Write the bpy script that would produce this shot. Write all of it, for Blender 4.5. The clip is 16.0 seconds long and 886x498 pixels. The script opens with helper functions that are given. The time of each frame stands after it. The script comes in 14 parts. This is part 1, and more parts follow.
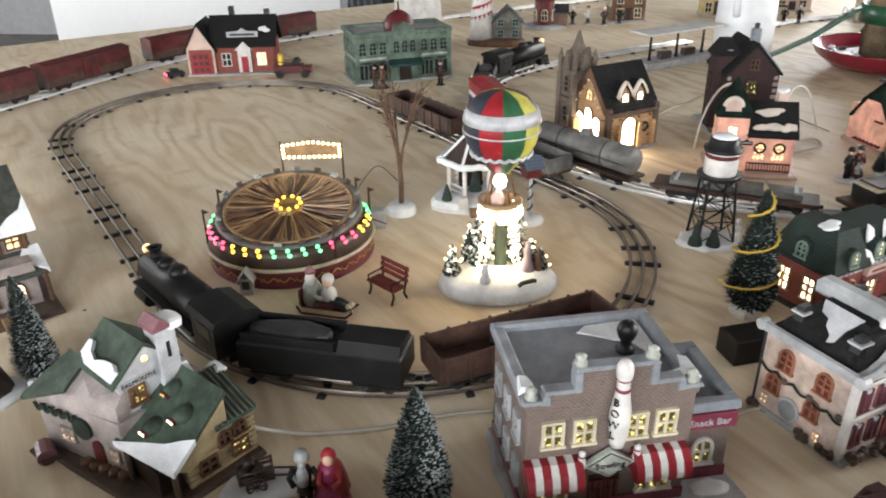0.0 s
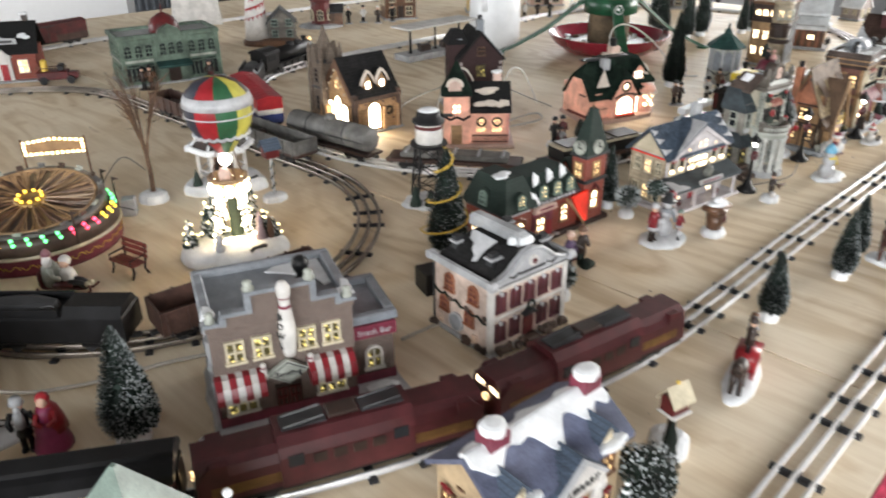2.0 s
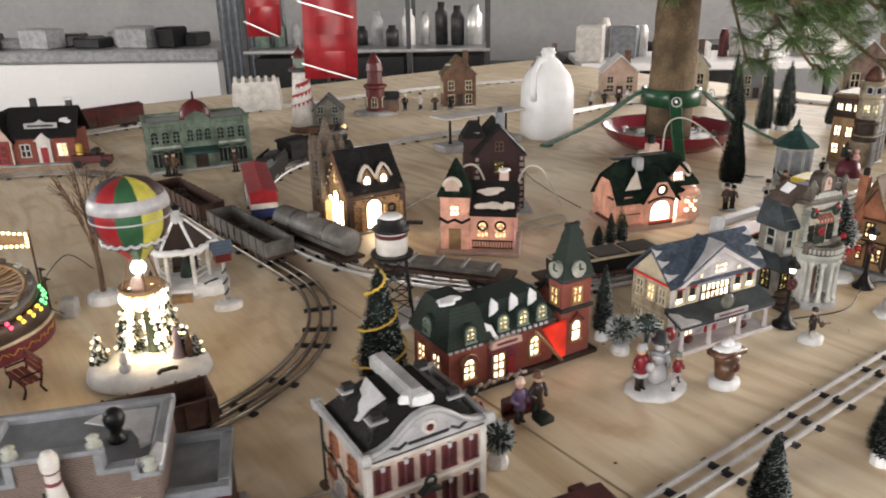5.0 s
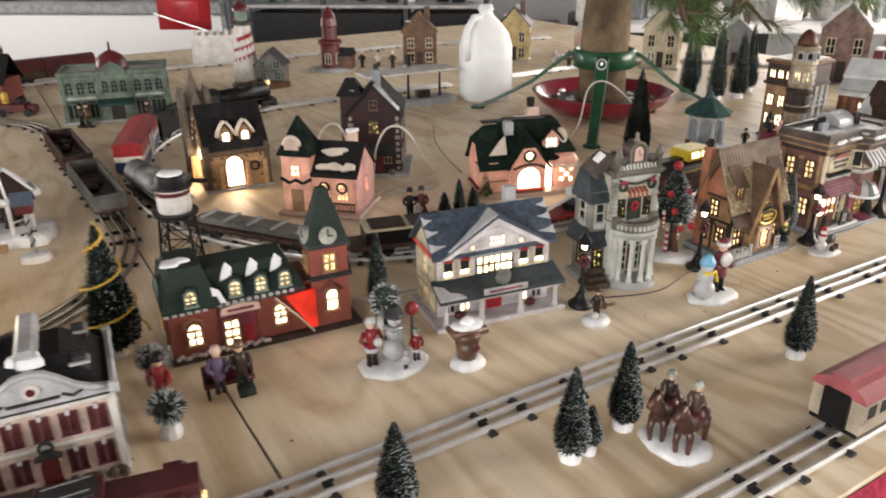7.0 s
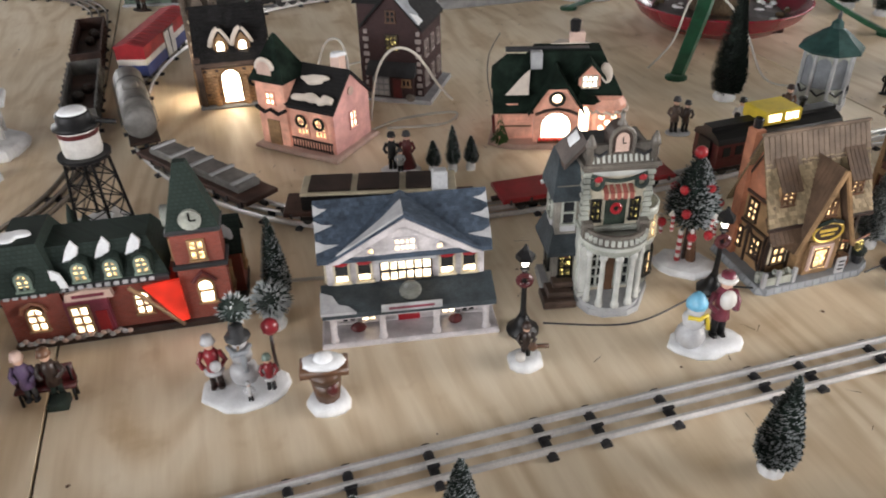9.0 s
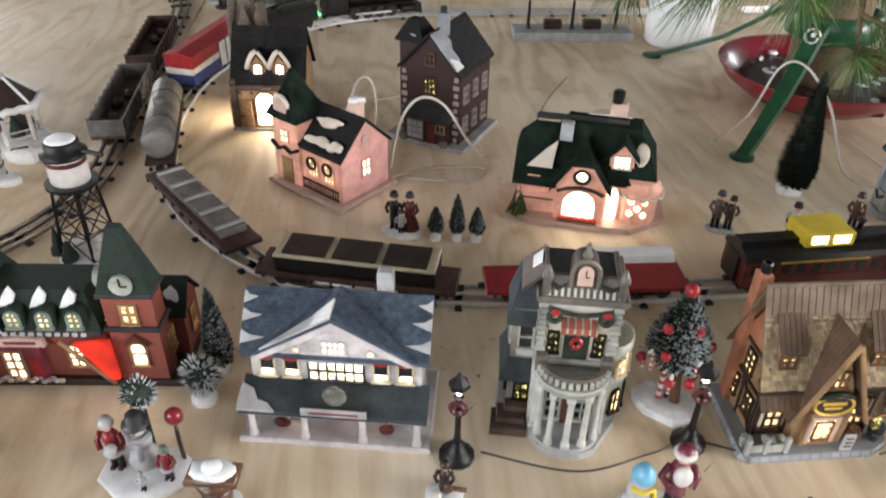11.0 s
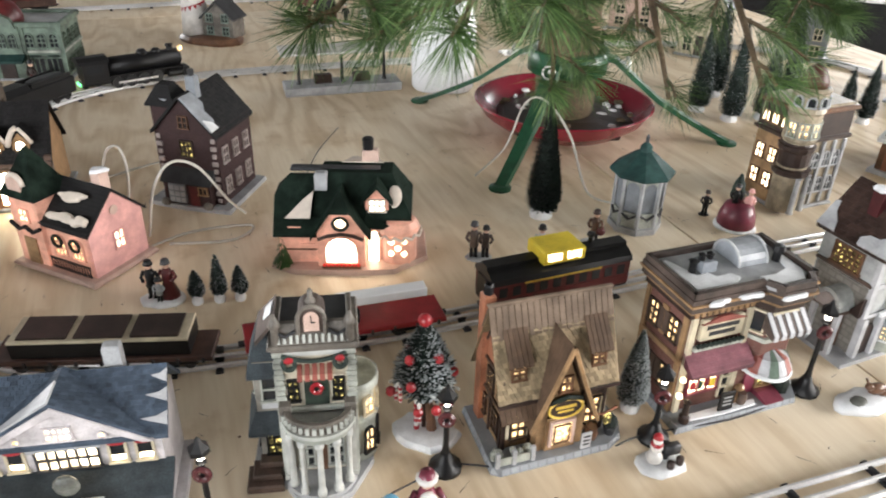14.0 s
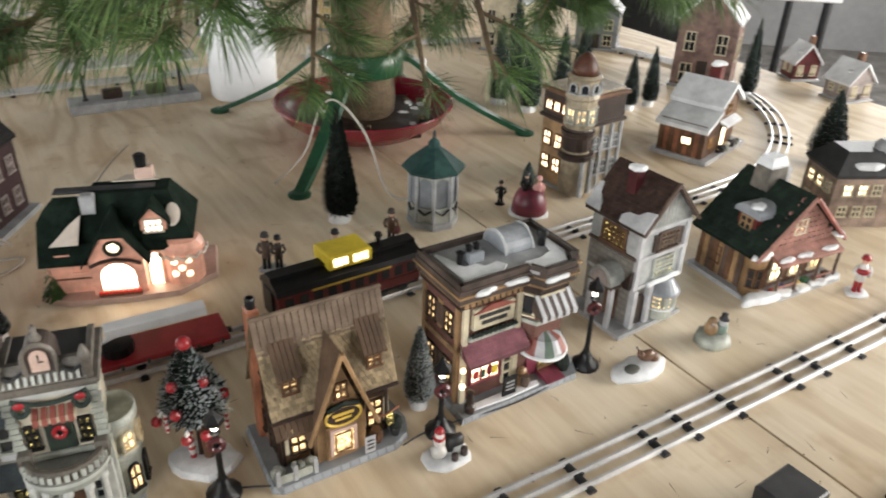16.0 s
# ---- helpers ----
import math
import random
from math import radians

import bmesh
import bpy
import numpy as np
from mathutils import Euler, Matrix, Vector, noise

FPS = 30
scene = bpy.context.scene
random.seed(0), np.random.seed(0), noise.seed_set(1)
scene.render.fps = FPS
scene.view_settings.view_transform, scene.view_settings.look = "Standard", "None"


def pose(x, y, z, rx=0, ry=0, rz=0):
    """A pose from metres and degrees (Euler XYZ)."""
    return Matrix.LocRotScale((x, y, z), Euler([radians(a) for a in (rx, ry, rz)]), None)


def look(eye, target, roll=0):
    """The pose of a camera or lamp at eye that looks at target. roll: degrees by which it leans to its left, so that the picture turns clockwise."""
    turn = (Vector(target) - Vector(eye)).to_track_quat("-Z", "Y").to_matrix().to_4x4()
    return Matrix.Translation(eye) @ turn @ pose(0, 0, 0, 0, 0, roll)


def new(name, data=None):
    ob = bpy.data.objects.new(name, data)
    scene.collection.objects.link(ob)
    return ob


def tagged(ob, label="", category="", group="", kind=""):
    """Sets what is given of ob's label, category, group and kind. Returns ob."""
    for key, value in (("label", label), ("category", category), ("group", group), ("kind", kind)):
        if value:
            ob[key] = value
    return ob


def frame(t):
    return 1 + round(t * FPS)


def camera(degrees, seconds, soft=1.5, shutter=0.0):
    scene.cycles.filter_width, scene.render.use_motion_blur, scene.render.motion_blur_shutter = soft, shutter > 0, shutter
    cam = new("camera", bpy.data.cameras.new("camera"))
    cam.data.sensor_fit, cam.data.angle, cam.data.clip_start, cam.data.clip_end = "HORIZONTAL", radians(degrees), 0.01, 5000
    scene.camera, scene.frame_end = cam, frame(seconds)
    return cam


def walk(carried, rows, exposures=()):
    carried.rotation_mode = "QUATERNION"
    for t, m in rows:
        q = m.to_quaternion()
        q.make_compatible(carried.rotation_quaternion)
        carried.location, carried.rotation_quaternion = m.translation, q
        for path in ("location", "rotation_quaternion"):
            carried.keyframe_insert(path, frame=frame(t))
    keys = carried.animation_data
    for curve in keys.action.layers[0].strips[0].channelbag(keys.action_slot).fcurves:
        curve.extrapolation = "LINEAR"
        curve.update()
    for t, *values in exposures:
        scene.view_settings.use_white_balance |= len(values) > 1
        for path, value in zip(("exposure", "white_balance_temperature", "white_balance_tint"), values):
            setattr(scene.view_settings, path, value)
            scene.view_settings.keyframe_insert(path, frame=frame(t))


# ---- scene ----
cam = camera(61.2, 16.0, 1.9, 0.4)
PATH = [
    (0, (0.136, 0.028, 0.497), (-0.083, 1.799, -0.404), -1.0),
    (0.5, (0.151, 0.025, 0.497), (0.021, 1.806, -0.403), -0.8),
    (1, (0.175, 0.014, 0.497), (0.196, 1.802, -0.399), -0.4),
    (1.5, (0.222, -0.039, 0.5), (0.286, 1.759, -0.374), -0.5),
    (2, (0.296, -0.118, 0.506), (0.494, 1.658, -0.392), -0.3),
    (2.5, (0.337, -0.171, 0.506), (0.587, 1.593, -0.403), -1.1),
    (3, (0.382, -0.179, 0.498), (0.553, 1.619, -0.362), -3.0),
    (3.5, (0.439, -0.135, 0.485), (0.64, 1.658, -0.378), -3.6),
    (4, (0.449, -0.052, 0.481), (0.481, 1.82, -0.223), -1.3),
    (4.2, (0.457, -0.02, 0.491), (0.439, 1.859, -0.196), -1.1),
    (6.3, (0.779, 0.091, 0.486), (0.544, 1.934, -0.255), -0.2),
    (6.5, (0.833, 0.094, 0.485), (0.532, 1.928, -0.254), -0.6),
    (7, (0.9, 0.139, 0.47), (0.663, 1.959, -0.325), -0.6),
    (7.5, (0.955, 0.239, 0.452), (0.692, 2.026, -0.406), -0.2),
    (8, (1.039, 0.31, 0.458), (0.54, 2.021, -0.449), -3.0),
    (8.2, (1.101, 0.343, 0.469), (0.473, 1.993, -0.471), -3.2),
    (10.3, (1.148, 0.594, 0.537), (0.543, 2.048, -0.696), 1.2),
    (10.5, (1.169, 0.612, 0.547), (0.477, 2.045, -0.664), 0.8),
    (11, (1.205, 0.637, 0.555), (0.32, 2.037, -0.568), 1.4),
    (11.5, (1.212, 0.642, 0.561), (0.28, 2.079, -0.471), 1.5),
    (12, (1.209, 0.642, 0.561), (0.353, 2.12, -0.479), 2.3),
    (12.5, (1.222, 0.645, 0.558), (0.489, 2.198, -0.467), 3.4),
    (13, (1.247, 0.652, 0.558), (0.605, 2.252, -0.457), 3.3),
    (13.5, (1.271, 0.661, 0.56), (0.693, 2.297, -0.435), 2.7),
    (14, (1.302, 0.67, 0.562), (0.764, 2.317, -0.438), 1.7),
    (14.5, (1.329, 0.674, 0.565), (0.833, 2.343, -0.42), 1.4),
    (15, (1.364, 0.685, 0.565), (0.911, 2.37, -0.411), 1.5),
    (15.5, (1.398, 0.696, 0.562), (1.045, 2.403, -0.419), 1.9),
    (16, (1.394, 0.706, 0.56), (1.21, 2.437, -0.424), 2.1),
]
walk(cam, [(t, look(eye, target, roll)) for t, eye, target, roll in PATH],
     [(0, 0.4, 6600, 11), (1.5, 0.42, 6600, 11), (2.5, 0.1, 6700, 12), (4, 0.0, 7100, 15), (6.5, 0.1, 7200, 16), (7.5, 0.08, 7200, 16), (8, 0.07, 7000, 15), (10.5, 0.18, 6600, 14), (12.5, 0.6, 6600, 12), (14.5, 0.38, 6600, 12), (16, 0.1, 6800, 11)])

# ---- world and light ----
world = bpy.data.worlds.new("world")
scene.world = world
world.use_nodes = True
wn = world.node_tree.nodes
sky = wn.new("ShaderNodeTexSky")
sky.sky_type, sky.sun_disc = "NISHITA", False
sky.sun_elevation, sky.sun_rotation = radians(30), radians(60)
world.node_tree.links.new(sky.outputs[0], wn["Background"].inputs[0])
wn["Background"].inputs[1].default_value = 0.1


def area_lamp(name, eye, target, sx, sy, watts, color):
    data = bpy.data.lights.new(name, "AREA")
    data.shape, data.size, data.size_y, data.energy, data.color = "RECTANGLE", sx, sy, watts, color
    ob = new(name, data)
    ob.matrix_world = look(eye, target)
    return ob


# daylight from window openings, none of them in view
area_lamp("window_light", (5.6, 2.2, 0.9), (0.6, 1.4, 0.0), 3.2, 1.5, 285, (1.0, 0.985, 0.96))
# added fill from behind the camera, brightens house fronts and freezer
area_lamp("window_light", (-0.85, -3.75, 1.1), (0.2, 1.5, 0.0), 6.2, 1.5, 325, (0.95, 0.98, 1.0))
# added fill from an assumed west window, lifts the left back
area_lamp("window_light", (-6.3, 2.9, 0.95), (-0.6, 2.2, 0.0), 3.2, 1.5, 150, (0.97, 0.99, 1.0))
area_lamp("window_light", (3.7, 6.36, 1.3), (1.4, 1.6, 0.0), 3.4, 0.86, 95, (0.97, 0.99, 1.0))

# ---- materials ----
def mat(name, color, rough=0.5, metal=0.0, var=0.25, scale=90.0, bump=0.15, coat=0.0, emit=0.0, speck=None, spec=0.38):
    """A painted, glazed or bare surface with variation at two scales and fine relief."""
    m = bpy.data.materials.new(name)
    m.use_nodes = True
    nt = m.node_tree
    b = nt.nodes["Principled BSDF"]
    b.inputs["Roughness"].default_value = rough
    b.inputs["Metallic"].default_value = metal
    b.inputs["Coat Weight"].default_value = coat * 0.6
    b.inputs["Specular IOR Level"].default_value = spec
    b.inputs["Coat Roughness"].default_value = 0.15
    co = nt.nodes.new("ShaderNodeTexCoord")
    n1 = nt.nodes.new("ShaderNodeTexNoise")
    n1.inputs["Scale"].default_value, n1.inputs["Detail"].default_value = scale, 4
    n2 = nt.nodes.new("ShaderNodeTexNoise")
    n2.inputs["Scale"].default_value, n2.inputs["Detail"].default_value = scale * 8, 3
    nt.links.new(co.outputs["Object"], n1.inputs["Vector"])
    nt.links.new(co.outputs["Object"], n2.inputs["Vector"])
    add = nt.nodes.new("ShaderNodeMath")
    add.operation = "ADD"
    nt.links.new(n1.outputs["Fac"], add.inputs[0])
    nt.links.new(n2.outputs["Fac"], add.inputs[1])
    ramp = nt.nodes.new("ShaderNodeMapRange")
    ramp.inputs["From Min"].default_value, ramp.inputs["From Max"].default_value = 0.65, 1.35
    nt.links.new(add.outputs[0], ramp.inputs["Value"])
    mix = nt.nodes.new("ShaderNodeMix")
    mix.data_type = "RGBA"
    lo = [c * (1 - var) for c in color]
    hi = [min(1, c * (1 + var * 0.7)) for c in color] if speck is None else speck
    mix.inputs["A"].default_value = (*lo, 1)
    mix.inputs["B"].default_value = (*hi, 1)
    nt.links.new(ramp.outputs[0], mix.inputs["Factor"])
    n3 = nt.nodes.new("ShaderNodeTexNoise")
    n3.inputs["Scale"].default_value, n3.inputs["Detail"].default_value = scale * 0.35, 5
    nt.links.new(co.outputs["Object"], n3.inputs["Vector"])
    stain = nt.nodes.new("ShaderNodeMapRange")
    stain.inputs["From Min"].default_value, stain.inputs["From Max"].default_value = 0.35, 0.62
    stain.inputs["To Min"].default_value = 1.0 - min(0.55, var * 1.6)
    nt.links.new(n3.outputs["Fac"], stain.inputs["Value"])
    mul = nt.nodes.new("ShaderNodeVectorMath")
    mul.operation = "SCALE"
    nt.links.new(mix.outputs["Result"], mul.inputs[0])
    nt.links.new(stain.outputs[0], mul.inputs["Scale"])
    nt.links.new(mul.outputs[0], b.inputs["Base Color"])
    if bump:
        bu = nt.nodes.new("ShaderNodeBump")
        bu.inputs["Strength"].default_value, bu.inputs["Distance"].default_value = bump, 0.001
        nt.links.new(n2.outputs["Fac"], bu.inputs["Height"])
        nt.links.new(bu.outputs[0], b.inputs["Normal"])
    # gives the surface an even glow, as if lit through from inside
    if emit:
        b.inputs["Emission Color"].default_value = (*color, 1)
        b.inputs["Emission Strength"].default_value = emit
    return m


def course_mat(name, color, mortar, bw=0.004, bh=0.002, rough=0.6):
    """Tiny moulded brick or shingle courses, too small to pick apart."""
    m = mat(name, color, max(rough, 0.72), bump=0.0, spec=0.16)
    nt = m.node_tree
    b = nt.nodes["Principled BSDF"]
    co = nt.nodes.new("ShaderNodeTexCoord")
    sep = nt.nodes.new("ShaderNodeSeparateXYZ")
    nt.links.new(co.outputs["Object"], sep.inputs[0])
    s = nt.nodes.new("ShaderNodeMath")
    nt.links.new(sep.outputs[0], s.inputs[0])
    nt.links.new(sep.outputs[1], s.inputs[1])
    com = nt.nodes.new("ShaderNodeCombineXYZ")
    nt.links.new(s.outputs[0], com.inputs[0])
    nt.links.new(sep.outputs[2], com.inputs[1])
    br = nt.nodes.new("ShaderNodeTexBrick")
    br.inputs["Scale"].default_value = 1.0
    br.inputs["Brick Width"].default_value, br.inputs["Row Height"].default_value = bw, bh
    br.inputs["Mortar Size"].default_value = bh * 0.14
    br.inputs["Color1"].default_value = (*[c * 0.8 for c in color], 1)
    br.inputs["Color2"].default_value = (*[min(1, c * 1.2) for c in color], 1)
    br.inputs["Mortar"].default_value = (*mortar, 1)
    nt.links.new(com.outputs[0], br.inputs["Vector"])
    mix = nt.nodes.new("ShaderNodeMix")
    mix.data_type, mix.blend_type = "RGBA", "MULTIPLY"
    mix.inputs["Factor"].default_value = 0.6
    old = b.inputs["Base Color"].links[0].from_socket
    sc = nt.nodes.new("ShaderNodeMix")
    sc.data_type = "RGBA"
    sc.inputs["Factor"].default_value = 0.65
    nt.links.new(old, sc.inputs["A"])
    nt.links.new(br.outputs["Color"], sc.inputs["B"])
    nt.links.new(sc.outputs["Result"], b.inputs["Base Color"])
    bu = nt.nodes.new("ShaderNodeBump")
    bu.inputs["Strength"].default_value, bu.inputs["Distance"].default_value = 0.5, 0.0006
    bu.invert = True
    nt.links.new(br.outputs["Fac"], bu.inputs["Height"])
    nt.links.new(bu.outputs[0], b.inputs["Normal"])
    return m


def ply_mat():
    """Rotary-cut plywood: faint wavy cathedral figure, fine pores, mottling, a few darker knots."""
    m = bpy.data.materials.new("plywood")
    m.use_nodes = True
    nt = m.node_tree
    b = nt.nodes["Principled BSDF"]
    b.inputs["Roughness"].default_value = 0.5
    b.inputs["Specular IOR Level"].default_value = 0.26

    def node(kind, **values):
        n = nt.nodes.new(kind)
        for key, v in values.items():
            n.inputs[key.replace("_", " ")].default_value = v
        return n

    def ramp(source, low, high, p0, p1):
        r = nt.nodes.new("ShaderNodeValToRGB")
        r.color_ramp.elements[0].color, r.color_ramp.elements[0].position = (*low, 1), p0
        r.color_ramp.elements[1].color, r.color_ramp.elements[1].position = (*high, 1), p1
        nt.links.new(source, r.inputs[0])
        return r.outputs[0]

    def times(x, y, f):
        n = nt.nodes.new("ShaderNodeMix")
        n.data_type, n.blend_type = "RGBA", "MULTIPLY"
        n.inputs["Factor"].default_value = f
        nt.links.new(x, n.inputs["A"])
        nt.links.new(y, n.inputs["B"])
        return n.outputs["Result"]

    co = nt.nodes.new("ShaderNodeTexCoord").outputs["Object"]
    info = nt.nodes.new("ShaderNodeObjectInfo")
    far = nt.nodes.new("ShaderNodeVectorMath")
    far.operation = "SCALE"
    far.inputs["Scale"].default_value = 37.0
    nt.links.new(info.outputs["Random"], far.inputs[0])
    add = nt.nodes.new("ShaderNodeVectorMath")
    nt.links.new(co, add.inputs[0])
    nt.links.new(far.outputs[0], add.inputs[1])
    place = add.outputs[0]
    # rings of a low relief sliced flat: contour lines of a stretched noise
    stretch = node("ShaderNodeMapping", Scale=(2.3, 0.55, 1.0))
    nt.links.new(place, stretch.inputs["Vector"])
    hill = node("ShaderNodeTexNoise", Scale=1.9, Detail=3.0, Roughness=0.42)
    nt.links.new(stretch.outputs[0], hill.inputs["Vector"])
    turns = nt.nodes.new("ShaderNodeMath")
    turns.operation = "MULTIPLY"
    turns.inputs[1].default_value = 92.0
    nt.links.new(hill.outputs["Fac"], turns.inputs[0])
    ring = nt.nodes.new("ShaderNodeMath")
    ring.operation = "SINE"
    nt.links.new(turns.outputs[0], ring.inputs[0])
    half = nt.nodes.new("ShaderNodeMapRange")
    half.inputs["From Min"].default_value = -1.0
    nt.links.new(ring.outputs[0], half.inputs["Value"])
    strength = node("ShaderNodeTexNoise", Scale=2.6, Detail=2.0)
    nt.links.new(place, strength.inputs["Vector"])
    figure = nt.nodes.new("ShaderNodeMath")
    figure.operation = "MULTIPLY"
    nt.links.new(half.outputs[0], figure.inputs[0])
    nt.links.new(strength.outputs["Fac"], figure.inputs[1])
    base = ramp(figure.outputs[0], (0.85, 0.745, 0.58), (0.67, 0.54, 0.37), 0.14, 0.72)
    fine_map = node("ShaderNodeMapping", Scale=(1.0, 0.09, 1.0))
    nt.links.new(place, fine_map.inputs["Vector"])
    fine = node("ShaderNodeTexNoise", Scale=150.0, Detail=5.0)
    nt.links.new(fine_map.outputs[0], fine.inputs["Vector"])
    col = times(base, ramp(fine.outputs["Fac"], (0.80, 0.74, 0.67), (1, 1, 1), 0.3, 0.62), 0.4)
    big = node("ShaderNodeTexNoise", Scale=4.2, Detail=6.0)
    nt.links.new(place, big.inputs["Vector"])
    col = times(col, ramp(big.outputs["Fac"], (0.80, 0.715, 0.61), (1, 1, 1), 0.36, 0.6), 0.55)
    blot = node("ShaderNodeTexNoise", Scale=19.0, Detail=4.0)
    nt.links.new(place, blot.inputs["Vector"])
    col = times(col, ramp(blot.outputs["Fac"], (0.78, 0.70, 0.60), (1, 1, 1), 0.28, 0.42), 0.6)
    knot = node("ShaderNodeTexVoronoi", Scale=2.4)
    nt.links.new(stretch.outputs[0], knot.inputs["Vector"])
    col = times(col, ramp(knot.outputs["Distance"], (0.42, 0.28, 0.17), (1, 1, 1), 0.012, 0.05), 0.7)
    nt.links.new(col, b.inputs["Base Color"])
    bu = node("ShaderNodeBump", Strength=0.12, Distance=0.001)
    nt.links.new(fine.outputs["Fac"], bu.inputs["Height"])
    nt.links.new(bu.outputs[0], b.inputs["Normal"])
    return m


def glow(name, color, strength):
    m = bpy.data.materials.new(name)
    m.use_nodes = True
    b = m.node_tree.nodes["Principled BSDF"]
    b.inputs["Base Color"].default_value = (*color, 1)
    b.inputs["Roughness"].default_value = 0.4
    b.inputs["Emission Color"].default_value = (*color, 1)
    b.inputs["Emission Strength"].default_value = strength
    return m


def lamp_glow(name, color, low, high, scale, span=(0.38, 0.66), tone=0.4):
    """A window lit unevenly by small bulbs behind it."""
    m = glow(name, color, high)
    nt = m.node_tree
    co = nt.nodes.new("ShaderNodeTexCoord")
    n = nt.nodes.new("ShaderNodeTexNoise")
    n.inputs["Scale"].default_value, n.inputs["Detail"].default_value = scale, 2
    nt.links.new(co.outputs["Object"], n.inputs["Vector"])
    r = nt.nodes.new("ShaderNodeMapRange")
    r.inputs["From Min"].default_value, r.inputs["From Max"].default_value = span
    r.inputs["To Min"].default_value, r.inputs["To Max"].default_value = low, high
    nt.links.new(n.outputs["Fac"], r.inputs["Value"])
    b = nt.nodes["Principled BSDF"]
    b.inputs["Base Color"].default_value = (*[c * tone for c in color], 1)
    nt.links.new(r.outputs[0], b.inputs["Emission Strength"])
    return m


PLY = ply_mat()
SNOW = mat("snow_paint", (0.78, 0.80, 0.82), 0.55, var=0.14, bump=0.6)
WHITE = mat("white_glaze", (0.63, 0.61, 0.58), 0.35, var=0.16, coat=0.3)
ENAMEL = mat("white_enamel", (0.90, 0.90, 0.90), 0.3, var=0.03, scale=4, bump=0.02)
CREAM = mat("cream_glaze", (0.62, 0.55, 0.40), 0.4, var=0.2, coat=0.2)
GREY = mat("grey_glaze", (0.22, 0.24, 0.265), 0.4, var=0.2, coat=0.25)
PALEGREY = mat("pale_grey_glaze", (0.38, 0.39, 0.40), 0.4, var=0.2, coat=0.25)
DKGREY = mat("dark_grey_glaze", (0.036, 0.037, 0.040), 0.4, var=0.3, coat=0.1)
SLATE = course_mat("blue_slate", (0.072, 0.097, 0.137), (0.042, 0.052, 0.068), 0.005, 0.004)
BLACKROOF = course_mat("black_roof", (0.015, 0.0145, 0.015), (0.008, 0.008, 0.008), 0.005, 0.004)
GREENROOF = course_mat("green_roof", (0.023, 0.036, 0.030), (0.015, 0.022, 0.019), 0.005, 0.004)
MOSSROOF = mat("moss_roof", (0.045, 0.070, 0.048), 0.7, var=0.5, scale=150, bump=0.8)
DARKMOSS = mat("grey_moss_roof", (0.055, 0.062, 0.052), 0.7, var=0.5, scale=150, bump=0.8)
CREAMSNOW = mat("cream_snow", (0.66, 0.58, 0.50), 0.5, var=0.12, bump=0.4)
UMBER = mat("umber_glaze", (0.105, 0.07, 0.055), 0.4, var=0.35, coat=0.2)
STOREGREEN = mat("grey_green_glaze", (0.13, 0.18, 0.14), 0.45, var=0.35, coat=0.15)
BOWLRED = mat("crimson_enamel", (0.24, 0.010, 0.028), 0.25, var=0.15, scale=8, bump=0.05, coat=0.5)
SAGE = mat("sage_stone", (0.40, 0.42, 0.37), 0.45, var=0.3, coat=0.15)
PALESAGE = mat("pale_sage", (0.46, 0.48, 0.44), 0.4, var=0.2, coat=0.2)
TWIG = mat("brown_twig", (0.13, 0.075, 0.045), 0.7, var=0.35)
TOWER = course_mat("brown_tower_stone", (0.15, 0.12, 0.095), (0.08, 0.06, 0.05), 0.009, 0.005)
HOTEL = mat("hotel_stone", (0.36, 0.30, 0.21), 0.5, var=0.35, coat=0.15)
MSLATE = mat("mansion_slate", (0.066, 0.090, 0.125), 0.65, var=0.35, scale=70, bump=0.7, spec=0.25)
PORCHSLATE = mat("porch_slate", (0.045, 0.058, 0.066), 0.65, var=0.35, scale=70, bump=0.6, spec=0.25)
LILAC = mat("lilac_white_glaze", (0.60, 0.565, 0.575), 0.4, var=0.2, coat=0.25)
DKSAGE = mat("dark_sage_stone", (0.16, 0.165, 0.145), 0.5, var=0.35, coat=0.1)
FADEDRED = mat("faded_awning_red", (0.30, 0.09, 0.07), 0.5, var=0.25)
BAY = mat("bay_horse", (0.085, 0.034, 0.024), 0.45, var=0.35, coat=0.3)
MAGENTA = mat("magenta_paint", (0.30, 0.035, 0.11), 0.4, var=0.2, coat=0.3)
DKMAUVE = mat("dark_mauve_glaze", (0.14, 0.05, 0.065), 0.45, var=0.35, coat=0.2)
MAUVE = mat("mauve_glaze", (0.24, 0.10, 0.12), 0.4, var=0.3, coat=0.2)
DEEPGREEN = mat("deep_green_roof", (0.014, 0.024, 0.018), 0.9, var=0.4, scale=120, bump=0.6, spec=0.05)
BROWNROOF = course_mat("brown_roof", (0.19, 0.14, 0.08), (0.06, 0.042, 0.026), 0.006, 0.004)
DKBROWN = mat("dark_brown_glaze", (0.040, 0.024, 0.019), 0.4, var=0.35, coat=0.1)
BROWN = mat("brown_glaze", (0.145, 0.072, 0.04), 0.4, var=0.35, coat=0.25)
TAN = mat("tan_glaze", (0.35, 0.215, 0.11), 0.4, var=0.3, coat=0.25)
YELLOW = mat("yellow_log", (0.60, 0.45, 0.20), 0.45, var=0.25, coat=0.2)
BRICK = course_mat("brown_brick", (0.135, 0.098, 0.082), (0.24, 0.205, 0.185))
REDBRICK = course_mat("red_brick", (0.25, 0.058, 0.04), (0.22, 0.12, 0.10))
TANSTONE = course_mat("tan_stone", (0.50, 0.31, 0.16), (0.25, 0.16, 0.10), 0.009, 0.006)
# kept darker than white paint so the unseen ceiling bounces less light
CEIL = mat("ceiling_paint", (0.25, 0.25, 0.245), 0.8, var=0.08, scale=4)
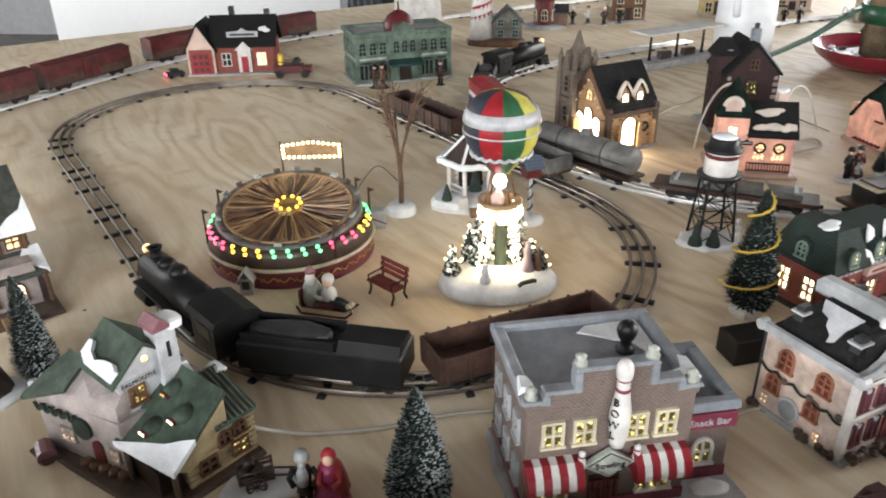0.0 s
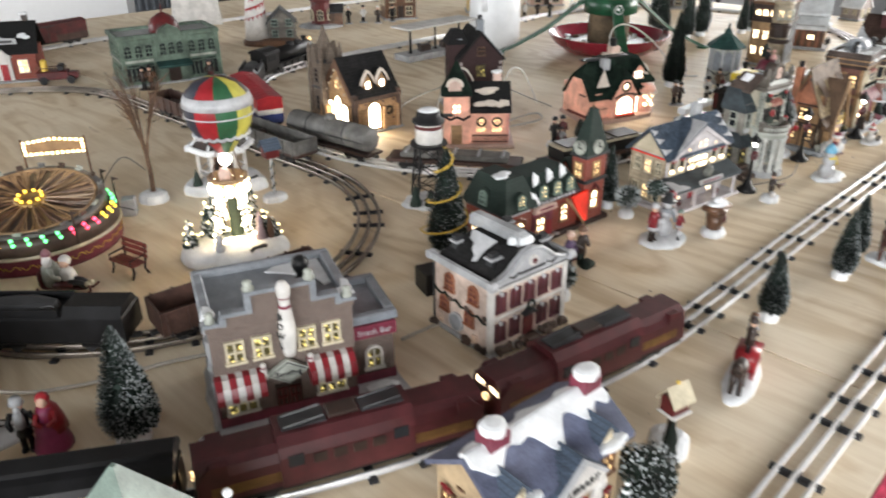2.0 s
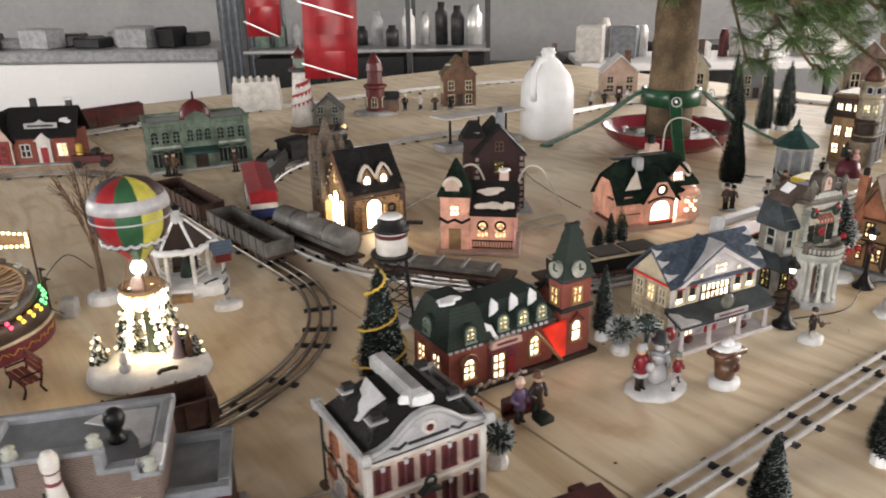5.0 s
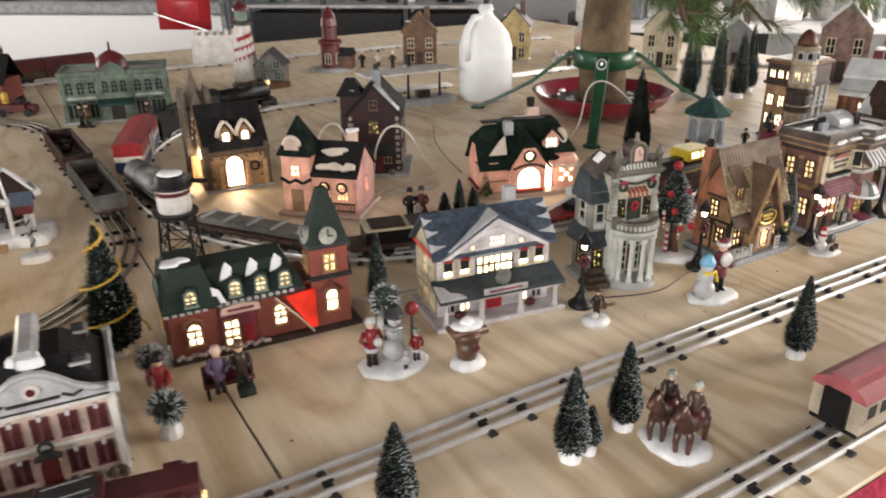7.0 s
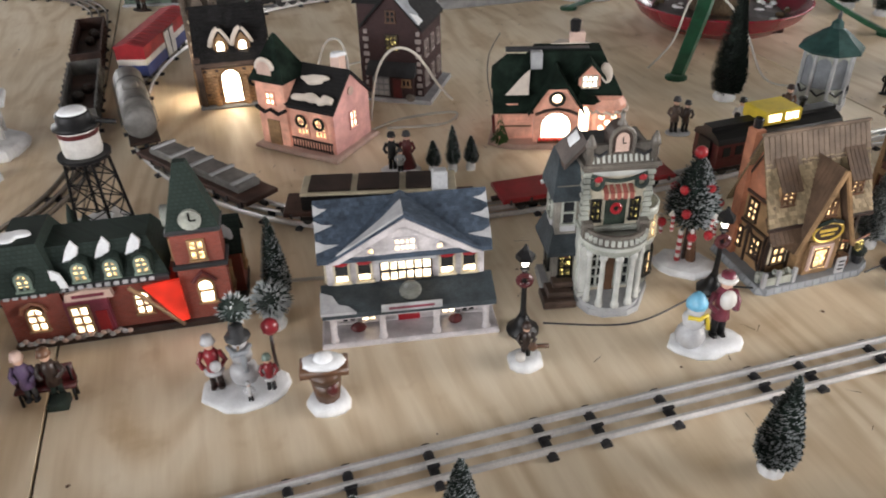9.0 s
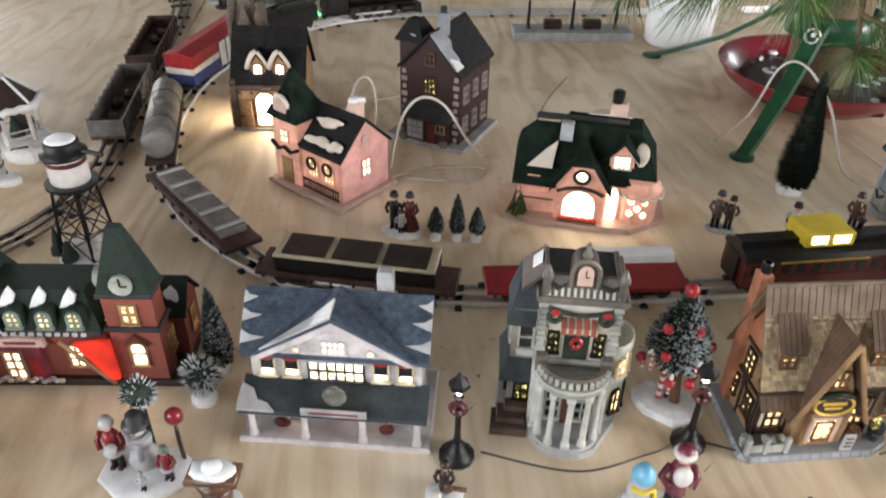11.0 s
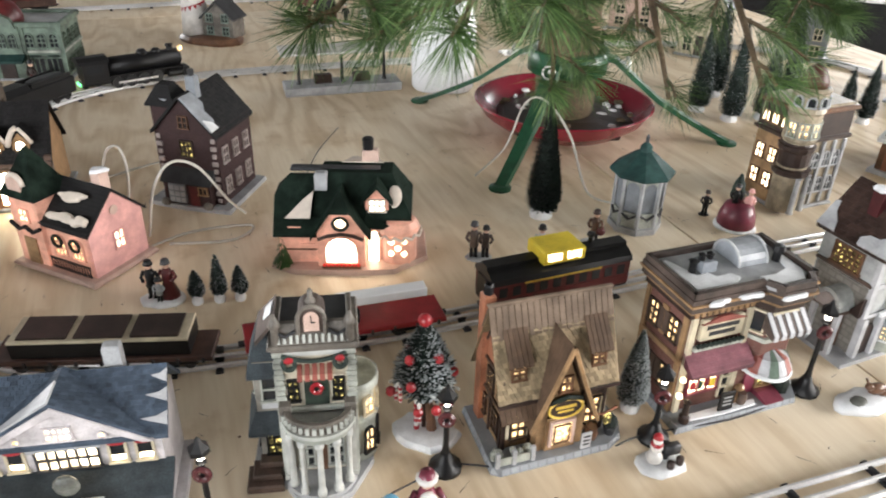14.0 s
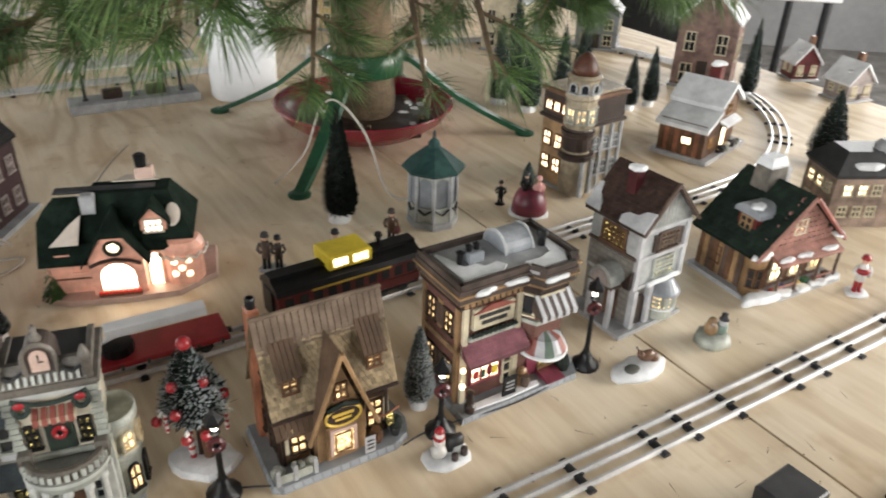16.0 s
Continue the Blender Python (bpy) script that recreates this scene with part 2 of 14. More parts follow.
# emit on these two stands for bulbs shining through the walls
ORANGE = mat("peach_glaze_glow", (0.72, 0.37, 0.27), 0.4, var=0.3, coat=0.3, emit=0.24)
PINK = mat("pink_glaze_glow", (0.66, 0.35, 0.32), 0.4, var=0.2, coat=0.3, emit=0.16)
# slight emit puts the hall's inner lighting into its wall colour
HALL = mat("pale_cream_pink_glow", (0.60, 0.475, 0.40), 0.4, emit=0.06, var=0.3, coat=0.25)
PALEPINK = mat("pale_pink_glaze", (0.60, 0.43, 0.36), 0.4, var=0.15, coat=0.3)
RED = mat("red_paint", (0.33, 0.018, 0.025), 0.35, var=0.2, coat=0.4)
DKRED = mat("dark_red_paint", (0.11, 0.016, 0.017), 0.4, var=0.3, coat=0.15)
WINE = mat("wine_glaze", (0.20, 0.035, 0.06), 0.4, var=0.25, coat=0.3)
DKGREEN = mat("dark_wreath_green", (0.015, 0.03, 0.018), 0.7, var=0.5, scale=200, bump=0.8)
GREEN = mat("green_paint", (0.012, 0.075, 0.035), 0.35, var=0.25, coat=0.4)
PALEGREEN = mat("pale_green_glaze", (0.19, 0.26, 0.22), 0.45, var=0.25, coat=0.2)
TEAL = mat("teal_glaze", (0.022, 0.060, 0.055), 0.65, var=0.3, coat=0.08, spec=0.2)
DEEPG = mat("balloon_green", (0.025, 0.105, 0.045), 0.5, var=0.2)
DULLY = mat("balloon_yellow", (0.55, 0.50, 0.09), 0.5, var=0.2)
MAROON = mat("balloon_maroon", (0.055, 0.035, 0.035), 0.5, var=0.2)
BLUEK = mat("balloon_navy", (0.030, 0.034, 0.05), 0.5, var=0.2)
BLUE = mat("blue_paint", (0.03, 0.05, 0.19), 0.4, var=0.2, coat=0.3)
SKYBLUE = mat("sky_blue_paint", (0.16, 0.45, 0.65), 0.4, var=0.2, coat=0.3)
GILT = mat("old_gilt", (0.36, 0.22, 0.07), 0.4, 0.4, var=0.3)
GOLD = mat("gold_paint", (0.75, 0.52, 0.10), 0.35, 0.3, var=0.2)
YELLOWP = mat("yellow_paint", (0.72, 0.55, 0.05), 0.4, var=0.15)
BLACK = mat("black_paint", (0.009, 0.009, 0.010), 0.42, var=0.4, spec=0.3)
STEEL = mat("steel_rail", (0.80, 0.80, 0.80), 0.38, 0.62, var=0.15, scale=40, bump=0.05)
DULL = mat("dull_rail", (0.33, 0.29, 0.25), 0.42, 0.8, var=0.3, scale=40, bump=0.1)
TIE = mat("tie_metal", (0.045, 0.045, 0.05), 0.5, 0.3, var=0.3)
BRISTLE = mat("bristle_green", (0.029, 0.048, 0.039), 0.8, var=0.5, bump=0)
BRISTLE_D = mat("bristle_dark", (0.009, 0.018, 0.012), 0.8, var=0.5, bump=0)
FROSTED = mat("bristle_frosted_green", (0.12, 0.145, 0.135), 0.8, var=0.5, bump=0)
FROST = mat("bristle_frost", (0.66, 0.71, 0.72), 0.8, var=0.3, bump=0)
NEEDLE = mat("pine_needle", (0.055, 0.112, 0.032), 0.55, var=0.5, scale=14, bump=0)
NEEDLE_L = mat("pine_needle_light", (0.16, 0.26, 0.085), 0.55, var=0.4, scale=14, bump=0)
BARK = mat("bark", (0.17, 0.12, 0.07), 0.85, var=0.5, scale=30, bump=1.0)
WIRE = mat("white_wire", (0.55, 0.52, 0.46), 0.45, var=0.1, bump=0)
DARKWIRE = mat("dark_wire", (0.04, 0.04, 0.045), 0.45, var=0.1, bump=0)
PLASTIC = mat("white_plastic", (0.80, 0.82, 0.84), 0.35, var=0.04, bump=0.05)
CLOTH = mat("red_felt", (0.52, 0.055, 0.105), 0.95, var=0.42, scale=150, bump=1.0, spec=0.1)
SKIN = mat("painted_face", (0.60, 0.38, 0.28), 0.5, var=0.1)
PURPLE = mat("purple_paint", (0.13, 0.085, 0.17), 0.5, var=0.25)
GREYCAR = mat("grey_car_paint", (0.17, 0.165, 0.155), 0.5, var=0.3)
BROWNCAR = mat("brown_car_paint", (0.085, 0.045, 0.035), 0.5, var=0.35)
WALLGREY = mat("wall_grey", (0.36, 0.365, 0.37), 0.8, var=0.1, scale=3)
CARPET = mat("floor_carpet", (0.20, 0.19, 0.18), 0.95, var=0.25, scale=20, bump=0.6)
LIT = lamp_glow("lit_window", (1.0, 0.70, 0.34), 0.2, 3.3, 170)
LITW = lamp_glow("bright_window", (1.0, 0.80, 0.52), 1.6, 8.0, 120)
LAVENDER = mat("lavender_slate", (0.135, 0.15, 0.225), 0.6, var=0.3, scale=60, bump=0.4, spec=0.25)
LIBWALL = mat("library_peach", (0.50, 0.375, 0.235), 0.45, var=0.25, coat=0.2)
LITI = glow("inn_window", (1.0, 0.86, 0.66), 6.0)
LITC = glow("church_window", (1.0, 0.86, 0.62), 15.0)
LITR = glow("red_glow", (0.55, 0.014, 0.010), 0.3)
BULB = glow("warm_bulb", (1.0, 0.80, 0.42), 5.0)
BULBW = glow("white_bulb", (1.0, 0.95, 0.85), 9.0)
BULBR = glow("red_bulb", (1.0, 0.06, 0.13), 3.6)
BULBG = glow("green_bulb", (0.15, 1.0, 0.32), 2.4)
BULBY = glow("yellow_bulb", (1.0, 0.62, 0.06), 3.0)
REDLIT = lamp_glow("red_lit_canopy", (0.85, 0.035, 0.016), 0.12, 1.1, 22, (0.35, 0.7), 0.4)
LITDIM = lamp_glow("dim_window", (0.95, 0.78, 0.25), 0.02, 2.6, 210, (0.54, 0.68), 0.06)
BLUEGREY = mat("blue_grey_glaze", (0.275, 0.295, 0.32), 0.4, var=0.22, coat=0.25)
DEEPRED = mat("deep_red_glaze", (0.22, 0.014, 0.022), 0.35, var=0.2, coat=0.4)
CHALK = mat("chalk_glaze", (0.47, 0.475, 0.49), 0.4, var=0.2, coat=0.25)
CHALKPINK = mat("chalk_pink_glaze", (0.35, 0.30, 0.285), 0.45, var=0.25, coat=0.2)
PALELOG = mat("pale_log", (0.42, 0.33, 0.19), 0.5, var=0.3, coat=0.15)
BENCHRED = mat("bench_red", (0.19, 0.032, 0.024), 0.45, var=0.25, coat=0.2)
TERRACOTTA = mat("terracotta_wall", (0.34, 0.135, 0.075), 0.5, var=0.3, coat=0.15)
SHOPBRICK = course_mat("shop_red_brick", (0.145, 0.062, 0.05), (0.16, 0.11, 0.09))
HAUNT = course_mat("dark_plum_brick", (0.052, 0.030, 0.030), (0.035, 0.024, 0.024))
TUDORGREY = mat("pale_grey_plaster", (0.40, 0.415, 0.41), 0.5, var=0.25, coat=0.15)
TUDORSTONE = course_mat("tudor_stone", (0.22, 0.205, 0.18), (0.15, 0.14, 0.125), 0.012, 0.008)
ROSE = mat("rose_shingle", (0.40, 0.20, 0.16), 0.5, var=0.3, coat=0.15)
OXBLOOD = mat("oxblood_enamel", (0.075, 0.016, 0.019), 0.38, var=0.25, coat=0.3)
DARKPANE = mat("dark_pane", (0.02, 0.022, 0.025), 0.12, var=0.1, bump=0)
REDPANE = mat("red_pane", (0.15, 0.045, 0.042), 0.3, var=0.3)


# ---- building tools: shapes in centimetres ----
class Shape:
    """A mesh being built, in centimetres, through an optional pose."""

    def __init__(self, m=None):
        self.bm, self.m = bmesh.new(), m or Matrix.Identity(4)

    def _v(self, ps):
        return [self.bm.verts.new(self.m @ Vector(p)) for p in ps]

    def _f(self, vs):
        try:
            return self.bm.faces.new(vs)
        except ValueError:
            return None

    def box(self, x0, x1, y0, y1, z0, z1, bev=0.0):
        if bev:
            b = min(bev, (x1 - x0) / 3, (y1 - y0) / 3, (z1 - z0) / 3)
            rings = [(b, z0), (0, z0 + b), (0, z1 - b), (b, z1)]
            vs = [self._v([(x0 + i, y0 + i, z), (x1 - i, y0 + i, z), (x1 - i, y1 - i, z), (x0 + i, y1 - i, z)]) for i, z in rings]
        else:
            vs = [self._v([(x0, y0, z), (x1, y0, z), (x1, y1, z), (x0, y1, z)]) for z in (z0, z1)]
        self._f(vs[0][::-1])
        self._f(vs[-1])
        for a, b2 in zip(vs, vs[1:]):
            for i in range(4):
                self._f([a[i], a[(i + 1) % 4], b2[(i + 1) % 4], b2[i]])
        return self

    def slab(self, poly, z0, z1, top=1.0):
        """A flat outline in x, y between two heights; top scales the upper outline about its middle."""
        cx, cy = sum(p[0] for p in poly) / len(poly), sum(p[1] for p in poly) / len(poly)
        a = self._v([(x, y, z0) for x, y in poly])
        b = self._v([(cx + (x - cx) * top, cy + (y - cy) * top, z1) for x, y in poly])
        self._f(a[::-1])
        self._f(b)
        n = len(poly)
        for i in range(n):
            self._f([a[i], a[(i + 1) % n], b[(i + 1) % n], b[i]])
        return self

    def prism(self, poly, y0, y1):
        """An outline in x, z drawn out along y."""
        a = self._v([(x, y0, z) for x, z in poly])
        b = self._v([(x, y1, z) for x, z in poly])
        self._f(a)
        self._f(b[::-1])
        n = len(poly)
        for i in range(n):
            self._f([a[(i + 1) % n], a[i], b[i], b[(i + 1) % n]])
        return self

    def prismx(self, poly, x0, x1):
        """An outline in y, z drawn out along x."""
        a = self._v([(x0, y, z) for y, z in poly])
        b = self._v([(x1, y, z) for y, z in poly])
        self._f(a[::-1])
        self._f(b)
        n = len(poly)
        for i in range(n):
            self._f([a[i], a[(i + 1) % n], b[(i + 1) % n], b[i]])
        return self

    def rod(self, p, q, r0, r1=None, n=8):
        r1 = r0 if r1 is None else r1
        p, q = Vector(p), Vector(q)
        d = (q - p).normalized()
        s = d.orthogonal().normalized()
        t = d.cross(s)
        ring = [(s * math.cos(2 * math.pi * i / n) + t * math.sin(2 * math.pi * i / n)) for i in range(n)]
        a = self._v([p + o * r0 for o in ring])
        self._f(a[::-1])
        if r1 < 1e-4:
            c = self._v([q])[0]
            for i in range(n):
                self._f([a[i], a[(i + 1) % n], c])
            return self
        b = self._v([q + o * r1 for o in ring])
        self._f(b)
        for i in range(n):
            self._f([a[i], a[(i + 1) % n], b[(i + 1) % n], b[i]])
        return self

    def lathe(self, prof, x=0.0, y=0.0, n=12, a0=0.0, a1=2 * math.pi):
        """A profile of (radius, height) turned about the upright through x, y."""
        full = abs(a1 - a0 - 2 * math.pi) < 1e-6
        k = n if full else n + 1
        rows = []
        for r, z in prof:
            if r < 1e-4:
                rows.append(self._v([(x, y, z)]) * k)
            else:
                rows.append(self._v([(x + r * math.cos(a0 + (a1 - a0) * i / n), y + r * math.sin(a0 + (a1 - a0) * i / n), z) for i in range(k)]))
        for a, b in zip(rows, rows[1:]):
            for i in range(n):
                j = (i + 1) % k
                q = []
                for vv in (a[i], a[j], b[j], b[i]):
                    if vv not in q:
                        q.append(vv)
                if len(q) > 2:
                    self._f(q)
        for row, rev in ((rows[0], True), (rows[-1], False)):
            if full and row[0] is not row[1]:
                self._f(row[::-1] if rev else row)
        return self

    def ball(self, x, y, z, rx, ry=None, rz=None, n=10, rings=6):
        ry, rz = rx if ry is None else ry, rx if rz is None else rz
        rows = []
        for k in range(rings + 1):
            a = math.pi * k / rings - math.pi / 2
            if k in (0, rings):
                rows.append(self._v([(x, y, z + rz * math.sin(a))]) * n)
            else:
                rows.append(self._v([(x + rx * math.cos(a) * math.cos(2 * math.pi * i / n), y + ry * math.cos(a) * math.sin(2 * math.pi * i / n), z + rz * math.sin(a)) for i in range(n)]))
        for a, b in zip(rows, rows[1:]):
            for i in range(n):
                q = []
                for vv in (a[i], a[(i + 1) % n], b[(i + 1) % n], b[i]):
                    if vv not in q:
                        q.append(vv)
                if len(q) > 2:
                    self._f(q)
        return self

    def tube(self, pts, r, n=6, r1=None):
        r1 = r if r1 is None else r1
        pts = [Vector(p) for p in pts]
        rows, s = [], None
        for i, p in enumerate(pts):
            d = (pts[min(i + 1, len(pts) - 1)] - pts[max(i - 1, 0)]).normalized()
            s = d.orthogonal().normalized() if s is None else (s - d * s.dot(d)).normalized()
            t = d.cross(s)
            rr = r + (r1 - r) * i / max(1, len(pts) - 1)
            rows.append(self._v([p + (s * math.cos(2 * math.pi * k / n) + t * math.sin(2 * math.pi * k / n)) * rr for k in range(n)]))
        self._f(rows[0][::-1])
        self._f(rows[-1])
        for a, b in zip(rows, rows[1:]):
            for k in range(n):
                self._f([a[k], a[(k + 1) % n], b[(k + 1) % n], b[k]])
        return self

    def lump(self, x, y, z0, rx, ry, h, n=16, seed=1):
        """A low uneven mound, as of moulded snow."""
        rnd = random.Random(seed)
        wob = [1 + rnd.uniform(-0.09, 0.09) for _ in range(n)]
        rows = []
        for f, g in ((1.0, 0.0), (1.02, 0.35), (0.93, 0.8), (0.6, 1.0)):
            rows.append(self._v([(x + rx * f * wob[i] * math.cos(2 * math.pi * i / n), y + ry * f * wob[i] * math.sin(2 * math.pi * i / n), z0 + h * g * (0.9 + 0.1 * wob[i])) for i in range(n)]))
        self._f(rows[0][::-1])
        self._f(rows[-1])
        for a, b in zip(rows, rows[1:]):
            for i in range(n):
                self._f([a[i], a[(i + 1) % n], b[(i + 1) % n], b[i]])
        return self


def part(name, shape, material, parent, label="", smooth=False):
    """Links a shape as one mesh object under a thing or a part."""
    me = bpy.data.meshes.new(name)
    bmesh.ops.recalc_face_normals(shape.bm, faces=shape.bm.faces[:])
    bmesh.ops.scale(shape.bm, vec=(0.01, 0.01, 0.01), verts=shape.bm.verts[:])
    shape.bm.to_mesh(me)
    shape.bm.free()
    if smooth:
        me.polygons.foreach_set("use_smooth", [True] * len(me.polygons))
    me.materials.append(material)
    ob = new(name, me)
    if parent:
        ob.parent = parent
    if label:
        ob["label"] = label
    return ob


def thing(name, label, category, x, y, turn=0.0, z=0.0, group="", kind="", size=(1, 1, 1)):
    ob = new(name)
    ob.empty_display_size = 0.02
    ob.matrix_basis = pose(x, y, z, 0, 0, turn) @ Matrix.Diagonal((*size, 1))
    return tagged(ob, label, category, group, kind)


def side(which, x=0.0, y=0.0):
    """The pose of a wall: its own x runs along it, -y points out of it."""
    turn = {"front": 0, "left": -90, "right": 90, "back": 180}.get(which, which)
    return Matrix.Translation((x, y, 0)) @ Matrix.Rotation(radians(turn), 4, "Z")


def arch(w, h, n=8):
    """Half-round headed outline, x from -w/2 to w/2, z from 0 to h."""
    r = w / 2
    return [(-r, 0), (r, 0)] + [(r * math.cos(math.pi * i / n), h - r + r * math.sin(math.pi * i / n)) for i in range(n + 1)]


def lattice(s, xs, zs, solid, y0, y1):
    """A flat pierced frame: the cells named in solid, with shared corners, from y0 (front) back to y1."""
    f, k = {}, {}

    def at(i, j):
        if (i, j) not in f:
            f[i, j] = s._v([(xs[i], y0, zs[j])])[0]
        return f[i, j]

    def back(i, j):
        if (i, j) not in k:
            k[i, j] = s._v([(xs[i], y1, zs[j])])[0]
        return k[i, j]

    for i, j in sorted(solid):
        s._f([at(i, j), at(i + 1, j), at(i + 1, j + 1), at(i, j + 1)])
        for (di, dj), (p, q) in (((-1, 0), ((i, j + 1), (i, j))), ((1, 0), ((i + 1, j), (i + 1, j + 1))), ((0, -1), ((i, j), (i + 1, j))), ((0, 1), ((i + 1, j + 1), (i, j + 1)))):
            if (i + di, j + dj) not in solid:
                s._f([at(*q), at(*p), back(*p), back(*q)])


def bars(lo, hi, n, t):
    """Edges of n - 1 glazing bars spread evenly between lo and hi."""
    out = []
    for i in range(1, n):
        c = lo + (hi - lo) * i / n
        out += [c - t, c + t]
    return out


def window(parent, m, x, z, w, h, frame=WHITE, pane=LIT, cols=2, rows=2, arched=False, sill=True, fw=0.22, name="window"):
    s = Shape(m)
    o, t = 0.28, 0.11
    if arched:
        out, inn = arch(w + 2 * fw, h + fw), arch(w, h)
        n = len(inn)
        a = s._v([(x + p, -o, z + q) for p, q in out])
        b = s._v([(x + p, -o, z + q) for p, q in inn])
        c = s._v([(x + p, 0.05, z + q) for p, q in out])
        d = s._v([(x + p, 0.05, z + q) for p, q in inn])
        for i in range(1, n):
            j = (i + 1) % n
            s._f([a[i], a[j], b[j], b[i]])
            s._f([a[i], c[i], c[j], a[j]])
            s._f([b[i], b[j], d[j], d[i]])
    else:
        xs = [x - w / 2 - fw, x - w / 2] + bars(x - w / 2, x + w / 2, cols, t) + [x + w / 2, x + w / 2 + fw]
        zs = [z] + bars(z, z + h, rows, t) + [z + h, z + h + fw]
        nx, nz = len(xs) - 1, len(zs) - 1
        solid = {(i, j) for i in range(nx) for j in range(nz) if i in (0, nx - 1) or j == nz - 1 or (i % 2 == 0) or (j % 2 == 1)}
        lattice(s, xs, zs, solid, -o, 0.05)
    fr = part(name, s, frame, parent)
    if arched and (cols > 1 or rows > 1):
        q = Shape(m)
        top = z + h * 0.9
        xs = [x - w / 2] + bars(x - w / 2, x + w / 2, cols, t) + [x + w / 2]
        zs = [z] + bars(z, z + h, rows, t)[:2 * (rows - 1)] + [top]
        solid = {(i, j) for i in range(len(xs) - 1) for j in range(len(zs) - 1) if i % 2 == 1 or j % 2 == 1}
        lattice(q, xs, zs, solid, -o * 0.7, -0.06)
        part("glazing_grid", q, frame, fr)
    if sill:
        part("sill", Shape(m).box(x - w / 2 - fw * 1.5, x + w / 2 + fw * 1.5, -o - 0.12, 0.05, z - fw, z), frame, fr)
    p = Shape(m)
    if arched:
        p.prism([(x + a, z + b) for a, b in arch(w, h)], -0.06, 0.02)
    else:
        p.box(x - w / 2, x + w / 2, -0.06, 0.02, z, z + h)
    part("pane", p, pane, fr)
    return fr


def gable_roof(x0, x1, y0, y1, ze, zr, over=0.4, th=0.35, m=None, along="x"):
    """Two slopes with thickness; the ridge runs along x or y."""
    s = Shape(m)
    if along == "x":
        yc = (y0 + y1) / 2
        k = (zr - ze) / (yc - y0)
        lo = ze - over * k
        s.prismx([(y0 - over, lo), (yc, zr), (y1 + over, lo), (y1 + over, lo + th), (yc, zr + th), (y0 - over, lo + th)], x0 - over, x1 + over)
    else:
        xc = (x0 + x1) / 2
        k = (zr - ze) / (xc - x0)
        lo = ze - over * k
        s.prism([(x0 - over, lo), (xc, zr), (x1 + over, lo), (x1 + over, lo + th), (xc, zr + th), (x0 - over, lo + th)], y0 - over, y1 + over)
    return s


def sheet(corners, t):
    """A slab of thickness t under a warped outline given by its upper corners."""
    s = Shape()
    a, b = s._v(corners), s._v([(x, y, z - t) for x, y, z in corners])
    n = len(corners)
    s._f(a)
    s._f(b[::-1])
    for i in range(n):
        s._f([a[i], b[i], b[(i + 1) % n], a[(i + 1) % n]])
    return s


def hip_roof(x0, x1, y0, y1, ze, zr, inset, over=0.4, th=0.3, m=None, insety=None):
    s = Shape(m)
    x0, x1, y0, y1 = x0 - over, x1 + over, y0 - over, y1 + over
    iy = (y1 - y0) / 2 - 0.05 if insety is None else insety
    a = s._v([(x0, y0, ze), (x1, y0, ze), (x1, y1, ze), (x0, y1, ze)])
    b = s._v([(x0, y0, ze + th), (x1, y0, ze + th), (x1, y1, ze + th), (x0, y1, ze + th)])
    c = s._v([(x0 + inset, y0 + iy, zr), (x1 - inset, y0 + iy, zr), (x1 - inset, y1 - iy, zr), (x0 + inset, y1 - iy, zr)])
    s._f(a[::-1])
    s._f(c)
    for p, q in ((a, b), (b, c)):
        for i in range(4):
            s._f([p[i], p[(i + 1) % 4], q[(i + 1) % 4], q[i]])
    return s


def snow_patch(x, y, z, rx, ry, rise=0.0, seed=1, m=None, slope=0.0):
    """A patch of moulded snow lying on a roof that climbs by slope along y."""
    mm = (m or Matrix.Identity(4)) @ Matrix.Translation((x, y, z)) @ Matrix.Rotation(math.atan(slope), 4, "X")
    rnd = random.Random(seed)
    ph = [rnd.uniform(0, 6.283) for _ in range(3)]
    rim = [1 + 0.2 * math.sin(2 * a + ph[0]) + 0.14 * math.sin(3 * a + ph[1]) + 0.1 * math.sin(5 * a + ph[2]) for a in [2 * math.pi * i / 24 for i in range(24)]]
    s = Shape(mm)
    rows = []
    for f, g in ((1.0, 0.0), (0.97, 0.6), (0.8, 0.95), (0.4, 1.0)):
        rows.append(s._v([(rx * f * rim[i] * math.cos(2 * math.pi * i / 24), ry * f * rim[i] * math.sin(2 * math.pi * i / 24), -0.05 + (0.2 + rise) * g) for i in range(24)]))
    for a, b in zip(rows, rows[1:]):
        for i in range(24):
            s._f([a[i], a[(i + 1) % 24], b[(i + 1) % 24], b[i]])
    s._f(rows[-1])
    s._f(rows[0][::-1])
    return s


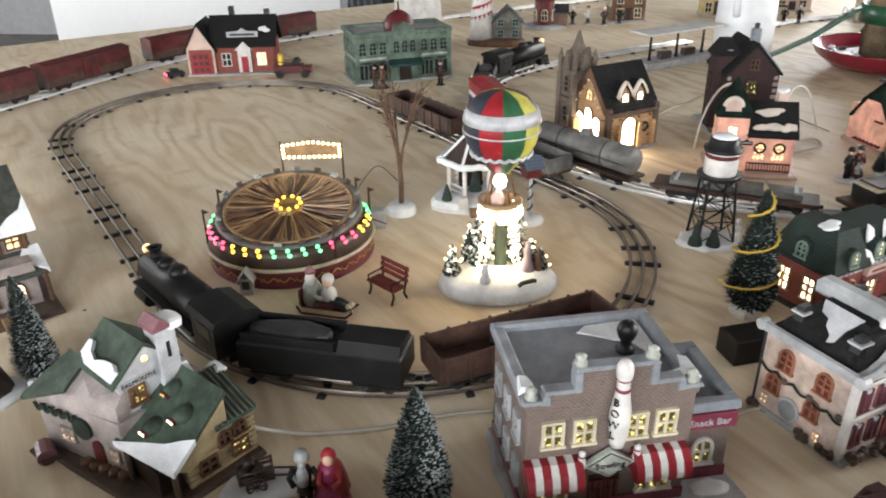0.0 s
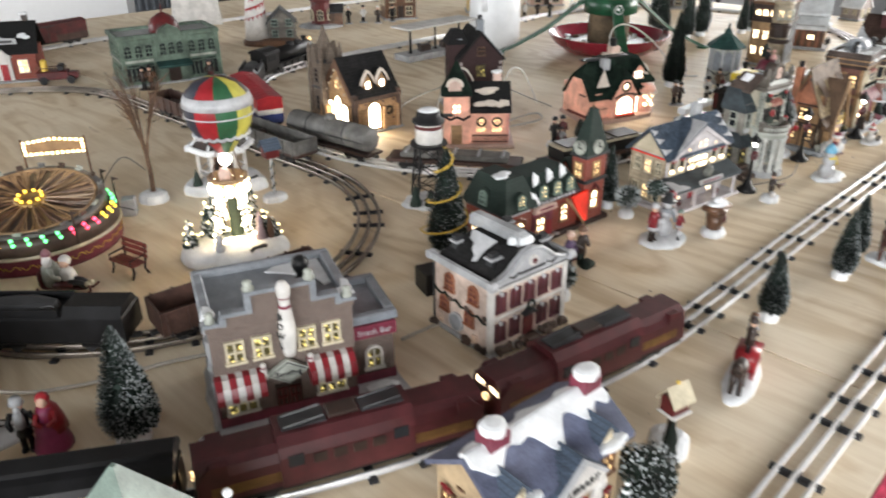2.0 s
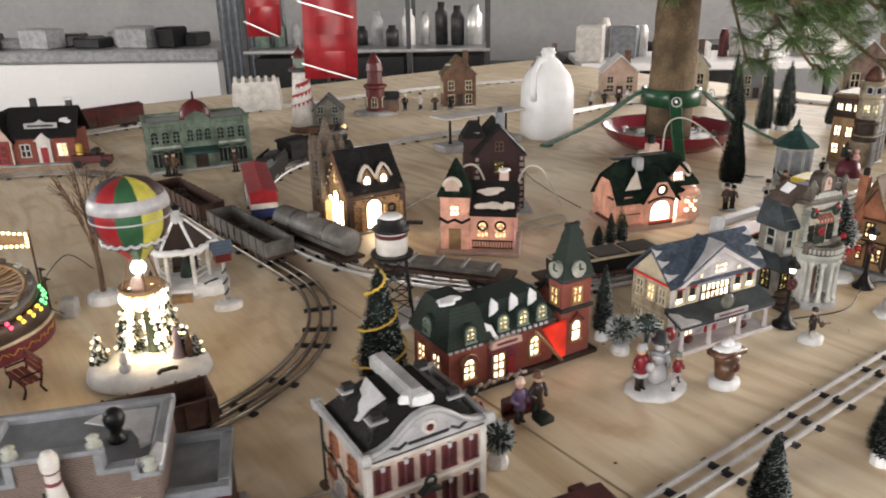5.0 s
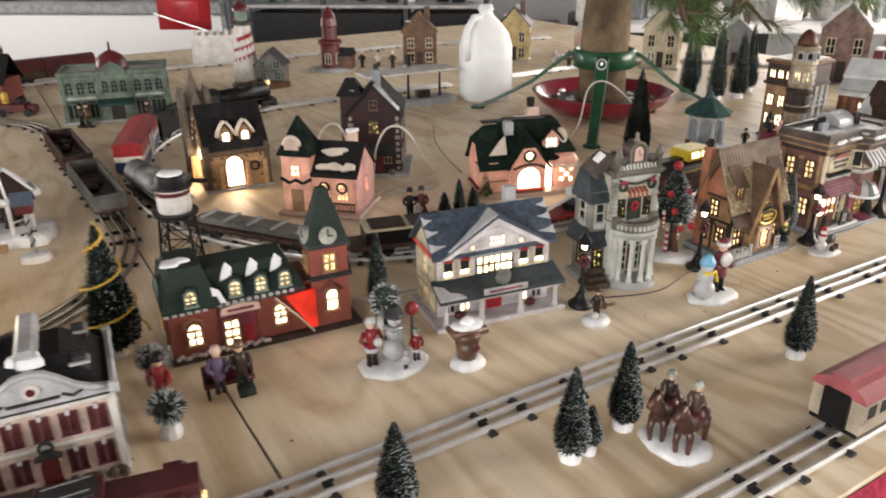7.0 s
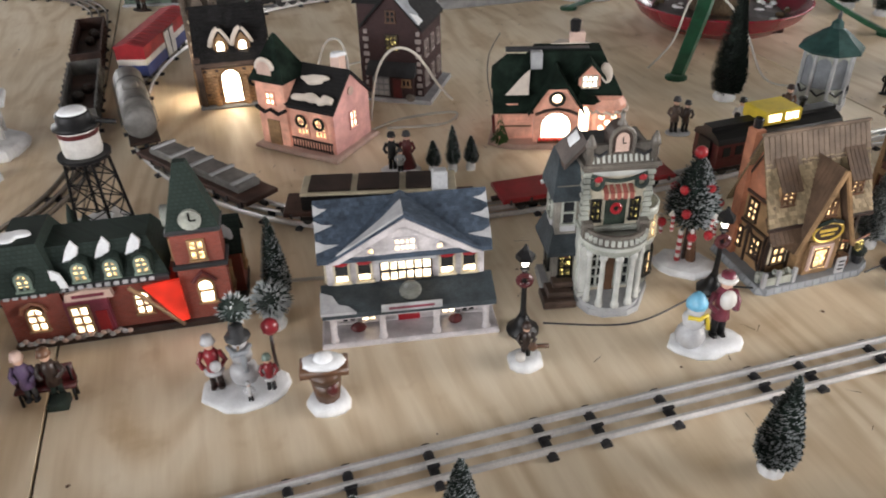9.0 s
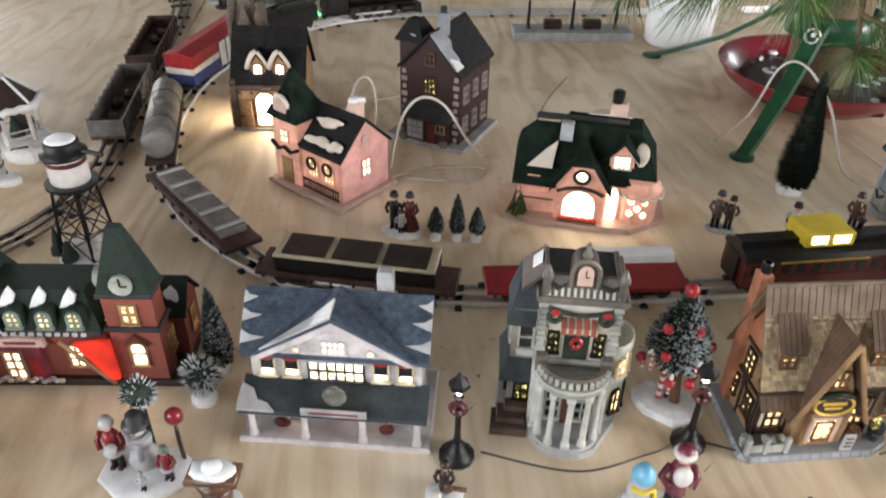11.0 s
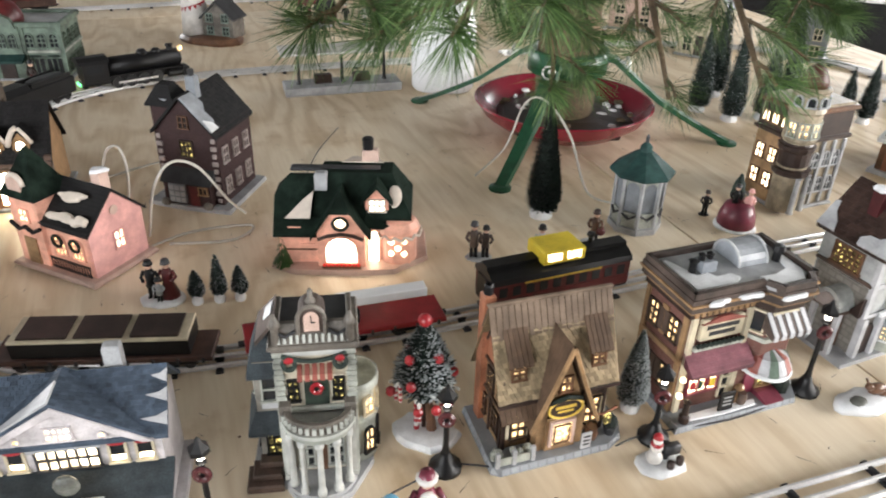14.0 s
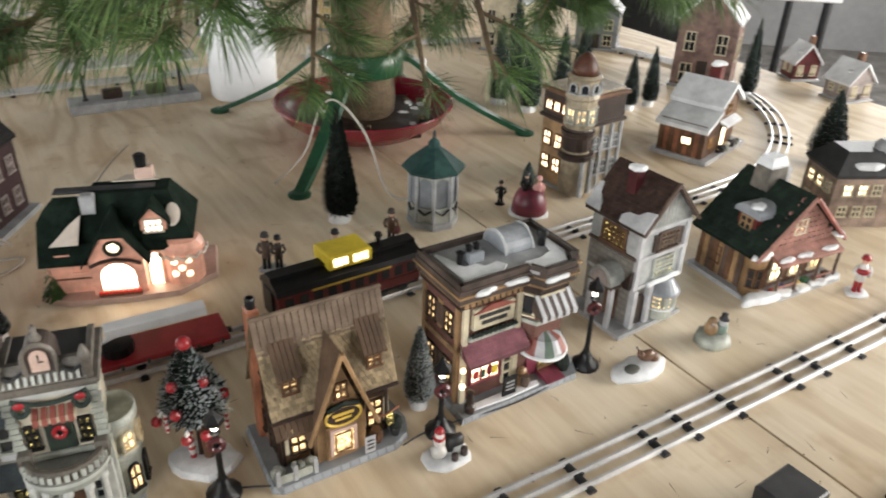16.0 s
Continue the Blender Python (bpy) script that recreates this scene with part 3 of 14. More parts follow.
def shingles(parent, p0, p1, p2, p3, rows, cols, material, lift=0.16, name="shingle_cover"):
    """Courses of small shingles over a slope given by its lower and upper corners (left, right; right, left)."""
    p0, p1, p2, p3 = Vector(p0), Vector(p1), Vector(p2), Vector(p3)
    up = (p1 - p0).cross(p3 - p0).normalized()
    rnd = random.Random(int(rows * 31 + cols))
    s = Shape()

    def at(u, v):
        return p0.lerp(p1, u).lerp(p3.lerp(p2, u), v)

    for j in range(rows):
        v0, v1 = j / rows, min(1.0, (j + 1.25) / rows)
        off = 0.5 * (j % 2)
        for i in range(cols + (j % 2)):
            u0, u1 = max(0.0, (i - off + 0.04) / cols), min(1.0, (i + 1 - off - 0.04) / cols)
            d = rnd.uniform(-0.12, 0.12) / rows
            h = up * lift * rnd.uniform(0.75, 1.3)
            a, b = at(u0, max(0.0, v0 + d)), at(u1, max(0.0, v0 + d))
            c, e = at(u1, v1), at(u0, v1)
            q = s._v([a, b, c + up * 0.02, e + up * 0.02, a + h, b + h])
            s._f([q[4], q[5], q[2], q[3]])
            s._f([q[0], q[1], q[5], q[4]])
            s._f([q[0], q[4], q[3]])
            s._f([q[1], q[2], q[5]])
    ob = part(name, s, material, parent)
    return tagged(ob, kind="stuff")


def clapboards(parent, m, x0, x1, z0, z1, n, material, name="clapboard_cover", slope=None):
    """Overlapping boards on a wall; slope narrows them towards the top as under a gable."""
    s = Shape(m)
    for k in range(n):
        a, b = z0 + (z1 - z0) * k / n, z0 + (z1 - z0) * (k + 1) / n
        i = 0.0 if slope is None else slope * (k + 0.5) / n
        s.prismx([(0.0, a), (-0.055, a), (-0.015, b), (0.0, b)], x0 + i, x1 - i)
    return tagged(part(name, s, material, parent), kind="stuff")


def island_mat(name, color, rough=0.65, spread=0.35, bump=0.3):
    """A surface of many small pieces, each a little lighter or darker."""
    m = mat(name, color, rough, var=0.25, scale=120, bump=bump, spec=0.22)
    nt = m.node_tree
    b = nt.nodes["Principled BSDF"]
    old = b.inputs["Base Color"].links[0].from_socket
    g = nt.nodes.new("ShaderNodeNewGeometry")
    r = nt.nodes.new("ShaderNodeMapRange")
    r.inputs["To Min"].default_value, r.inputs["To Max"].default_value = 1 - spread, 1 + spread
    nt.links.new(g.outputs["Random Per Island"], r.inputs["Value"])
    v = nt.nodes.new("ShaderNodeVectorMath")
    v.operation = "SCALE"
    nt.links.new(old, v.inputs[0])
    nt.links.new(r.outputs[0], v.inputs["Scale"])
    nt.links.new(v.outputs[0], b.inputs["Base Color"])
    return m


GOLDSHINGLE = island_mat("golden_shingle", (0.34, 0.26, 0.16))
TANBOARD = island_mat("tan_board", (0.40, 0.33, 0.235), spread=0.15)
BARNBOARD = island_mat("barn_board", (0.20, 0.145, 0.105))
DARKBOARD = island_mat("dark_board", (0.125, 0.078, 0.05))
SLATETILE = island_mat("slate_tile", (0.066, 0.090, 0.125), spread=0.28)
BLACKTILE = island_mat("black_tile", (0.017, 0.0165, 0.017), spread=0.3)
FIRTILE = island_mat("fir_green_tile", (0.015, 0.026, 0.019), 0.85, spread=0.3)
BROWNTILE = island_mat("brown_tile", (0.052, 0.030, 0.024), spread=0.3)
WHITEBOARD = island_mat("white_clapboard", (0.62, 0.585, 0.59), 0.45, 0.06, 0.1)
GREYBOARD = island_mat("grey_board", (0.33, 0.34, 0.325), spread=0.2)
BUTTER = mat("butter_wall", (0.56, 0.51, 0.40), 0.45, var=0.2, coat=0.2)
IVORY = mat("ivory_column", (0.52, 0.53, 0.50), 0.4, var=0.18, coat=0.2)
BANKROOF = mat("bank_brown_roof", (0.085, 0.062, 0.052), 0.5, var=0.35, coat=0.15)
BANKGREY = mat("bank_grey_brown", (0.155, 0.138, 0.118), 0.5, var=0.4, coat=0.15)
COBBLE = course_mat("blue_grey_cobble", (0.35, 0.375, 0.40), (0.21, 0.22, 0.235), 0.011, 0.009)


def lettering(parent, text, m, size, material, depth=0.05):
    """Raised letters on a sign; the pose's x runs along the line, -y out of the face."""
    cu = bpy.data.curves.new("lettering", "FONT")
    cu.body, cu.size, cu.extrude, cu.align_x, cu.align_y = text, size * 0.01, depth * 0.01, "CENTER", "CENTER"
    cu.resolution_u = 2
    cu.materials.append(material)
    ob = new("lettering", cu)
    ob.parent = parent
    mm = m.copy()
    mm.translation *= 0.01
    ob.matrix_basis = mm @ Matrix.Rotation(radians(90), 4, "X")
    return ob


# ---- the setting: table of plywood sheets in a room ----
AX = 39.0
UX, UY = math.cos(radians(AX)), math.sin(radians(AX))


def uv(u, v):
    """Table axes to the world: u along the front edge, v across the table."""
    return u * UX - v * UY, u * UY + v * UX


def table_pose(u, v, z=0.0):
    x, y = uv(u, v)
    return pose(x, y, z, 0, 0, AX)


table = tagged(new("table_top"), "plywood sheets butted together as a low display table", "table", kind="structure")
for k in range(4):
    for v0, v1 in ((-0.197, 2.24), (2.2435, 2.85)):
        u0 = -1.488 + 1.2175 * k + 0.0015
        u1 = u0 + 1.2145
        s = Shape().box(0, (u1 - u0) * 100, 0, (v1 - v0) * 100, -1.8, 0, 0.05)
        ob = part("plywood_sheet", s, PLY, table)
        ob.matrix_basis = table_pose(u0, v0)
# added dark strips stand for the shade in the gaps between sheets
for k in range(1, 4):
    ob = part("batten", Shape().box(-0.16, 0.16, 0, 304, -1.8, -0.45), DARKWIRE, table, "dark strip added to blacken the joint of two sheets")
    ob.matrix_basis = table_pose(-1.488 + 1.2175 * k, -0.197)

s = Shape()
last = None
for k in range(93):
    w = 1.6 * math.sin(k * 0.45) + 1.0 * math.sin(k * 0.185)
    now = s._v([(k * 5.5, y - w * f, z) for y, z, f in ((0.0, -0.1, 0.0), (-0.6, -1.0, 0.05), (-2.0, -6.0, 0.25), (-4.0, -16.0, 0.5), (-7.0, -45.0, 0.8), (-9.0, -72.0, 1.0))])
    if last:
        for i in range(5):
            s._f([last[i], now[i], now[i + 1], last[i + 1]])
    last = now
skirt = part("table_skirt", s, CLOTH, None, smooth=True)
skirt.matrix_basis = table_pose(-1.49, -0.199, -0.004)
tagged(skirt, "red felt cloth hanging from the table's front edge", "tablecloth", kind="structure")

FLOOR_Z = -0.75
fl = part("floor", Shape().box(-650, 650, -450, 750, -10, 0), CARPET, None)
fl.matrix_basis = pose(0, 0, FLOOR_Z)
tagged(fl, "dull grey carpet floor of the room", "floor", kind="structure")
ce = part("ceiling", Shape().box(-650, 650, -450, 750, 0, 10), CEIL, None)
ce.matrix_basis = pose(0, 0, FLOOR_Z + 2.6)
tagged(ce, "plain grey room ceiling out of view, toned down to weaken bounced light", "ceiling", kind="structure")


def room_wall(name, x0, x1, y0, y1, hole=None):
    """A wall with an optional window hole (along, low, high) in it."""
    s = Shape()
    z0, z1 = FLOOR_Z * 100, FLOOR_Z * 100 + 260
    if hole is None:
        s.box(x0, x1, y0, y1, z0, z1)
    else:
        a, b, lo, hi = hole
        if x1 - x0 > y1 - y0:
            s.box(x0, a, y0, y1, z0, z1).box(b, x1, y0, y1, z0, z1).box(a, b, y0, y1, z0, lo).box(a, b, y0, y1, hi, z1)
        else:
            s.box(x0, x1, y0, a, z0, z1).box(x0, x1, b, y1, z0, z1).box(x0, x1, a, b, z0, lo).box(x0, x1, a, b, hi, z1)
    ob = part(name, s, WALLGREY, None)
    return tagged(ob, "plain grey painted room wall", "wall", kind="structure")


room_wall("wall_north", -650, 650, 640, 655, (195, 545, 86, 175))
# south and west openings are assumed, cut for the two fill lamps
room_wall("wall_south", -650, 650, -400, -385, (-400, 230, 30, 185))
room_wall("wall_west", -650, -635, -385, 640, (120, 460, 15, 170))
room_wall("wall_east", 570, 585, -385, 640, (50, 390, 10, 170))

# ---- tracks ----
def smooth_path(pts, step=1.0, closed=False):
    """An even run of points along a smooth curve through pts, in centimetres."""
    ps = [Vector((p[0] * 100, p[1] * 100)) for p in pts]
    out, n = [], len(ps)
    for i in range(n if closed else n - 1):
        p0 = ps[(i - 1) % n] if closed or i else ps[0] * 2 - ps[1]
        p1, p2 = ps[i], ps[(i + 1) % n]
        p3 = ps[(i + 2) % n] if closed or i + 2 < n else ps[-1] * 2 - ps[-2]
        for k in range(24):
            t = k / 24
            out.append(0.5 * ((2 * p1) + (p2 - p0) * t + (2 * p0 - 5 * p1 + 4 * p2 - p3) * t * t + (3 * p1 - p0 - 3 * p2 + p3) * t ** 3))
    out.append(ps[0].copy() if closed else ps[-1])
    run, even, want = 0.0, [out[0]], step
    for a, b in zip(out, out[1:]):
        d = (b - a).length
        while want <= run + d and d > 0:
            even.append(a.lerp(b, (want - run) / d))
            want += step
        run += d
    return even


def oval(c1, c2, r, n=12):
    """A loop of two half circles joined by straights."""
    d = (Vector(c2) - Vector(c1)).normalized()
    a = math.atan2(d.y, d.x)
    pts = []
    for i in range(n + 1):
        t = a + math.pi / 2 + math.pi * i / n
        pts.append((c1[0] + r * math.cos(t), c1[1] + r * math.sin(t)))
    for i in range(1, 4):
        p, q = Vector((c1[0] + r * math.cos(a + 1.5 * math.pi), c1[1] + r * math.sin(a + 1.5 * math.pi))), Vector((c2[0] + r * math.cos(a - math.pi / 2), c2[1] + r * math.sin(a - math.pi / 2)))
        pts.append(tuple(p.lerp(q, i / 4)))
    for i in range(n + 1):
        t = a - math.pi / 2 + math.pi * i / n
        pts.append((c2[0] + r * math.cos(t), c2[1] + r * math.sin(t)))
    for i in range(1, 4):
        p, q = Vector((c2[0] + r * math.cos(a + math.pi / 2), c2[1] + r * math.sin(a + math.pi / 2))), Vector((c1[0] + r * math.cos(a + math.pi / 2), c1[1] + r * math.sin(a + math.pi / 2)))
        pts.append(tuple(p.lerp(q, i / 4)))
    return pts


TIE_MESH = None


def lay_track(pts, rail, label, closed=False):
    global TIE_MESH
    path = smooth_path(pts, 1.0, closed)
    th = tagged(new("model_railway_track"), label, "railway track", "railway tracks")
    if closed:
        path.append(path[0].copy())
    nrm = []
    for i in range(len(path)):
        a, b = path[max(i - 1, 0)], path[min(i + 1, len(path) - 1)]
        if closed and i in (0, len(path) - 1):
            a, b = path[-2], path[1]
        d = (b - a).normalized()
        nrm.append(Vector((-d.y, d.x)))
    for off in (-1.68, 0.0, 1.68):
        s = Shape()
        rows = []
        for p, q in zip(path[::2] + ([path[-1]] if len(path) % 2 == 0 else []), nrm[::2] + ([nrm[-1]] if len(path) % 2 == 0 else [])):
            c = p + q * off
            rows.append(s._v([(c.x + q.x * e, c.y + q.y * e, z) for e, z in ((-0.22, 0.38), (-0.06, 0.45), (-0.06, 0.75), (-0.21, 0.85), (-0.14, 1.02), (0.14, 1.02), (0.21, 0.85), (0.06, 0.75), (0.06, 0.45), (0.22, 0.38))]))
        for a, b in zip(rows, rows[1:]):
            for k in range(10):
                s._f([a[k], a[(k + 1) % 10], b[(k + 1) % 10], b[k]])
        part("rail", s, rail, th)
    if TIE_MESH is None:
        t = Shape().prismx([(-0.45, 0.0), (0.45, 0.0), (0.4, 0.32), (0.2, 0.42), (-0.2, 0.42), (-0.4, 0.32)], -2.45, 2.45)
        t.box(-0.35, 0.35, -0.55, 0.55, 0.38, 0.62)
        o = part("tie", t, TIE, None)
        TIE_MESH = o.data
        bpy.data.objects.remove(o)
    i = 3.0
    k = 0
    while i < len(path) - 2:
        p, q = path[int(i)], nrm[int(i)]
        o = new("tie", TIE_MESH)
        o.parent = th
        o.matrix_basis = pose(p.x / 100, p.y / 100, 0.0005, 0, 0, math.degrees(math.atan2(q.y, q.x)))
        k += 1
        i += (7.4, 9.9, 4.9)[k % 3]
    return path, nrm


C1, C2, RA = (-0.035, 1.0), (-0.545, 1.585), 0.335
LOOP_A, _ = lay_track(oval(C1, C2, RA), DULL, "three-rail oval of dull dark model railway track", True)
LOOP_B, _ = lay_track([(0.62, 2.50), (0.40, 2.335), (0.295, 2.255), (0.165, 2.14), (0.065, 2.01), (0.022, 1.87), (0.028, 1.70), (0.08, 1.535), (0.165, 1.40), (0.27, 1.29), (0.39, 1.215), (0.52, 1.172), (0.66, 1.165), (0.81, 1.23), (1.01, 1.37), (1.2, 1.53), (1.5, 1.79), (1.72, 1.96), (1.87, 2.12), (1.95, 2.35), (1.93, 2.6), (1.78, 2.85), (1.5, 3.0), (1.1, 2.9), (0.8, 2.65)],
                      STEEL, "silver three-rail model railway loop round the inner village")
FRONT, _ = lay_track([(-0.72, 0.345), (-0.4, 0.352), (-0.1, 0.368), (0.1, 0.390), uv(0.487, 0.159), uv(0.60, 0.120), uv(0.738, 0.084), uv(0.86, 0.066), uv(1.04, 0.061), uv(1.3, 0.060), uv(1.74, 0.051), uv(2.1, 0.044), uv(2.6, 0.04), uv(3.0, 0.06), uv(3.35, 0.17)], STEEL, "shiny silver three-rail straight track along the village front")
OUTER, _ = lay_track([uv(-0.6, -0.135), uv(0.5, -0.14), uv(0.9, -0.142), uv(1.4, -0.148), uv(2.2, -0.15), uv(3.3, -0.15)], STEEL, "shiny silver three-rail track beside the table edge")
FAR, _ = lay_track([(-1.27, 0.98), (-1.20, 1.36), (-1.09, 1.75), (-0.93, 2.15), (-0.66, 2.50), (-0.46, 2.68), uv(1.6, 2.38), uv(2.4, 2.36), uv(3.0, 2.2)], STEEL, "silver three-rail track along the table's back edge")

# ---- the village houses (origin at the front corner of each, front along x) ----
def snowbase(parent, x0, x1, y0, y1, h=0.8, material=SNOW, seed=3):
    rnd = random.Random(seed)
    poly = []
    n = 7
    for i in range(n):
        poly.append((x0 + (x1 - x0) * i / n, y0 + rnd.uniform(-0.3, 0.3)))
    for i in range(5):
        poly.append((x1 + rnd.uniform(-0.3, 0.3), y0 + (y1 - y0) * i / 5))
    for i in range(n):
        poly.append((x1 - (x1 - x0) * i / n, y1 + rnd.uniform(-0.3, 0.3)))
    for i in range(5):
        poly.append((x0 + rnd.uniform(-0.3, 0.3), y1 - (y1 - y0) * i / 5))
    return part("base", Shape().slab(poly, 0, h, 0.965), material, parent)


def bowling_alley():
    th = thing("bowling_alley", "ceramic bowling alley with brown brick, grey roof and striped awnings", "model building", 0.139, 0.490, 15.7)
    snowbase(th, -0.5, 20.2, -0.9, 12.2, 0.9, CHALK)
    part("wall", Shape().box(0.4, 14.4, 0.4, 11.6, 0.6, 12.2), BRICK, th, "brown brick wall")
    part("annex_wall", Shape().box(14.4, 19.2, 2.2, 10.6, 0.6, 8.6), BRICK, th, "brown brick annex")
    part("plinth", Shape().box(0.25, 14.5, 0.2, 11.7, 0.6, 2.0), WINE, th, "wine red plinth")
    part("annex_plinth", Shape().box(14.5, 19.35, 2.05, 10.7, 0.6, 2.0), WINE, th)
    part("snow", Shape().lump(17.4, 0.8, 0.3, 2.0, 1.1, 0.8, 14, 9), SNOW, th, "snow heap before the annex")
    for q in ((0, 14.8, 0.9, 1.9), (0, 1.1, 1.9, 11.0), (13.7, 14.8, 1.9, 11.0), (0, 14.8, 11.0, 12.0)):
        part("parapet", Shape().box(*q, 12.0, 13.1, 0.2), BLUEGREY, th, "pale grey moulded parapet")
    part("roof", Shape().box(1.1, 13.7, 1.9, 11.0, 12.0, 12.4), GREY, th, "flat grey roof")
    steps = [(0.2, 12.0), (0.2, 12.6), (1.9, 12.6), (1.9, 13.4), (4.4, 13.4), (4.4, 15.3), (10.6, 15.3), (10.6, 13.4), (13.0, 13.4), (13.0, 12.6), (14.6, 12.6), (14.6, 12.0)]
    part("stepped_gable", Shape().prism(steps, 0.35, 1.1), BRICK, th)
    for a, b, z in ((0.0, 1.7, 12.6), (1.7, 4.2, 13.4), (4.1, 10.9, 15.3), (10.8, 13.2, 13.4), (13.2, 14.8, 12.6)):
        part("coping", Shape().box(a, b, 0.1, 1.3, z, z + 0.42, 0.12), BLUEGREY, th)
    for x, z0, z1 in ((1.9, 12.5, 13.4), (4.4, 13.4, 15.3), (10.6, 13.4, 15.3), (13.0, 12.5, 13.4)):
        part("coping", Shape().box(x - 0.3, x + 0.3, 0.15, 1.25, z0, z1, 0.08), BLUEGREY, th)
    for x, z in ((0.8, 13.0), (4.6, 15.7), (10.4, 15.7), (14.0, 13.0)):
        part("finial", Shape().lathe([(0.55, z), (0.6, z + 0.3), (0.35, z + 0.55), (0.5, z + 0.85), (0.2, z + 1.1), (0, z + 1.15)], x, 0.7, 8), SAGE, th, "", True)
    s = Shape().lathe([(0.55, 8.6), (0.66, 9.2), (0.86, 10.8), (0.84, 12.0), (0.62, 13.5), (0.52, 14.4), (0.54, 14.9), (0.68, 15.6), (0.66, 16.2), (0.4, 16.7), (0, 16.85)], 7.6, -0.75, 16)
    pin = part("bowling_pin", s, WHITE, th, "white skittle with dark red bands", True)
    for z, r in ((14.0, 0.58), (15.0, 0.57)):
        part("band", Shape().lathe([(r, z), (r + 0.03, z + 0.1), (r + 0.01, z + 0.3)], 7.6, -0.75, 16), WINE, pin)
    for k, ch in enumerate("BOWL"):
        lettering(pin, ch, Matrix.Translation((6.95 - 0.04 * k, -1.25, 13.2 - k * 1.05)) @ Matrix.Rotation(radians(-48), 4, "Z"), 0.95, DKGREY, 0.06)
    part("roof_ball", Shape().lathe([(0.8, 12.4), (0.85, 12.7), (0.55, 13.0), (0.5, 13.5), (0.75, 13.9), (0.92, 14.5), (0.75, 15.1), (0.4, 15.4), (0, 15.45)], 10.7, 6.4, 14), BLACK, th, "black ball on a stand", True)
    part("snow", Shape().slab([(7.4, 9.8), (8.4, 10.7), (10.8, 10.9), (13.4, 10.8), (13.5, 5.2), (12.7, 4.6), (12.3, 6.2), (11.6, 7.6), (10.4, 8.0), (9.2, 8.8)], 12.38, 12.55, 0.97), SNOW, th, "thin snow on the roof corner")
    part("snow", Shape().slab([(12.6, 0.9), (14.9, 0.8), (14.9, 3.6), (14.2, 4.0), (13.8, 2.2), (12.9, 1.9)], 13.08, 13.3, 0.95), SNOW, th)
    part("snow", Shape().slab([(-0.1, 1.3), (1.3, 1.2), (1.4, 2.1), (1.0, 3.3), (0.3, 3.6)], 13.0, 13.5, 0.7), SNOW, th)
    f = side("front", 0, 0.4)
    for x in (2.6, 5.2, 9.6, 12.1):
        window(th, f, x, 8.4, 1.35, 2.1, CREAM, LITDIM, 2, 2, fw=0.26)
    for x in (2.6, 11.7):
        window(th, f, x, 2.4, 2.7, 2.2, WHITE, LITDIM, 3, 2)
        aw = part("awning", Shape(f).prismx([(0.0, 7.0), (-1.5, 6.4), (-1.7, 5.2), (0.0, 5.4)], x - 2.3, x + 2.3), WHITE, th, "red and white striped awning")
        for k in range(7):
            xa = x - 2.38 + k * 0.68
            d = 0.12 if k % 2 == 0 else 0.0
            lobe = Shape(f)
            lobe.prismx([(0.0, 7.1), (-0.9, 7.0 + d), (-1.6 - d, 6.4), (-1.95 - d, 5.5), (-1.9 - d, 4.9), (-1.6, 4.8), (0.0, 5.3)], xa, xa + 0.66)
            part("stripe", lobe, (DEEPRED, WHITE)[k % 2], aw)
    part("door", Shape(f).box(5.9, 8.6, -0.1, 0.1, 0.7, 4.6), DKBROWN, th, "dark double door")
    for x in (6.6, 7.9):
        window(th, f, x, 2.0, 0.8, 2.0, DKRED, LITDIM, 2, 2, sill=False, fw=0.15)
    sg = part("sign", Shape(f).prism([(5.1, 6.4), (7.3, 5.0), (9.5, 6.4), (7.3, 7.8)], -0.9, -0.4), SAGE, th, "grey diamond sign")
    part("sign_edge", Shape(f).prism([(5.45, 6.4), (7.3, 5.22), (9.15, 6.4), (7.3, 7.58)], -0.96, -0.9), DKGREY, sg)
    part("sign_face", Shape(f).prism([(5.62, 6.4), (7.3, 5.33), (8.98, 6.4), (7.3, 7.47)], -1.0, -0.96), SAGE, sg)
    lettering(sg, "Bowling", f @ Matrix.Translation((7.3, -1.03, 6.35)), 0.82, DKGREY)
    for x in (4.95, 9.65):
        p = part("small_pin", Shape().lathe([(0.3, 6.0), (0.42, 6.7), (0.25, 7.4), (0.3, 7.75), (0, 8.0)], x, -0.3, 8), WHITE, th, "", True)
        part("band", Shape().lathe([(0.27, 7.3), (0.29, 7.4), (0.27, 7.5)], x, -0.3, 8), WINE, p)
    for q in ((14.3, 19.6, 1.8, 2.9), (18.5, 19.6, 2.9, 10.0), (14.3, 19.6, 10.0, 11.0)):
        part("annex_parapet", Shape().box(*q, 8.4, 9.4, 0.15), GREY, th)
    part("annex_roof", Shape().box(14.4, 18.5, 2.9, 10.0, 8.2, 8.7), GREY, th)
    g = side("front", 0, 2.2)
    b = part("fascia", Shape(g).box(14.5, 19.4, -0.5, 0, 6.7, 8.3, 0.1), WINE, th, "red fascia with pale letters")
    lettering(b, "Snack Bar", g @ Matrix.Translation((16.95, -0.56, 7.5)), 0.95, CHALK)
    window(th, g, 16.9, 2.8, 1.4, 2.4, WHITE, LITDIM, 2, 2, True, fw=0.3)
    r = side("left", 0.4, 11.6)
    for x in (2.4, 5.6, 8.8):
        for z in (3.0, 7.6):
            window(th, r, x, z, 1.2, 2.2, PALEGREY, GREY, 2, 2)


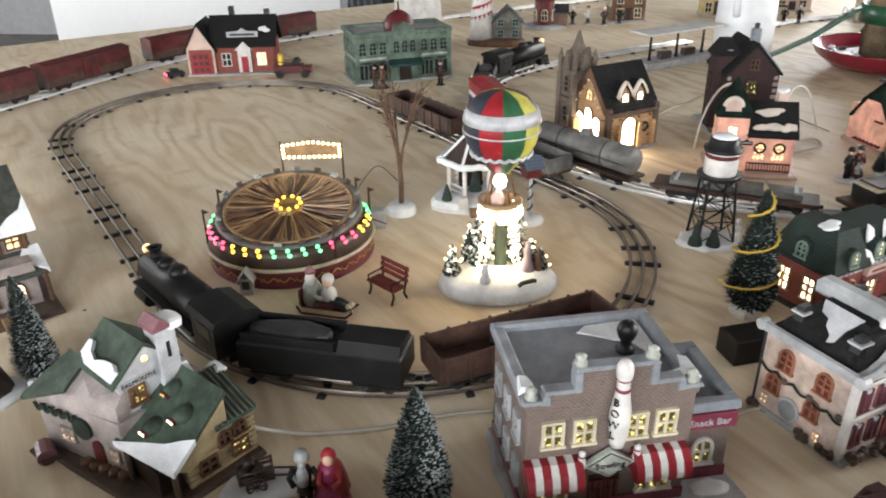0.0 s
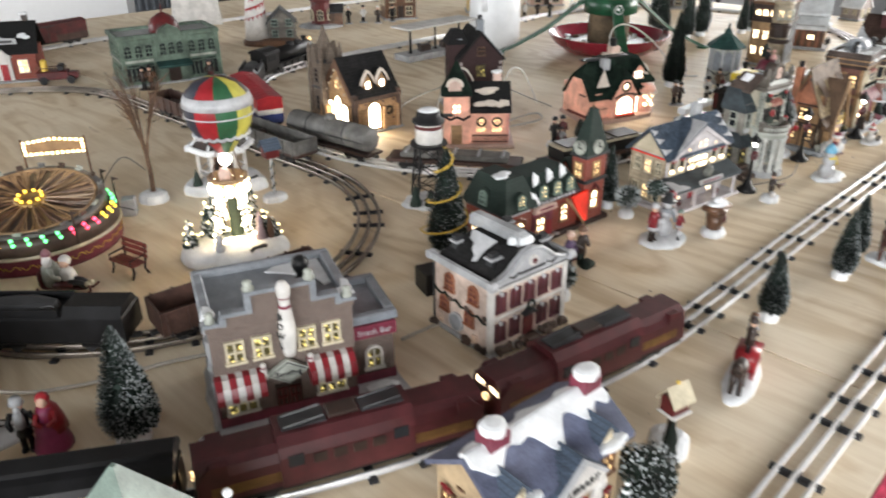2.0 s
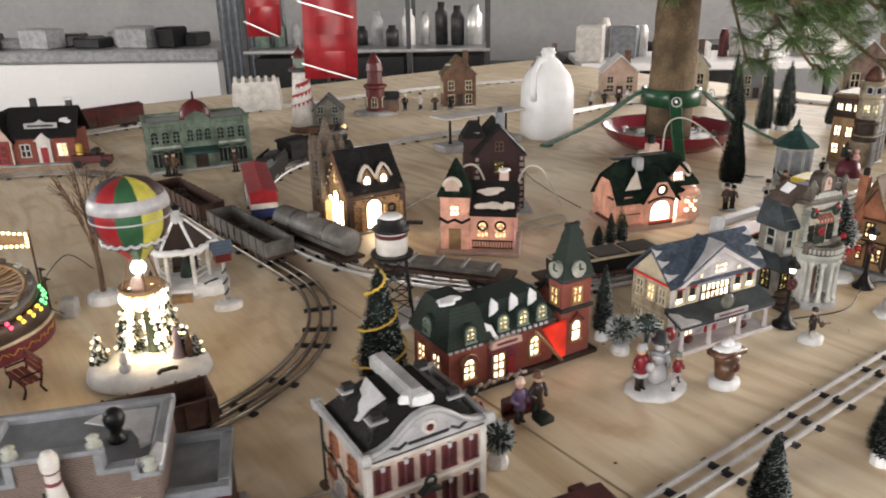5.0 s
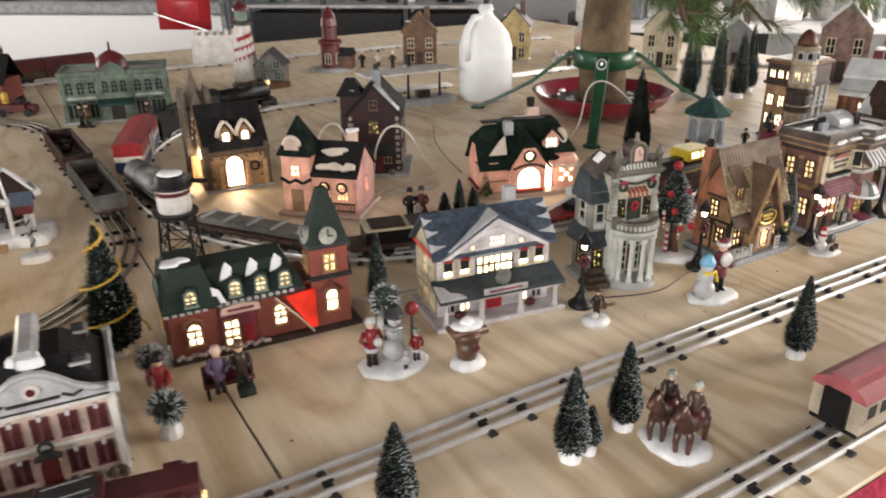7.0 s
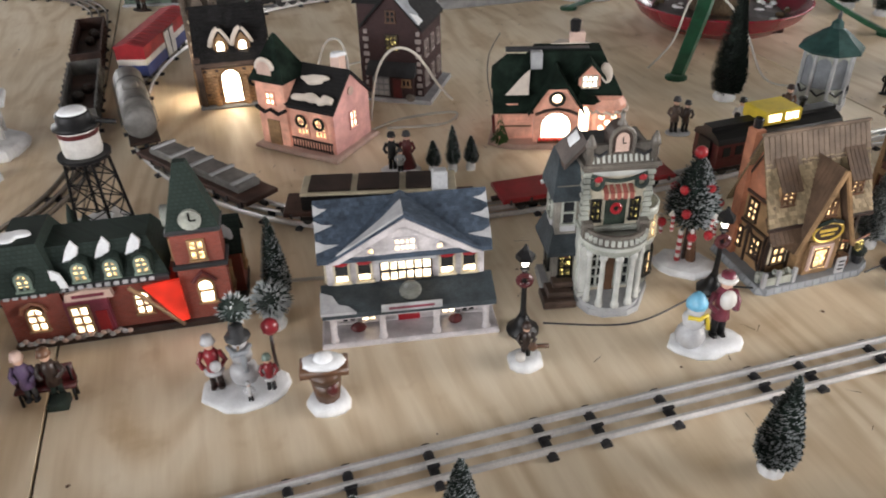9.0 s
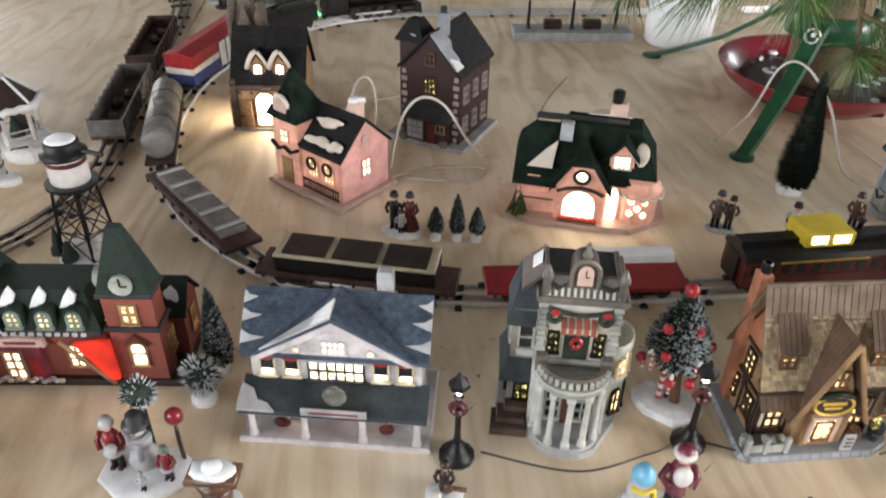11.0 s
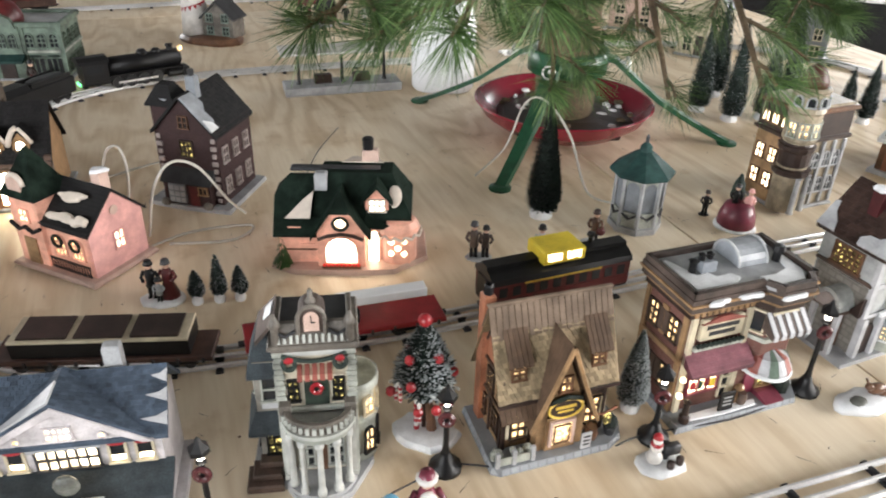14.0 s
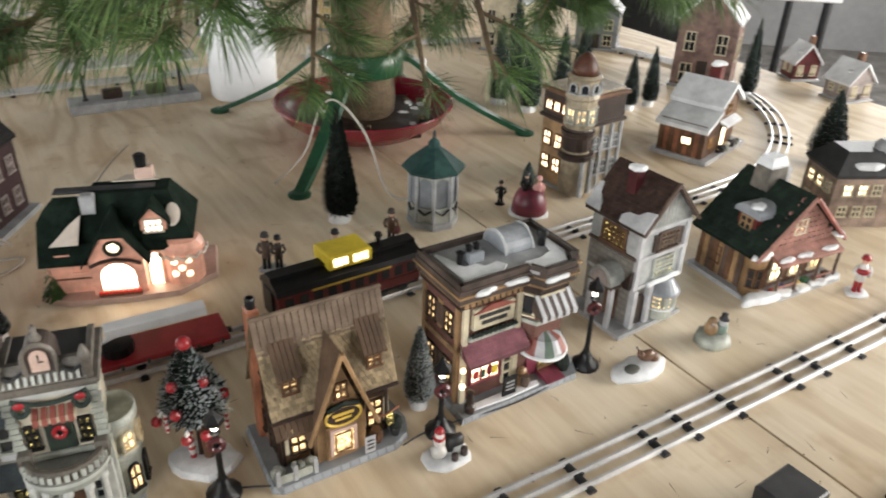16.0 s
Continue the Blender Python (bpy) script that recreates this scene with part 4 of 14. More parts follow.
def city_hall():
    th = thing("town_hall", "pale cream-pink ceramic town hall with black mansard roof and garlands", "model building", 0.430, 0.5965, 33.0, size=(0.925, 0.925, 0.95))
    part("base", Shape().box(-0.5, 13.4, -0.8, 11.3, 0, 0.6, 0.2), CHALK, th)
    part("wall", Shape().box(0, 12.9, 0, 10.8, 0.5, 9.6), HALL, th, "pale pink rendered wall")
    for z in (5.0, 8.9):
        part("string_course", Shape().box(-0.15, 13.05, -0.3, 0.0, z, z + 0.42, 0.1), WHITE, th, "white string course")
    for x in (0.0, 12.9):
        part("corner_pier", Shape().box(x - 0.35, x + 0.35, -0.3, 0.4, 0.6, 9.4, 0.08), WHITE, th)
    part("cornice", Shape().box(-0.35, 13.3, -0.45, 11.2, 9.4, 9.8, 0.12), DKGREY, th)
    for x in (-0.75, 13.0):
        part("gutter", Shape().prism([(x, 9.7), (x + 0.65, 9.6), (x + 0.75, 10.3), (x + 0.45, 10.7), (x + 0.05, 10.6)], -0.7, 11.3), PALEGREY, th, "grey moulded gutter")
        for y in (-0.6, 11.2):
            part("scroll", Shape().rod((x - 0.1, y, 10.2), (x + 0.8, y, 10.2), 0.62, 0.62, 10), CHALK, th)
    part("roof", hip_roof(0.2, 12.7, 0.2, 10.6, 9.7, 13.2, 3.6, 0.1, 0.15, None, 2.4), BLACKROOF, th, "black mansard roof")
    shingles(th, (0.1, 10.6, 9.95), (0.1, 0.2, 9.95), (3.75, 2.6, 13.25), (3.75, 8.2, 13.25), 9, 16, BLACKTILE, 0.12)
    shingles(th, (12.8, 0.2, 9.95), (12.8, 10.6, 9.95), (9.15, 8.2, 13.25), (9.15, 2.6, 13.25), 9, 16, BLACKTILE, 0.12)
    ped = [(-0.5, 9.75), (13.4, 9.75), (13.3, 10.3), (11.6, 10.5), (10.2, 11.1), (9.0, 12.1), (7.8, 12.9), (6.45, 13.2), (5.1, 12.9), (3.9, 12.1), (2.7, 11.1), (1.3, 10.5), (-0.4, 10.3)]
    part("pediment", Shape().prism(ped, -0.5, 0.5), CHALK, th, "broad curved pediment")
    part("pediment_edge", Shape().tube([(x, -0.45, z) for x, z in ped[2:]], 0.3, 7), PALEGREY, th, "grey moulded edge", True)
    part("rosette", Shape().rod((6.45, -0.8, 11.6), (6.45, -0.45, 11.6), 0.75, 0.75, 14), WHITE, th)
    part("rosette_boss", Shape().rod((6.45, -0.9, 11.6), (6.45, -0.75, 11.6), 0.38, 0.38, 10), DKRED, th)
    part("name_bar", Shape().box(4.2, 8.7, -0.56, -0.48, 10.25, 10.6), DKGREY, th)
    for x in (3.1, 9.8):
        part("swag", Shape().tube([(x - 0.9, -0.55, 10.7), (x, -0.65, 10.3), (x + 0.9, -0.55, 10.7)], 0.16), DKGREY, th)
    part("roof_ridge", Shape().box(5.5, 7.4, 1.2, 10.4, 12.6, 14.6, 0.4), PALEGREY, th, "long pale grey roof ridge")
    part("snow", snow_patch(6.4, 2.0, 13.2, 1.6, 1.2, 0.7, 5), SNOW, th)
    for x, y in ((2.2, 2.2), (10.8, 2.2), (2.2, 8.8), (10.8, 8.8)):
        d = part("vent", Shape().slab([(x - 0.8, y - 0.6), (x + 0.8, y - 0.6), (x + 0.8, y + 0.6), (x - 0.8, y + 0.6)], 11.0, 12.9, 0.7), DKGREY, th, "small dark roof vent")
        part("snow_ring", Shape().slab([(x - 0.95, y - 0.75), (x + 0.95, y - 0.75), (x + 0.95, y + 0.75), (x - 0.95, y + 0.75)], 12.1, 12.35), CHALK, d)
    mm = Matrix.Translation((3.7, 5.3, 13.2)) @ Matrix.Rotation(math.atan(-0.9), 4, "Y")
    part("snow", Shape(mm).slab([(0.3, -2.0), (0.4, 2.6), (-0.9, 2.0), (-1.2, 1.0), (-2.0, 0.7), (-2.6, -0.2), (-3.4, -0.4), (-3.1, -1.0), (-1.6, -1.2)], 0, 0.2), CHALK, th, "ragged snow patch on the roof slope")
    f = side("front", 0, 0)
    for x in (1.5, 4.0, 6.45, 8.9, 11.4):
        for z in (1.9, 6.0):
            if x == 6.45 and z < 3:
                continue
            window(th, f, x, z, 1.5, 2.3, DKMAUVE, REDPANE, 2, 1, fw=0.1)
            part("keystone", Shape(f).box(x - 0.2, x + 0.2, -0.4, 0, z + 2.2, z + 2.7), CHALK, th)
    part("door", Shape(f).prism([(6.45 + a, 0.6 + b) for a, b in arch(1.7, 3.4)], -0.25, 0.05), DKRED, th, "dark red arched door")
    part("door_hood", Shape(f).prism([(5.2, 4.2), (7.7, 4.2), (6.45, 5.0)], -0.9, 0), DKGREY, th)
    part("wreath", Shape(f).tube([(6.45 + 0.6 * math.cos(i * 0.524), -0.6, 5.4 + 0.6 * math.sin(i * 0.524)) for i in range(13)], 0.18), BRISTLE_D, th)
    part("step", Shape(f).box(5.0, 7.9, -2.2, 0, 0, 0.7, 0.1).box(5.4, 7.5, -1.5, 0, 0.7, 1.1, 0.1), UMBER, th)
    rnd = random.Random(14)
    for x0, x1 in ((0.4, 4.6), (8.2, 12.8)):
        b = Shape()
        for i in range(16):
            b.ball(rnd.uniform(x0, x1), rnd.uniform(-1.4, -0.4), rnd.uniform(0.5, 1.3), rnd.uniform(0.35, 0.6), n=6, rings=4)
        part("hedge", b, UMBER, th, "brown leafless hedge")
    l = side("left", 0, 10.8)
    for x in (3.0, 7.6):
        window(th, l, x, 6.3, 1.5, 2.2, TERRACOTTA, REDPANE, 2, 3, True)
    for x, z in ((2.0, 3.1), (6.9, 2.9)):
        window(th, l, x, z, 1.4, 2.0, TERRACOTTA, REDPANE, 2, 2, True)
    for x, z in ((1.3, 1.2), (8.0, 0.8)):
        window(th, l, x, z, 0.7, 1.0, HALL, LIT, 2, 2, fw=0.1)
    part("round_window", Shape(l).rod((4.4, -0.3, 2.2), (4.4, 0.05, 2.2), 1.35, 1.35, 18), CHALK, th)
    part("round_pane", Shape(l).rod((4.4, -0.36, 2.2), (4.4, -0.2, 2.2), 1.1, 1.1, 18), BLUEGREY, th, "blue-grey round side window")
    part("garland", Shape(l).tube([(0.2 + i * 0.42, -0.3, 5.9 - i * 0.04 - 0.55 * abs(math.sin(i * 0.62))) for i in range(25)], 0.15), BRISTLE_D, th, "dark evergreen garland")
    for x in (3.4, 6.6, 10.0):
        part("bow", Shape(l).ball(x, -0.4, 5.2, 0.45, 0.25, 0.4, 7, 4), UMBER, th)
    part("drain_pipe", Shape(l).rod((0.1, -0.3, 0.6), (0.1, -0.3, 9.4), 0.15), DKGREY, th)
    for x in (0.6, 6.6, 9.6):
        b = Shape(l)
        for i in range(6):
            b.ball(x + rnd.uniform(-0.8, 0.8), rnd.uniform(-0.8, -0.2), rnd.uniform(0.5, 0.9), 0.42, n=6, rings=4)
        part("hedge", b, UMBER, th)
    r = side("right", 12.9, 0)
    for x in (2.0, 5.2, 8.6):
        for z in (1.5, 6.0):
            window(th, r, x, z, 1.2, 2.0, WHITE, REDPANE, 2, 2, True)


def lodge_cottage():
    th = thing("mossy_cottage", "white ceramic cottage with mossy green roofs and log porch", "model building", -0.152, 0.499, 56.5)
    part("base", Shape().slab([(-3.8, -1.0), (7.6, -0.9), (8.0, 16), (-6.0, 17.0), (-5.6, 12)], 0, 0.6, 0.98), UMBER, th)
    part("wall", Shape().slab([(-2.6, 5.8), (6.8, 5.6), (6.8, 15.8), (-5.2, 16.2)], 0.5, 6.6), CHALKPINK, th, "pale rendered lower wall")
    part("upper_wall", sheet([(-5.15, 16.0, 6.9), (-3.2, 8.4, 8.6), (-2.4, 5.9, 8.2), (-1.0, 6.3, 9.4), (-1.2, 15.4, 9.4)], 2.6), CHALKPINK, th)
    part("eave_board", sheet([(-6.2, 17.2, 6.3), (-4.0, 12.0, 8.3), (-3.6, 12.1, 8.6), (-1.4, 12.4, 10.0), (-1.2, 16.0, 9.6), (-5.8, 17.3, 6.6)], 0.4), MOSSROOF, th, "mossy boarded eave")
    part("upper_storey", Shape().prism([(-1.6, 6.4), (4.4, 6.4), (4.4, 10.0), (1.5, 12.5), (-1.6, 10.0)], 6.4, 12.6), CHALK, th, "white upper storey")
    part("upper_roof", gable_roof(-1.6, 4.4, 6.8, 12.6, 10.0, 12.6, 0.5, 0.4, None, "y"), MOSSROOF, th, "mossy green upper roof")
    mm = Matrix.Translation((-2.0, 9.6, 10.1)) @ Matrix.Rotation(-math.atan(0.86), 4, "Y")
    part("snow", Shape(mm).slab([(0.1, -2.9), (1.2, -3.0), (1.7, -2.2), (1.5, -0.9), (1.0, 0.4), (1.5, 1.6), (2.4, 2.2), (2.3, 2.9), (0.9, 2.9), (0.2, 1.4)], 0.05, 0.5, 0.94), SNOW, th, "snow patch on the upper roof")
    part("catslide_roof", sheet([(4.3, 6.4, 9.3), (-3.1, 6.4, 4.8), (-1.4, -0.4, 3.9), (4.7, -0.2, 8.9)], 0.5), MOSSROOF, th, "mossy green catslide roof")
    part("snow", sheet([(-3.2, 6.3, 4.95), (-1.6, -0.6, 4.0), (1.0, -0.5, 6.0), (0.4, 0.5, 5.75), (-0.6, 2.0, 5.2), (-1.5, 3.6, 5.1)], 0.6), SNOW, th, "snow along the eave")
    part("verge_wall", Shape().prism([(-1.0, 3.4), (4.5, 8.4), (4.5, 4.8), (0.2, 2.6)], -0.1, 0.2), PALELOG, th)
    for k, (x, y) in enumerate(((-0.6, 4.2), (1.2, 2.2), (2.4, 5.0))):
        z = 6.0 + x * 0.68
        d = part("eyebrow_dormer", Shape().ball(x + 0.5, y, z + 0.1, 1.3, 0.9, 0.85, 12, 6), MOSSROOF, th, "", True)
        part("pane", Shape().prismx([(y - 0.6, z - 0.1), (y + 0.6, z - 0.1), (y + 0.45, z + 0.3), (y, z + 0.48), (y - 0.45, z + 0.3)], x - 0.85, x - 0.55), OXBLOOD, d, "dark red dormer front")
        for e in (-0.25, 0.25):
            part("lit_pane", Shape().ball(x - 0.86, y + e, z + 0.08, 0.1, 0.16, 0.13, 7, 5), LITW if k < 2 else LITDIM, d)
    ch = part("chimney", Shape().slab([(1.9, 5.2), (5.6, 5.2), (5.6, 8.6), (1.9, 8.6)], 6.4, 9.4, 0.62).box(2.5, 4.4, 5.9, 8.0, 9.0, 13.6, 0.2), CHALK, th, "broad white chimney tower")
    part("sign_plate", Shape().box(-1.3, 1.9, 6.28, 6.36, 9.15, 9.95, 0.05), PALEGREY, th)
    part("cap", Shape().prism([(2.2, 13.6), (4.0, 13.6), (4.0, 13.9), (3.1, 14.7), (2.2, 14.0)], 5.7, 8.2), MAUVE, ch)
    part("snow", Shape().lump(4.5, 7.0, 13.3, 1.1, 1.5, 0.8, 12, 91), SNOW, ch)
    part("slit", Shape().box(3.3, 3.65, 5.84, 5.95, 10.6, 12.2), DARKPANE, ch)
    part("porch_wall", Shape().box(0.2, 7.0, 0.3, 5.6, 0.5, 5.0), PALELOG, th, "pale yellow log porch wall")
    for z in range(8):
        part("log", Shape().rod((0.0, 0.25, 0.8 + z * 0.58), (7.3, 0.25, 0.8 + z * 0.58), 0.3, 0.3, 7), PALELOG, th)
        part("log", Shape().rod((7.0, 0.0, 0.8 + z * 0.58), (7.0, 5.6, 0.8 + z * 0.58), 0.3, 0.3, 7), PALELOG, th)
    pr = part("porch_roof", Shape().prismx([(-0.3, 5.2), (5.4, 7.4), (5.4, 7.8), (-0.3, 5.6)], 3.2, 7.6), MOSSROOF, th, "grey-green boarded porch roof")
    # battens over the porch roof boards
    for k in range(8):
        part("batten", Shape().prismx([(-0.35, 5.6), (5.4, 7.8), (5.4, 7.95), (-0.35, 5.75)], 3.3 + k * 0.55, 3.42 + k * 0.55), DKSAGE, pr)
    part("snow", Shape().box(6.9, 8.0, 4.4, 6.2, 7.0, 7.8, 0.3), SNOW, th)
    f = side("front", 0, -0.05)
    for x, z, w in ((2.0, 1.6, 1.5), (5.4, 1.6, 1.5), (3.9, 3.5, 1.1), (5.6, 3.7, 1.1)):
        window(th, f, x, z, w, 1.25, BROWN, LITDIM if x > 5 and z < 2 else DARKPANE, 2, 2, z > 3, fw=0.16)
    # solid dark brown block paints the shade under the porch
    part("porch_shade", Shape().box(-2.2, 0.0, 1.2, 5.6, 0.5, 3.4), DKBROWN, th, "dark block standing for the shade in the open porch")
    for x, y in ((-1.4, -0.2), (-2.6, 5.4)):
        part("post", Shape().rod((x, y, 0.5), (x, y, 3.8), 0.3), UMBER, th)
    l = Matrix.Translation((-5.25, 16.2, 0)) @ Matrix.Rotation(radians(-75.6), 4, "Z")
    part("door", Shape(l).prism([(7.3 + a, 0.6 + b) for a, b in arch(1.3, 3.0)], -0.2, 0.05), DKRED, th, "red plank door")
    window(th, l, 9.5, 2.2, 0.8, 1.0, CHALKPINK, LITW, 2, 2)
    window(th, l, 3.6, 2.6, 1.4, 1.1, CHALKPINK, LITW, 3, 2)
    part("wheel", Shape(l).rod((5.9, -0.35, 4.6), (5.9, 0, 4.6), 1.15, 1.15, 14), DKGREEN, th, "dark wreath on the wall")
    for k in range(5):
        part("garland", Shape(l).tube([(0.2 + k * 1.05 + j * 0.2, -0.35, 6.0 - 0.7 * math.sin(j * 0.63)) for j in range(6)], 0.2), DKGREEN, th)
    part("barrel", Shape().rod((-6.6, 13.4, 1.3), (-6.0, 15.4, 1.3), 0.9, 0.9, 10), MAUVE, th)
    part("cart_bed", Shape().box(-7.2, -5.6, 13.0, 16.0, 0.9, 1.2), UMBER, th)
    for k in range(5):
        part("shrub", Shape().lump(-4.3 + k * 0.35, 10.6 - k * 1.1, 0.4, 0.7, 0.6, 0.8, 9, 30 + k), BROWN, th)
    h = side("front", 0, 6.4)
    window(th, h, 0.0, 7.4, 1.2, 1.6, BROWN, LITDIM, 2, 2)
    lettering(th, "FALMOUTH", h @ Matrix.Translation((0.3, -0.14, 9.55)), 0.62, DKGREY)
    part("rosette", Shape(h).rod((1.3, -0.1, 11.3), (1.3, 0.1, 11.3), 0.3, 0.35, 8), LIT, th)


def school():
    th = thing("school_house", "red brick ceramic schoolhouse with green mansard roof and clock tower", "model building", 0.493, 0.845, 33.5)
    part("base", Shape().box(-0.5, 22.8, -0.8, 8.6, 0, 0.9, 0.2), DKBROWN, th)
    part("wall", Shape().box(0, 15.6, 0, 7.6, 0.8, 6.4), REDBRICK, th, "red brick wall")
    part("cornice", Shape().box(-0.5, 15.8, -0.5, 8.1, 6.2, 7.0, 0.2), DKGREY, th)
    part("roof", hip_roof(0, 15.6, 0, 7.6, 6.9, 10.6, 1.6, 0.2, 0.2, None, 1.8), GREENROOF, th, "dark green mansard roof")
    f = side("front", 0, 0)
    part("pavilion", Shape().box(-0.3, 5.2, -0.5, 8.0, 0.8, 6.6), REDBRICK, th, "brick corner pavilion")
    part("pavilion_roof", hip_roof(-0.4, 5.3, -0.6, 8.1, 6.9, 11.6, 1.5, 0.4, 0.25, None, 1.8), GREENROOF, th, "tall green pavilion roof")
    for q, w in (((-0.6, -0.85), 5.9), ((5.4, -0.45), 10.0)):
        for i in range(int(w / 0.85)):
            part("cornice_snow", Shape().box(q[0] + i * 0.85, q[0] + i * 0.85 + 0.5, q[1] - 0.15, q[1] + 0.1, 6.5, 6.95, 0.08), CHALK, th)
    for x, y in ((2.5, -0.7), (7.6, -0.2), (10.6, -0.2), (13.5, -0.2)):
        d = part("dormer", Shape().prism([(x + a, 7.2 + b) for a, b in arch(2.0, 2.5)], y, y + 2.8), GREENROOF, th, "round-headed dormer")
        window(d, side("front", 0, y), x, 7.5, 1.0, 1.7, PALEGREEN, LIT, 2, 3, True)
        if x > 3:
            mm = Matrix.Translation((x - 1.0, 0.7, 9.3)) @ Matrix.Rotation(radians(62), 4, "X")
            part("snow", Shape(mm).slab([(-0.5, -0.2), (0.9, 0.1), (1.2, 1.2), (0.5, 2.0), (-0.1, 1.0)], 0, 0.25, 0.9), SNOW, th)
    part("snow", snow_patch(1.6, 2.6, 11.6, 1.6, 1.0, 0.2, 31), SNOW, th)
    part("snow", Shape(Matrix.Translation((5.2, -0.7, 7.0)) @ Matrix.Rotation(radians(70), 4, "X")).slab([(-0.2, 0), (1.2, 0), (0.6, 1.6), (-0.4, 2.2)], 0, 0.3, 0.9), SNOW, th, "snow in the roof valley")
    lt = side("left", -0.3, 8.0)
    for x in (2.2, 5.8):
        window(th, lt, x, 2.4, 1.4, 2.8, TAN, LITW, 2, 3)
    part("left_dormer", Shape(lt).prism([(4.0 + a, 7.2 + b) for a, b in arch(2.2, 2.7)], -0.2, 2.4), GREENROOF, th)
    window(th, side("left", -0.5, 8.0), 4.0, 7.5, 1.1, 1.8, PALEGREEN, DARKPANE, 2, 3, True)
    sb = part("sign_board", Shape(f).prism([(5.5, 5.4), (10.2, 5.4), (10.0, 6.3), (7.8, 6.6), (5.7, 6.3)], -0.9, -0.2), PALEPINK, th, "pale pink sign with faint words")
    part("word_bar", Shape(f).box(6.3, 9.4, -0.95, -0.9, 5.75, 6.1), WINE, sb)
    for i in range(26):
        part("foundation_stone", Shape().ball(0.2 + i * 0.42, -0.95 + 0.12 * math.sin(i * 2.3), 1.1 + 0.18 * math.sin(i * 1.7), 0.34, 0.25, 0.28, 7, 4), (CHALK, PALEPINK, CHALKPINK)[i % 3], th)
    window(th, side("front", 0, -0.5), 2.4, 2.4, 1.4, 2.6, TAN, LITW, 2, 3, True)
    part("hood_mould", Shape(f).tube([(1.2, -0.8, 4.6), (1.5, -0.8, 5.4), (2.4, -0.8, 5.8), (3.3, -0.8, 5.4), (3.6, -0.8, 4.6)], 0.2, 5), TERRACOTTA, th)
    window(th, f, 12.6, 2.4, 1.3, 2.6, TAN, LITW, 2, 3, True)
    part("door_surround", Shape(f).box(5.2, 9.4, -0.7, 0, 0.8, 5.4, 0.15), WINE, th)
    window(th, side("front", 0, -0.7), 6.6, 1.4, 1.5, 3.2, TAN, LITW, 2, 3, sill=False)
    part("door", Shape(side("front", 0, -0.7)).box(8.0, 9.1, -0.12, 0.05, 0.9, 3.8), RED, th)
    part("link_wall", Shape().box(15.0, 17.2, 0.6, 7.0, 0.8, 7.0), REDBRICK, th)
    part("red_canopy", Shape().prism([(13.2, 6.2), (16.8, 6.6), (16.9, 1.6), (16.1, 1.4)], -1.3, -0.9), REDLIT, th, "translucent red canopy lit from inside")
    part("canopy_edge", Shape().tube([(11.9, -1.2, 6.4), (14.0, -1.3, 3.9), (16.3, -1.3, 1.0)], 0.22), TAN, th)
    part("tower", Shape().box(16.7, 21.5, -0.4, 2.3, 0.8, 11.6), REDBRICK, th, "square red brick tower")
    for z in (7.2, 11.3):
        part("tower_cornice", Shape().box(16.4, 21.8, -0.8, 2.7, z, z + 0.6, 0.15), DKGREY, th)
    s = Shape()
    a = s._v([(16.5, -0.7, 11.8), (21.7, -0.7, 11.8), (21.7, 2.6, 11.8), (16.5, 2.6, 11.8)])
    b = s._v([(18.5, 0.5, 18.6), (19.7, 0.5, 18.6), (19.7, 1.4, 18.6), (18.5, 1.4, 18.6)])
    s._f(a[::-1]), s._f(b)
    for i in range(4):
        s._f([a[i], a[(i + 1) % 4], b[(i + 1) % 4], b[i]])
    part("spire", s, GREENROOF, th, "steep green spire")
    for m in (side("front", 19.1, -0.4), side("left", 16.7, 0.95)):
        cf = part("clock", Shape(m).rod((0, -0.35, 12.9), (0, 0.7, 12.9), 1.1, 1.1, 16), SAGE, th, "round grey-green clock face")
        part("clock_hand", Shape(m).box(-0.08, 0.08, -0.45, -0.34, 12.9, 13.8).box(0, 0.6, -0.45, -0.34, 12.82, 12.98), BLACK, cf)
        window(th, m, 0, 8.3, 1.2, 2.1, TAN, LIT, 2, 2)
        window(th, m, 0, 3.0, 1.3, 2.7, TAN, LITW, 1, 2, True)
        part("hood_mould", Shape(m).tube([(-1.2, -0.25, 5.6), (0, -0.3, 6.9), (1.2, -0.25, 5.6)], 0.2, 6), DKRED, th)
    r = side("right", 21.4, 0)
    window(th, r, 2.0, 3.0, 1.2, 2.5, TAN, LIT, 2, 3)
    part("wing", Shape().prismx([(3.5, 0.8), (8.0, 0.8), (8.0, 6.5), (5.8, 9.0), (3.5, 6.5)], 19.4, 22.6), REDBRICK, th)
    part("wing_roof", gable_roof(19.2, 22.6, 3.5, 8.0, 6.5, 9.2, 0.4, 0.35), GREENROOF, th)
    window(th, side("right", 22.6, 3.5), 2.2, 3.0, 1.2, 2.6, TAN, LIT, 2, 3)
    part("snow", snow_patch(21.4, 4.6, 8.0, 0.7, 0.9, 0.1, 44, None, 0.9), SNOW, th)


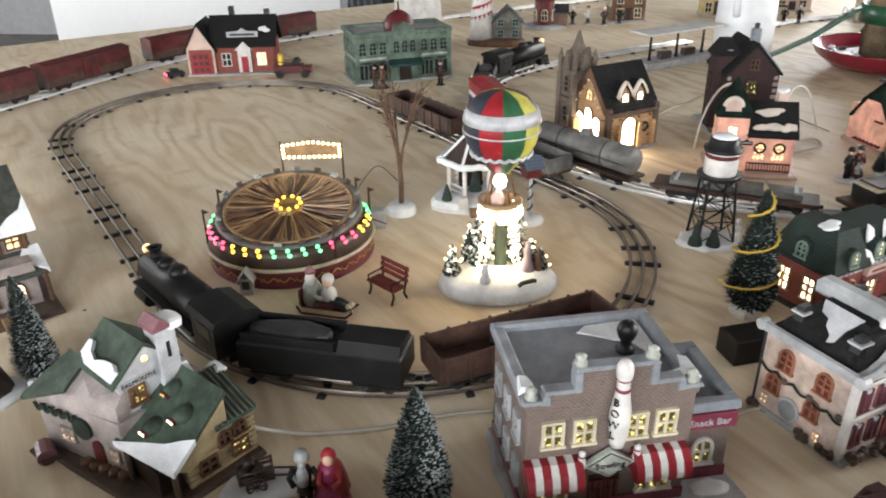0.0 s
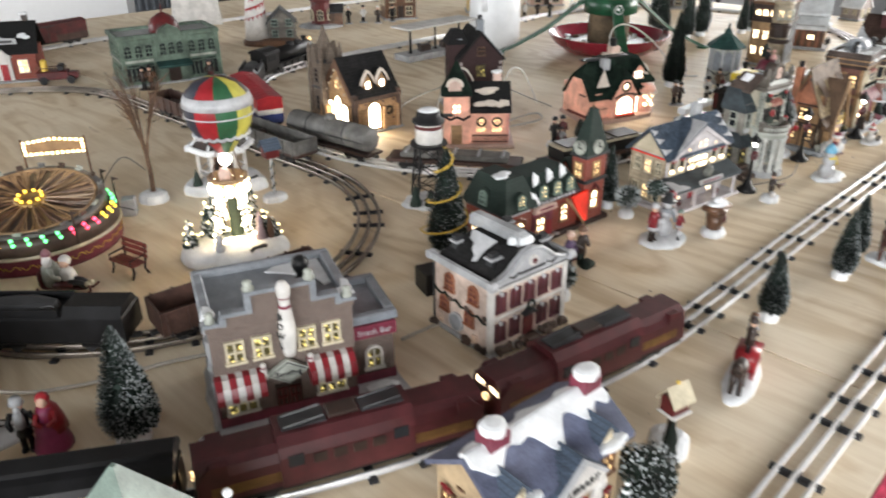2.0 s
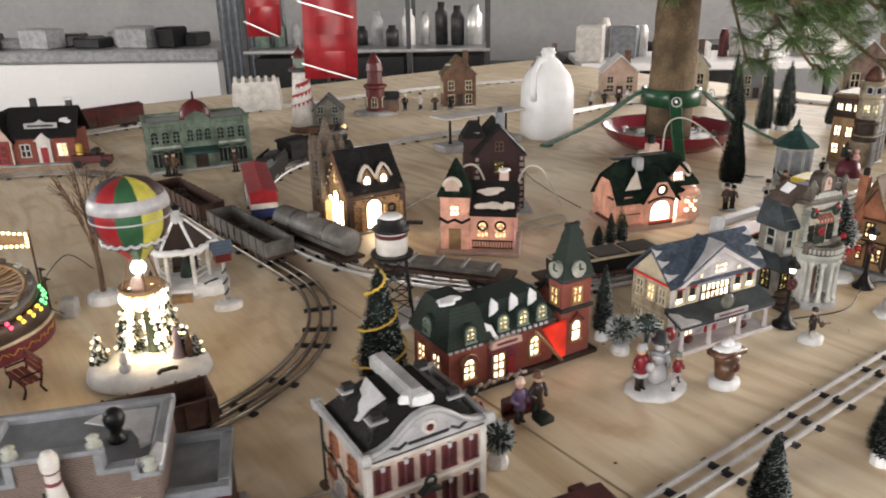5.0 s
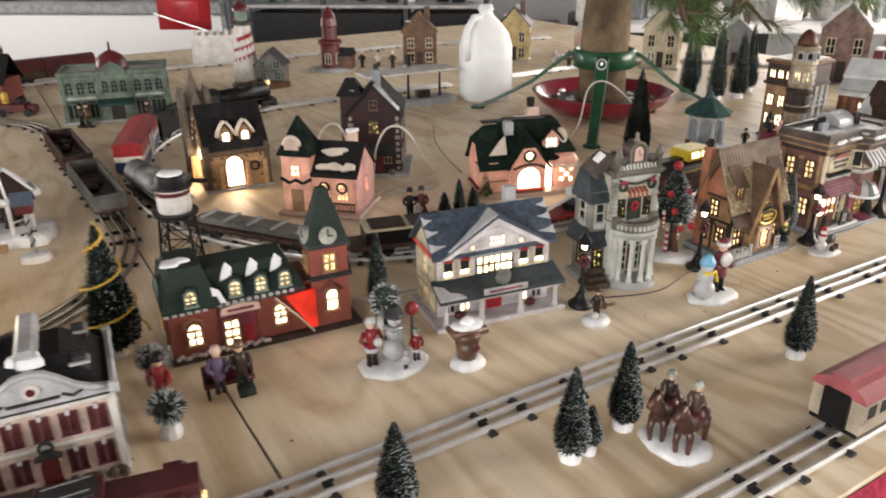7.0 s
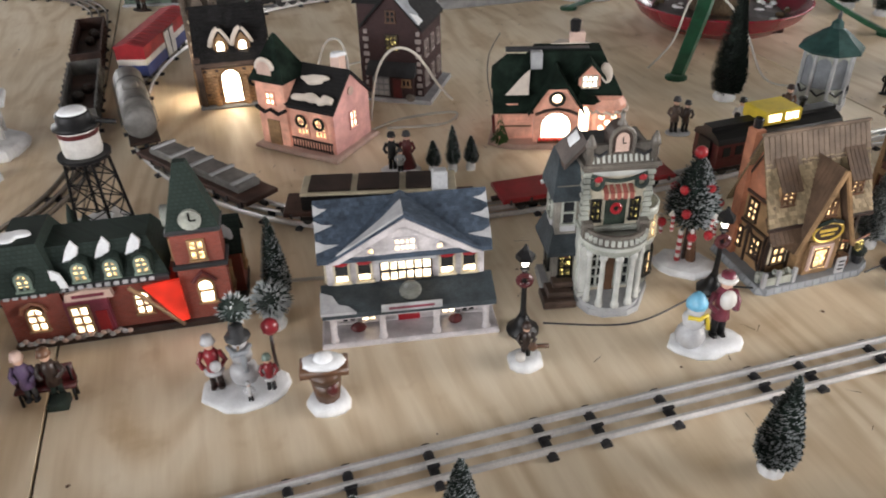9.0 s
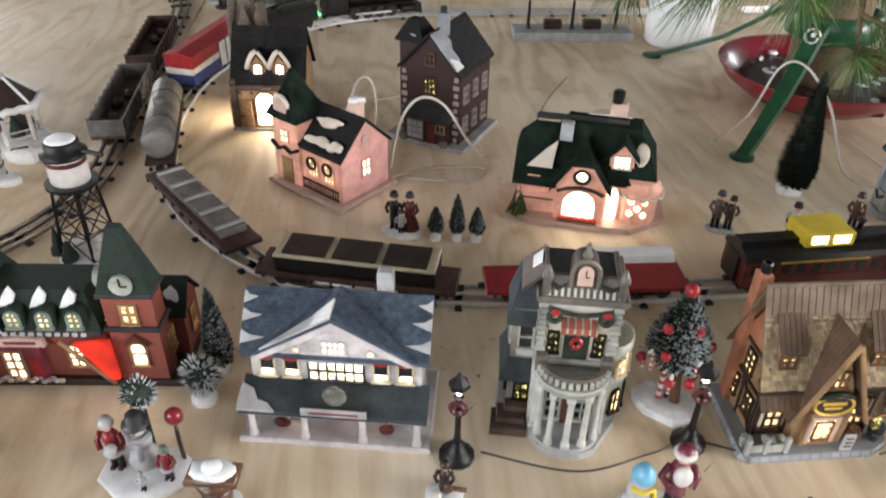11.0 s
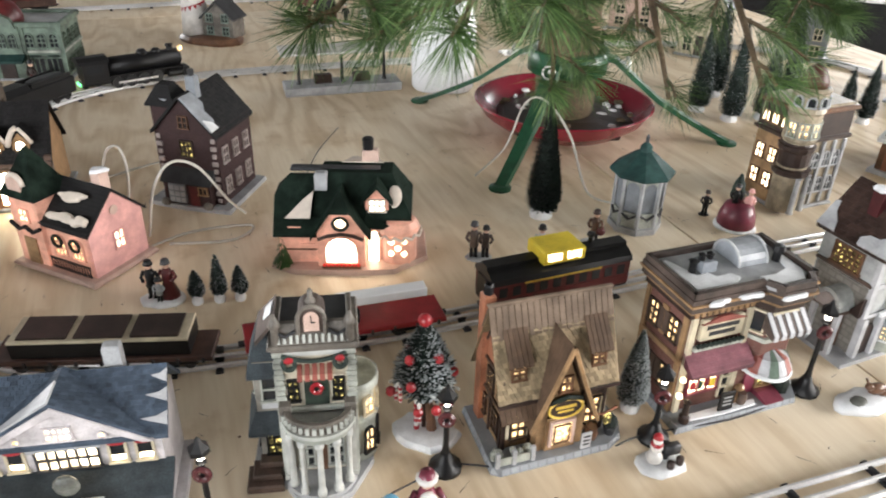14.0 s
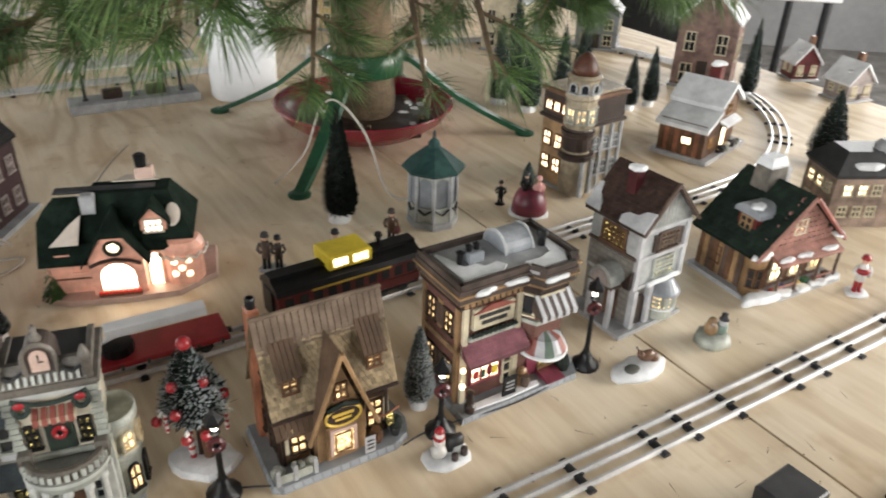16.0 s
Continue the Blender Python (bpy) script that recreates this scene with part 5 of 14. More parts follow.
def white_house():
    th = thing("white_mansion", "white ceramic mansion with blue slate roof and pillared porch", "model building", 0.7905, 0.9515, 29.0, size=(0.945, 0.84, 0.97))
    part("base", Shape().box(-0.6, 18.6, -0.5, 12.4, 0, 0.7, 0.2), LILAC, th)
    part("wall", Shape().box(0.6, 17.4, 3.2, 12.0, 0.6, 9.6), LILAC, th, "white clapboard wall")
    part("roof", gable_roof(0.4, 17.6, 3.0, 12.2, 9.6, 13.6, 0.6, 0.45), MSLATE, th, "blue-grey slate roof")
    part("gable", Shape().prism([(1.8, 9.5), (16.2, 9.5), (9.0, 13.8)], 2.5, 7.6), LILAC, th, "white front gable")
    part("gable_roof", gable_roof(1.8, 16.2, 2.7, 7.6, 9.6, 13.9, 0.5, 0.4, None, "y"), MSLATE, th)
    shingles(th, (-0.2, 2.4, 9.55), (18.2, 2.4, 9.55), (18.2, 7.6, 14.07), (-0.2, 7.6, 14.07), 14, 34, SLATETILE, 0.1)
    for q in (-1, 1):
        a, b = (9.0 + q * 7.7, 2.2, 9.72), (9.0 + q * 7.7, 8.0, 9.72)
        c, e = (9.0, 8.0, 14.32), (9.0, 2.2, 14.32)
        shingles(th, *((a, b, c, e) if q > 0 else (b, a, e, c)), 14, 10, SLATETILE, 0.1)
    clapboards(th, side("front", 0, 3.2), 0.6, 17.4, 0.9, 9.4, 20, WHITEBOARD)
    clapboards(th, side("left", 0.6, 12.0), 0.0, 8.8, 0.9, 9.4, 20, TANBOARD)
    clapboards(th, side("front", 0, 2.5), 2.6, 15.4, 9.6, 13.2, 9, WHITEBOARD, slope=6.2)
    part("gable_trim", Shape().prism([(1.0, 9.2), (9.0, 13.9), (17.0, 9.2), (16.0, 9.2), (9.0, 13.1), (2.0, 9.2)], 2.0, 2.5), LILAC, th)
    for e, sg in ((-0.2, 1), (18.2, -1)):
        for y, L in ((3.6, 2.4), (5.3, 1.9), (6.7, 1.4)):
            zz = 9.5 + (y - 2.4) * 0.87 + 0.55
            mm = Matrix.Translation((e, y, zz - 0.5)) @ Matrix.Rotation(math.atan(0.87), 4, "X")
            part("snow", Shape(mm).slab([(0, -0.7), (sg * L * 0.5, -0.35), (sg * L, 0.05), (sg * L * 0.4, 0.2), (0, 0.7)], 0, 0.16), CHALK, th, "wedge of snow on the eave")
    mm = Matrix.Translation((9.0, 2.1, 14.36)) @ Matrix.Rotation(-math.atan(0.597), 4, "Y")
    part("snow", Shape(mm).slab([(0, 0), (0, 3.4), (-2.4, 1.8), (-5.8, 0.7), (-8.2, 0)], 0, 0.2), CHALK, th, "snow down the gable's slope")
    part("chimney", Shape().box(12.6, 14.2, 8.0, 9.4, 12.0, 16.0, 0.15), PALEGREY, th)
    f = side("front", 0, 3.2)
    window(th, side("front", 0, 2.5), 9.0, 10.2, 2.0, 1.2, LILAC, LITW, 4, 2)
    for x in (5.4, 12.6):
        window(th, side("front", 0, 2.5), x, 10.0, 0.5, 0.6, LILAC, LIT, 1, 1, True, False, 0.15)
    window(th, f, 9.0, 6.2, 5.2, 2.2, DKGREY, LITW, 6, 2)
    part("window_hood", Shape(f).box(5.8, 12.2, -0.7, 0.05, 8.6, 9.3, 0.1), PALEGREY, th)
    for x in (2.2, 4.6, 13.4, 15.8):
        window(th, f, x, 6.4, 1.3, 2.1, CREAM, DARKPANE, 1, 1)
        part("bottom_light", Shape(f).box(x - 0.6, x + 0.6, -0.12, -0.065, 6.5, 7.1), LITW, th)
        part("swag", Shape(f).ball(x, -0.4, 8.7, 0.8, 0.2, 0.22), RED, th)
    part("porch_roof", Shape().prismx([(-0.6, 4.7), (3.3, 6.1), (3.3, 5.5), (-0.6, 4.1)], -0.2, 18.2), PORCHSLATE, th, "dark grey porch roof")
    part("porch_beam", Shape().box(0.1, 17.9, -0.4, 0.3, 3.8, 4.4, 0.08), LILAC, th)
    for x in (0.8, 6.0, 11.8, 17.2):
        part("pillar", Shape().lathe([(0.5, 0.7), (0.5, 1.0), (0.36, 1.2), (0.33, 3.4), (0.5, 3.7), (0.5, 3.9)], x, 0.2, 10), LILAC, th, "", True)
    part("snow", sheet([(-0.3, -0.75, 4.95), (3.4, -0.75, 4.95), (2.6, 0.1, 5.2), (1.6, 0.4, 5.3), (1.0, 1.6, 5.7), (-0.3, 2.2, 5.9)], 0.3), CHALK, th)
    part("sign_board", Shape().box(6.0, 12.4, -0.75, -0.5, 4.5, 5.4, 0.05), PALEGREY, th, "pale board with faint words")
    part("word_bar", Shape().box(6.8, 11.6, -0.78, -0.76, 4.8, 5.1), WINE, th)
    part("wreath", Shape().ball(9.2, 0.4, 6.3, 1.2, 0.6, 1.2, 10, 6), DKSAGE, th, "small frosted bush on the porch roof")
    part("door", Shape(f).box(7.8, 10.2, -0.12, 0.05, 0.7, 3.6), RED, th, "red double door")
    for x in (2.4, 4.6, 13.4, 15.6):
        window(th, f, x, 1.2, 1.3, 2.2, LILAC, LITW if x in (4.6, 13.4) else DARKPANE, 2, 2)
    part("shrub", Shape().ball(3.4, 1.6, 1.3, 0.9, 0.6, 0.6).ball(14.0, 1.6, 1.2, 0.8, 0.6, 0.6), DKRED, th)
    l = side("left", 0.6, 12.0)
    for x in (2.0, 4.6, 7.2):
        for z in (1.6, 6.2):
            window(th, l, x, z, 1.2, 2.2, CREAM, LIT if x == 4.6 else DARKPANE, 2, 2)
    part("eave_light", Shape(l).tube([(0.5, -0.5, 9.4), (8.6, -0.5, 9.4)], 0.14), LITR, th, "red lit trim under the eave")
    part("end_gable", Shape().prismx([(3.2, 9.5), (12.0, 9.5), (7.6, 13.4)], 0.6, 17.4), CREAM, th)


def bank():
    th = thing("corner_bank", "cream and grey ceramic bank with round pillared porch and roof clock", "model building", 0.9847, 1.1053, 27.0, size=(0.87, 0.95, 0.985))
    part("base", Shape().slab([(-1.4, -0.8), (2.6, -1.2), (3.6, -2.9), (5.2, -3.7), (8.2, -3.7), (9.8, -2.9), (11.2, -0.6), (12.4, 1.4), (12.2, 6.5), (-1, 6.8)], 0, 0.7, 0.97), PALEGREY, th, "grey stepped base")
    part("side_step", Shape().box(-1.6, 2.4, -1.6, 1.6, 0, 0.9, 0.15).box(-1.0, 2.2, -0.8, 1.6, 0.9, 1.6, 0.15).box(-0.2, 2.4, 0.2, 1.6, 1.6, 2.3, 0.1), UMBER, th, "brown stone steps by the side wing")
    part("wall", Shape().box(2.9, 10.2, 0, 6.4, 0.6, 16.2), BUTTER, th, "cream rendered wall")
    for x in (2.9, 10.2):
        for k in range(10):
            w = 0.55 if k % 2 else 0.4
            part("quoin", Shape().box(x - w, x + w, -0.28, 0.6, 9.7 + k * 0.62, 10.25 + k * 0.62, 0.08), SAGE, th)
        part("corner_pier", Shape().box(x - 0.5, x + 0.5, -0.25, 0.8, 0.7, 9.0, 0.1), PALESAGE, th)
    part("string_course", Shape().box(2.4, 10.7, -0.4, 6.6, 8.9, 9.5, 0.12), SAGE, th)
    part("cornice", Shape().box(2.3, 10.8, -0.6, 6.8, 16.0, 16.5, 0.15).box(2.0, 11.1, -0.9, 7.0, 16.4, 16.9, 0.15), BANKGREY, th, "grey-brown double cornice")
    for x, y0, y1 in ((2.6, -0.6, 6.4), (9.9, -0.6, 6.4)):
        part("roof_kerb", Shape().box(x, x + 0.6, y0, y1, 16.9, 17.7, 0.1), BANKGREY, th)
    part("parapet", Shape().prismx([(-0.6, 16.8), (0.3, 18.6), (0.8, 18.6), (0.8, 16.8)], 2.7, 10.4), BANKGREY, th, "sloped balustrade")
    for i in range(12):
        x = 3.2 + i * 0.62
        mm = Matrix.Translation((x, -0.62, 16.95)) @ Matrix.Rotation(radians(-26), 4, "X")
        part("baluster", Shape(mm).box(-0.13, 0.13, -0.12, 0.1, 0.1, 0.85), PALESAGE, th)
    for k, x in enumerate((3.9, 9.0)):
        part("swag", Shape().tube([(x - 0.9, -0.25, 18.1), (x, -0.5, 17.7), (x + 0.9, -0.25, 18.1)], 0.16), DKGREY, th)
    part("roof", Shape().box(2.9, 10.2, 0.8, 6.4, 16.6, 17.5), DKGREY, th, "flat dark roof")
    part("roof_slope", sheet([(0.6, 1.4, 16.0), (2.8, 0.6, 18.8), (2.8, 5.0, 18.8), (0.6, 6.4, 16.0)], 0.5), BANKROOF, th, "brown sloping side roof")
    part("snow", sheet([(1.5, 3.0, 17.5), (2.4, 2.4, 18.6), (2.5, 4.2, 18.7), (1.6, 4.6, 17.6)], 0.2), SNOW, th, "snow patch on the side roof")
    n = 12
    out = [(6.5 + 1.35 * math.cos(math.pi * i / n), 19.2 + 1.35 * math.sin(math.pi * i / n)) for i in range(n + 1)]
    part("clock_gable", Shape().prism([(5.15, 16.9), (7.85, 16.9)] + out, -0.1, 2.2), BANKROOF, th, "rounded brown clock gable")
    part("clock_moulding", Shape().tube([(7.8, -0.15, 17.6)] + [(x, -0.15, z) for x, z in out] + [(5.2, -0.15, 17.6)], 0.22, 6), BANKGREY, th)
    ck = part("clock", Shape().prism([(6.5 + a, 18.0 + b) for a, b in arch(1.5, 2.0, 10)], -0.22, 0.0), PALEPINK, th, "pale pink arched clock face")
    part("clock_hand", Shape().box(6.45, 6.55, -0.27, -0.21, 18.9, 19.6).box(6.5, 6.9, -0.27, -0.21, 18.85, 18.96), DKGREY, ck)
    part("finial", Shape().lathe([(0.45, 20.3), (0.55, 20.7), (0.25, 21.1), (0.3, 21.6), (0, 22.0)], 6.5, 0.7, 8), BANKGREY, th, "", True)
    for x in (2.9, 10.2):
        part("finial", Shape().lathe([(0.45, 16.9), (0.4, 18.6), (0.65, 18.8), (0.5, 19.3), (0.15, 20.0), (0, 20.1)], x, -0.3, 8), BANKGREY, th, "", True)
    f = side("front", 0, 0)
    part("garland", Shape(f).tube([(3.3 + i * 0.32, -0.4, 15.6 - 0.75 * math.sin(i * math.pi / 20)) for i in range(21)], 0.2), BRISTLE, th, "evergreen garland")
    part("frieze", Shape(f).box(3.5, 9.6, -0.12, 0.0, 15.3, 15.9), IVORY, th)
    for x in (4.0, 9.1):
        part("wreath", Shape(f).tube([(x + 0.6 * math.cos(i * 0.524), -0.5, 14.7 + 0.6 * math.sin(i * 0.524)) for i in range(13)], 0.26), BRISTLE, th)
        part("bow", Shape(f).ball(x, -0.75, 15.3, 0.5, 0.2, 0.35), RED, th)
    aw = part("awning", Shape(f).prismx([(0, 14.2), (-0.95, 13.7), (-1.0, 13.2), (0, 13.5)], 4.7, 8.4), CREAM, th, "faded red and cream striped awning")
    for k in range(5):
        part("stripe", Shape(f).prismx([(0, 14.3), (-1.0, 13.8), (-1.08, 13.1), (0, 13.4)], 4.75 + k * 0.75, 5.25 + k * 0.75), FADEDRED, aw)
    part("door", Shape(f).box(5.3, 7.8, -0.15, 0.05, 9.6, 12.8), DKGREEN, th, "dark green balcony door")
    part("wreath", Shape(f).tube([(6.55 + 0.5 * math.cos(i * 0.524), -0.3, 11.6 + 0.5 * math.sin(i * 0.524)) for i in range(13)], 0.22), RED, th)
    for x in (4.2, 8.8):
        window(th, f, x, 10.3, 0.8, 2.2, BLACK, LITDIM, 2, 3)
    # the bowed porch on five columns and two square piers
    arc = lambda r, k, n=16: (6.55 + r * math.cos(math.pi + math.pi * k / n), -0.6 + 0.82 * r * math.sin(math.pi + math.pi * k / n))
    deck = [(10.1, 0.2), (3.0, 0.2)] + [arc(3.5, k) for k in range(17)]
    part("porch_deck", Shape().slab(deck, 7.5, 8.3), SAGE, th, "curved porch beam")
    part("porch_cornice", Shape().slab([(10.4, 0.2), (2.7, 0.2)] + [arc(3.85, k) for k in range(17)], 8.3, 8.7), PALESAGE, th)
    part("porch_floor", Shape().slab([(10.2, 0.2), (2.9, 0.2)] + [arc(3.8, k) for k in range(17)], 0.6, 1.2), PALEGREY, th)
    wall_o, wall_i = [arc(3.6, k) for k in range(17)], [arc(3.1, k) for k in range(17)]
    part("balcony_wall", Shape().slab(wall_o + wall_i[::-1], 8.6, 10.0), BANKGREY, th, "curved balcony parapet")
    for k in range(14):
        x, y = arc(3.72, k + 1.5)
        part("balcony_panel", Shape().box(x - 0.2, x + 0.2, y - 0.12, y + 0.12, 8.95, 9.65, 0.05), PALESAGE, th)
    for x in (3.2, 9.9):
        part("porch_pier", Shape().box(x - 0.5, x + 0.5, -1.0, 0.0, 1.1, 7.6, 0.08).box(x - 0.65, x + 0.65, -1.15, 0.0, 1.1, 1.7, 0.06), IVORY, th, "square ivory pier")
        part("balcony_pier", Shape().box(x - 0.6, x + 0.6, -1.2, 0.0, 8.6, 10.4, 0.1), BANKGREY, th)
    for k in (2.2, 5.1, 8.0, 10.9, 13.8):
        x, y = arc(3.3, k)
        part("column", Shape().lathe([(0.52, 1.2), (0.52, 1.6), (0.36, 1.8), (0.3, 6.8), (0.5, 7.1), (0.5, 7.6)], x, y, 10), IVORY, th, "", True)
    for x in (5.0, 8.2):
        window(th, f, x, 2.0, 1.4, 4.6, PALESAGE, DARKPANE, 2, 4)
    part("entrance", Shape(f).box(6.0, 7.2, -0.15, 0.05, 1.2, 5.8), BROWN, th)
    part("side_wing", Shape().box(0, 3.0, 1.6, 6.2, 0.6, 13.6), mat("wing_grey_stone", (0.25, 0.235, 0.205), 0.5, var=0.35, coat=0.15), th, "grey-brown side wing")
    part("side_roof", sheet([(-0.6, 0.9, 12.6), (3.0, 0.9, 12.6), (3.0, 3.6, 16.0), (0.6, 3.6, 16.0)], 0.5), PORCHSLATE, th, "blue-grey pitched side roof")
    part("side_roof", sheet([(-0.6, 6.6, 12.6), (-0.6, 0.9, 12.6), (0.6, 3.6, 16.0), (0.6, 6.6, 16.0)], 0.5), PORCHSLATE, th)
    part("porch_roof", sheet([(-1.0, 0.2, 6.2), (2.9, 0.2, 6.2), (2.9, 2.0, 8.2), (0.0, 2.0, 8.2)], 0.45), PORCHSLATE, th, "blue-grey lower side roof")
    part("porch_roof", sheet([(-1.2, 6.4, 6.2), (-1.0, 0.2, 6.2), (0.0, 2.0, 8.2), (0.0, 6.4, 8.2)], 0.45), PORCHSLATE, th)
    for m, w in ((side("front", 1.5, 1.6), 1.3), (side("left", 0, 3.8), 1.4)):
        window(th, m, 0, 9.2, w, 2.6, SAGE, DARKPANE, 1, 2)
        fr = window(th, m, 0, 2.4, w, 3.0, BLACK, LITDIM, 2, 3, True)
        part("window_bow", Shape(m).ball(0, -0.4, 5.2, 0.5, 0.2, 0.3, 7, 4), DKRED, fr)
        part("sill_panel", Shape(m).box(-0.9, 0.9, -0.25, 0, 8.2, 9.0, 0.05), CHALK, th)
    part("round_bay", Shape().lathe([(2.2, 0.6), (2.2, 5.6), (2.5, 6.0), (2.5, 6.4), (2.1, 6.6), (2.1, 9.2), (2.5, 9.6), (2.5, 10.6), (2.2, 10.6), (2.2, 9.9), (0.1, 9.8)], 10.6, 3.2, 18), SAGE, th, "round stone bay with balcony", True)
    for a in (-75, -25, 25):
        mm = Matrix.Translation((10.6, 3.2, 0)) @ Matrix.Rotation(radians(a + 60), 4, "Z") @ Matrix.Translation((0, -2.18, 0))
        window(th, mm, 0, 2.0, 1.0, 2.8, BLACK, LIT, 2, 2, True)
        window(th, mm, 0, 6.9, 1.0, 1.8, CREAM, LIT, 2, 2, True)


def brown_lodge():
    th = thing("woodland_lodge", "tan timbered ceramic shop with steep golden shingle roof", "model building", 1.190, 1.212, 37.5, size=(0.92, 1, 1))
    part("base", Shape().slab([(-1.6, -1.6), (-0.6, -2.2), (12.6, -2.0), (14.6, -1.0), (15.6, 1.0), (15.2, 7.4), (-1.2, 7.8)], 0, 0.9, 0.975), COBBLE, th, "blue-grey cobbled base")
    part("wall", Shape().box(0.4, 12.8, 0.6, 6.8, 0.8, 9.0), TAN, th, "tan rendered wall")
    part("end_gable", Shape().prismx([(0.6, 8.8), (6.8, 8.8), (3.7, 15.6)], 0.4, 12.8), TERRACOTTA, th, "terracotta end gable")
    part("roof", gable_roof(0.2, 13.0, 0.6, 6.8, 8.6, 15.8, 0.7, 0.35), BROWNROOF, th, "steep shingle roof")
    k = (15.8 - 8.6) / 3.1
    shingles(th, (-0.5, -0.1, 7.35), (13.7, -0.1, 7.35), (13.7, 2.75, 13.97), (-0.5, 2.75, 13.97), 14, 26, GOLDSHINGLE, 0.2)
    for e in (0, 1):
        for i in range(20):
            x = -0.6 + i * 0.72
            y0, y1 = (2.3, 3.7) if e == 0 else (5.1, 3.7)
            part("ridge_board", sheet([(x, y0, 13.3), (x + 0.62, y0, 13.3), (x + 0.62, y1, 16.5), (x, y1, 16.5)], 0.14), BARNBOARD, th)
    part("ridge", Shape().box(-0.7, 13.8, 3.45, 3.95, 16.35, 16.7, 0.12), BARNBOARD, th)
    part("eave_board", Shape().box(-0.6, 13.8, -0.35, -0.05, 6.9, 7.35, 0.06), DKBROWN, th)
    part("entry", Shape().prism([(3.9, 0.8), (9.5, 0.8), (9.5, 5.4), (6.7, 12.4), (3.9, 5.4)], -0.8, 3.0), TAN, th, "steep gabled entry")
    for q in (-1, 1):
        for i in range(11):
            y = -1.6 + i * 0.5
            part("roof_board", sheet([(6.7 + q * 0.02, y, 14.0), (6.7 + q * 3.9, y, 4.4), (6.7 + q * 3.9, y + 0.46, 4.4), (6.7 + q * 0.02, y + 0.46, 14.0)][::q], 0.22), DARKBOARD, th)
        part("barge_board", Shape().tube([(6.7, -1.65, 13.9), (6.7 + q * 2.0, -1.65, 8.9), (6.7 + q * 3.95, -1.65, 4.3)], 0.26, 5), TAN, th, "pale tan barge board")
    for x in (2.0, 11.4):
        d = part("dormer", Shape().prism([(x - 1.0, 9.2), (x + 1.0, 9.2), (x + 1.0, 11.4), (x - 1.0, 11.4)], 0.9, 4.0), TAN, th)
        for i in range(5):
            part("dormer_board", sheet([(x - 1.35 + i * 0.56, 0.3, 11.3), (x - 0.85 + i * 0.56, 0.3, 11.3), (x - 0.85 + i * 0.56, 2.6, 14.2), (x - 1.35 + i * 0.56, 2.6, 14.2)], 0.2), DARKBOARD, d)
        window(d, side("front", 0, 0.9), x, 9.5, 1.3, 1.6, BROWN, LIT, 2, 3)
    # the lower lean-to roof beside the entry
    for i in range(7):
        x = -0.5 + i * 0.62
        part("lean_to_board", sheet([(x, -1.2, 5.9), (x + 0.56, -1.2, 5.9), (x + 0.56, 0.7, 8.2), (x, 0.7, 8.2)], 0.22), DARKBOARD, th)
    g = side("front", 0, -0.8)
    window(th, g, 6.7, 8.4, 1.0, 1.6, BROWN, LIT, 2, 2)
    out = [(6.7 + 2.0 * math.cos(i * 0.3142), 6.5 + 1.15 * math.sin(i * 0.3142)) for i in range(20)]
    sg = part("sign", Shape(g).prism(out, -0.6, -0.1), DKBROWN, th, "oval dark sign with small gilt words")
    part("sign_rim", Shape(g).tube([(x, -0.6, z) for x, z in out] + [(out[0][0], -0.6, out[0][1])], 0.16, 5), GOLD, sg)
    part("word_bar", Shape(g).box(5.5, 7.9, -0.66, -0.6, 6.55, 6.9), GOLD, sg)
    part("word_bar", Shape(g).box(5.8, 7.6, -0.66, -0.6, 6.05, 6.3), GOLD, sg)
    part("sign_garland", Shape(g).tube([(4.9, -0.5, 7.4), (6.7, -0.7, 8.0), (8.5, -0.5, 7.4)], 0.26), BRISTLE_D, th)
    part("door_surround", Shape(g).box(4.9, 8.5, -0.3, 0.05, 0.9, 5.2, 0.08), TAN, th, "tan shop window surround")
    window(th, Matrix.Translation((0, -1.1, 0)), 6.7, 1.6, 2.3, 2.9, PALEPINK, LIT, 1, 1, sill=False, fw=0.35)
    part("inner_frame", Shape(Matrix.Translation((0, -1.2, 0))).tube([(5.8, -0.1, 1.9), (7.6, -0.1, 1.9), (7.6, -0.1, 4.2), (5.8, -0.1, 4.2), (5.8, -0.1, 1.9)], 0.12, 5), BROWN, th)
    f = side("front", 0, 0.6)
    for x in (2.3, 11.2):
        window(th, f, x, 2.2, 1.5, 3.0, DKBROWN, LIT, 2, 3)
        part("shutter", Shape(f).box(x - 1.7, x - 1.05, -0.2, 0, 2.2, 5.2), CREAM, th)
        part("shutter", Shape(f).box(x + 1.05, x + 1.7, -0.2, 0, 2.2, 5.2), CREAM, th)
    part("timber_frame", Shape(f).box(0.4, 12.8, -0.22, 0.0, 5.7, 6.1), DKBROWN, th)
    for x in (0.6, 3.7, 9.8, 12.6):
        part("timber", Shape(f).box(x - 0.2, x + 0.2, -0.25, 0.05, 0.9, 8.6), DKBROWN, th)
    l = side("left", 0.4, 6.8)
    for z, x in ((2.4, 1.5), (2.4, 4.7), (6.4, 3.1)):
        window(th, l, x, z, 1.2, 2.2, DKBROWN, LIT, 2, 3)
    for x in (0.2, 3.1, 6.0):
        part("timber", Shape(l).box(x - 0.15, x + 0.15, -0.2, 0.05, 0.9, 5.6), DKBROWN, th)
    for z in (5.5, 9.2):
        part("timber", Shape(l).box(0, 6.2, -0.22, 0.05, z, z + 0.3), DKBROWN, th)
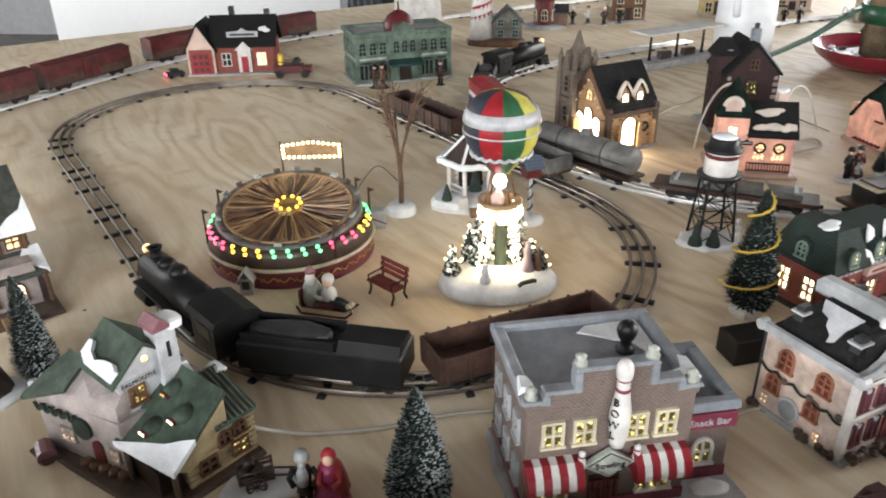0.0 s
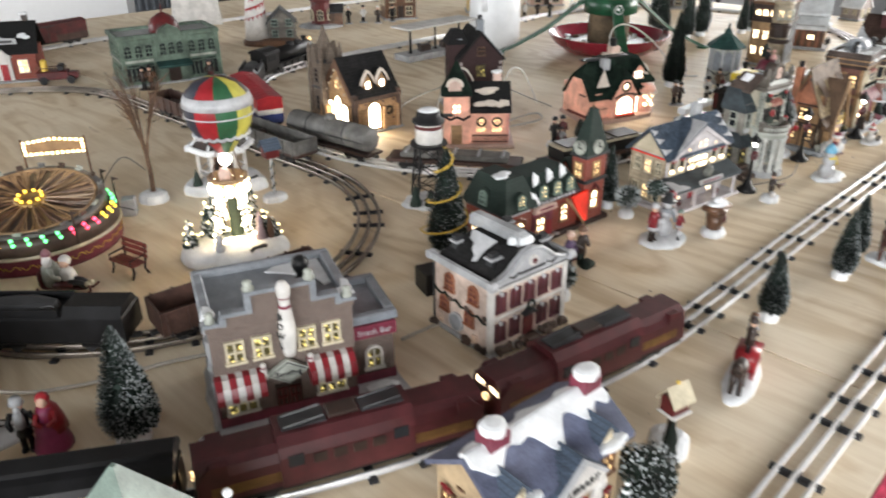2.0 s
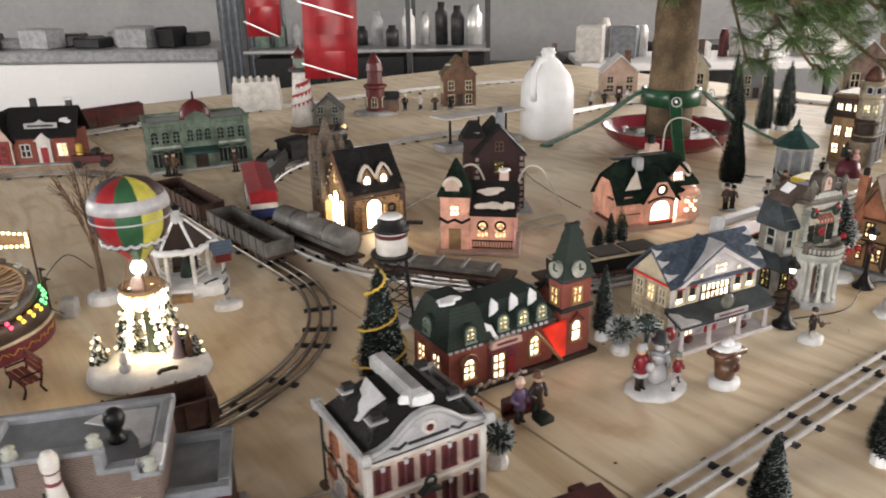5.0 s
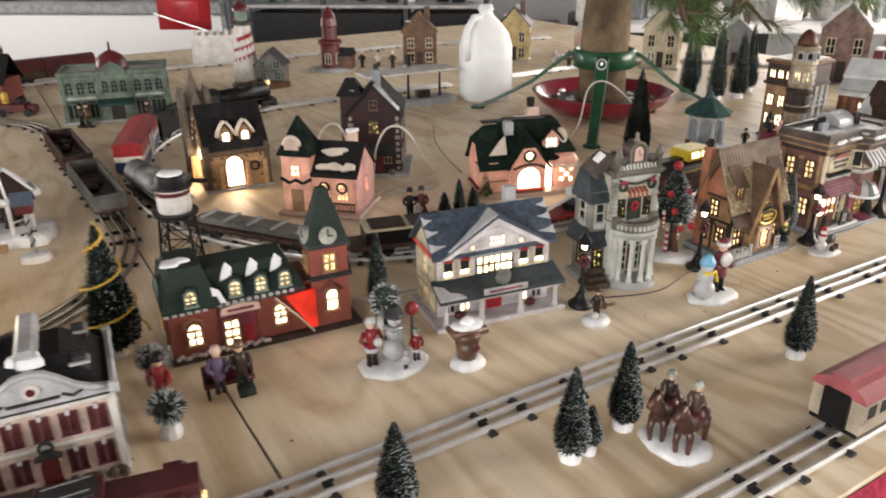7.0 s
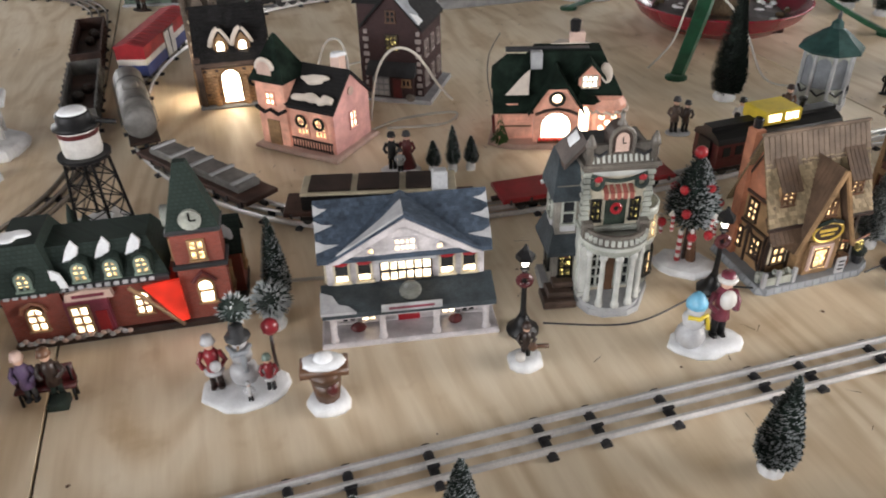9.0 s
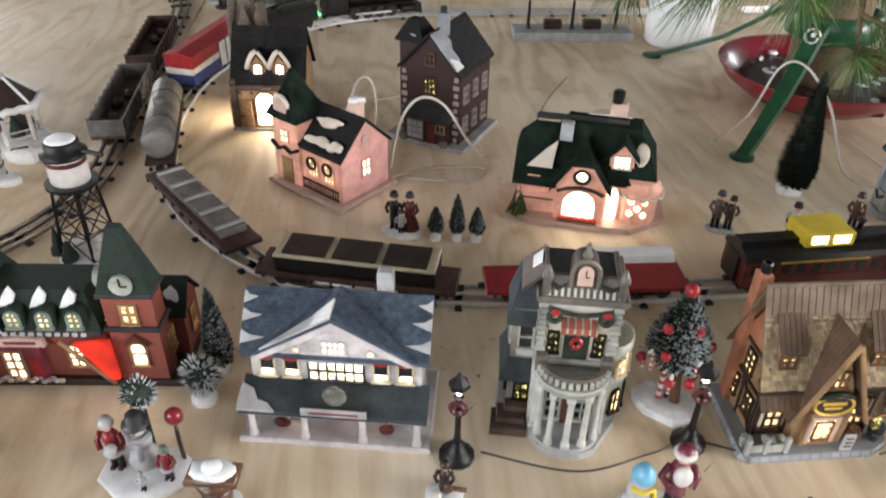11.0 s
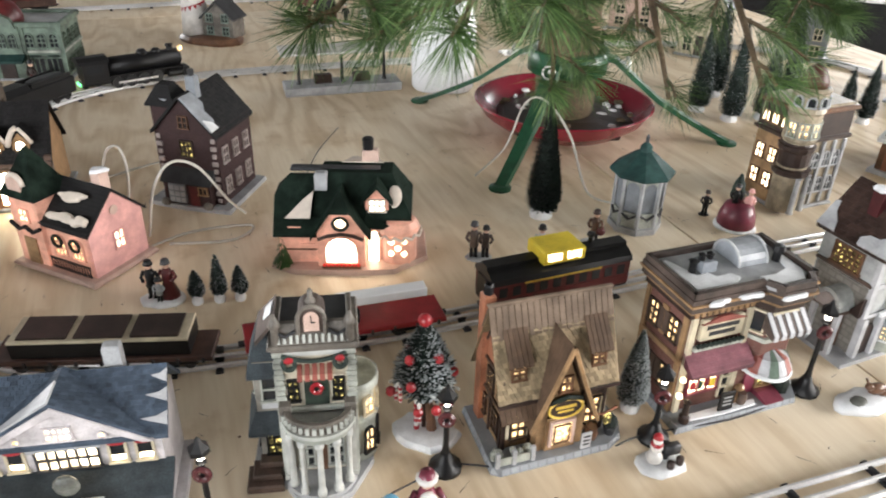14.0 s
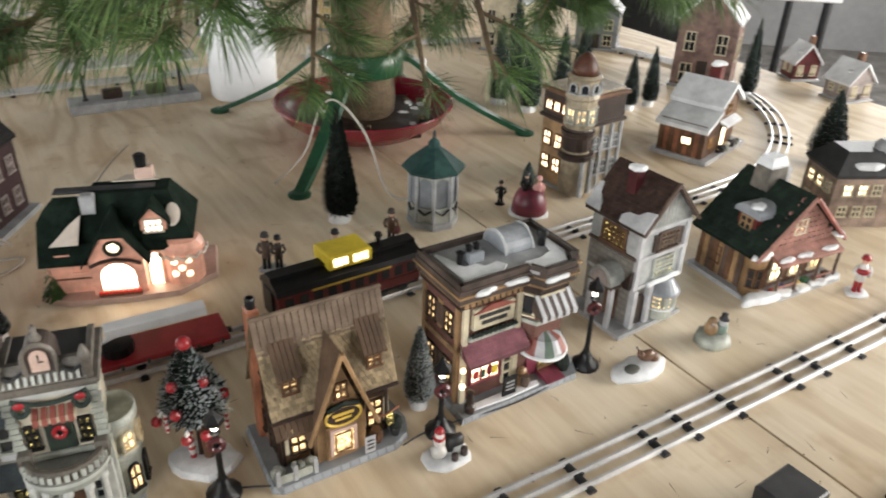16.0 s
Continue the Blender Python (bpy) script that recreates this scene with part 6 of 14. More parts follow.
    for a, b in (((0.5, 9.4), (3.1, 14.6)), ((5.7, 9.4), (3.1, 14.6)), ((0.3, 1.2), (2.9, 5.4)), ((5.9, 1.2), (3.3, 5.4))):
        part("brace", Shape(l).tube([(a[0], -0.12, a[1]), (b[0], -0.12, b[1])], 0.15, 5), DKBROWN, th)
    part("chimney", Shape().box(-0.3, 1.0, 5.2, 6.6, 0.9, 16.4, 0.15), TERRACOTTA, th, "brick chimney on the gable end")
    part("chimney_pot", Shape().lathe([(0.5, 16.2), (0.55, 17.3), (0.4, 17.5), (0.4, 16.4)], 0.35, 5.9, 8), BLACK, th)
    for x in (-0.9, 1.0, 3.2):
        part("fence_post", Shape().box(x - 0.22, x + 0.22, -1.9, -1.5, 0.8, 2.8, 0.08), PALEGREY, th)
    for i in range(2):
        part("fence_panel", Shape().box(-0.7 + i * 1.95, 0.8 + i * 2.1, -1.78, -1.62, 1.0, 2.0), SAGE, th)
    rnd = random.Random(9)
    for x, y in ((-0.6, -0.6), (1.6, -0.9), (2.9, -0.8)):
        b = Shape()
        for i in range(9):
            b.ball(x + rnd.uniform(-0.5, 0.5), y + rnd.uniform(-0.3, 0.3), 1.2 + rnd.uniform(0, 0.8), 0.4, n=6, rings=4)
        part("snowy_bush", b, SAGE, th)
    mb = part("menu_board", Shape().box(8.9, 10.1, -1.9, -1.7, 0.9, 3.0, 0.05), CHALK, th, "pale menu board with dark lines")
    for z in (1.4, 1.9, 2.4):
        part("word_bar", Shape().box(9.1, 9.9, -1.94, -1.9, z, z + 0.2), DKGREY, mb)
    part("planter", Shape().lathe([(0.5, 0.9), (0.75, 1.9), (0.7, 2.0), (0, 2.0)], 13.2, -0.6, 10), DKGREY, th)
    part("planter_shrub", Shape().ball(13.2, -0.6, 2.5, 0.85, 0.85, 0.8, 9, 6), BRISTLE_D, th)
    part("cask", Shape().lathe([(0.6, 0.9), (0.75, 1.6), (0.6, 2.4), (0, 2.4)], 10.9, -0.6, 10), BROWN, th)
    pr = part("porch_rail", Shape().tube([(9.7, -1.0, 4.6), (11.6, -1.2, 4.4), (13.4, -1.0, 4.8)], 0.14, 5), TERRACOTTA, th)
    part("lantern", Shape().box(11.9, 12.6, -1.4, -0.9, 3.0, 4.3, 0.08), LITDIM, pr)


def toy_shop():
    th = thing("corner_shop", "brown and red ceramic corner shop with snowy flat roof", "model building", 1.350, 1.335, 39.0, size=(0.9, 1, 1))
    part("base", Shape().slab([(-1.0, -2.2), (16.8, -2.2), (18.0, -0.4), (17.2, 2), (16.4, 8.2), (-0.8, 8.2)], 0, 0.8, 0.98), COBBLE, th, "grey paved base")
    part("pavement_snow", Shape().slab([(1.2, -1.6), (6.0, -1.9), (11.0, -1.7), (11.4, -1.0), (7.0, -0.7), (1.4, -0.8)], 0.78, 1.0, 0.97), SNOW, th, "snow along the pavement")
    part("wall", Shape().box(0, 15.6, 0.4, 7.6, 0.7, 15.0), SHOPBRICK, th, "red-brown brick wall")
    part("bay", Shape().slab([(8.6, 0.6), (9.8, -1.2), (13.8, -1.2), (15.0, 0.6)], 6.4, 14.6), SHOPBRICK, th, "angled upper bay")
    edge = [(-0.3, 0.1), (8.5, 0.1), (9.6, -1.5), (14.0, -1.5), (15.2, 0.1), (15.9, 0.1), (15.9, 7.9), (-0.3, 7.9)]

    def grown(d):
        cx, cy = 7.8, 3.6
        return [(x + math.copysign(d, x - cx), y + math.copysign(d, y - cy)) for x, y in edge]

    part("frieze", Shape().slab(grown(0.05), 13.2, 14.0), DKBROWN, th, "dark frieze with small panels")
    part("cornice_line", Shape().slab(grown(0.3), 13.95, 14.25), TAN, th, "tan cornice line")
    part("cornice", Shape().slab(grown(0.5), 14.25, 15.0), BANKROOF, th, "dark brown cornice")
    part("cornice_line", Shape().slab(grown(0.75), 15.0, 15.25), TAN, th)
    part("cornice", Shape().slab(grown(0.55), 15.25, 15.8), BANKROOF, th)
    for i in range(10):
        part("frieze_panel", Shape().box(0.2 + i * 0.85, 0.7 + i * 0.85, -0.12, 0.1, 13.4, 13.85), TAN, th)
    part("roof", Shape().slab([(x * 0.97 + 0.2, y * 0.94 + 0.2) for x, y in edge], 15.6, 15.95), PALEGREY, th, "flat grey roof")
    n = len(edge)
    for i in range(n):
        (x0, y0), (x1, y1) = grown(0.4)[i], grown(0.4)[(i + 1) % n]
        d = Vector((x1 - x0, y1 - y0))
        q = Vector((-d.y, d.x)).normalized() * 0.55
        part("roof_edge", Shape().slab([(x0, y0), (x1, y1), (x1 + q.x, y1 + q.y), (x0 + q.x, y0 + q.y)], 15.7, 16.5), BANKROOF, th)
    part("snow", Shape().slab([(0.6, 0.9), (6.0, 0.8), (7.2, 1.6), (6.6, 2.6), (4.6, 2.4), (4.0, 3.4), (2.4, 3.2), (1.6, 5.6), (1.0, 7.0), (0.5, 6.8)], 15.9, 16.15, 0.98), SNOW, th, "snow drift on the roof")
    part("snow", Shape().slab([(9.6, -0.8), (14.0, -0.8), (15.2, 0.9), (15.3, 4.0), (14.6, 4.2), (13.6, 1.6), (11.4, 0.9), (9.2, 1.0)], 15.9, 16.2, 0.98), SNOW, th)
    for k, (x, y, w) in enumerate(((2.6, -0.5, 1.5), (7.0, -0.5, 1.5), (11.8, -2.0, 1.7))):
        part("snow", snow_patch(x, y, 15.1, w, 0.45, 0.25, 70 + k), SNOW, th, "snow lying on the cornice")
    sk = part("skylight", Shape().prismx([(5.4 - 2.1 * math.cos(math.pi * i / 10), 16.0 + 2.0 * math.sin(math.pi * i / 10)) for i in range(11)], 8.4, 12.4), BLUEGREY, th, "rounded grey skylight")
    for k in range(2):
        part("skylight_rim", Shape().tube([(8.4 + k * 4.0, 5.4 - 2.1 * math.cos(math.pi * i / 10), 16.0 + 2.0 * math.sin(math.pi * i / 10)) for i in range(11)], 0.18, 5), PALEGREY, sk)
    vb = part("vent_box", Shape().box(3.2, 5.2, 3.4, 5.0, 16.0, 17.3, 0.1), GREY, th)
    for x in (3.6, 4.7):
        part("vent", Shape().lathe([(0.35, 17.2), (0.35, 17.8), (0.5, 17.9), (0, 18.2)], x, 4.2, 8), BLACK, vb)
    part("vent_pipe", Shape().lathe([(0.45, 16), (0.45, 17.2), (0.75, 17.3), (0.6, 17.9), (0, 18.0)], 13.8, 3.4, 8), BLACK, th)
    part("vent_pipe", Shape().lathe([(0.4, 16), (0.4, 17.4), (0.6, 17.5), (0, 17.8)], 2.3, 4.0, 8), BLACK, th)
    f = side("front", 0, 0.4)
    for x in (0.2, 7.9):
        part("pilaster", Shape(f).box(x, x + 0.7, -0.4, 0.05, 0.8, 13.2, 0.06), CREAM, th, "cream pilaster")
    sg = part("sign", Shape(f).box(1.5, 7.3, -0.55, 0, 10.2, 12.8, 0.1), CREAM, th, "cream sign with red trim and faint words")
    part("sign_trim", Shape(f).prism([(1.3, 12.4), (7.5, 12.4), (5.2, 13.1), (3.6, 13.1)], -0.7, -0.4), FADEDRED, sg)
    for x0, x1, z in ((2.2, 6.6, 11.6), (2.6, 6.2, 10.8)):
        part("word_bar", Shape(f).box(x0, x1, -0.6, -0.54, z, z + 0.5), DKGREY, sg)
    part("upper_ledge", Shape(f).box(1.0, 7.7, -0.7, 0, 9.0, 9.5, 0.08), SAGE, th)
    part("ledge_garland", Shape(f).tube([(1.2 + i * 0.32, -0.75, 9.7 + 0.18 * (i % 2)) for i in range(21)], 0.24), BRISTLE_D, th)
    part("shop_roof", Shape(f).prismx([(0.0, 8.8), (-2.1, 7.0), (-2.1, 6.6), (0, 7.4)], 0.2, 8.8), DKMAUVE, th, "mauve boarded shop awning")
    for k in range(5):
        part("awning_board", Shape(f).prismx([(-0.42 * k, 8.85 - 0.36 * k), (-0.42 * (k + 1), 8.5 - 0.36 * k), (-0.42 * (k + 1), 8.62 - 0.36 * k)], 0.1, 8.9), MAUVE, th)
    wf = window(th, f, 3.9, 3.0, 4.0, 2.6, WINE, LITW, 3, 1)
    for x, z, c in ((2.6, 3.3, RED), (3.6, 3.2, GREEN), (4.6, 3.4, RED), (5.4, 3.2, YELLOWP)):
        part("shop_toy", Shape(f).box(x - 0.35, x + 0.35, -0.2, -0.07, z, z + 1.1, 0.05), c, wf)
    window(th, f, 7.2, 1.4, 1.0, 4.2, CREAM, DARKPANE, 1, 3, sill=False)
    bd = part("black_board", Shape(f).box(5.4, 7.4, -2.0, -1.75, 1.0, 3.6, 0.08), BLACK, th, "black board with pale lines")
    for z in (1.8, 2.3, 2.8):
        part("word_bar", Shape(f).box(5.8, 7.0, -2.05, -2.0, z, z + 0.18), PALEGREY, bd)
    part("shop_post", Shape().lathe([(0.6, 0.8), (0.65, 1.6), (0.4, 1.9), (0.35, 3.4), (0.5, 3.5), (0, 3.7)], 0.6, -1.4, 9), DKBROWN, th)
    part("barrel", Shape().lathe([(0.5, 0.8), (0.65, 1.6), (0.5, 2.4), (0, 2.4)], 9.2, -1.0, 9), UMBER, th)
    part("goods_stand", Shape().box(8.4, 10.0, -0.9, 0.2, 0.8, 2.2, 0.1).ball(9.2, -0.4, 2.6, 0.7, 0.5, 0.5, 8, 5), TAN, th)
    b = side("front", 0, -1.2)
    window(th, b, 11.8, 10.4, 3.2, 2.4, CREAM, DARKPANE, 3, 1)
    for sgn, (px, py) in ((-1, (9.2, -0.3)), (1, (14.4, -0.3))):
        mm = Matrix.Translation((px, py, 0)) @ Matrix.Rotation(radians(56 * sgn), 4, "Z")
        window(th, mm, 0, 10.4, 1.2, 2.4, CREAM, DARKPANE, 1, 1)
    aw = part("bay_awning", Shape(b).prismx([(0.0, 13.0), (-1.7, 11.2), (-1.7, 10.7), (0.0, 11.2)], 9.0, 14.6), BANKROOF, th, "dark and white striped awning")
    for k in range(5):
        part("stripe", Shape(b).prismx([(0.0, 13.1), (-1.8, 11.25), (-1.8, 10.6), (0.0, 11.1)], 9.2 + k * 1.15, 9.75 + k * 1.15), CHALK, aw)
    part("bay_sill", Shape().slab([(8.3, 0.6), (9.6, -1.6), (14.0, -1.6), (15.3, 0.6)], 9.3, 9.8), SAGE, th)
    part("bay_foot", Shape().slab([(9.0, 0.6), (9.9, -0.9), (13.7, -0.9), (14.6, 0.6)], 6.0, 6.6), DKBROWN, th)
    lc = part("lower_canopy", Shape().lathe([(2.9, 5.4), (3.0, 6.0), (2.2, 7.3), (0.3, 8.0)], 11.8, -0.4, 14, math.pi, 2 * math.pi), CHALK, th, "rounded striped canopy")
    for k in range(4):
        a0 = math.pi + (k * 2 + 0.5) * math.pi / 8
        part("stripe", Shape().lathe([(2.95, 5.3), (3.05, 6.0), (2.25, 7.35), (0.35, 8.05)], 11.8, -0.4, 2, a0, a0 + math.pi / 8), (FADEDRED, STOREGREEN)[k % 2], lc)
    part("canopy_edge", Shape().tube([(11.8 + 3.0 * math.cos(math.pi + math.pi * i / 12), -0.4 + 3.0 * math.sin(math.pi + math.pi * i / 12), 5.4) for i in range(13)], 0.22, 5), SNOW, lc)
    window(th, f, 13.4, 1.6, 1.8, 3.6, TAN, LITDIM, 2, 2)
    part("shop_door", Shape(f).box(10.4, 12.0, -0.2, 0.05, 0.9, 5.2), WINE, th, "wine red shop door")
    part("stoop", Shape().prismx([(-2.2, 0.8), (0.4, 0.8), (0.4, 1.4), (-0.6, 1.4), (-2.2, 0.95)], 12.0, 14.8), WINE, th, "red carpet stoop")
    part("shrub", Shape().lathe([(0.9, 0.8), (1.0, 1.8), (0.6, 3.0), (0.2, 4.2), (0, 4.6)], 15.8, -0.4, 9), BRISTLE_D, th)
    part("snow", snow_patch(16.8, 0.2, 0.8, 1.1, 0.9, 0.4, 66), SNOW, th)
    l = side("left", 0, 7.6)
    for x in (1.8, 5.2):
        for z in (9.2, 3.0):
            window(th, l, x, z, 1.3, 2.6, DKBROWN, LIT, 2, 3)
            for e in (-1, 1):
                part("shutter", Shape(l).box(x + e * 1.25 - 0.4, x + e * 1.25 + 0.4, -0.2, 0, z, z + 2.7), UMBER, th)
    part("side_panel", Shape(l).box(3.0, 4.0, -0.15, 0, 8.8, 12.4), TAN, th)
    part("side_band", Shape(l).box(0, 7.4, -0.35, 0, 7.2, 7.9, 0.1), TAN, th)
    for x in (0.3, 6.9):
        part("side_pilaster", Shape(l).box(x - 0.3, x + 0.3, -0.3, 0.05, 0.8, 13.2), TAN, th)
    for x, z in ((0.0, 6.0), (0.0, 3.8)):
        part("porch_lamp", Shape(f).ball(x, -1.0, z, 0.35), LITW, th)


def tudor_house():
    th = thing("clock_shop", "narrow grey ceramic shop with brown steep roof and lattice windows", "model building", 1.5475, 1.5225, 41.6)
    W, D, E, R = 8.6, 8.2, 15.0, 20.0
    part("base", Shape().slab([(-2.6, -1.2), (W + 0.8, -1.0), (W + 0.8, D + 0.4), (-2.4, D + 0.4)], 0, 0.5, 0.98), PALEGREY, th)
    part("ground_storey", Shape().box(0.2, W - 0.1, 0.2, D, 0.4, 6.2), TUDORSTONE, th, "brown-grey stone ground storey")
    part("wall", Shape().prism([(0, 6.0), (W, 6.0), (W, E), (W / 2, R - 0.3), (0, E)], 0, D), TUDORGREY, th, "pale grey plastered upper storeys")
    roof = gable_roof(0, W, 0, D, E, R - 0.4, 0.8, 0.35, None, "y")
    part("roof", roof, DKBROWN, th, "dark brown steep roof")
    k = (R - 0.4 - E) / (W / 2)
    lo = E - 0.8 * k + 0.38
    shingles(th, (-0.8, D + 0.8, lo), (-0.8, -0.8, lo), (W / 2, -0.8, R), (W / 2, D + 0.8, R), 11, 18, BROWNTILE, 0.14)
    shingles(th, (W + 0.8, -0.8, lo), (W + 0.8, D + 0.8, lo), (W / 2, D + 0.8, R), (W / 2, -0.8, R), 11, 18, BROWNTILE, 0.14)
    for q in (-1, 1):
        part("barge_board", Shape().tube([(W / 2, -0.85, R - 0.1), (W / 2 + q * (W / 2 + 0.8), -0.85, lo - 0.35)], 0.28, 5), UMBER, th)
    f = side("front", 0, 0)
    for i in range(13):
        x = 0.25 + i * (W - 0.5) / 12
        top = E + (R - 0.6 - E) * (1 - abs(x - W / 2) / (W / 2))
        part("gable_board", Shape(f).box(x - 0.28, x + 0.28, -0.16, 0, E - 0.9, top), GREYBOARD, th)
    for z in (E - 1.2, 10.1, 6.0):
        part("band", Shape(f).box(-0.3, W + 0.3, -0.35, 0.02, z, z + 0.5, 0.08), CHALK, th, "pale grey timber band")
    for x in (0.15, W - 0.15):
        part("corner_post", Shape(f).box(x - 0.35, x + 0.35, -0.3, 0.3, 6.0, E - 0.8, 0.06), CHALK, th)
    for z, lab in ((10.9, 0), (7.2, 1)):
        window(th, f, 5.0, z, 3.2, 2.3, SAGE if lab else UMBER, LITDIM, 5, 4, fw=0.25)
        if not lab:
            for e in (-1, 1):
                part("shutter", Shape(f).box(5.0 + e * 2.3 - 0.35, 5.0 + e * 2.3 + 0.35, -0.2, 0, z, z + 2.3), DKBROWN, th)
    part("ribbon_sign", Shape(f).tube([(2.2, -0.5, 6.3), (3.2, -0.6, 6.6), (5.0, -0.6, 6.5), (6.8, -0.6, 6.7), (7.8, -0.5, 6.4)], 0.36, 6), SNOW, th, "white ribbon sign")
    part("door", Shape(f).prism([(1.6 + a, 0.5 + b) for a, b in arch(2.0, 4.4)], -0.1, 0.3), DKBROWN, th, "dark arched door")
    for x in (0.2, 3.0):
        part("door_post", Shape(f).box(x - 0.35, x + 0.35, -0.6, 0.3, 0.4, 6.0, 0.08), CHALK, th, "pale door post")
    bw = part("bow_window", Shape().lathe([(1.9, 0.5), (1.9, 1.8), (2.1, 2.0), (2.1, 2.2), (1.8, 2.3), (1.8, 4.4)], 6.0, 0.2, 10, math.pi, 2 * math.pi), SAGE, th, "bowed shop window")
    part("bow_roof", Shape().lathe([(2.5, 4.2), (2.4, 4.6), (1.2, 6.2), (0.1, 6.4)], 6.0, 0.2, 10, math.pi, 2 * math.pi), BLUEGREY, bw, "blue-grey lead roof")
    for a in (-60, -20, 20, 60):
        window(th, Matrix.Translation((6.0, 0.2, 0)) @ Matrix.Rotation(radians(a), 4, "Z") @ Matrix.Translation((0, -1.82, 0)), 0, 2.3, 0.95, 1.8, SAGE, LIT, 3, 3, fw=0.1)
    part("sill_snow", Shape().tube([(6.0 + 2.1 * math.cos(math.pi + i * 0.35), 0.2 + 2.1 * math.sin(math.pi + i * 0.35), 2.15) for i in range(10)], 0.2, 5), SNOW, th)
    l = side("left", 0, D)
    window(th, l, 4.0, 10.9, 3.6, 2.4, BROWN, LITDIM, 5, 4, fw=0.3)
    for z in (E - 1.0, 10.1):
        part("side_band", Shape(l).box(0, D, -0.3, 0.02, z, z + 0.45, 0.06), UMBER, th)
    part("side_panel", Shape(l).box(0.3, D - 0.2, -0.12, 0.02, 6.6, 9.9), TUDORSTONE, th)
    # the rounded hood over the side porch
    hood = [(5.0 + 1.9 * math.cos(math.pi * i / 10), 6.4 + 2.5 * math.sin(math.pi * i / 10)) for i in range(11)]
    part("porch_hood", Shape(l).prism(hood, -2.6, 0.0), GREYBOARD, th, "rounded grey hood over the side porch")
    part("hood_face", Shape(l).prism([(5.0 + (x - 5.0) * 0.75, 6.45 + (z - 6.4) * 0.75) for x, z in hood], -2.7, -2.58), CHALKPINK, th)
    part("porch_gable", Shape(l).prism([(6.6, 6.2), (D, 6.2), (D, 8.8)], -0.8, -0.2), DKBROWN, th)
    for x in (3.3, 6.8):
        part("porch_post", Shape(l).box(x - 0.3, x + 0.3, -2.5, -1.9, 0.4, 6.4, 0.06), CHALK, th, "pale porch post")
    part("porch_beam", Shape(l).box(3.0, 7.1, -2.6, 0, 6.1, 6.5, 0.06), UMBER, th)
    part("side_door", Shape(l).box(4.0, 6.0, -0.15, 0.05, 0.5, 4.8), BROWN, th, "brown plank side door")
    part("chimney", Shape().box(1.7, 3.1, 3.6, 5.0, 16.0, 20.4, 0.15), OXBLOOD, th, "red brick chimney")
    part("snow", snow_patch(2.4, 4.3, 20.4, 0.9, 0.9, 0.4, 81), SNOW, th)
    mm = Matrix.Translation((0.0, 0.0, E + 0.35)) @ Matrix.Rotation(-math.atan(k), 4, "Y")
    part("snow", Shape(mm).slab([(-1.15, -0.9), (1.8, -0.9), (1.5, 0.4), (0.6, 1.3), (0.5, 2.6), (-0.2, 3.4), (-1.15, 3.2)], 0, 0.3, 0.97), CHALK, th, "curved snow drift at the eave")
    part("snow", Shape(mm).slab([(-1.15, D + 0.9), (-1.15, D - 1.8), (0.2, D - 1.2), (1.2, D - 0.2), (2.6, D + 0.3), (2.4, D + 0.9)], 0, 0.3, 0.97), CHALK, th)


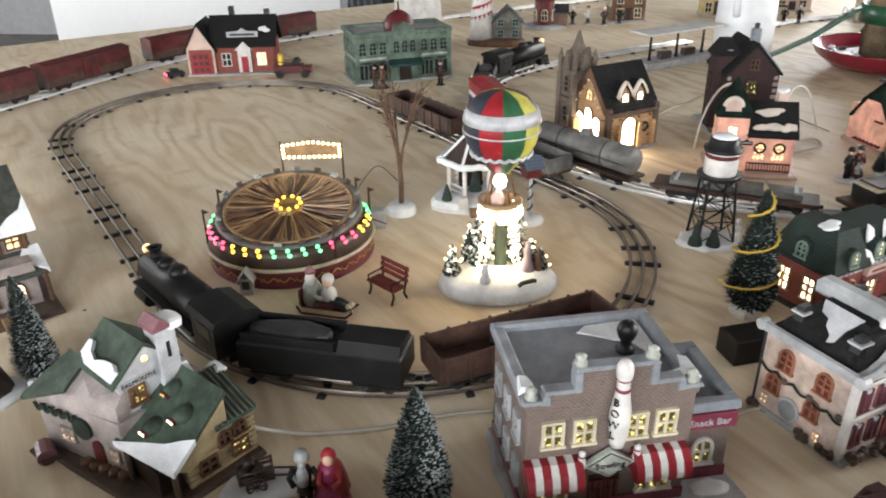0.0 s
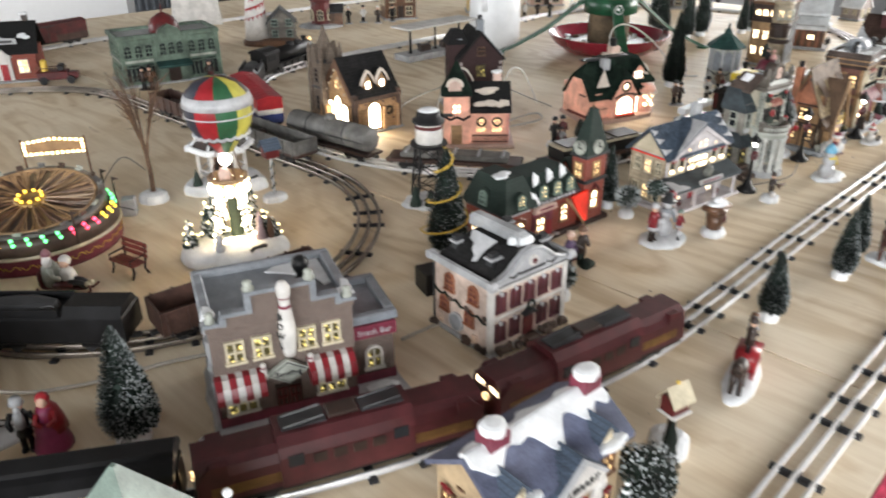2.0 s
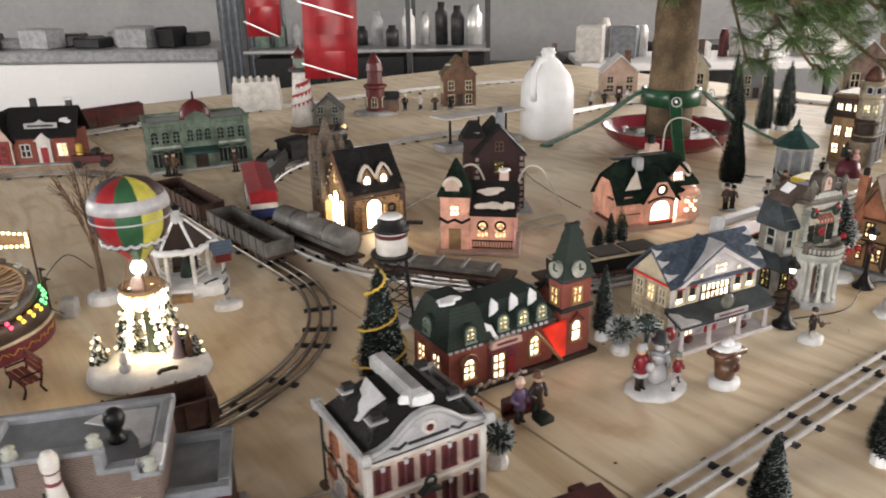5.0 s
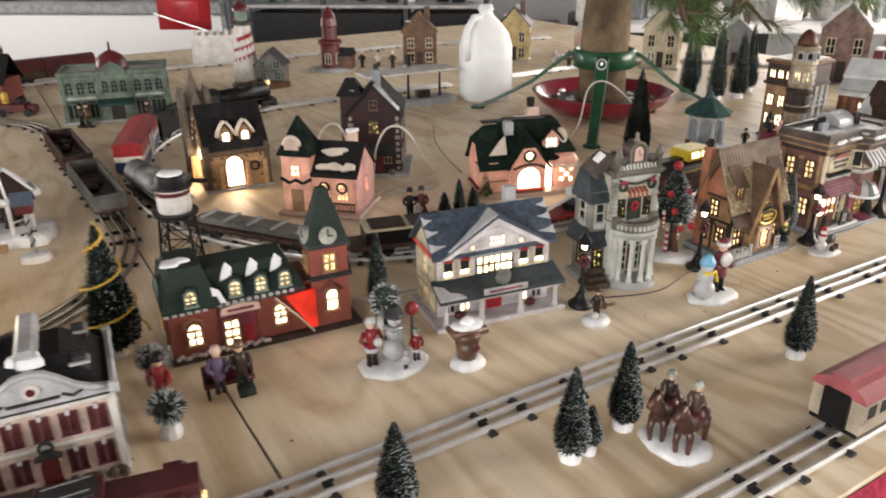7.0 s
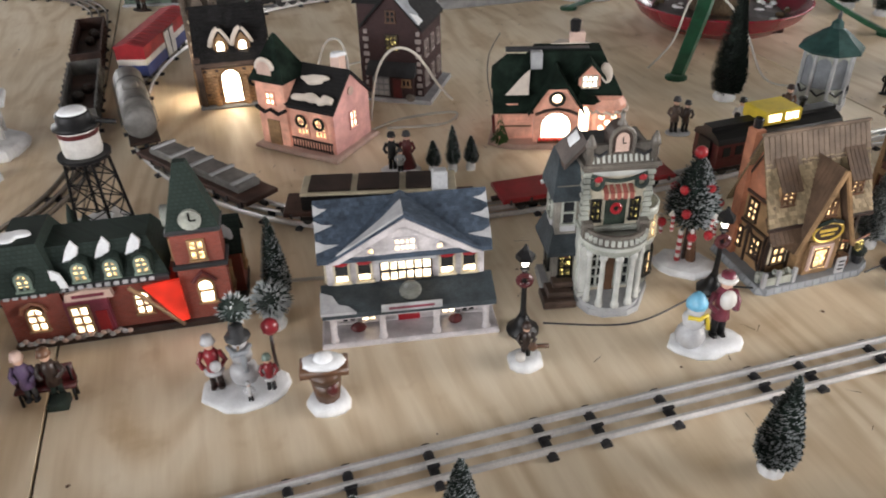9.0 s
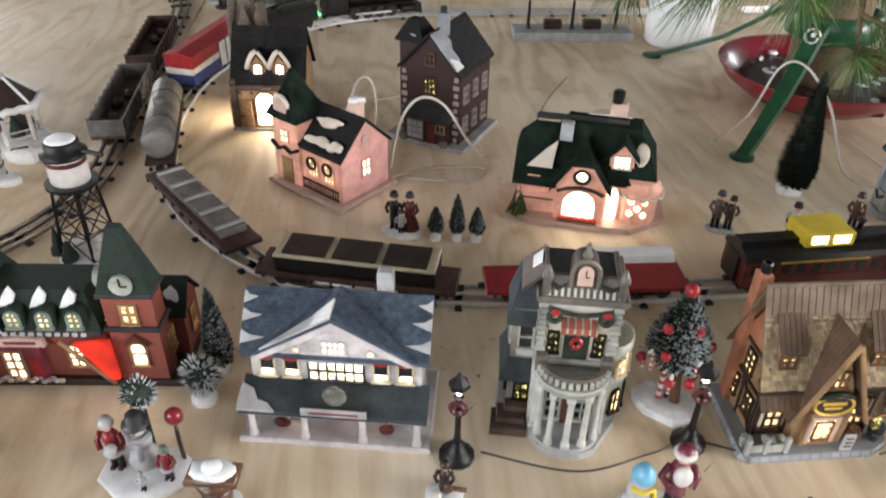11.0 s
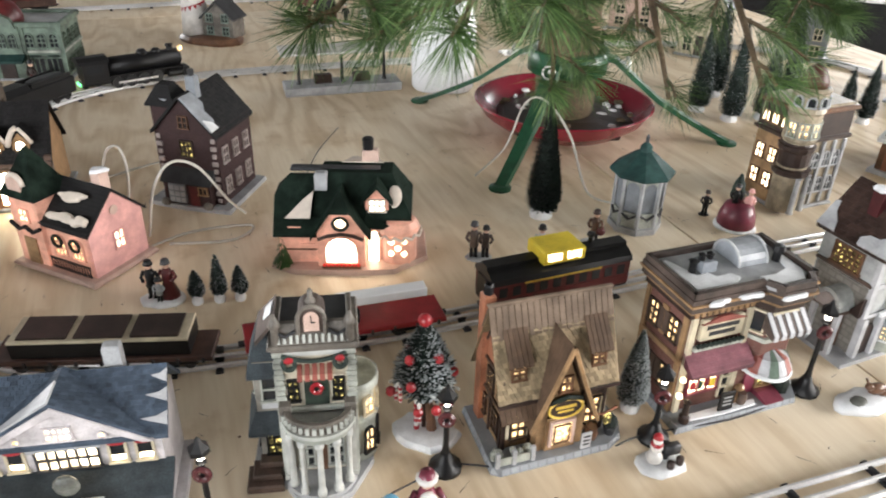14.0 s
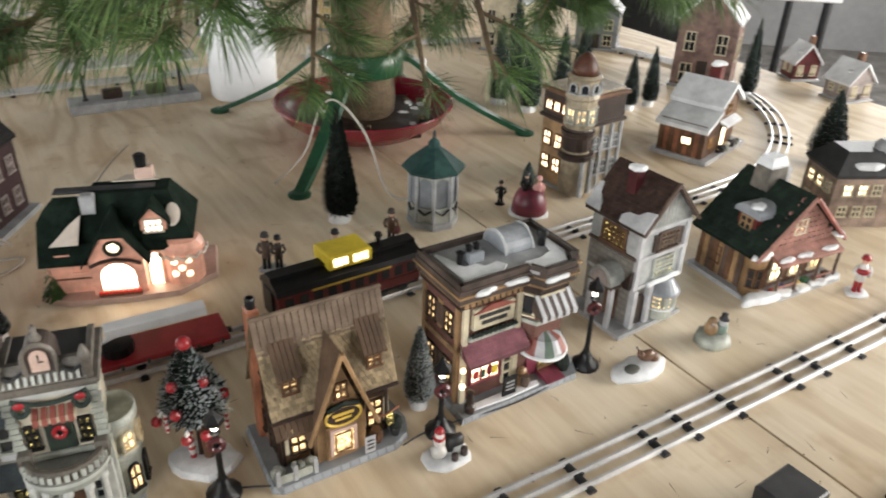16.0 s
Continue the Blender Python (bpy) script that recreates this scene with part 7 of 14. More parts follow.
def green_cottage():
    th = thing("roadside_cottage", "ceramic cottage with dark green snow-dusted roof and lit porch", "model building", 1.722, 1.628, 34.0)
    W, D, E, R = 15.6, 10.4, 7.2, 14.6
    part("base", Shape().slab([(-1.0, -1.4), (4.0, -2.6), (W + 1.0, -2.2), (W + 1.4, D + 0.6), (-1.0, D + 0.6)], 0, 0.6, 0.98), PALEGREY, th)
    part("wall", Shape().prism([(0.4, 0.5), (W - 0.4, 0.5), (W - 0.4, E), (W / 2, R - 0.6), (0.4, E)], 0.4, D), BROWN, th, "brown timber wall")
    part("roof", gable_roof(0, W, 0, D, E, R - 0.4, 0.9, 0.4, None, "y"), DEEPGREEN, th, "dark green roof")
    k = (R - 0.4 - E) / (W / 2)
    lo = E - 0.9 * k + 0.42
    shingles(th, (-0.9, D + 0.9, lo), (-0.9, -0.9, lo), (W / 2, -0.9, R + 0.02), (W / 2, D + 0.9, R + 0.02), 13, 20, FIRTILE, 0.13)
    shingles(th, (W + 0.9, -0.9, lo), (W + 0.9, D + 0.9, lo), (W / 2, D + 0.9, R + 0.02), (W / 2, -0.9, R + 0.02), 13, 20, FIRTILE, 0.13)
    f = side("front", 0, 0.4)
    n = 9
    for j in range(n):
        z = 6.4 + j * 0.85
        half = (W / 2 - 0.3) * (1 - (z - E) / (R - E)) if z > E else W / 2 - 0.5
        for i in range(int(half * 2 / 0.95)):
            x = W / 2 - half + 0.48 + i * 0.95 + (0.3 if j % 2 else 0)
            part("gable_scale", Shape(f).prism([(x - 0.42, z + 0.9), (x - 0.42, z + 0.3), (x, z), (x + 0.42, z + 0.3), (x + 0.42, z + 0.9)], -0.2 - 0.02 * (i % 3), 0.0), ROSE, th)
    for q in (-1, 1):
        part("barge_board", Shape().tube([(W / 2, -0.95, R - 0.2), (W / 2 + q * (W / 2 + 0.9), -0.95, lo - 0.4)], 0.34, 5), (ROSE, FADEDRED)[q > 0], th, "rosy barge board")
    part("porch_roof", Shape(f).prismx([(0.0, 6.6), (-2.4, 5.4), (-2.4, 5.0), (0, 5.8)], 3.0, W), ROSE, th, "rosy boarded porch roof")
    for x in (3.4, 7.2, 11.2, W - 0.4):
        part("porch_post", Shape(f).rod((x, -2.1, 0.5), (x, -2.1, 5.2), 0.24, 0.24, 7), UMBER, th)
    part("porch_rail", Shape(f).box(3.4, 7.2, -2.2, -2.0, 1.6, 1.85).box(11.2, W - 0.4, -2.2, -2.0, 1.6, 1.85), ROSE, th)
    for x, c in ((5.2, LITW), (9.2, LITW), (13.2, LIT)):
        window(th, f, x, 1.8, 2.0, 2.8, CREAM, c, 2, 2)
    window(th, f, W / 2, 8.6, 1.8, 1.9, CREAM, LIT, 2, 2)
    for i, x in enumerate((3.9, 5.4, 8.6, 10.2, 12.8, 14.4)):
        part("gift", Shape(f).box(x - 0.5, x + 0.5, -1.8, -1.0, 0.5, 1.2 + 0.3 * (i % 2), 0.1), (RED, BLUE, GOLD, GREEN, RED, BROWN)[i], th)
    for i, (x, y, rx) in enumerate(((5.0, -1.9, 1.4), (8.6, -2.1, 1.3), (12.0, -2.0, 1.5), (15.4, -1.7, 1.3))):
        part("snow", snow_patch(x, y, 0.6, rx, 0.7, 0.4, 94 + i), SNOW, th, "snow heap before the porch")
    for i, x in enumerate((4.4, 8.0, 13.0)):
        part("snow", snow_patch(x, -1.6, 5.9, 1.2, 0.5, 0.25, 97 + i), SNOW, th)
    # round turret room under the eave at the corner
    part("turret", Shape().lathe([(1.5, 0.5), (1.5, 6.0), (1.7, 6.3), (1.6, 6.6), (0, 7.4)], 0.9, 0.6, 14), TAN, th, "tan round corner room", True)
    for a in (-60, -20, 20):
        window(th, Matrix.Translation((0.9, 0.6, 0)) @ Matrix.Rotation(radians(a), 4, "Z") @ Matrix.Translation((0, -1.5, 0)), 0, 2.2, 0.7, 2.6, BROWN, DARKPANE, 1, 2, fw=0.12)
    part("snow", snow_patch(0.8, 0.0, 6.7, 1.9, 1.2, 0.35, 93), SNOW, th, "snow on the corner roof")
    part("snow", snow_patch(0.6, -1.6, 0.4, 2.8, 1.2, 0.9, 92), SNOW, th, "snow bank at the corner")
    l = side("left", 0.4, D)
    for i in range(11):
        part("side_board", Shape(l).box(0.1 + i * 0.92, 0.92 + i * 0.92, -0.18 - 0.04 * (i % 2), 0, 0.6, 6.8), (BROWN, UMBER, TAN)[(i * 2) % 3], th)
    window(th, l, 3.4, 2.4, 1.6, 2.4, BROWN, DARKPANE, 2, 2)
    # dormer on the side slope
    zz = E + 2.0 * k
    d = part("dormer", Shape().box(1.6, 5.4, 2.6, 5.8, zz - 0.6, zz + 2.0, 0.1), DKRED, th, "red dormer")
    arc = [(4.2 + 2.3 * math.cos(math.pi * i / 10), zz + 1.9 + 1.5 * math.sin(math.pi * i / 10)) for i in range(11)]
    part("dormer_roof", Shape().prismx(arc, 1.2, 6.4), BLUEGREY, d, "rounded blue-grey dormer roof")
    window(d, side("left", 1.6, 5.6), 1.4, zz - 0.1, 1.6, 1.6, TAN, DARKPANE, 2, 2)
    part("snow", snow_patch(2.0, 3.2, zz + 3.3, 1.0, 0.9, 0.3, 90), SNOW, th)
    ch = part("chimney", Shape().slab([(5.6, 5.4), (9.4, 5.4), (9.4, 8.6), (5.6, 8.6)], 10.6, 16.4, 0.85), BANKGREY, th, "broad brown stone chimney")
    part("snow_cap", Shape().slab([(5.8, 5.6), (9.2, 5.6), (9.2, 8.4), (5.8, 8.4)], 16.2, 17.6, 0.72), SNOW, ch, "faceted white snow cap")
    part("flue", Shape().box(9.6, 10.8, 6.2, 7.4, 12.0, 15.6, 0.15), CHALK, th)
    part("snow", snow_patch(W + 0.2, -0.4, E - 0.2, 1.0, 0.8, 0.2, 91), SNOW, th)


def pink_villa():
    th = thing("pink_cottage", "pink glowing ceramic cottage with dark snow-patched roofs", "model building", 0.462, 1.343, -6.0)
    part("base", Shape().box(-0.9, 14.4, -1.1, 10.8, 0, 0.8, 0.3), PALEPINK, th)
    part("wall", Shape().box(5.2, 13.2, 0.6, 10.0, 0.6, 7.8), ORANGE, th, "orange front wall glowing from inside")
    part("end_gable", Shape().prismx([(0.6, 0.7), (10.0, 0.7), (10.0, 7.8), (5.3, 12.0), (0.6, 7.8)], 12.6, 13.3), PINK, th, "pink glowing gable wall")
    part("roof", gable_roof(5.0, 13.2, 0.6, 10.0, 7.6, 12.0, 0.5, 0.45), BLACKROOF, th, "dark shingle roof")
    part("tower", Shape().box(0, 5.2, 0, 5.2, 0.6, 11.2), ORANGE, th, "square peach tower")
    part("tower_roof", Shape().slab([(-0.6, -0.6), (5.8, -0.6), (5.8, 5.8), (-0.6, 5.8)], 11.0, 17.2, 0.06), DEEPGREEN, th, "dark green pointed tower roof")
    td = part("tower_dormer", Shape().prism([(2.2 + q, 11.2 + w) for q, w in arch(2.6, 2.6)], -0.2, 2.0), PALEPINK, th, "round-headed dormer")
    part("snow", Shape().tube([(2.2 + 1.45 * math.cos(i * 0.314), 0.1, 12.6 + 1.45 * math.sin(i * 0.314)) for i in range(11)], 0.36, 8), CREAMSNOW, td, "cream snow over the dormer", True)
    part("eave", Shape().box(-0.5, 5.7, -0.5, 5.7, 10.7, 11.2, 0.12), BLACKROOF, th)
    part("eave", Shape().box(4.9, 13.6, 0.0, 0.7, 7.4, 7.9, 0.12), BLACKROOF, th)
    part("tower_band", Shape().tube([(-0.2, -0.3, 6.8), (1.4, -0.4, 6.0), (2.6, -0.4, 6.6), (3.9, -0.4, 6.0), (5.4, -0.3, 6.8)], 0.3), BLACKROOF, th)
    for k, (sx, sy, rx) in enumerate(((8.8, 0.9, 2.3), (11.9, 0.9, 1.4), (8.8, 3.1, 2.2))):
        part("snow", snow_patch(sx, sy, 7.9 + (sy + 0.2) * 0.93, rx, 0.75, 0.35, 102 + k, None, 0.93), CREAMSNOW, th)
    part("chimney", Shape().box(10.2, 11.8, 5.4, 7.0, 11.0, 14.0, 0.15), PALEPINK, th)
    part("snow", snow_patch(11.0, 6.2, 14.0, 1.0, 1.0, 0.3, 104), SNOW, th)
    f = side("front", 0, 0.6)
    for x in (7.6, 10.8):
        window(th, f, x, 3.2, 1.8, 2.8, ORANGE, LIT, 3, 3, True)
        part("wreath", Shape(f).tube([(x + 0.85 * math.cos(i * 0.524), -0.5, 5.4 + 0.85 * math.sin(i * 0.524)) for i in range(13)], 0.22), BRISTLE_D, th)
    s = Shape(f)
    for i in range(15):
        s.box(5.8 + i * 0.5, 5.95 + i * 0.5, -0.7, -0.55, 1.0, 2.7)
    s.box(5.7, 13.1, -0.7, -0.55, 2.5, 2.75).box(5.7, 13.1, -0.7, -0.55, 1.2, 1.4)
    part("railing", s, BLACK, th, "small black iron railing")
    g = side("front", 0, 0)
    window(th, g, 2.6, 7.4, 1.3, 1.6, ORANGE, LITW, 2, 2)
    part("door", Shape(g).box(1.5, 3.7, -0.2, 0.05, 0.8, 4.8), TAN, th)
    r = side("right", 13.3, 0.6)
    window(th, r, 4.7, 3.6, 1.4, 2.4, PINK, LITW, 2, 2)
    part("rosette", Shape(r).rod((4.7, -0.15, 9.2), (4.7, 0.1, 9.2), 0.7, 0.7, 10), PALEPINK, th)


def church():
    th = thing("stone_church", "tan stone ceramic church with tall glowing arched windows", "model building", 0.283, 1.436, 34.0)
    part("base", Shape().box(-0.8, 12.4, -0.8, 12.8, 0, 0.6, 0.2), PALEGREY, th)
    part("wall", Shape().box(0, 11.4, 0, 12.0, 0.5, 8.4), TANSTONE, th, "tan stone wall")
    part("end_gable", Shape().prismx([(0, 8.2), (12.0, 8.2), (6.0, 15.2)], 0, 11.4), TANSTONE, th)
    part("roof", gable_roof(0.2, 11.4, 0, 12.0, 8.2, 15.4, 0.6, 0.5), BLACKROOF, th, "dark shingle roof")
    shingles(th, (-0.4, -0.6, 8.0), (12.0, -0.6, 8.0), (12.0, 6.0, 15.92), (-0.4, 6.0, 15.92), 14, 20, BLACKTILE, 0.14)
    part("gable_trim", Shape().prismx([(-0.5, 7.6), (6.0, 15.8), (12.5, 7.6), (11.2, 7.6), (6.0, 14.0), (0.8, 7.6)], -0.5, 0.0), BROWN, th)
    f = side("front", 0, 0)
    window(th, f, 5.0, 1.0, 3.0, 5.6, TAN, LITC, 1, 1, True, fw=0.4)
    part("wreath", Shape(f).tube([(8.8 + 0.8 * math.cos(i * 0.524), -0.4, 4.4 + 0.8 * math.sin(i * 0.524)) for i in range(13)], 0.24), BRISTLE_D, th)
    for x in (2.4, 7.4, 10.8):
        part("buttress", Shape(f).prism([(x - 0.45, 0.6), (x + 0.45, 0.6), (x + 0.35, 5.6), (x - 0.35, 5.6)], -0.9, 0), TANSTONE, th)
    for x in (4.2, 7.8):
        d = part("dormer", Shape().prism([(x - 1.2, 9.0), (x + 1.2, 9.0), (x + 1.2, 11.0), (x, 12.6), (x - 1.2, 11.0)], 0.8, 4.4), TANSTONE, th)
        part("dormer_roof", Shape().prism([(x - 1.5, 10.7), (x, 12.7), (x + 1.5, 10.7), (x + 1.7, 11.1), (x, 13.3), (x - 1.7, 11.1)], 0.5, 4.6), BLACKROOF, d)
        part("snow", Shape().tube([(x - 1.75, 0.6, 10.5), (x - 1.3, 0.6, 11.8), (x - 0.6, 0.6, 13.0), (x, 0.7, 13.4)], 0.42, 8).tube([(x + 0.2, 0.7, 13.3), (x + 1.0, 0.6, 12.2), (x + 1.75, 0.6, 10.8)], 0.3, 8), CREAMSNOW, d, "cream snow along the dormer edge", True)
        window(d, side("front", 0, 0.8), x, 9.2, 1.2, 2.0, TAN, LITC, 1, 1, True)
    for x in (0.9, 2.9, 7.4, 10.2):
        for z in (2.2, 6.3):
            part("quoin", Shape(f).box(x - 0.3, x + 0.3, -0.16, 0.05, z, z + 0.45, 0.06), UMBER, th)
    part("string_course", Shape(f).box(0.5, 10.9, -0.14, 0.03, 6.9, 7.25, 0.04), UMBER, th)
    l = side("left", 0, 12.0)
    for k, x in enumerate((3.4, 6.0, 8.6)):
        window(th, l, x, 1.0, 2.1, 5.4 if k != 1 else 6.8, TAN, LITC, 1, 1, True)
    window(th, l, 6.0, 9.4, 1.6, 2.0, TAN, LIT, 2, 2, True)
    for x in (0.6, 11.2):
        part("buttress", Shape(l).prism([(x - 0.5, 0.6), (x + 0.5, 0.6), (x + 0.4, 6.6), (x - 0.4, 6.6)], -1.0, 0), TANSTONE, th)
    part("tower", Shape().box(-1.4, 3.2, 9.6, 14.0, 0.5, 14.6), TOWER, th, "square brown-grey bell tower")
    for x, y in ((-1.5, 9.5), (3.3, 9.5), (-1.5, 14.1), (3.3, 14.1)):
        part("pinnacle", Shape().lathe([(0.55, 13.6), (0.55, 16.0), (0.7, 16.2), (0.1, 18.2), (0, 18.3)], x, y, 6), TOWER, th)
        part("tower_pier", Shape().box(x - 0.45, x + 0.45, y - 0.45, y + 0.45, 0.5, 13.8, 0.1), TOWER, th)
    part("tower_top", Shape().box(-1.8, 3.6, 9.2, 14.4, 14.2, 15.0, 0.15), DKGREY, th)
    part("spire", Shape().lathe([(2.9, 15.0), (2.4, 16.2), (1.0, 19.2), (0.25, 21.6), (0, 21.8)], 0.9, 11.8, 4, math.pi / 4, math.pi / 4 + 2 * math.pi), TOWER, th, "dark pointed spire")
    for m in (side("front", 0.9, 9.6), side("left", -1.4, 11.8)):
        window(th, m, 0, 10.0, 1.4, 3.0, TOWER, DARKPANE, 1, 3, True)
        window(th, m, 0, 4.0, 1.4, 3.0, TOWER, DARKPANE, 1, 3, True)
    for x in (0.0, 11.4):
        part("corner_pier", Shape().box(x - 0.5, x + 0.5, -0.6, 0.4, 0.5, 9.0, 0.12), UMBER, th)
    part("eave_board", Shape().box(-0.4, 11.8, -0.75, -0.2, 7.5, 8.1, 0.08), UMBER, th)
    part("porch", Shape().box(-1.6, 0, 8.4, 11.0, 0.5, 5.4), TANSTONE, th)
    for m in (side("front", 0.9, 9.1), side("left", -1.9, 11.8), side("right", 3.7, 11.8)):
        part("gablet", Shape(m).prism([(-1.3, 14.4), (1.3, 14.4), (0, 18.2)], -0.1, 0.9), TOWER, th, "pointed gablet at the spire's foot")
        part("tower_course", Shape(m).box(-1.9, 1.9, 0.2, 0.6, 8.6, 9.1, 0.08), DKGREY, th)
    for k in range(7):
        part("gable_stud", Shape(l).ball(2.6 + k * 1.15, -0.7, 8.8 + 4.6 * (1 - abs(k - 3) / 3.0), 0.28, 0.2, 0.28, 7, 5), CREAM, th)


def dark_house():
    th = thing("haunted_house", "dark plum-brown unlit ceramic house with snow-grey roof slopes", "model building", 0.513, 1.571, 6.0)
    part("base", Shape().slab([(-1.2, -1.0), (6.0, -1.6), (13.4, -1.2), (13.2, 13.0), (-0.8, 13.0)], 0, 0.7, 0.98), PALEGREY, th)
    part("wall", Shape().box(1.0, 11.6, 0.6, 12.0, 0.6, 13.0), HAUNT, th, "dark plum brick wall")
    part("gable", Shape().prism([(1.4, 12.8), (11.2, 12.8), (6.3, 18.0)], 0.6, 12.0), HAUNT, th)
    part("roof", gable_roof(1.4, 11.2, 0.6, 12.0, 12.8, 18.1, 0.7, 0.45, None, "y"), BLACKROOF, th, "steep dark roof")
    k = (18.1 - 12.8) / 4.9
    lo = 12.8 - 0.7 * k + 0.47
    shingles(th, (11.9, -0.1, lo), (11.9, 12.7, lo), (6.3, 12.7, 18.58), (6.3, -0.1, 18.58), 10, 16, BLACKTILE, 0.13)
    shingles(th, (0.7, 12.7, lo), (0.7, -0.1, lo), (6.3, -0.1, 18.58), (6.3, 12.7, 18.58), 10, 16, BLACKTILE, 0.13)
    mm = Matrix.Translation((6.3, 0.0, 18.6)) @ Matrix.Rotation(math.atan(k), 4, "Y")
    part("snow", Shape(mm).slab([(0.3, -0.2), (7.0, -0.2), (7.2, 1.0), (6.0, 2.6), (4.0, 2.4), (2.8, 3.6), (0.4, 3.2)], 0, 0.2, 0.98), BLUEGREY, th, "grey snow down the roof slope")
    part("snow", Shape(mm).slab([(5.0, 0.2), (7.3, -0.1), (7.3, 2.2), (6.0, 1.8)], 0.1, 0.3, 0.95), SNOW, th)
    part("turret", Shape().box(-0.6, 3.4, 3.0, 7.0, 0.6, 15.6), HAUNT, th, "dark square turret")
    part("turret_roof", hip_roof(-0.6, 3.4, 3.0, 7.0, 15.6, 18.8, 1.6, 0.6, 0.3, None, 1.6), BLACKROOF, th)
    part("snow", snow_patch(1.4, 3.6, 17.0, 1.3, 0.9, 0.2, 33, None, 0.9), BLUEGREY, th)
    part("chimney", Shape().box(6.0, 7.6, 3.2, 4.6, 16.0, 20.8, 0.15), GREY, th, "grey chimney on the ridge")
    part("chimney_pot", Shape().lathe([(0.5, 20.8), (0.55, 21.6), (0.35, 21.8), (0, 21.8)], 6.8, 3.9, 8), DKGREY, th)
    f = side("front", 0, 0.6)
    window(th, f, 6.3, 8.6, 1.9, 2.5, DKBROWN, LITDIM, 3, 3)
    window(th, f, 6.3, 13.4, 1.3, 1.7, BROWN, DARKPANE, 2, 2)
    for z in range(9):
        for x, e in ((1.3, 0.35), (11.3, -0.35)):
            w = 0.5 if z % 2 else 0.32
            part("quoin", Shape(f).box(x + e - w, x + e + w, -0.22, 0.05, 1.0 + z * 1.28, 1.75 + z * 1.28, 0.06), CHALKPINK, th)
    part("porch", Shape().box(2.2, 10.2, -0.9, 0.6, 0.6, 5.0), HAUNT, th)
    part("porch_roof", Shape().prismx([(-1.5, 4.6), (0.6, 6.6), (0.6, 4.8)], 1.8, 10.6), DKGREY, th)
    pf = side("front", 0, -0.9)
    part("porch_panel", Shape(pf).box(3.0, 6.0, -0.25, 0, 1.0, 4.4, 0.1), GREY, th, "grey stone porch front")
    for i in range(3):
        for j in range(3):
            part("porch_stone", Shape(pf).box(3.1 + i, 3.9 + i, -0.34, -0.2, 1.2 + j * 1.05, 2.0 + j * 1.05, 0.08), PALEGREY, th)
    window(th, pf, 9.0, 3.0, 1.2, 1.0, TAN, DARKPANE, 2, 1)
    part("door", Shape(pf).box(6.6, 8.2, -0.15, 0.05, 0.7, 4.2), DKRED, th, "dark red door")
    for x in (2.4, 9.8):
        part("shrub", Shape(pf).ball(x, -0.5, 1.1, 0.9, 0.6, 0.7, 8, 5), BANKGREY, th)
    r = side("right", 11.6, 0.6)
    for x in (2.0, 5.4, 9.0):
        for z in (2.4, 7.6):
            window(th, r, x, z, 1.3, 2.4, CHALKPINK, DARKPANE, 2, 2)
    l = side("left", 1.0, 12)
    for x in (2.4, 5.0):
        window(th, l, x, 7.6, 1.3, 2.4, BROWN, DARKPANE, 2, 2)
    tl = side("left", -0.6, 7.0)
    window(th, tl, 2.0, 9.0, 1.2, 3.0, DKBROWN, DARKPANE, 2, 3, True)
    window(th, tl, 2.0, 2.4, 1.2, 3.0, DKBROWN, DARKPANE, 2, 3, True)


def jerkin_roof(m, half, length, eave, ridge, clip, back, thick=0.45):
    """A steep roof along x whose front end is clipped back to a small hip; half is its half width along y."""
    s = Shape(m)
    zc = eave + (ridge - eave) * (half - clip) / half
    pts = [(0, -half, eave), (0, -clip, zc), (0, clip, zc), (0, half, eave), (length, half, eave), (length, 0, ridge), (length, -half, eave), (back, 0, ridge)]
    top, low = s._v(pts), s._v([(x, y, z - thick) for x, y, z in pts])
    for f in ((0, 6, 5, 7, 1), (2, 7, 5, 4, 3), (1, 7, 2)):
        s._f([top[i] for i in f])
        s._f([low[i] for i in reversed(f)])
    for i in range(7):
        j = (i + 1) % 7
        s._f([top[i], top[j], low[j], low[i]])
    return s


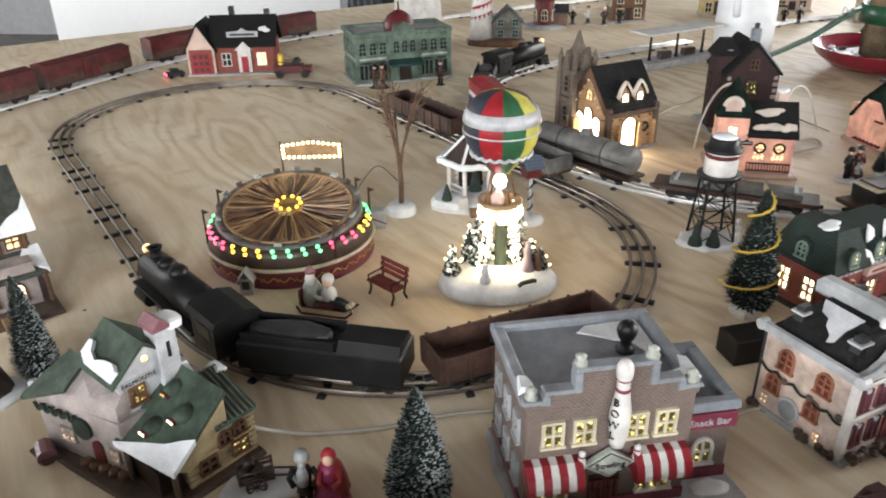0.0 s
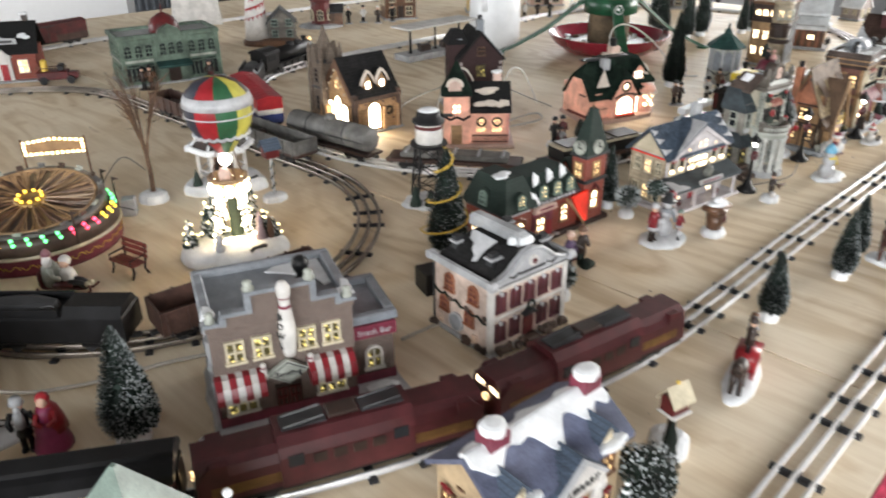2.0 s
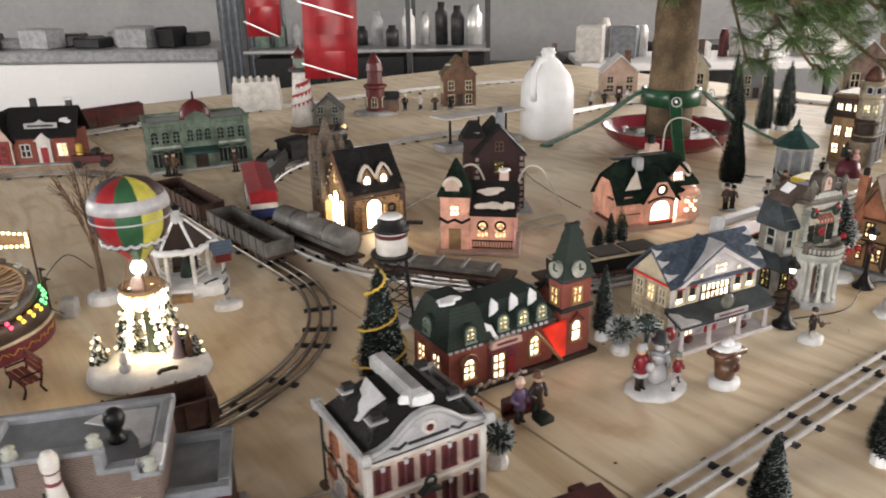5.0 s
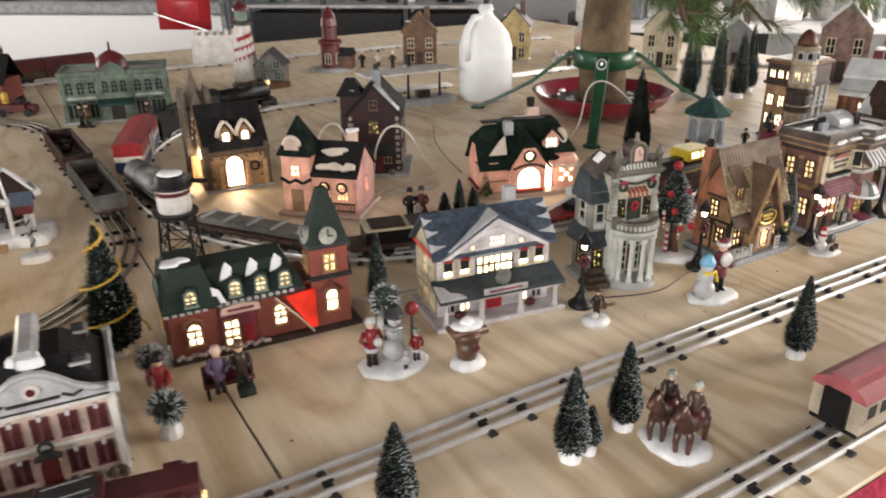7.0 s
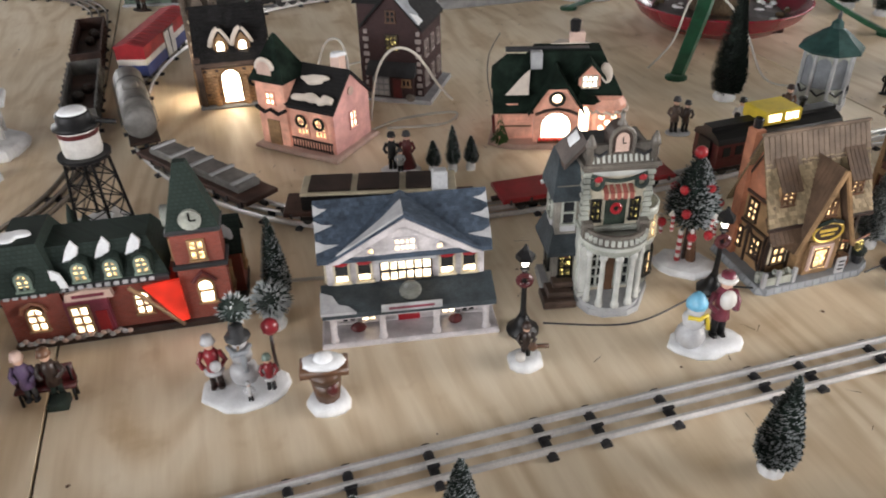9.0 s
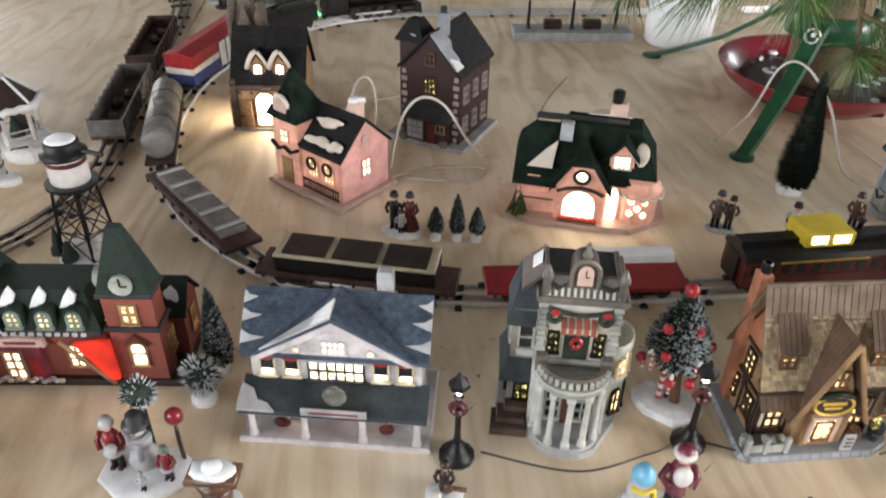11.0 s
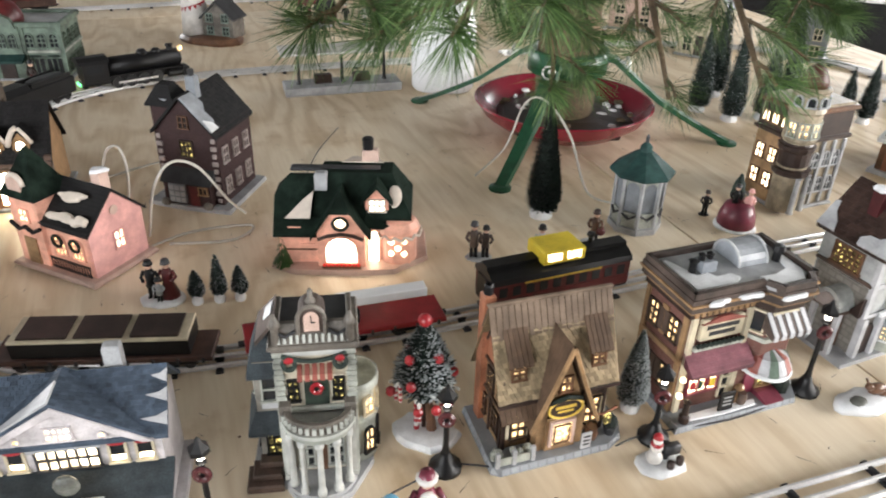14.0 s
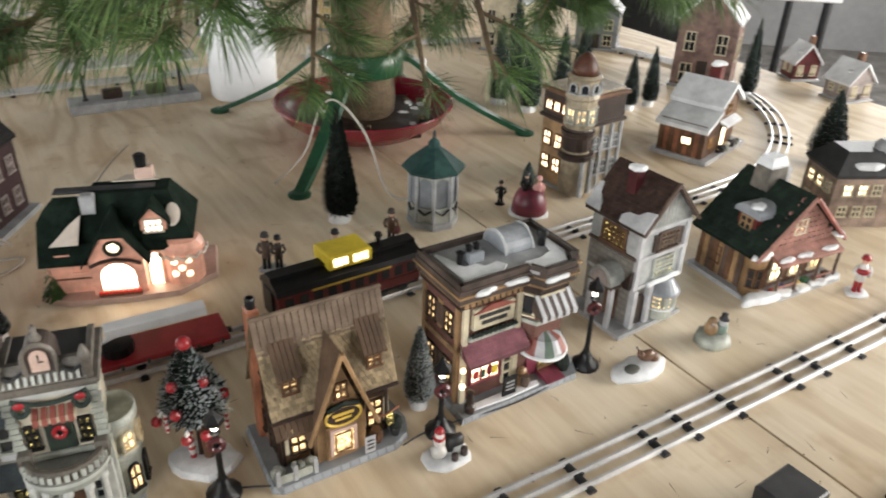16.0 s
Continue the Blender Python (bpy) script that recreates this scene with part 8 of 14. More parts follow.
def inn():
    th = thing("village_inn", "peach glowing ceramic inn with dark green hipped roofs", "model building", 0.803, 1.462, 20.0, size=(1.07, 1.07, 1.0))
    part("base", Shape().slab([(-1.4, 0.0), (2, -1.8), (10, -1.9), (15, -1.4), (19.4, 2.5), (19, 10), (0, 11)], 0, 0.8, 0.98), PALEPINK, th)
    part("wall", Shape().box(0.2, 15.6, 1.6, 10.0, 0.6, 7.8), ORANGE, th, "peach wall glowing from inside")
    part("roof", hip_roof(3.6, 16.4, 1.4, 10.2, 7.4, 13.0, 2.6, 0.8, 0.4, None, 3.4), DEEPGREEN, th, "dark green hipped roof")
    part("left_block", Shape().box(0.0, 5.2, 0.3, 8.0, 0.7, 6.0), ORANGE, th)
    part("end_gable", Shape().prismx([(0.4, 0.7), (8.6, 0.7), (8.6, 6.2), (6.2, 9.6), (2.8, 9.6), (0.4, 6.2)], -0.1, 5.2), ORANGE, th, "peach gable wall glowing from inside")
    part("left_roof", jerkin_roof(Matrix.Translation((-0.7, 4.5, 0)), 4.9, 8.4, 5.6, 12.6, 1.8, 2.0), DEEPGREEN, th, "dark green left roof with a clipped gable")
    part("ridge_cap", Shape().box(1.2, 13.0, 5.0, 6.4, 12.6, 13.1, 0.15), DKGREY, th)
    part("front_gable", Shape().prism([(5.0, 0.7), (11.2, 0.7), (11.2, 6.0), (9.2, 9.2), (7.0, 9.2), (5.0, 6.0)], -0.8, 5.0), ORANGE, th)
    part("front_roof", jerkin_roof(Matrix.Translation((8.1, -1.5, 0)) @ Matrix.Rotation(math.pi / 2, 4, "Z"), 3.9, 8.0, 5.6, 11.9, 1.3, 1.9), DEEPGREEN, th, "steep front roof with a clipped gable")
    mm = Matrix.Translation((2.6, -0.2, 8.0)) @ Matrix.Rotation(math.atan(1.25), 4, "X")
    part("snow", Shape(mm).slab([(-1.6, 0), (1.6, 0), (1.9, 3.8), (0.6, 2.6), (-0.4, 1.4)], 0, 0.25), CREAMSNOW, th, "pale snow patch on the left roof")
    mm = Matrix.Translation((14.4, 0.9, 9.2)) @ Matrix.Rotation(math.atan(1.1), 4, "X")
    part("snow", Shape(mm).lump(0.6, 1.6, 0, 0.9, 1.5, 0.3, 14, 112), CREAMSNOW, th)
    part("snow", Shape().slab([(7.4, 7.2), (13.6, 7.2), (12.4, 9.0), (9.0, 9.4)], 12.3, 13.1, 0.9), CREAMSNOW, th)
    f = side("front", 0, -0.8)
    part("wreath", Shape(f).tube([(8.1 + 0.95 * math.cos(i * 0.524), -0.3, 7.7 + 0.95 * math.sin(i * 0.524)) for i in range(13)], 0.24), BRISTLE_D, th)
    part("rosette", Shape(f).rod((8.1, -0.12, 7.7), (8.1, 0.1, 7.7), 0.7, 0.7, 10), LITW, th)
    part("hood", Shape(f).tube([(5.2, -0.5, 5.4), (6.4, -0.6, 6.0), (8.1, -0.6, 6.3), (9.8, -0.6, 6.0), (11.0, -0.5, 5.4)], 0.25), DKBROWN, th)
    window(th, f, 8.1, 1.6, 4.0, 3.9, ORANGE, LITI, 1, 1, True)
    for i in range(9):
        part("rail_bulb", Shape(f).ball(5.9 + i * 0.55, -0.7, 1.5, 0.26, n=7, rings=4), LITR, th)
    part("railing", Shape(f).box(5.6, 10.6, -0.75, -0.55, 0.9, 1.4), BROWN, th)
    g = side("front", 0, 0.4)
    window(th, g, 2.0, 4.9, 1.2, 1.4, ORANGE, LITI, 1, 1)
    window(th, g, 3.6, 3.9, 1.2, 1.6, ORANGE, LITI, 1, 1)
    part("shutter_line", Shape(g).box(0.4, 4.8, -0.25, 0, 2.8, 3.0), BROWN, th)
    door = side("front", 0, 0.9)
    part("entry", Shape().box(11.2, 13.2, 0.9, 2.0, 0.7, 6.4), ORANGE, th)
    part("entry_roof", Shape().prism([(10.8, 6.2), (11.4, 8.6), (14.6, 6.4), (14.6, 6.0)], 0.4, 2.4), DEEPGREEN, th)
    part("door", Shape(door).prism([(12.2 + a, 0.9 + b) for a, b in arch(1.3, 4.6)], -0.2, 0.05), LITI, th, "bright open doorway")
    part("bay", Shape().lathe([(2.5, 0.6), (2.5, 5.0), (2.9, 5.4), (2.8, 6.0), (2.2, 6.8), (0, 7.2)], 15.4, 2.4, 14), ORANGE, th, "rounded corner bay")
    part("bay_scallop", Shape().tube([(15.4 + 3.0 * math.cos(math.pi + i * 0.16), 2.4 + 3.0 * math.sin(math.pi + i * 0.16), 5.3 - 0.25 * (i % 3)) for i in range(22)], 0.22), CREAMSNOW, th)
    for a, zz in ((-52, 4.3), (-12, 4.4), (-32, 3.4), (-52, 2.5), (-12, 2.4)):
        part("bay_light", Shape().ball(15.4 + 2.45 * math.cos(radians(a - 58)), 2.4 + 2.45 * math.sin(radians(a - 58)), zz, 0.42, n=8, rings=6), LITW, th)
    d = part("dormer", Shape().prism([(11.2, 8.4), (14.2, 8.4), (14.2, 10.4), (12.7, 11.9), (11.2, 10.4)], 1.2, 6.0), ORANGE, th)
    part("dormer_roof", gable_roof(11.2, 14.2, 1.0, 6.4, 10.4, 12.2, 0.6, 0.5, None, "y"), DEEPGREEN, d)
    window(d, side("front", 0, 1.2), 12.7, 8.7, 1.8, 1.5, CREAMSNOW, LITI, 3, 2)
    part("chimney", Shape().box(4.6, 6.2, 2.6, 4.0, 8.0, 13.4, 0.2), PALEGREY, th, "grey stone chimney in the valley")
    part("chimney", Shape().box(10.4, 12.6, 7.6, 9.2, 10.6, 14.6, 0.2), PALEPINK, th)
    part("chimney_pot", Shape().lathe([(0.7, 14.6), (0.8, 16.2), (0.55, 16.4), (0, 16.4)], 11.2, 8.4, 8), BLACK, th)
    l = side("left", 0.0, 8.0)
    window(th, l, 4.0, 6.4, 1.5, 1.8, ORANGE, LITI, 2, 2)
    part("hood", Shape(l).box(4.4, 6.4, -0.35, 0, 5.6, 6.0, 0.1), DKBROWN, th)
    part("garland", Shape(l).tube([(0.5 + i * 0.5, -0.4, 1.2 + 0.3 * (i % 2)) for i in range(14)], 0.25), DKRED, th)
    s = Shape()
    rnd = random.Random(77)
    for i in range(220):
        q = 1 - math.sqrt(rnd.random())
        a, rr = rnd.uniform(0, 6.28), 1.3 * (1 - q) + 0.1
        z = 1.0 + q * 4.6
        s._f(s._v([(0.3 + rr * 0.2 * math.cos(a), -0.7 + rr * 0.2 * math.sin(a), z + 0.3), (0.3 + rr * math.cos(a + 0.15), -0.7 + rr * math.sin(a + 0.15), z - 0.1), (0.3 + rr * math.cos(a - 0.15), -0.7 + rr * math.sin(a - 0.15), z - 0.2)]))
    part("fir", s, NEEDLE, th, "small green fir at the corner")


def department_store():
    th = thing("department_store", "pale green two-storey ceramic store with a red dome", "model building", -0.315, 1.922, 26.0)
    W, D, Hh = 25.7, 13.0, 12.4
    part("base", Shape().box(-0.8, W + 0.8, -1.2, D + 0.6, 0, 0.6, 0.2), PALEGREY, th)
    part("wall", Shape().box(0, W, 0, D, 0.5, Hh), STOREGREEN, th, "pale green panelled wall")
    s = Shape().box(-0.5, W + 0.5, -0.5, 0.6, Hh - 0.4, Hh + 0.9, 0.2).box(-0.5, 0.6, 0.6, D, Hh - 0.4, Hh + 0.9, 0.2).box(W - 0.6, W + 0.5, 0.6, D, Hh - 0.4, Hh + 0.9, 0.2).box(-0.5, W + 0.5, D - 0.6, D + 0.5, Hh - 0.4, Hh + 0.9, 0.2)
    part("parapet", s, STOREGREEN, th)
    part("roof", Shape().box(0.6, W - 0.6, 0.6, D - 0.6, Hh - 0.1, Hh + 0.2), PALEGREY, th)
    part("string_course", Shape().box(-0.3, W + 0.3, -0.4, D + 0.2, 6.3, 6.9, 0.12), SAGE, th)
    part("dome", Shape().lathe([(4.0, Hh), (4.1, Hh + 1.2), (3.8, Hh + 2.6), (2.8, Hh + 4.2), (1.2, Hh + 5.2), (0.3, Hh + 5.5), (0.25, Hh + 7.4), (0, Hh + 7.6)], W / 2, 3.6, 16), DKRED, th, "dark red ribbed dome", True)
    part("pediment", Shape().prism([(W / 2 - 3.6, Hh - 0.4), (W / 2 + 3.6, Hh - 0.4), (W / 2 + 2.6, Hh + 1.8), (W / 2, Hh + 3.2), (W / 2 - 2.6, Hh + 1.8)], -1.2, 0.2), STOREGREEN, th)
    part("centre_bay", Shape().box(W / 2 - 4.0, W / 2 + 4.0, -0.9, 0, 0.5, Hh), STOREGREEN, th)
    f = side("front", 0, 0)
    for k in range(3):
        for x in (1.9 + k * 2.7, W - 1.9 - k * 2.7):
            window(th, f, x, 7.6, 1.7, 3.0, STOREGREEN, DARKPANE, 2, 3, True)
    for x in (2.6, 6.6, W - 2.6, W - 6.6):
        window(th, f, x, 1.4, 3.4, 3.6, STOREGREEN, DARKPANE, 3, 1)
        part("swag", Shape(f).ball(x, -0.4, 5.6, 1.5, 0.25, 0.3), BRISTLE, th)
    c = side("front", 0, -0.9)
    for x in (W / 2 - 2.2, W / 2, W / 2 + 2.2):
        window(th, c, x, 7.8, 1.4, 3.0, STOREGREEN, DARKPANE, 2, 3, True)
    part("canopy", Shape(c).prismx([(0, 6.2), (-3.0, 5.4), (-3.0, 4.8), (0, 5.2)], W / 2 - 4.4, W / 2 + 4.4), TEAL, th, "dark green entrance canopy")
    part("door", Shape(c).box(W / 2 - 1.6, W / 2 + 1.6, -0.2, 0.05, 0.6, 4.6), DKBROWN, th)
    for x in (0.3, 8.6, W - 8.6, W - 0.3):
        part("pilaster", Shape(f).box(x - 0.5, x + 0.5, -0.5, 0, 0.6, Hh, 0.12), STOREGREEN, th)
    for m, n in ((side("left", 0, D), 4), (side("right", W, 0), 4)):
        for k in range(n):
            window(th, m, 1.8 + k * 3.1, 7.6, 1.6, 3.0, STOREGREEN, DARKPANE, 2, 3, True)
            window(th, m, 1.8 + k * 3.1, 1.6, 2.2, 3.2, STOREGREEN, DARKPANE, 2, 1)


def fire_station():
    th = thing("fire_station", "red brick ceramic fire station with dark snowy gabled roof", "model building", -0.805, 2.002, 10.0)
    part("base", Shape().box(-0.6, 24.4, -1.0, 13.2, 0, 0.5, 0.2), PALEGREY, th)
    part("engine_bay", Shape().prism([(0, 0.4), (7.4, 0.4), (7.4, 7.6), (3.7, 13.4), (0, 7.6)], 0, 12), PALEPINK, th, "pale gable over the engine bay")
    part("bay_front", Shape().box(0.6, 6.8, -0.25, 0.1, 0.5, 7.0), REDBRICK, th)
    part("engine_door", Shape().box(1.2, 6.2, -0.45, -0.2, 0.5, 6.4), RED, th, "big red panelled door")
    for i in range(3):
        for j in range(3):
            part("door_panel", Shape().box(1.6 + i * 1.55, 2.7 + i * 1.55, -0.55, -0.44, 1.0 + j * 1.8, 2.2 + j * 1.8), DKRED, th)
    part("bay_roof", gable_roof(0, 7.4, 0, 12, 7.4, 13.6, 0.7, 0.5, None, "y"), BLACKROOF, th)
    part("wall", Shape().box(7.4, 23.4, 1.0, 12, 0.4, 8.4), REDBRICK, th, "red brick wall")
    part("roof", gable_roof(6.8, 23.6, 1.0, 12.0, 8.2, 14.6, 0.8, 0.5), BLACKROOF, th, "dark shingle roof")
    f = side("front", 0, 1.0)
    for x in (10.4, 20.0):
        window(th, f, x, 2.4, 2.2, 3.2, WHITE, LIT if x > 15 else DARKPANE, 2, 2)
    part("door_surround", Shape(f).box(13.6, 17.2, -0.6, 0, 0.4, 6.6, 0.12), WHITE, th)
    part("door", Shape(f).box(14.5, 16.3, -0.75, -0.55, 0.5, 4.8), RED, th)
    part("porch_gable", Shape(f).prism([(13.0, 6.6), (17.8, 6.6), (15.4, 8.8)], -0.9, 0), WHITE, th)
    part("sign_board", Shape(f).prism([(11.2, 10.0), (19.6, 10.0), (19.6, 11.4), (16.6, 11.6), (15.4, 12.4), (14.2, 11.6), (11.2, 11.4)], -0.2, 0.4), PALEGREY, th, "grey board with faint raised words")
    part("word_bar", Shape(f).box(12.0, 18.8, -0.25, -0.2, 10.4, 11.0), DKGREY, th)
    part("chimney", Shape().box(11.0, 12.4, 8.4, 9.8, 13.0, 17.0, 0.15), BLACK, th)
    part("chimney", Shape().box(21.0, 22.4, 6.4, 7.8, 13.6, 16.6, 0.15), DKBROWN, th)
    part("snow", snow_patch(21.7, 7.1, 16.6, 1.0, 1.0, 0.5, 121), SNOW, th)
    part("snow", snow_patch(21.0, 3.6, 11.4, 1.6, 0.9, 0.2, 122, None, 1.1), SNOW, th)


def corner_hotel():
    th = thing("corner_hotel", "yellow stone ceramic hotel with rounded corner tower and lit windows", "model building", 1.486, 1.919, 42.0)
    part("base", Shape().box(-0.6, 11.0, -0.6, 9.2, 0, 0.6, 0.2), PALEGREY, th)
    part("wall", Shape().box(0, 10.4, 0, 8.6, 0.5, 18.2), HOTEL, th, "cream-brown stone wall")
    part("left_face", Shape().box(-0.12, 0.05, 2.8, 8.6, 0.6, 12.4), TAN, th, "tan side wall")
    part("cornice", Shape().box(-0.6, 11.0, -0.6, 9.2, 12.2, 13.0, 0.2), DKBROWN, th)
    part("top_storey", Shape().box(-0.2, 10.6, -0.2, 8.8, 13.0, 17.2), DKBROWN, th, "dark brown top storey")
    part("top_cornice", Shape().box(-0.7, 11.1, -0.7, 9.3, 17.0, 17.8, 0.2), BROWN, th)
    part("round_tower", Shape().lathe([(2.4, 0.5), (2.4, 12.6), (2.7, 13.0), (2.6, 17.4), (2.9, 17.8), (2.7, 18.4), (2.7, 20.8), (3.0, 21.2), (2.6, 21.6)], 0.8, 0.8, 16), HOTEL, th, "round corner tower")
    part("turret_cap", Shape().lathe([(2.2, 21.5), (2.1, 22.6), (1.4, 24.2), (0.5, 25.0), (0, 25.2)], 0.8, 0.8, 14), mat("red_brown_dome", (0.12, 0.045, 0.028), 0.5, var=0.35), th, "red-brown turret dome", True)
    part("column", Shape().lathe([(0.6, 0.6), (0.45, 1.2), (0.4, 6.6), (0.6, 7.0)], 0.2, -1.8, 8).lathe([(0.6, 0.6), (0.45, 1.2), (0.4, 6.6), (0.6, 7.0)], 2.8, -1.3, 8), PALEGREY, th)
    part("tower_band", Shape().lathe([(2.45, 8.6), (2.55, 8.8), (2.55, 12.3), (2.45, 12.5)], 0.8, 0.8, 16), DKBROWN, th, "dark brown tower storey")
    part("balcony", Shape().lathe([(2.9, 7.0), (3.1, 7.3), (3.1, 8.0), (2.4, 8.2)], 0.8, 0.8, 14).lathe([(2.7, 11.0), (2.9, 11.4), (2.9, 12.0), (2.4, 12.2)], 0.8, 0.8, 14), DKBROWN, th)
    l = side("left", -0.13, 8.6)
    for x in (1.6, 4.4):
        window(th, l, x, 3.2, 1.4, 2.3, BROWN, LITW, 2, 2)
        window(th, l, x, 7.6, 1.4, 2.3, BROWN, LITW, 2, 2)
    t = side("left", -0.2, 8.6)
    for x in (1.4, 3.4, 5.4):
        window(th, t, x, 14.0, 1.2, 1.6, BROWN, LITW, 2, 1)
    f = side("front", 0, 0)
    for x in (4.6, 7.0, 9.2):
        window(th, f, x, 3.0, 1.2, 2.4, PALEGREY, DARKPANE, 2, 2, True)
        window(th, f, x, 7.6, 1.2, 2.4, PALEGREY, DARKPANE, 2, 2, True)
        part("quoin", Shape(f).box(x + 0.9, x + 1.4, -0.4, 0, 0.8, 12.0, 0.08), PALEGREY, th)
    for a in (-80, -40, 0, 40):
        m = Matrix.Translation((0.8, 0.8, 0)) @ Matrix.Rotation(radians(a), 4, "Z") @ Matrix.Translation((0, -2.55, 0))
        window(th, m, 0, 13.8, 1.1, 2.2, SAGE, LIT, 2, 2)
        window(th, m @ Matrix.Translation((0, -0.15, 0)), 0, 18.9, 1.1, 1.4, PALEGREY, DARKPANE, 1, 1, True)


def log_cabin():
    th = thing("log_cabin", "small red-brown ceramic cabin with thick snow on stepped roofs", "model building", 1.743, 2.118, 56.0)
    part("base", Shape().slab([(-1.0, -1.4), (17.0, -2.0), (18.0, 2.0), (16.0, 10.8), (-1.0, 10.6)], 0, 0.8, 0.98), CHALK, th, "snowy grey base")
    part("wall", Shape().box(0, 6.0, 0, 9.6, 0.6, 7.4), BROWN, th, "red-brown boarded wall")
    for i in range(9):
        part("board", Shape().box(-0.14, 0.0, i * 1.06 + 0.06, i * 1.06 + 0.98, 0.7, 7.2), (BROWN, TERRACOTTA)[i % 2], th)
    part("upper", Shape().prism([(5.0, 0.6), (14.0, 0.6), (14.0, 10.4), (9.5, 13.4), (5.0, 10.4)], 0, 9.6), BROWN, th, "taller brown rear part")
    part("lower_roof", sheet([(-0.9, -0.7, 6.9), (-0.9, 10.3, 6.9), (5.2, 10.3, 9.6), (5.2, -0.7, 9.6)][::-1], 0.8), SNOW, th, "snow-covered lower roof")
    part("roof", gable_roof(5.0, 14.0, 0, 9.6, 10.2, 13.4, 0.8, 0.8, None, "y"), SNOW, th, "snow-covered upper roof")
    part("gap_band", Shape().box(4.86, 5.02, 0.2, 9.4, 9.4, 10.4), DKBROWN, th)
    part("chimney", Shape().box(10.4, 12.6, 3.6, 5.8, 11.5, 16.4, 0.2), DKRED, th, "dark red chimney")
    part("snow", snow_patch(11.5, 4.7, 16.4, 1.5, 1.4, 0.5, 131), SNOW, th)
    f = side("front", 0, 0)
    window(th, f, 8.4, 1.2, 2.2, 4.6, TAN, LITW, 1, 1, sill=False)
    window(th, f, 3.0, 2.6, 1.6, 2.0, TAN, LIT, 2, 2)
    window(th, f, 9.5, 8.2, 1.6, 1.8, TAN, DARKPANE, 2, 2)
    part("porch_roof", Shape(f).prismx([(0, 7.2), (-1.6, 6.4), (-1.6, 6.0), (0, 6.6)], 6.0, 13.4), SNOW, th)
    rnd = random.Random(15)
    for k in range(4):
        b = Shape()
        for i in range(10):
            b.ball(6.4 + k * 2.4 + rnd.uniform(-0.5, 0.5), -1.2 + rnd.uniform(-0.4, 0.4), 1.0 + rnd.uniform(0, 1.2 - 0.2 * k), 0.5, n=6, rings=4)
        part("shrub", b, (DKGREY, SAGE)[k % 2], th)
    l = side("left", -0.14, 9.6)
    window(th, l, 6.0, 3.2, 1.8, 1.4, BROWN, LITW, 3, 1)


bowling_alley(), city_hall(), lodge_cottage(), school(), white_house(), bank(), brown_lodge(), toy_shop(), tudor_house()
green_cottage(), pink_villa(), church(), dark_house(), inn(), department_store(), fire_station(), corner_hotel(), log_cabin()

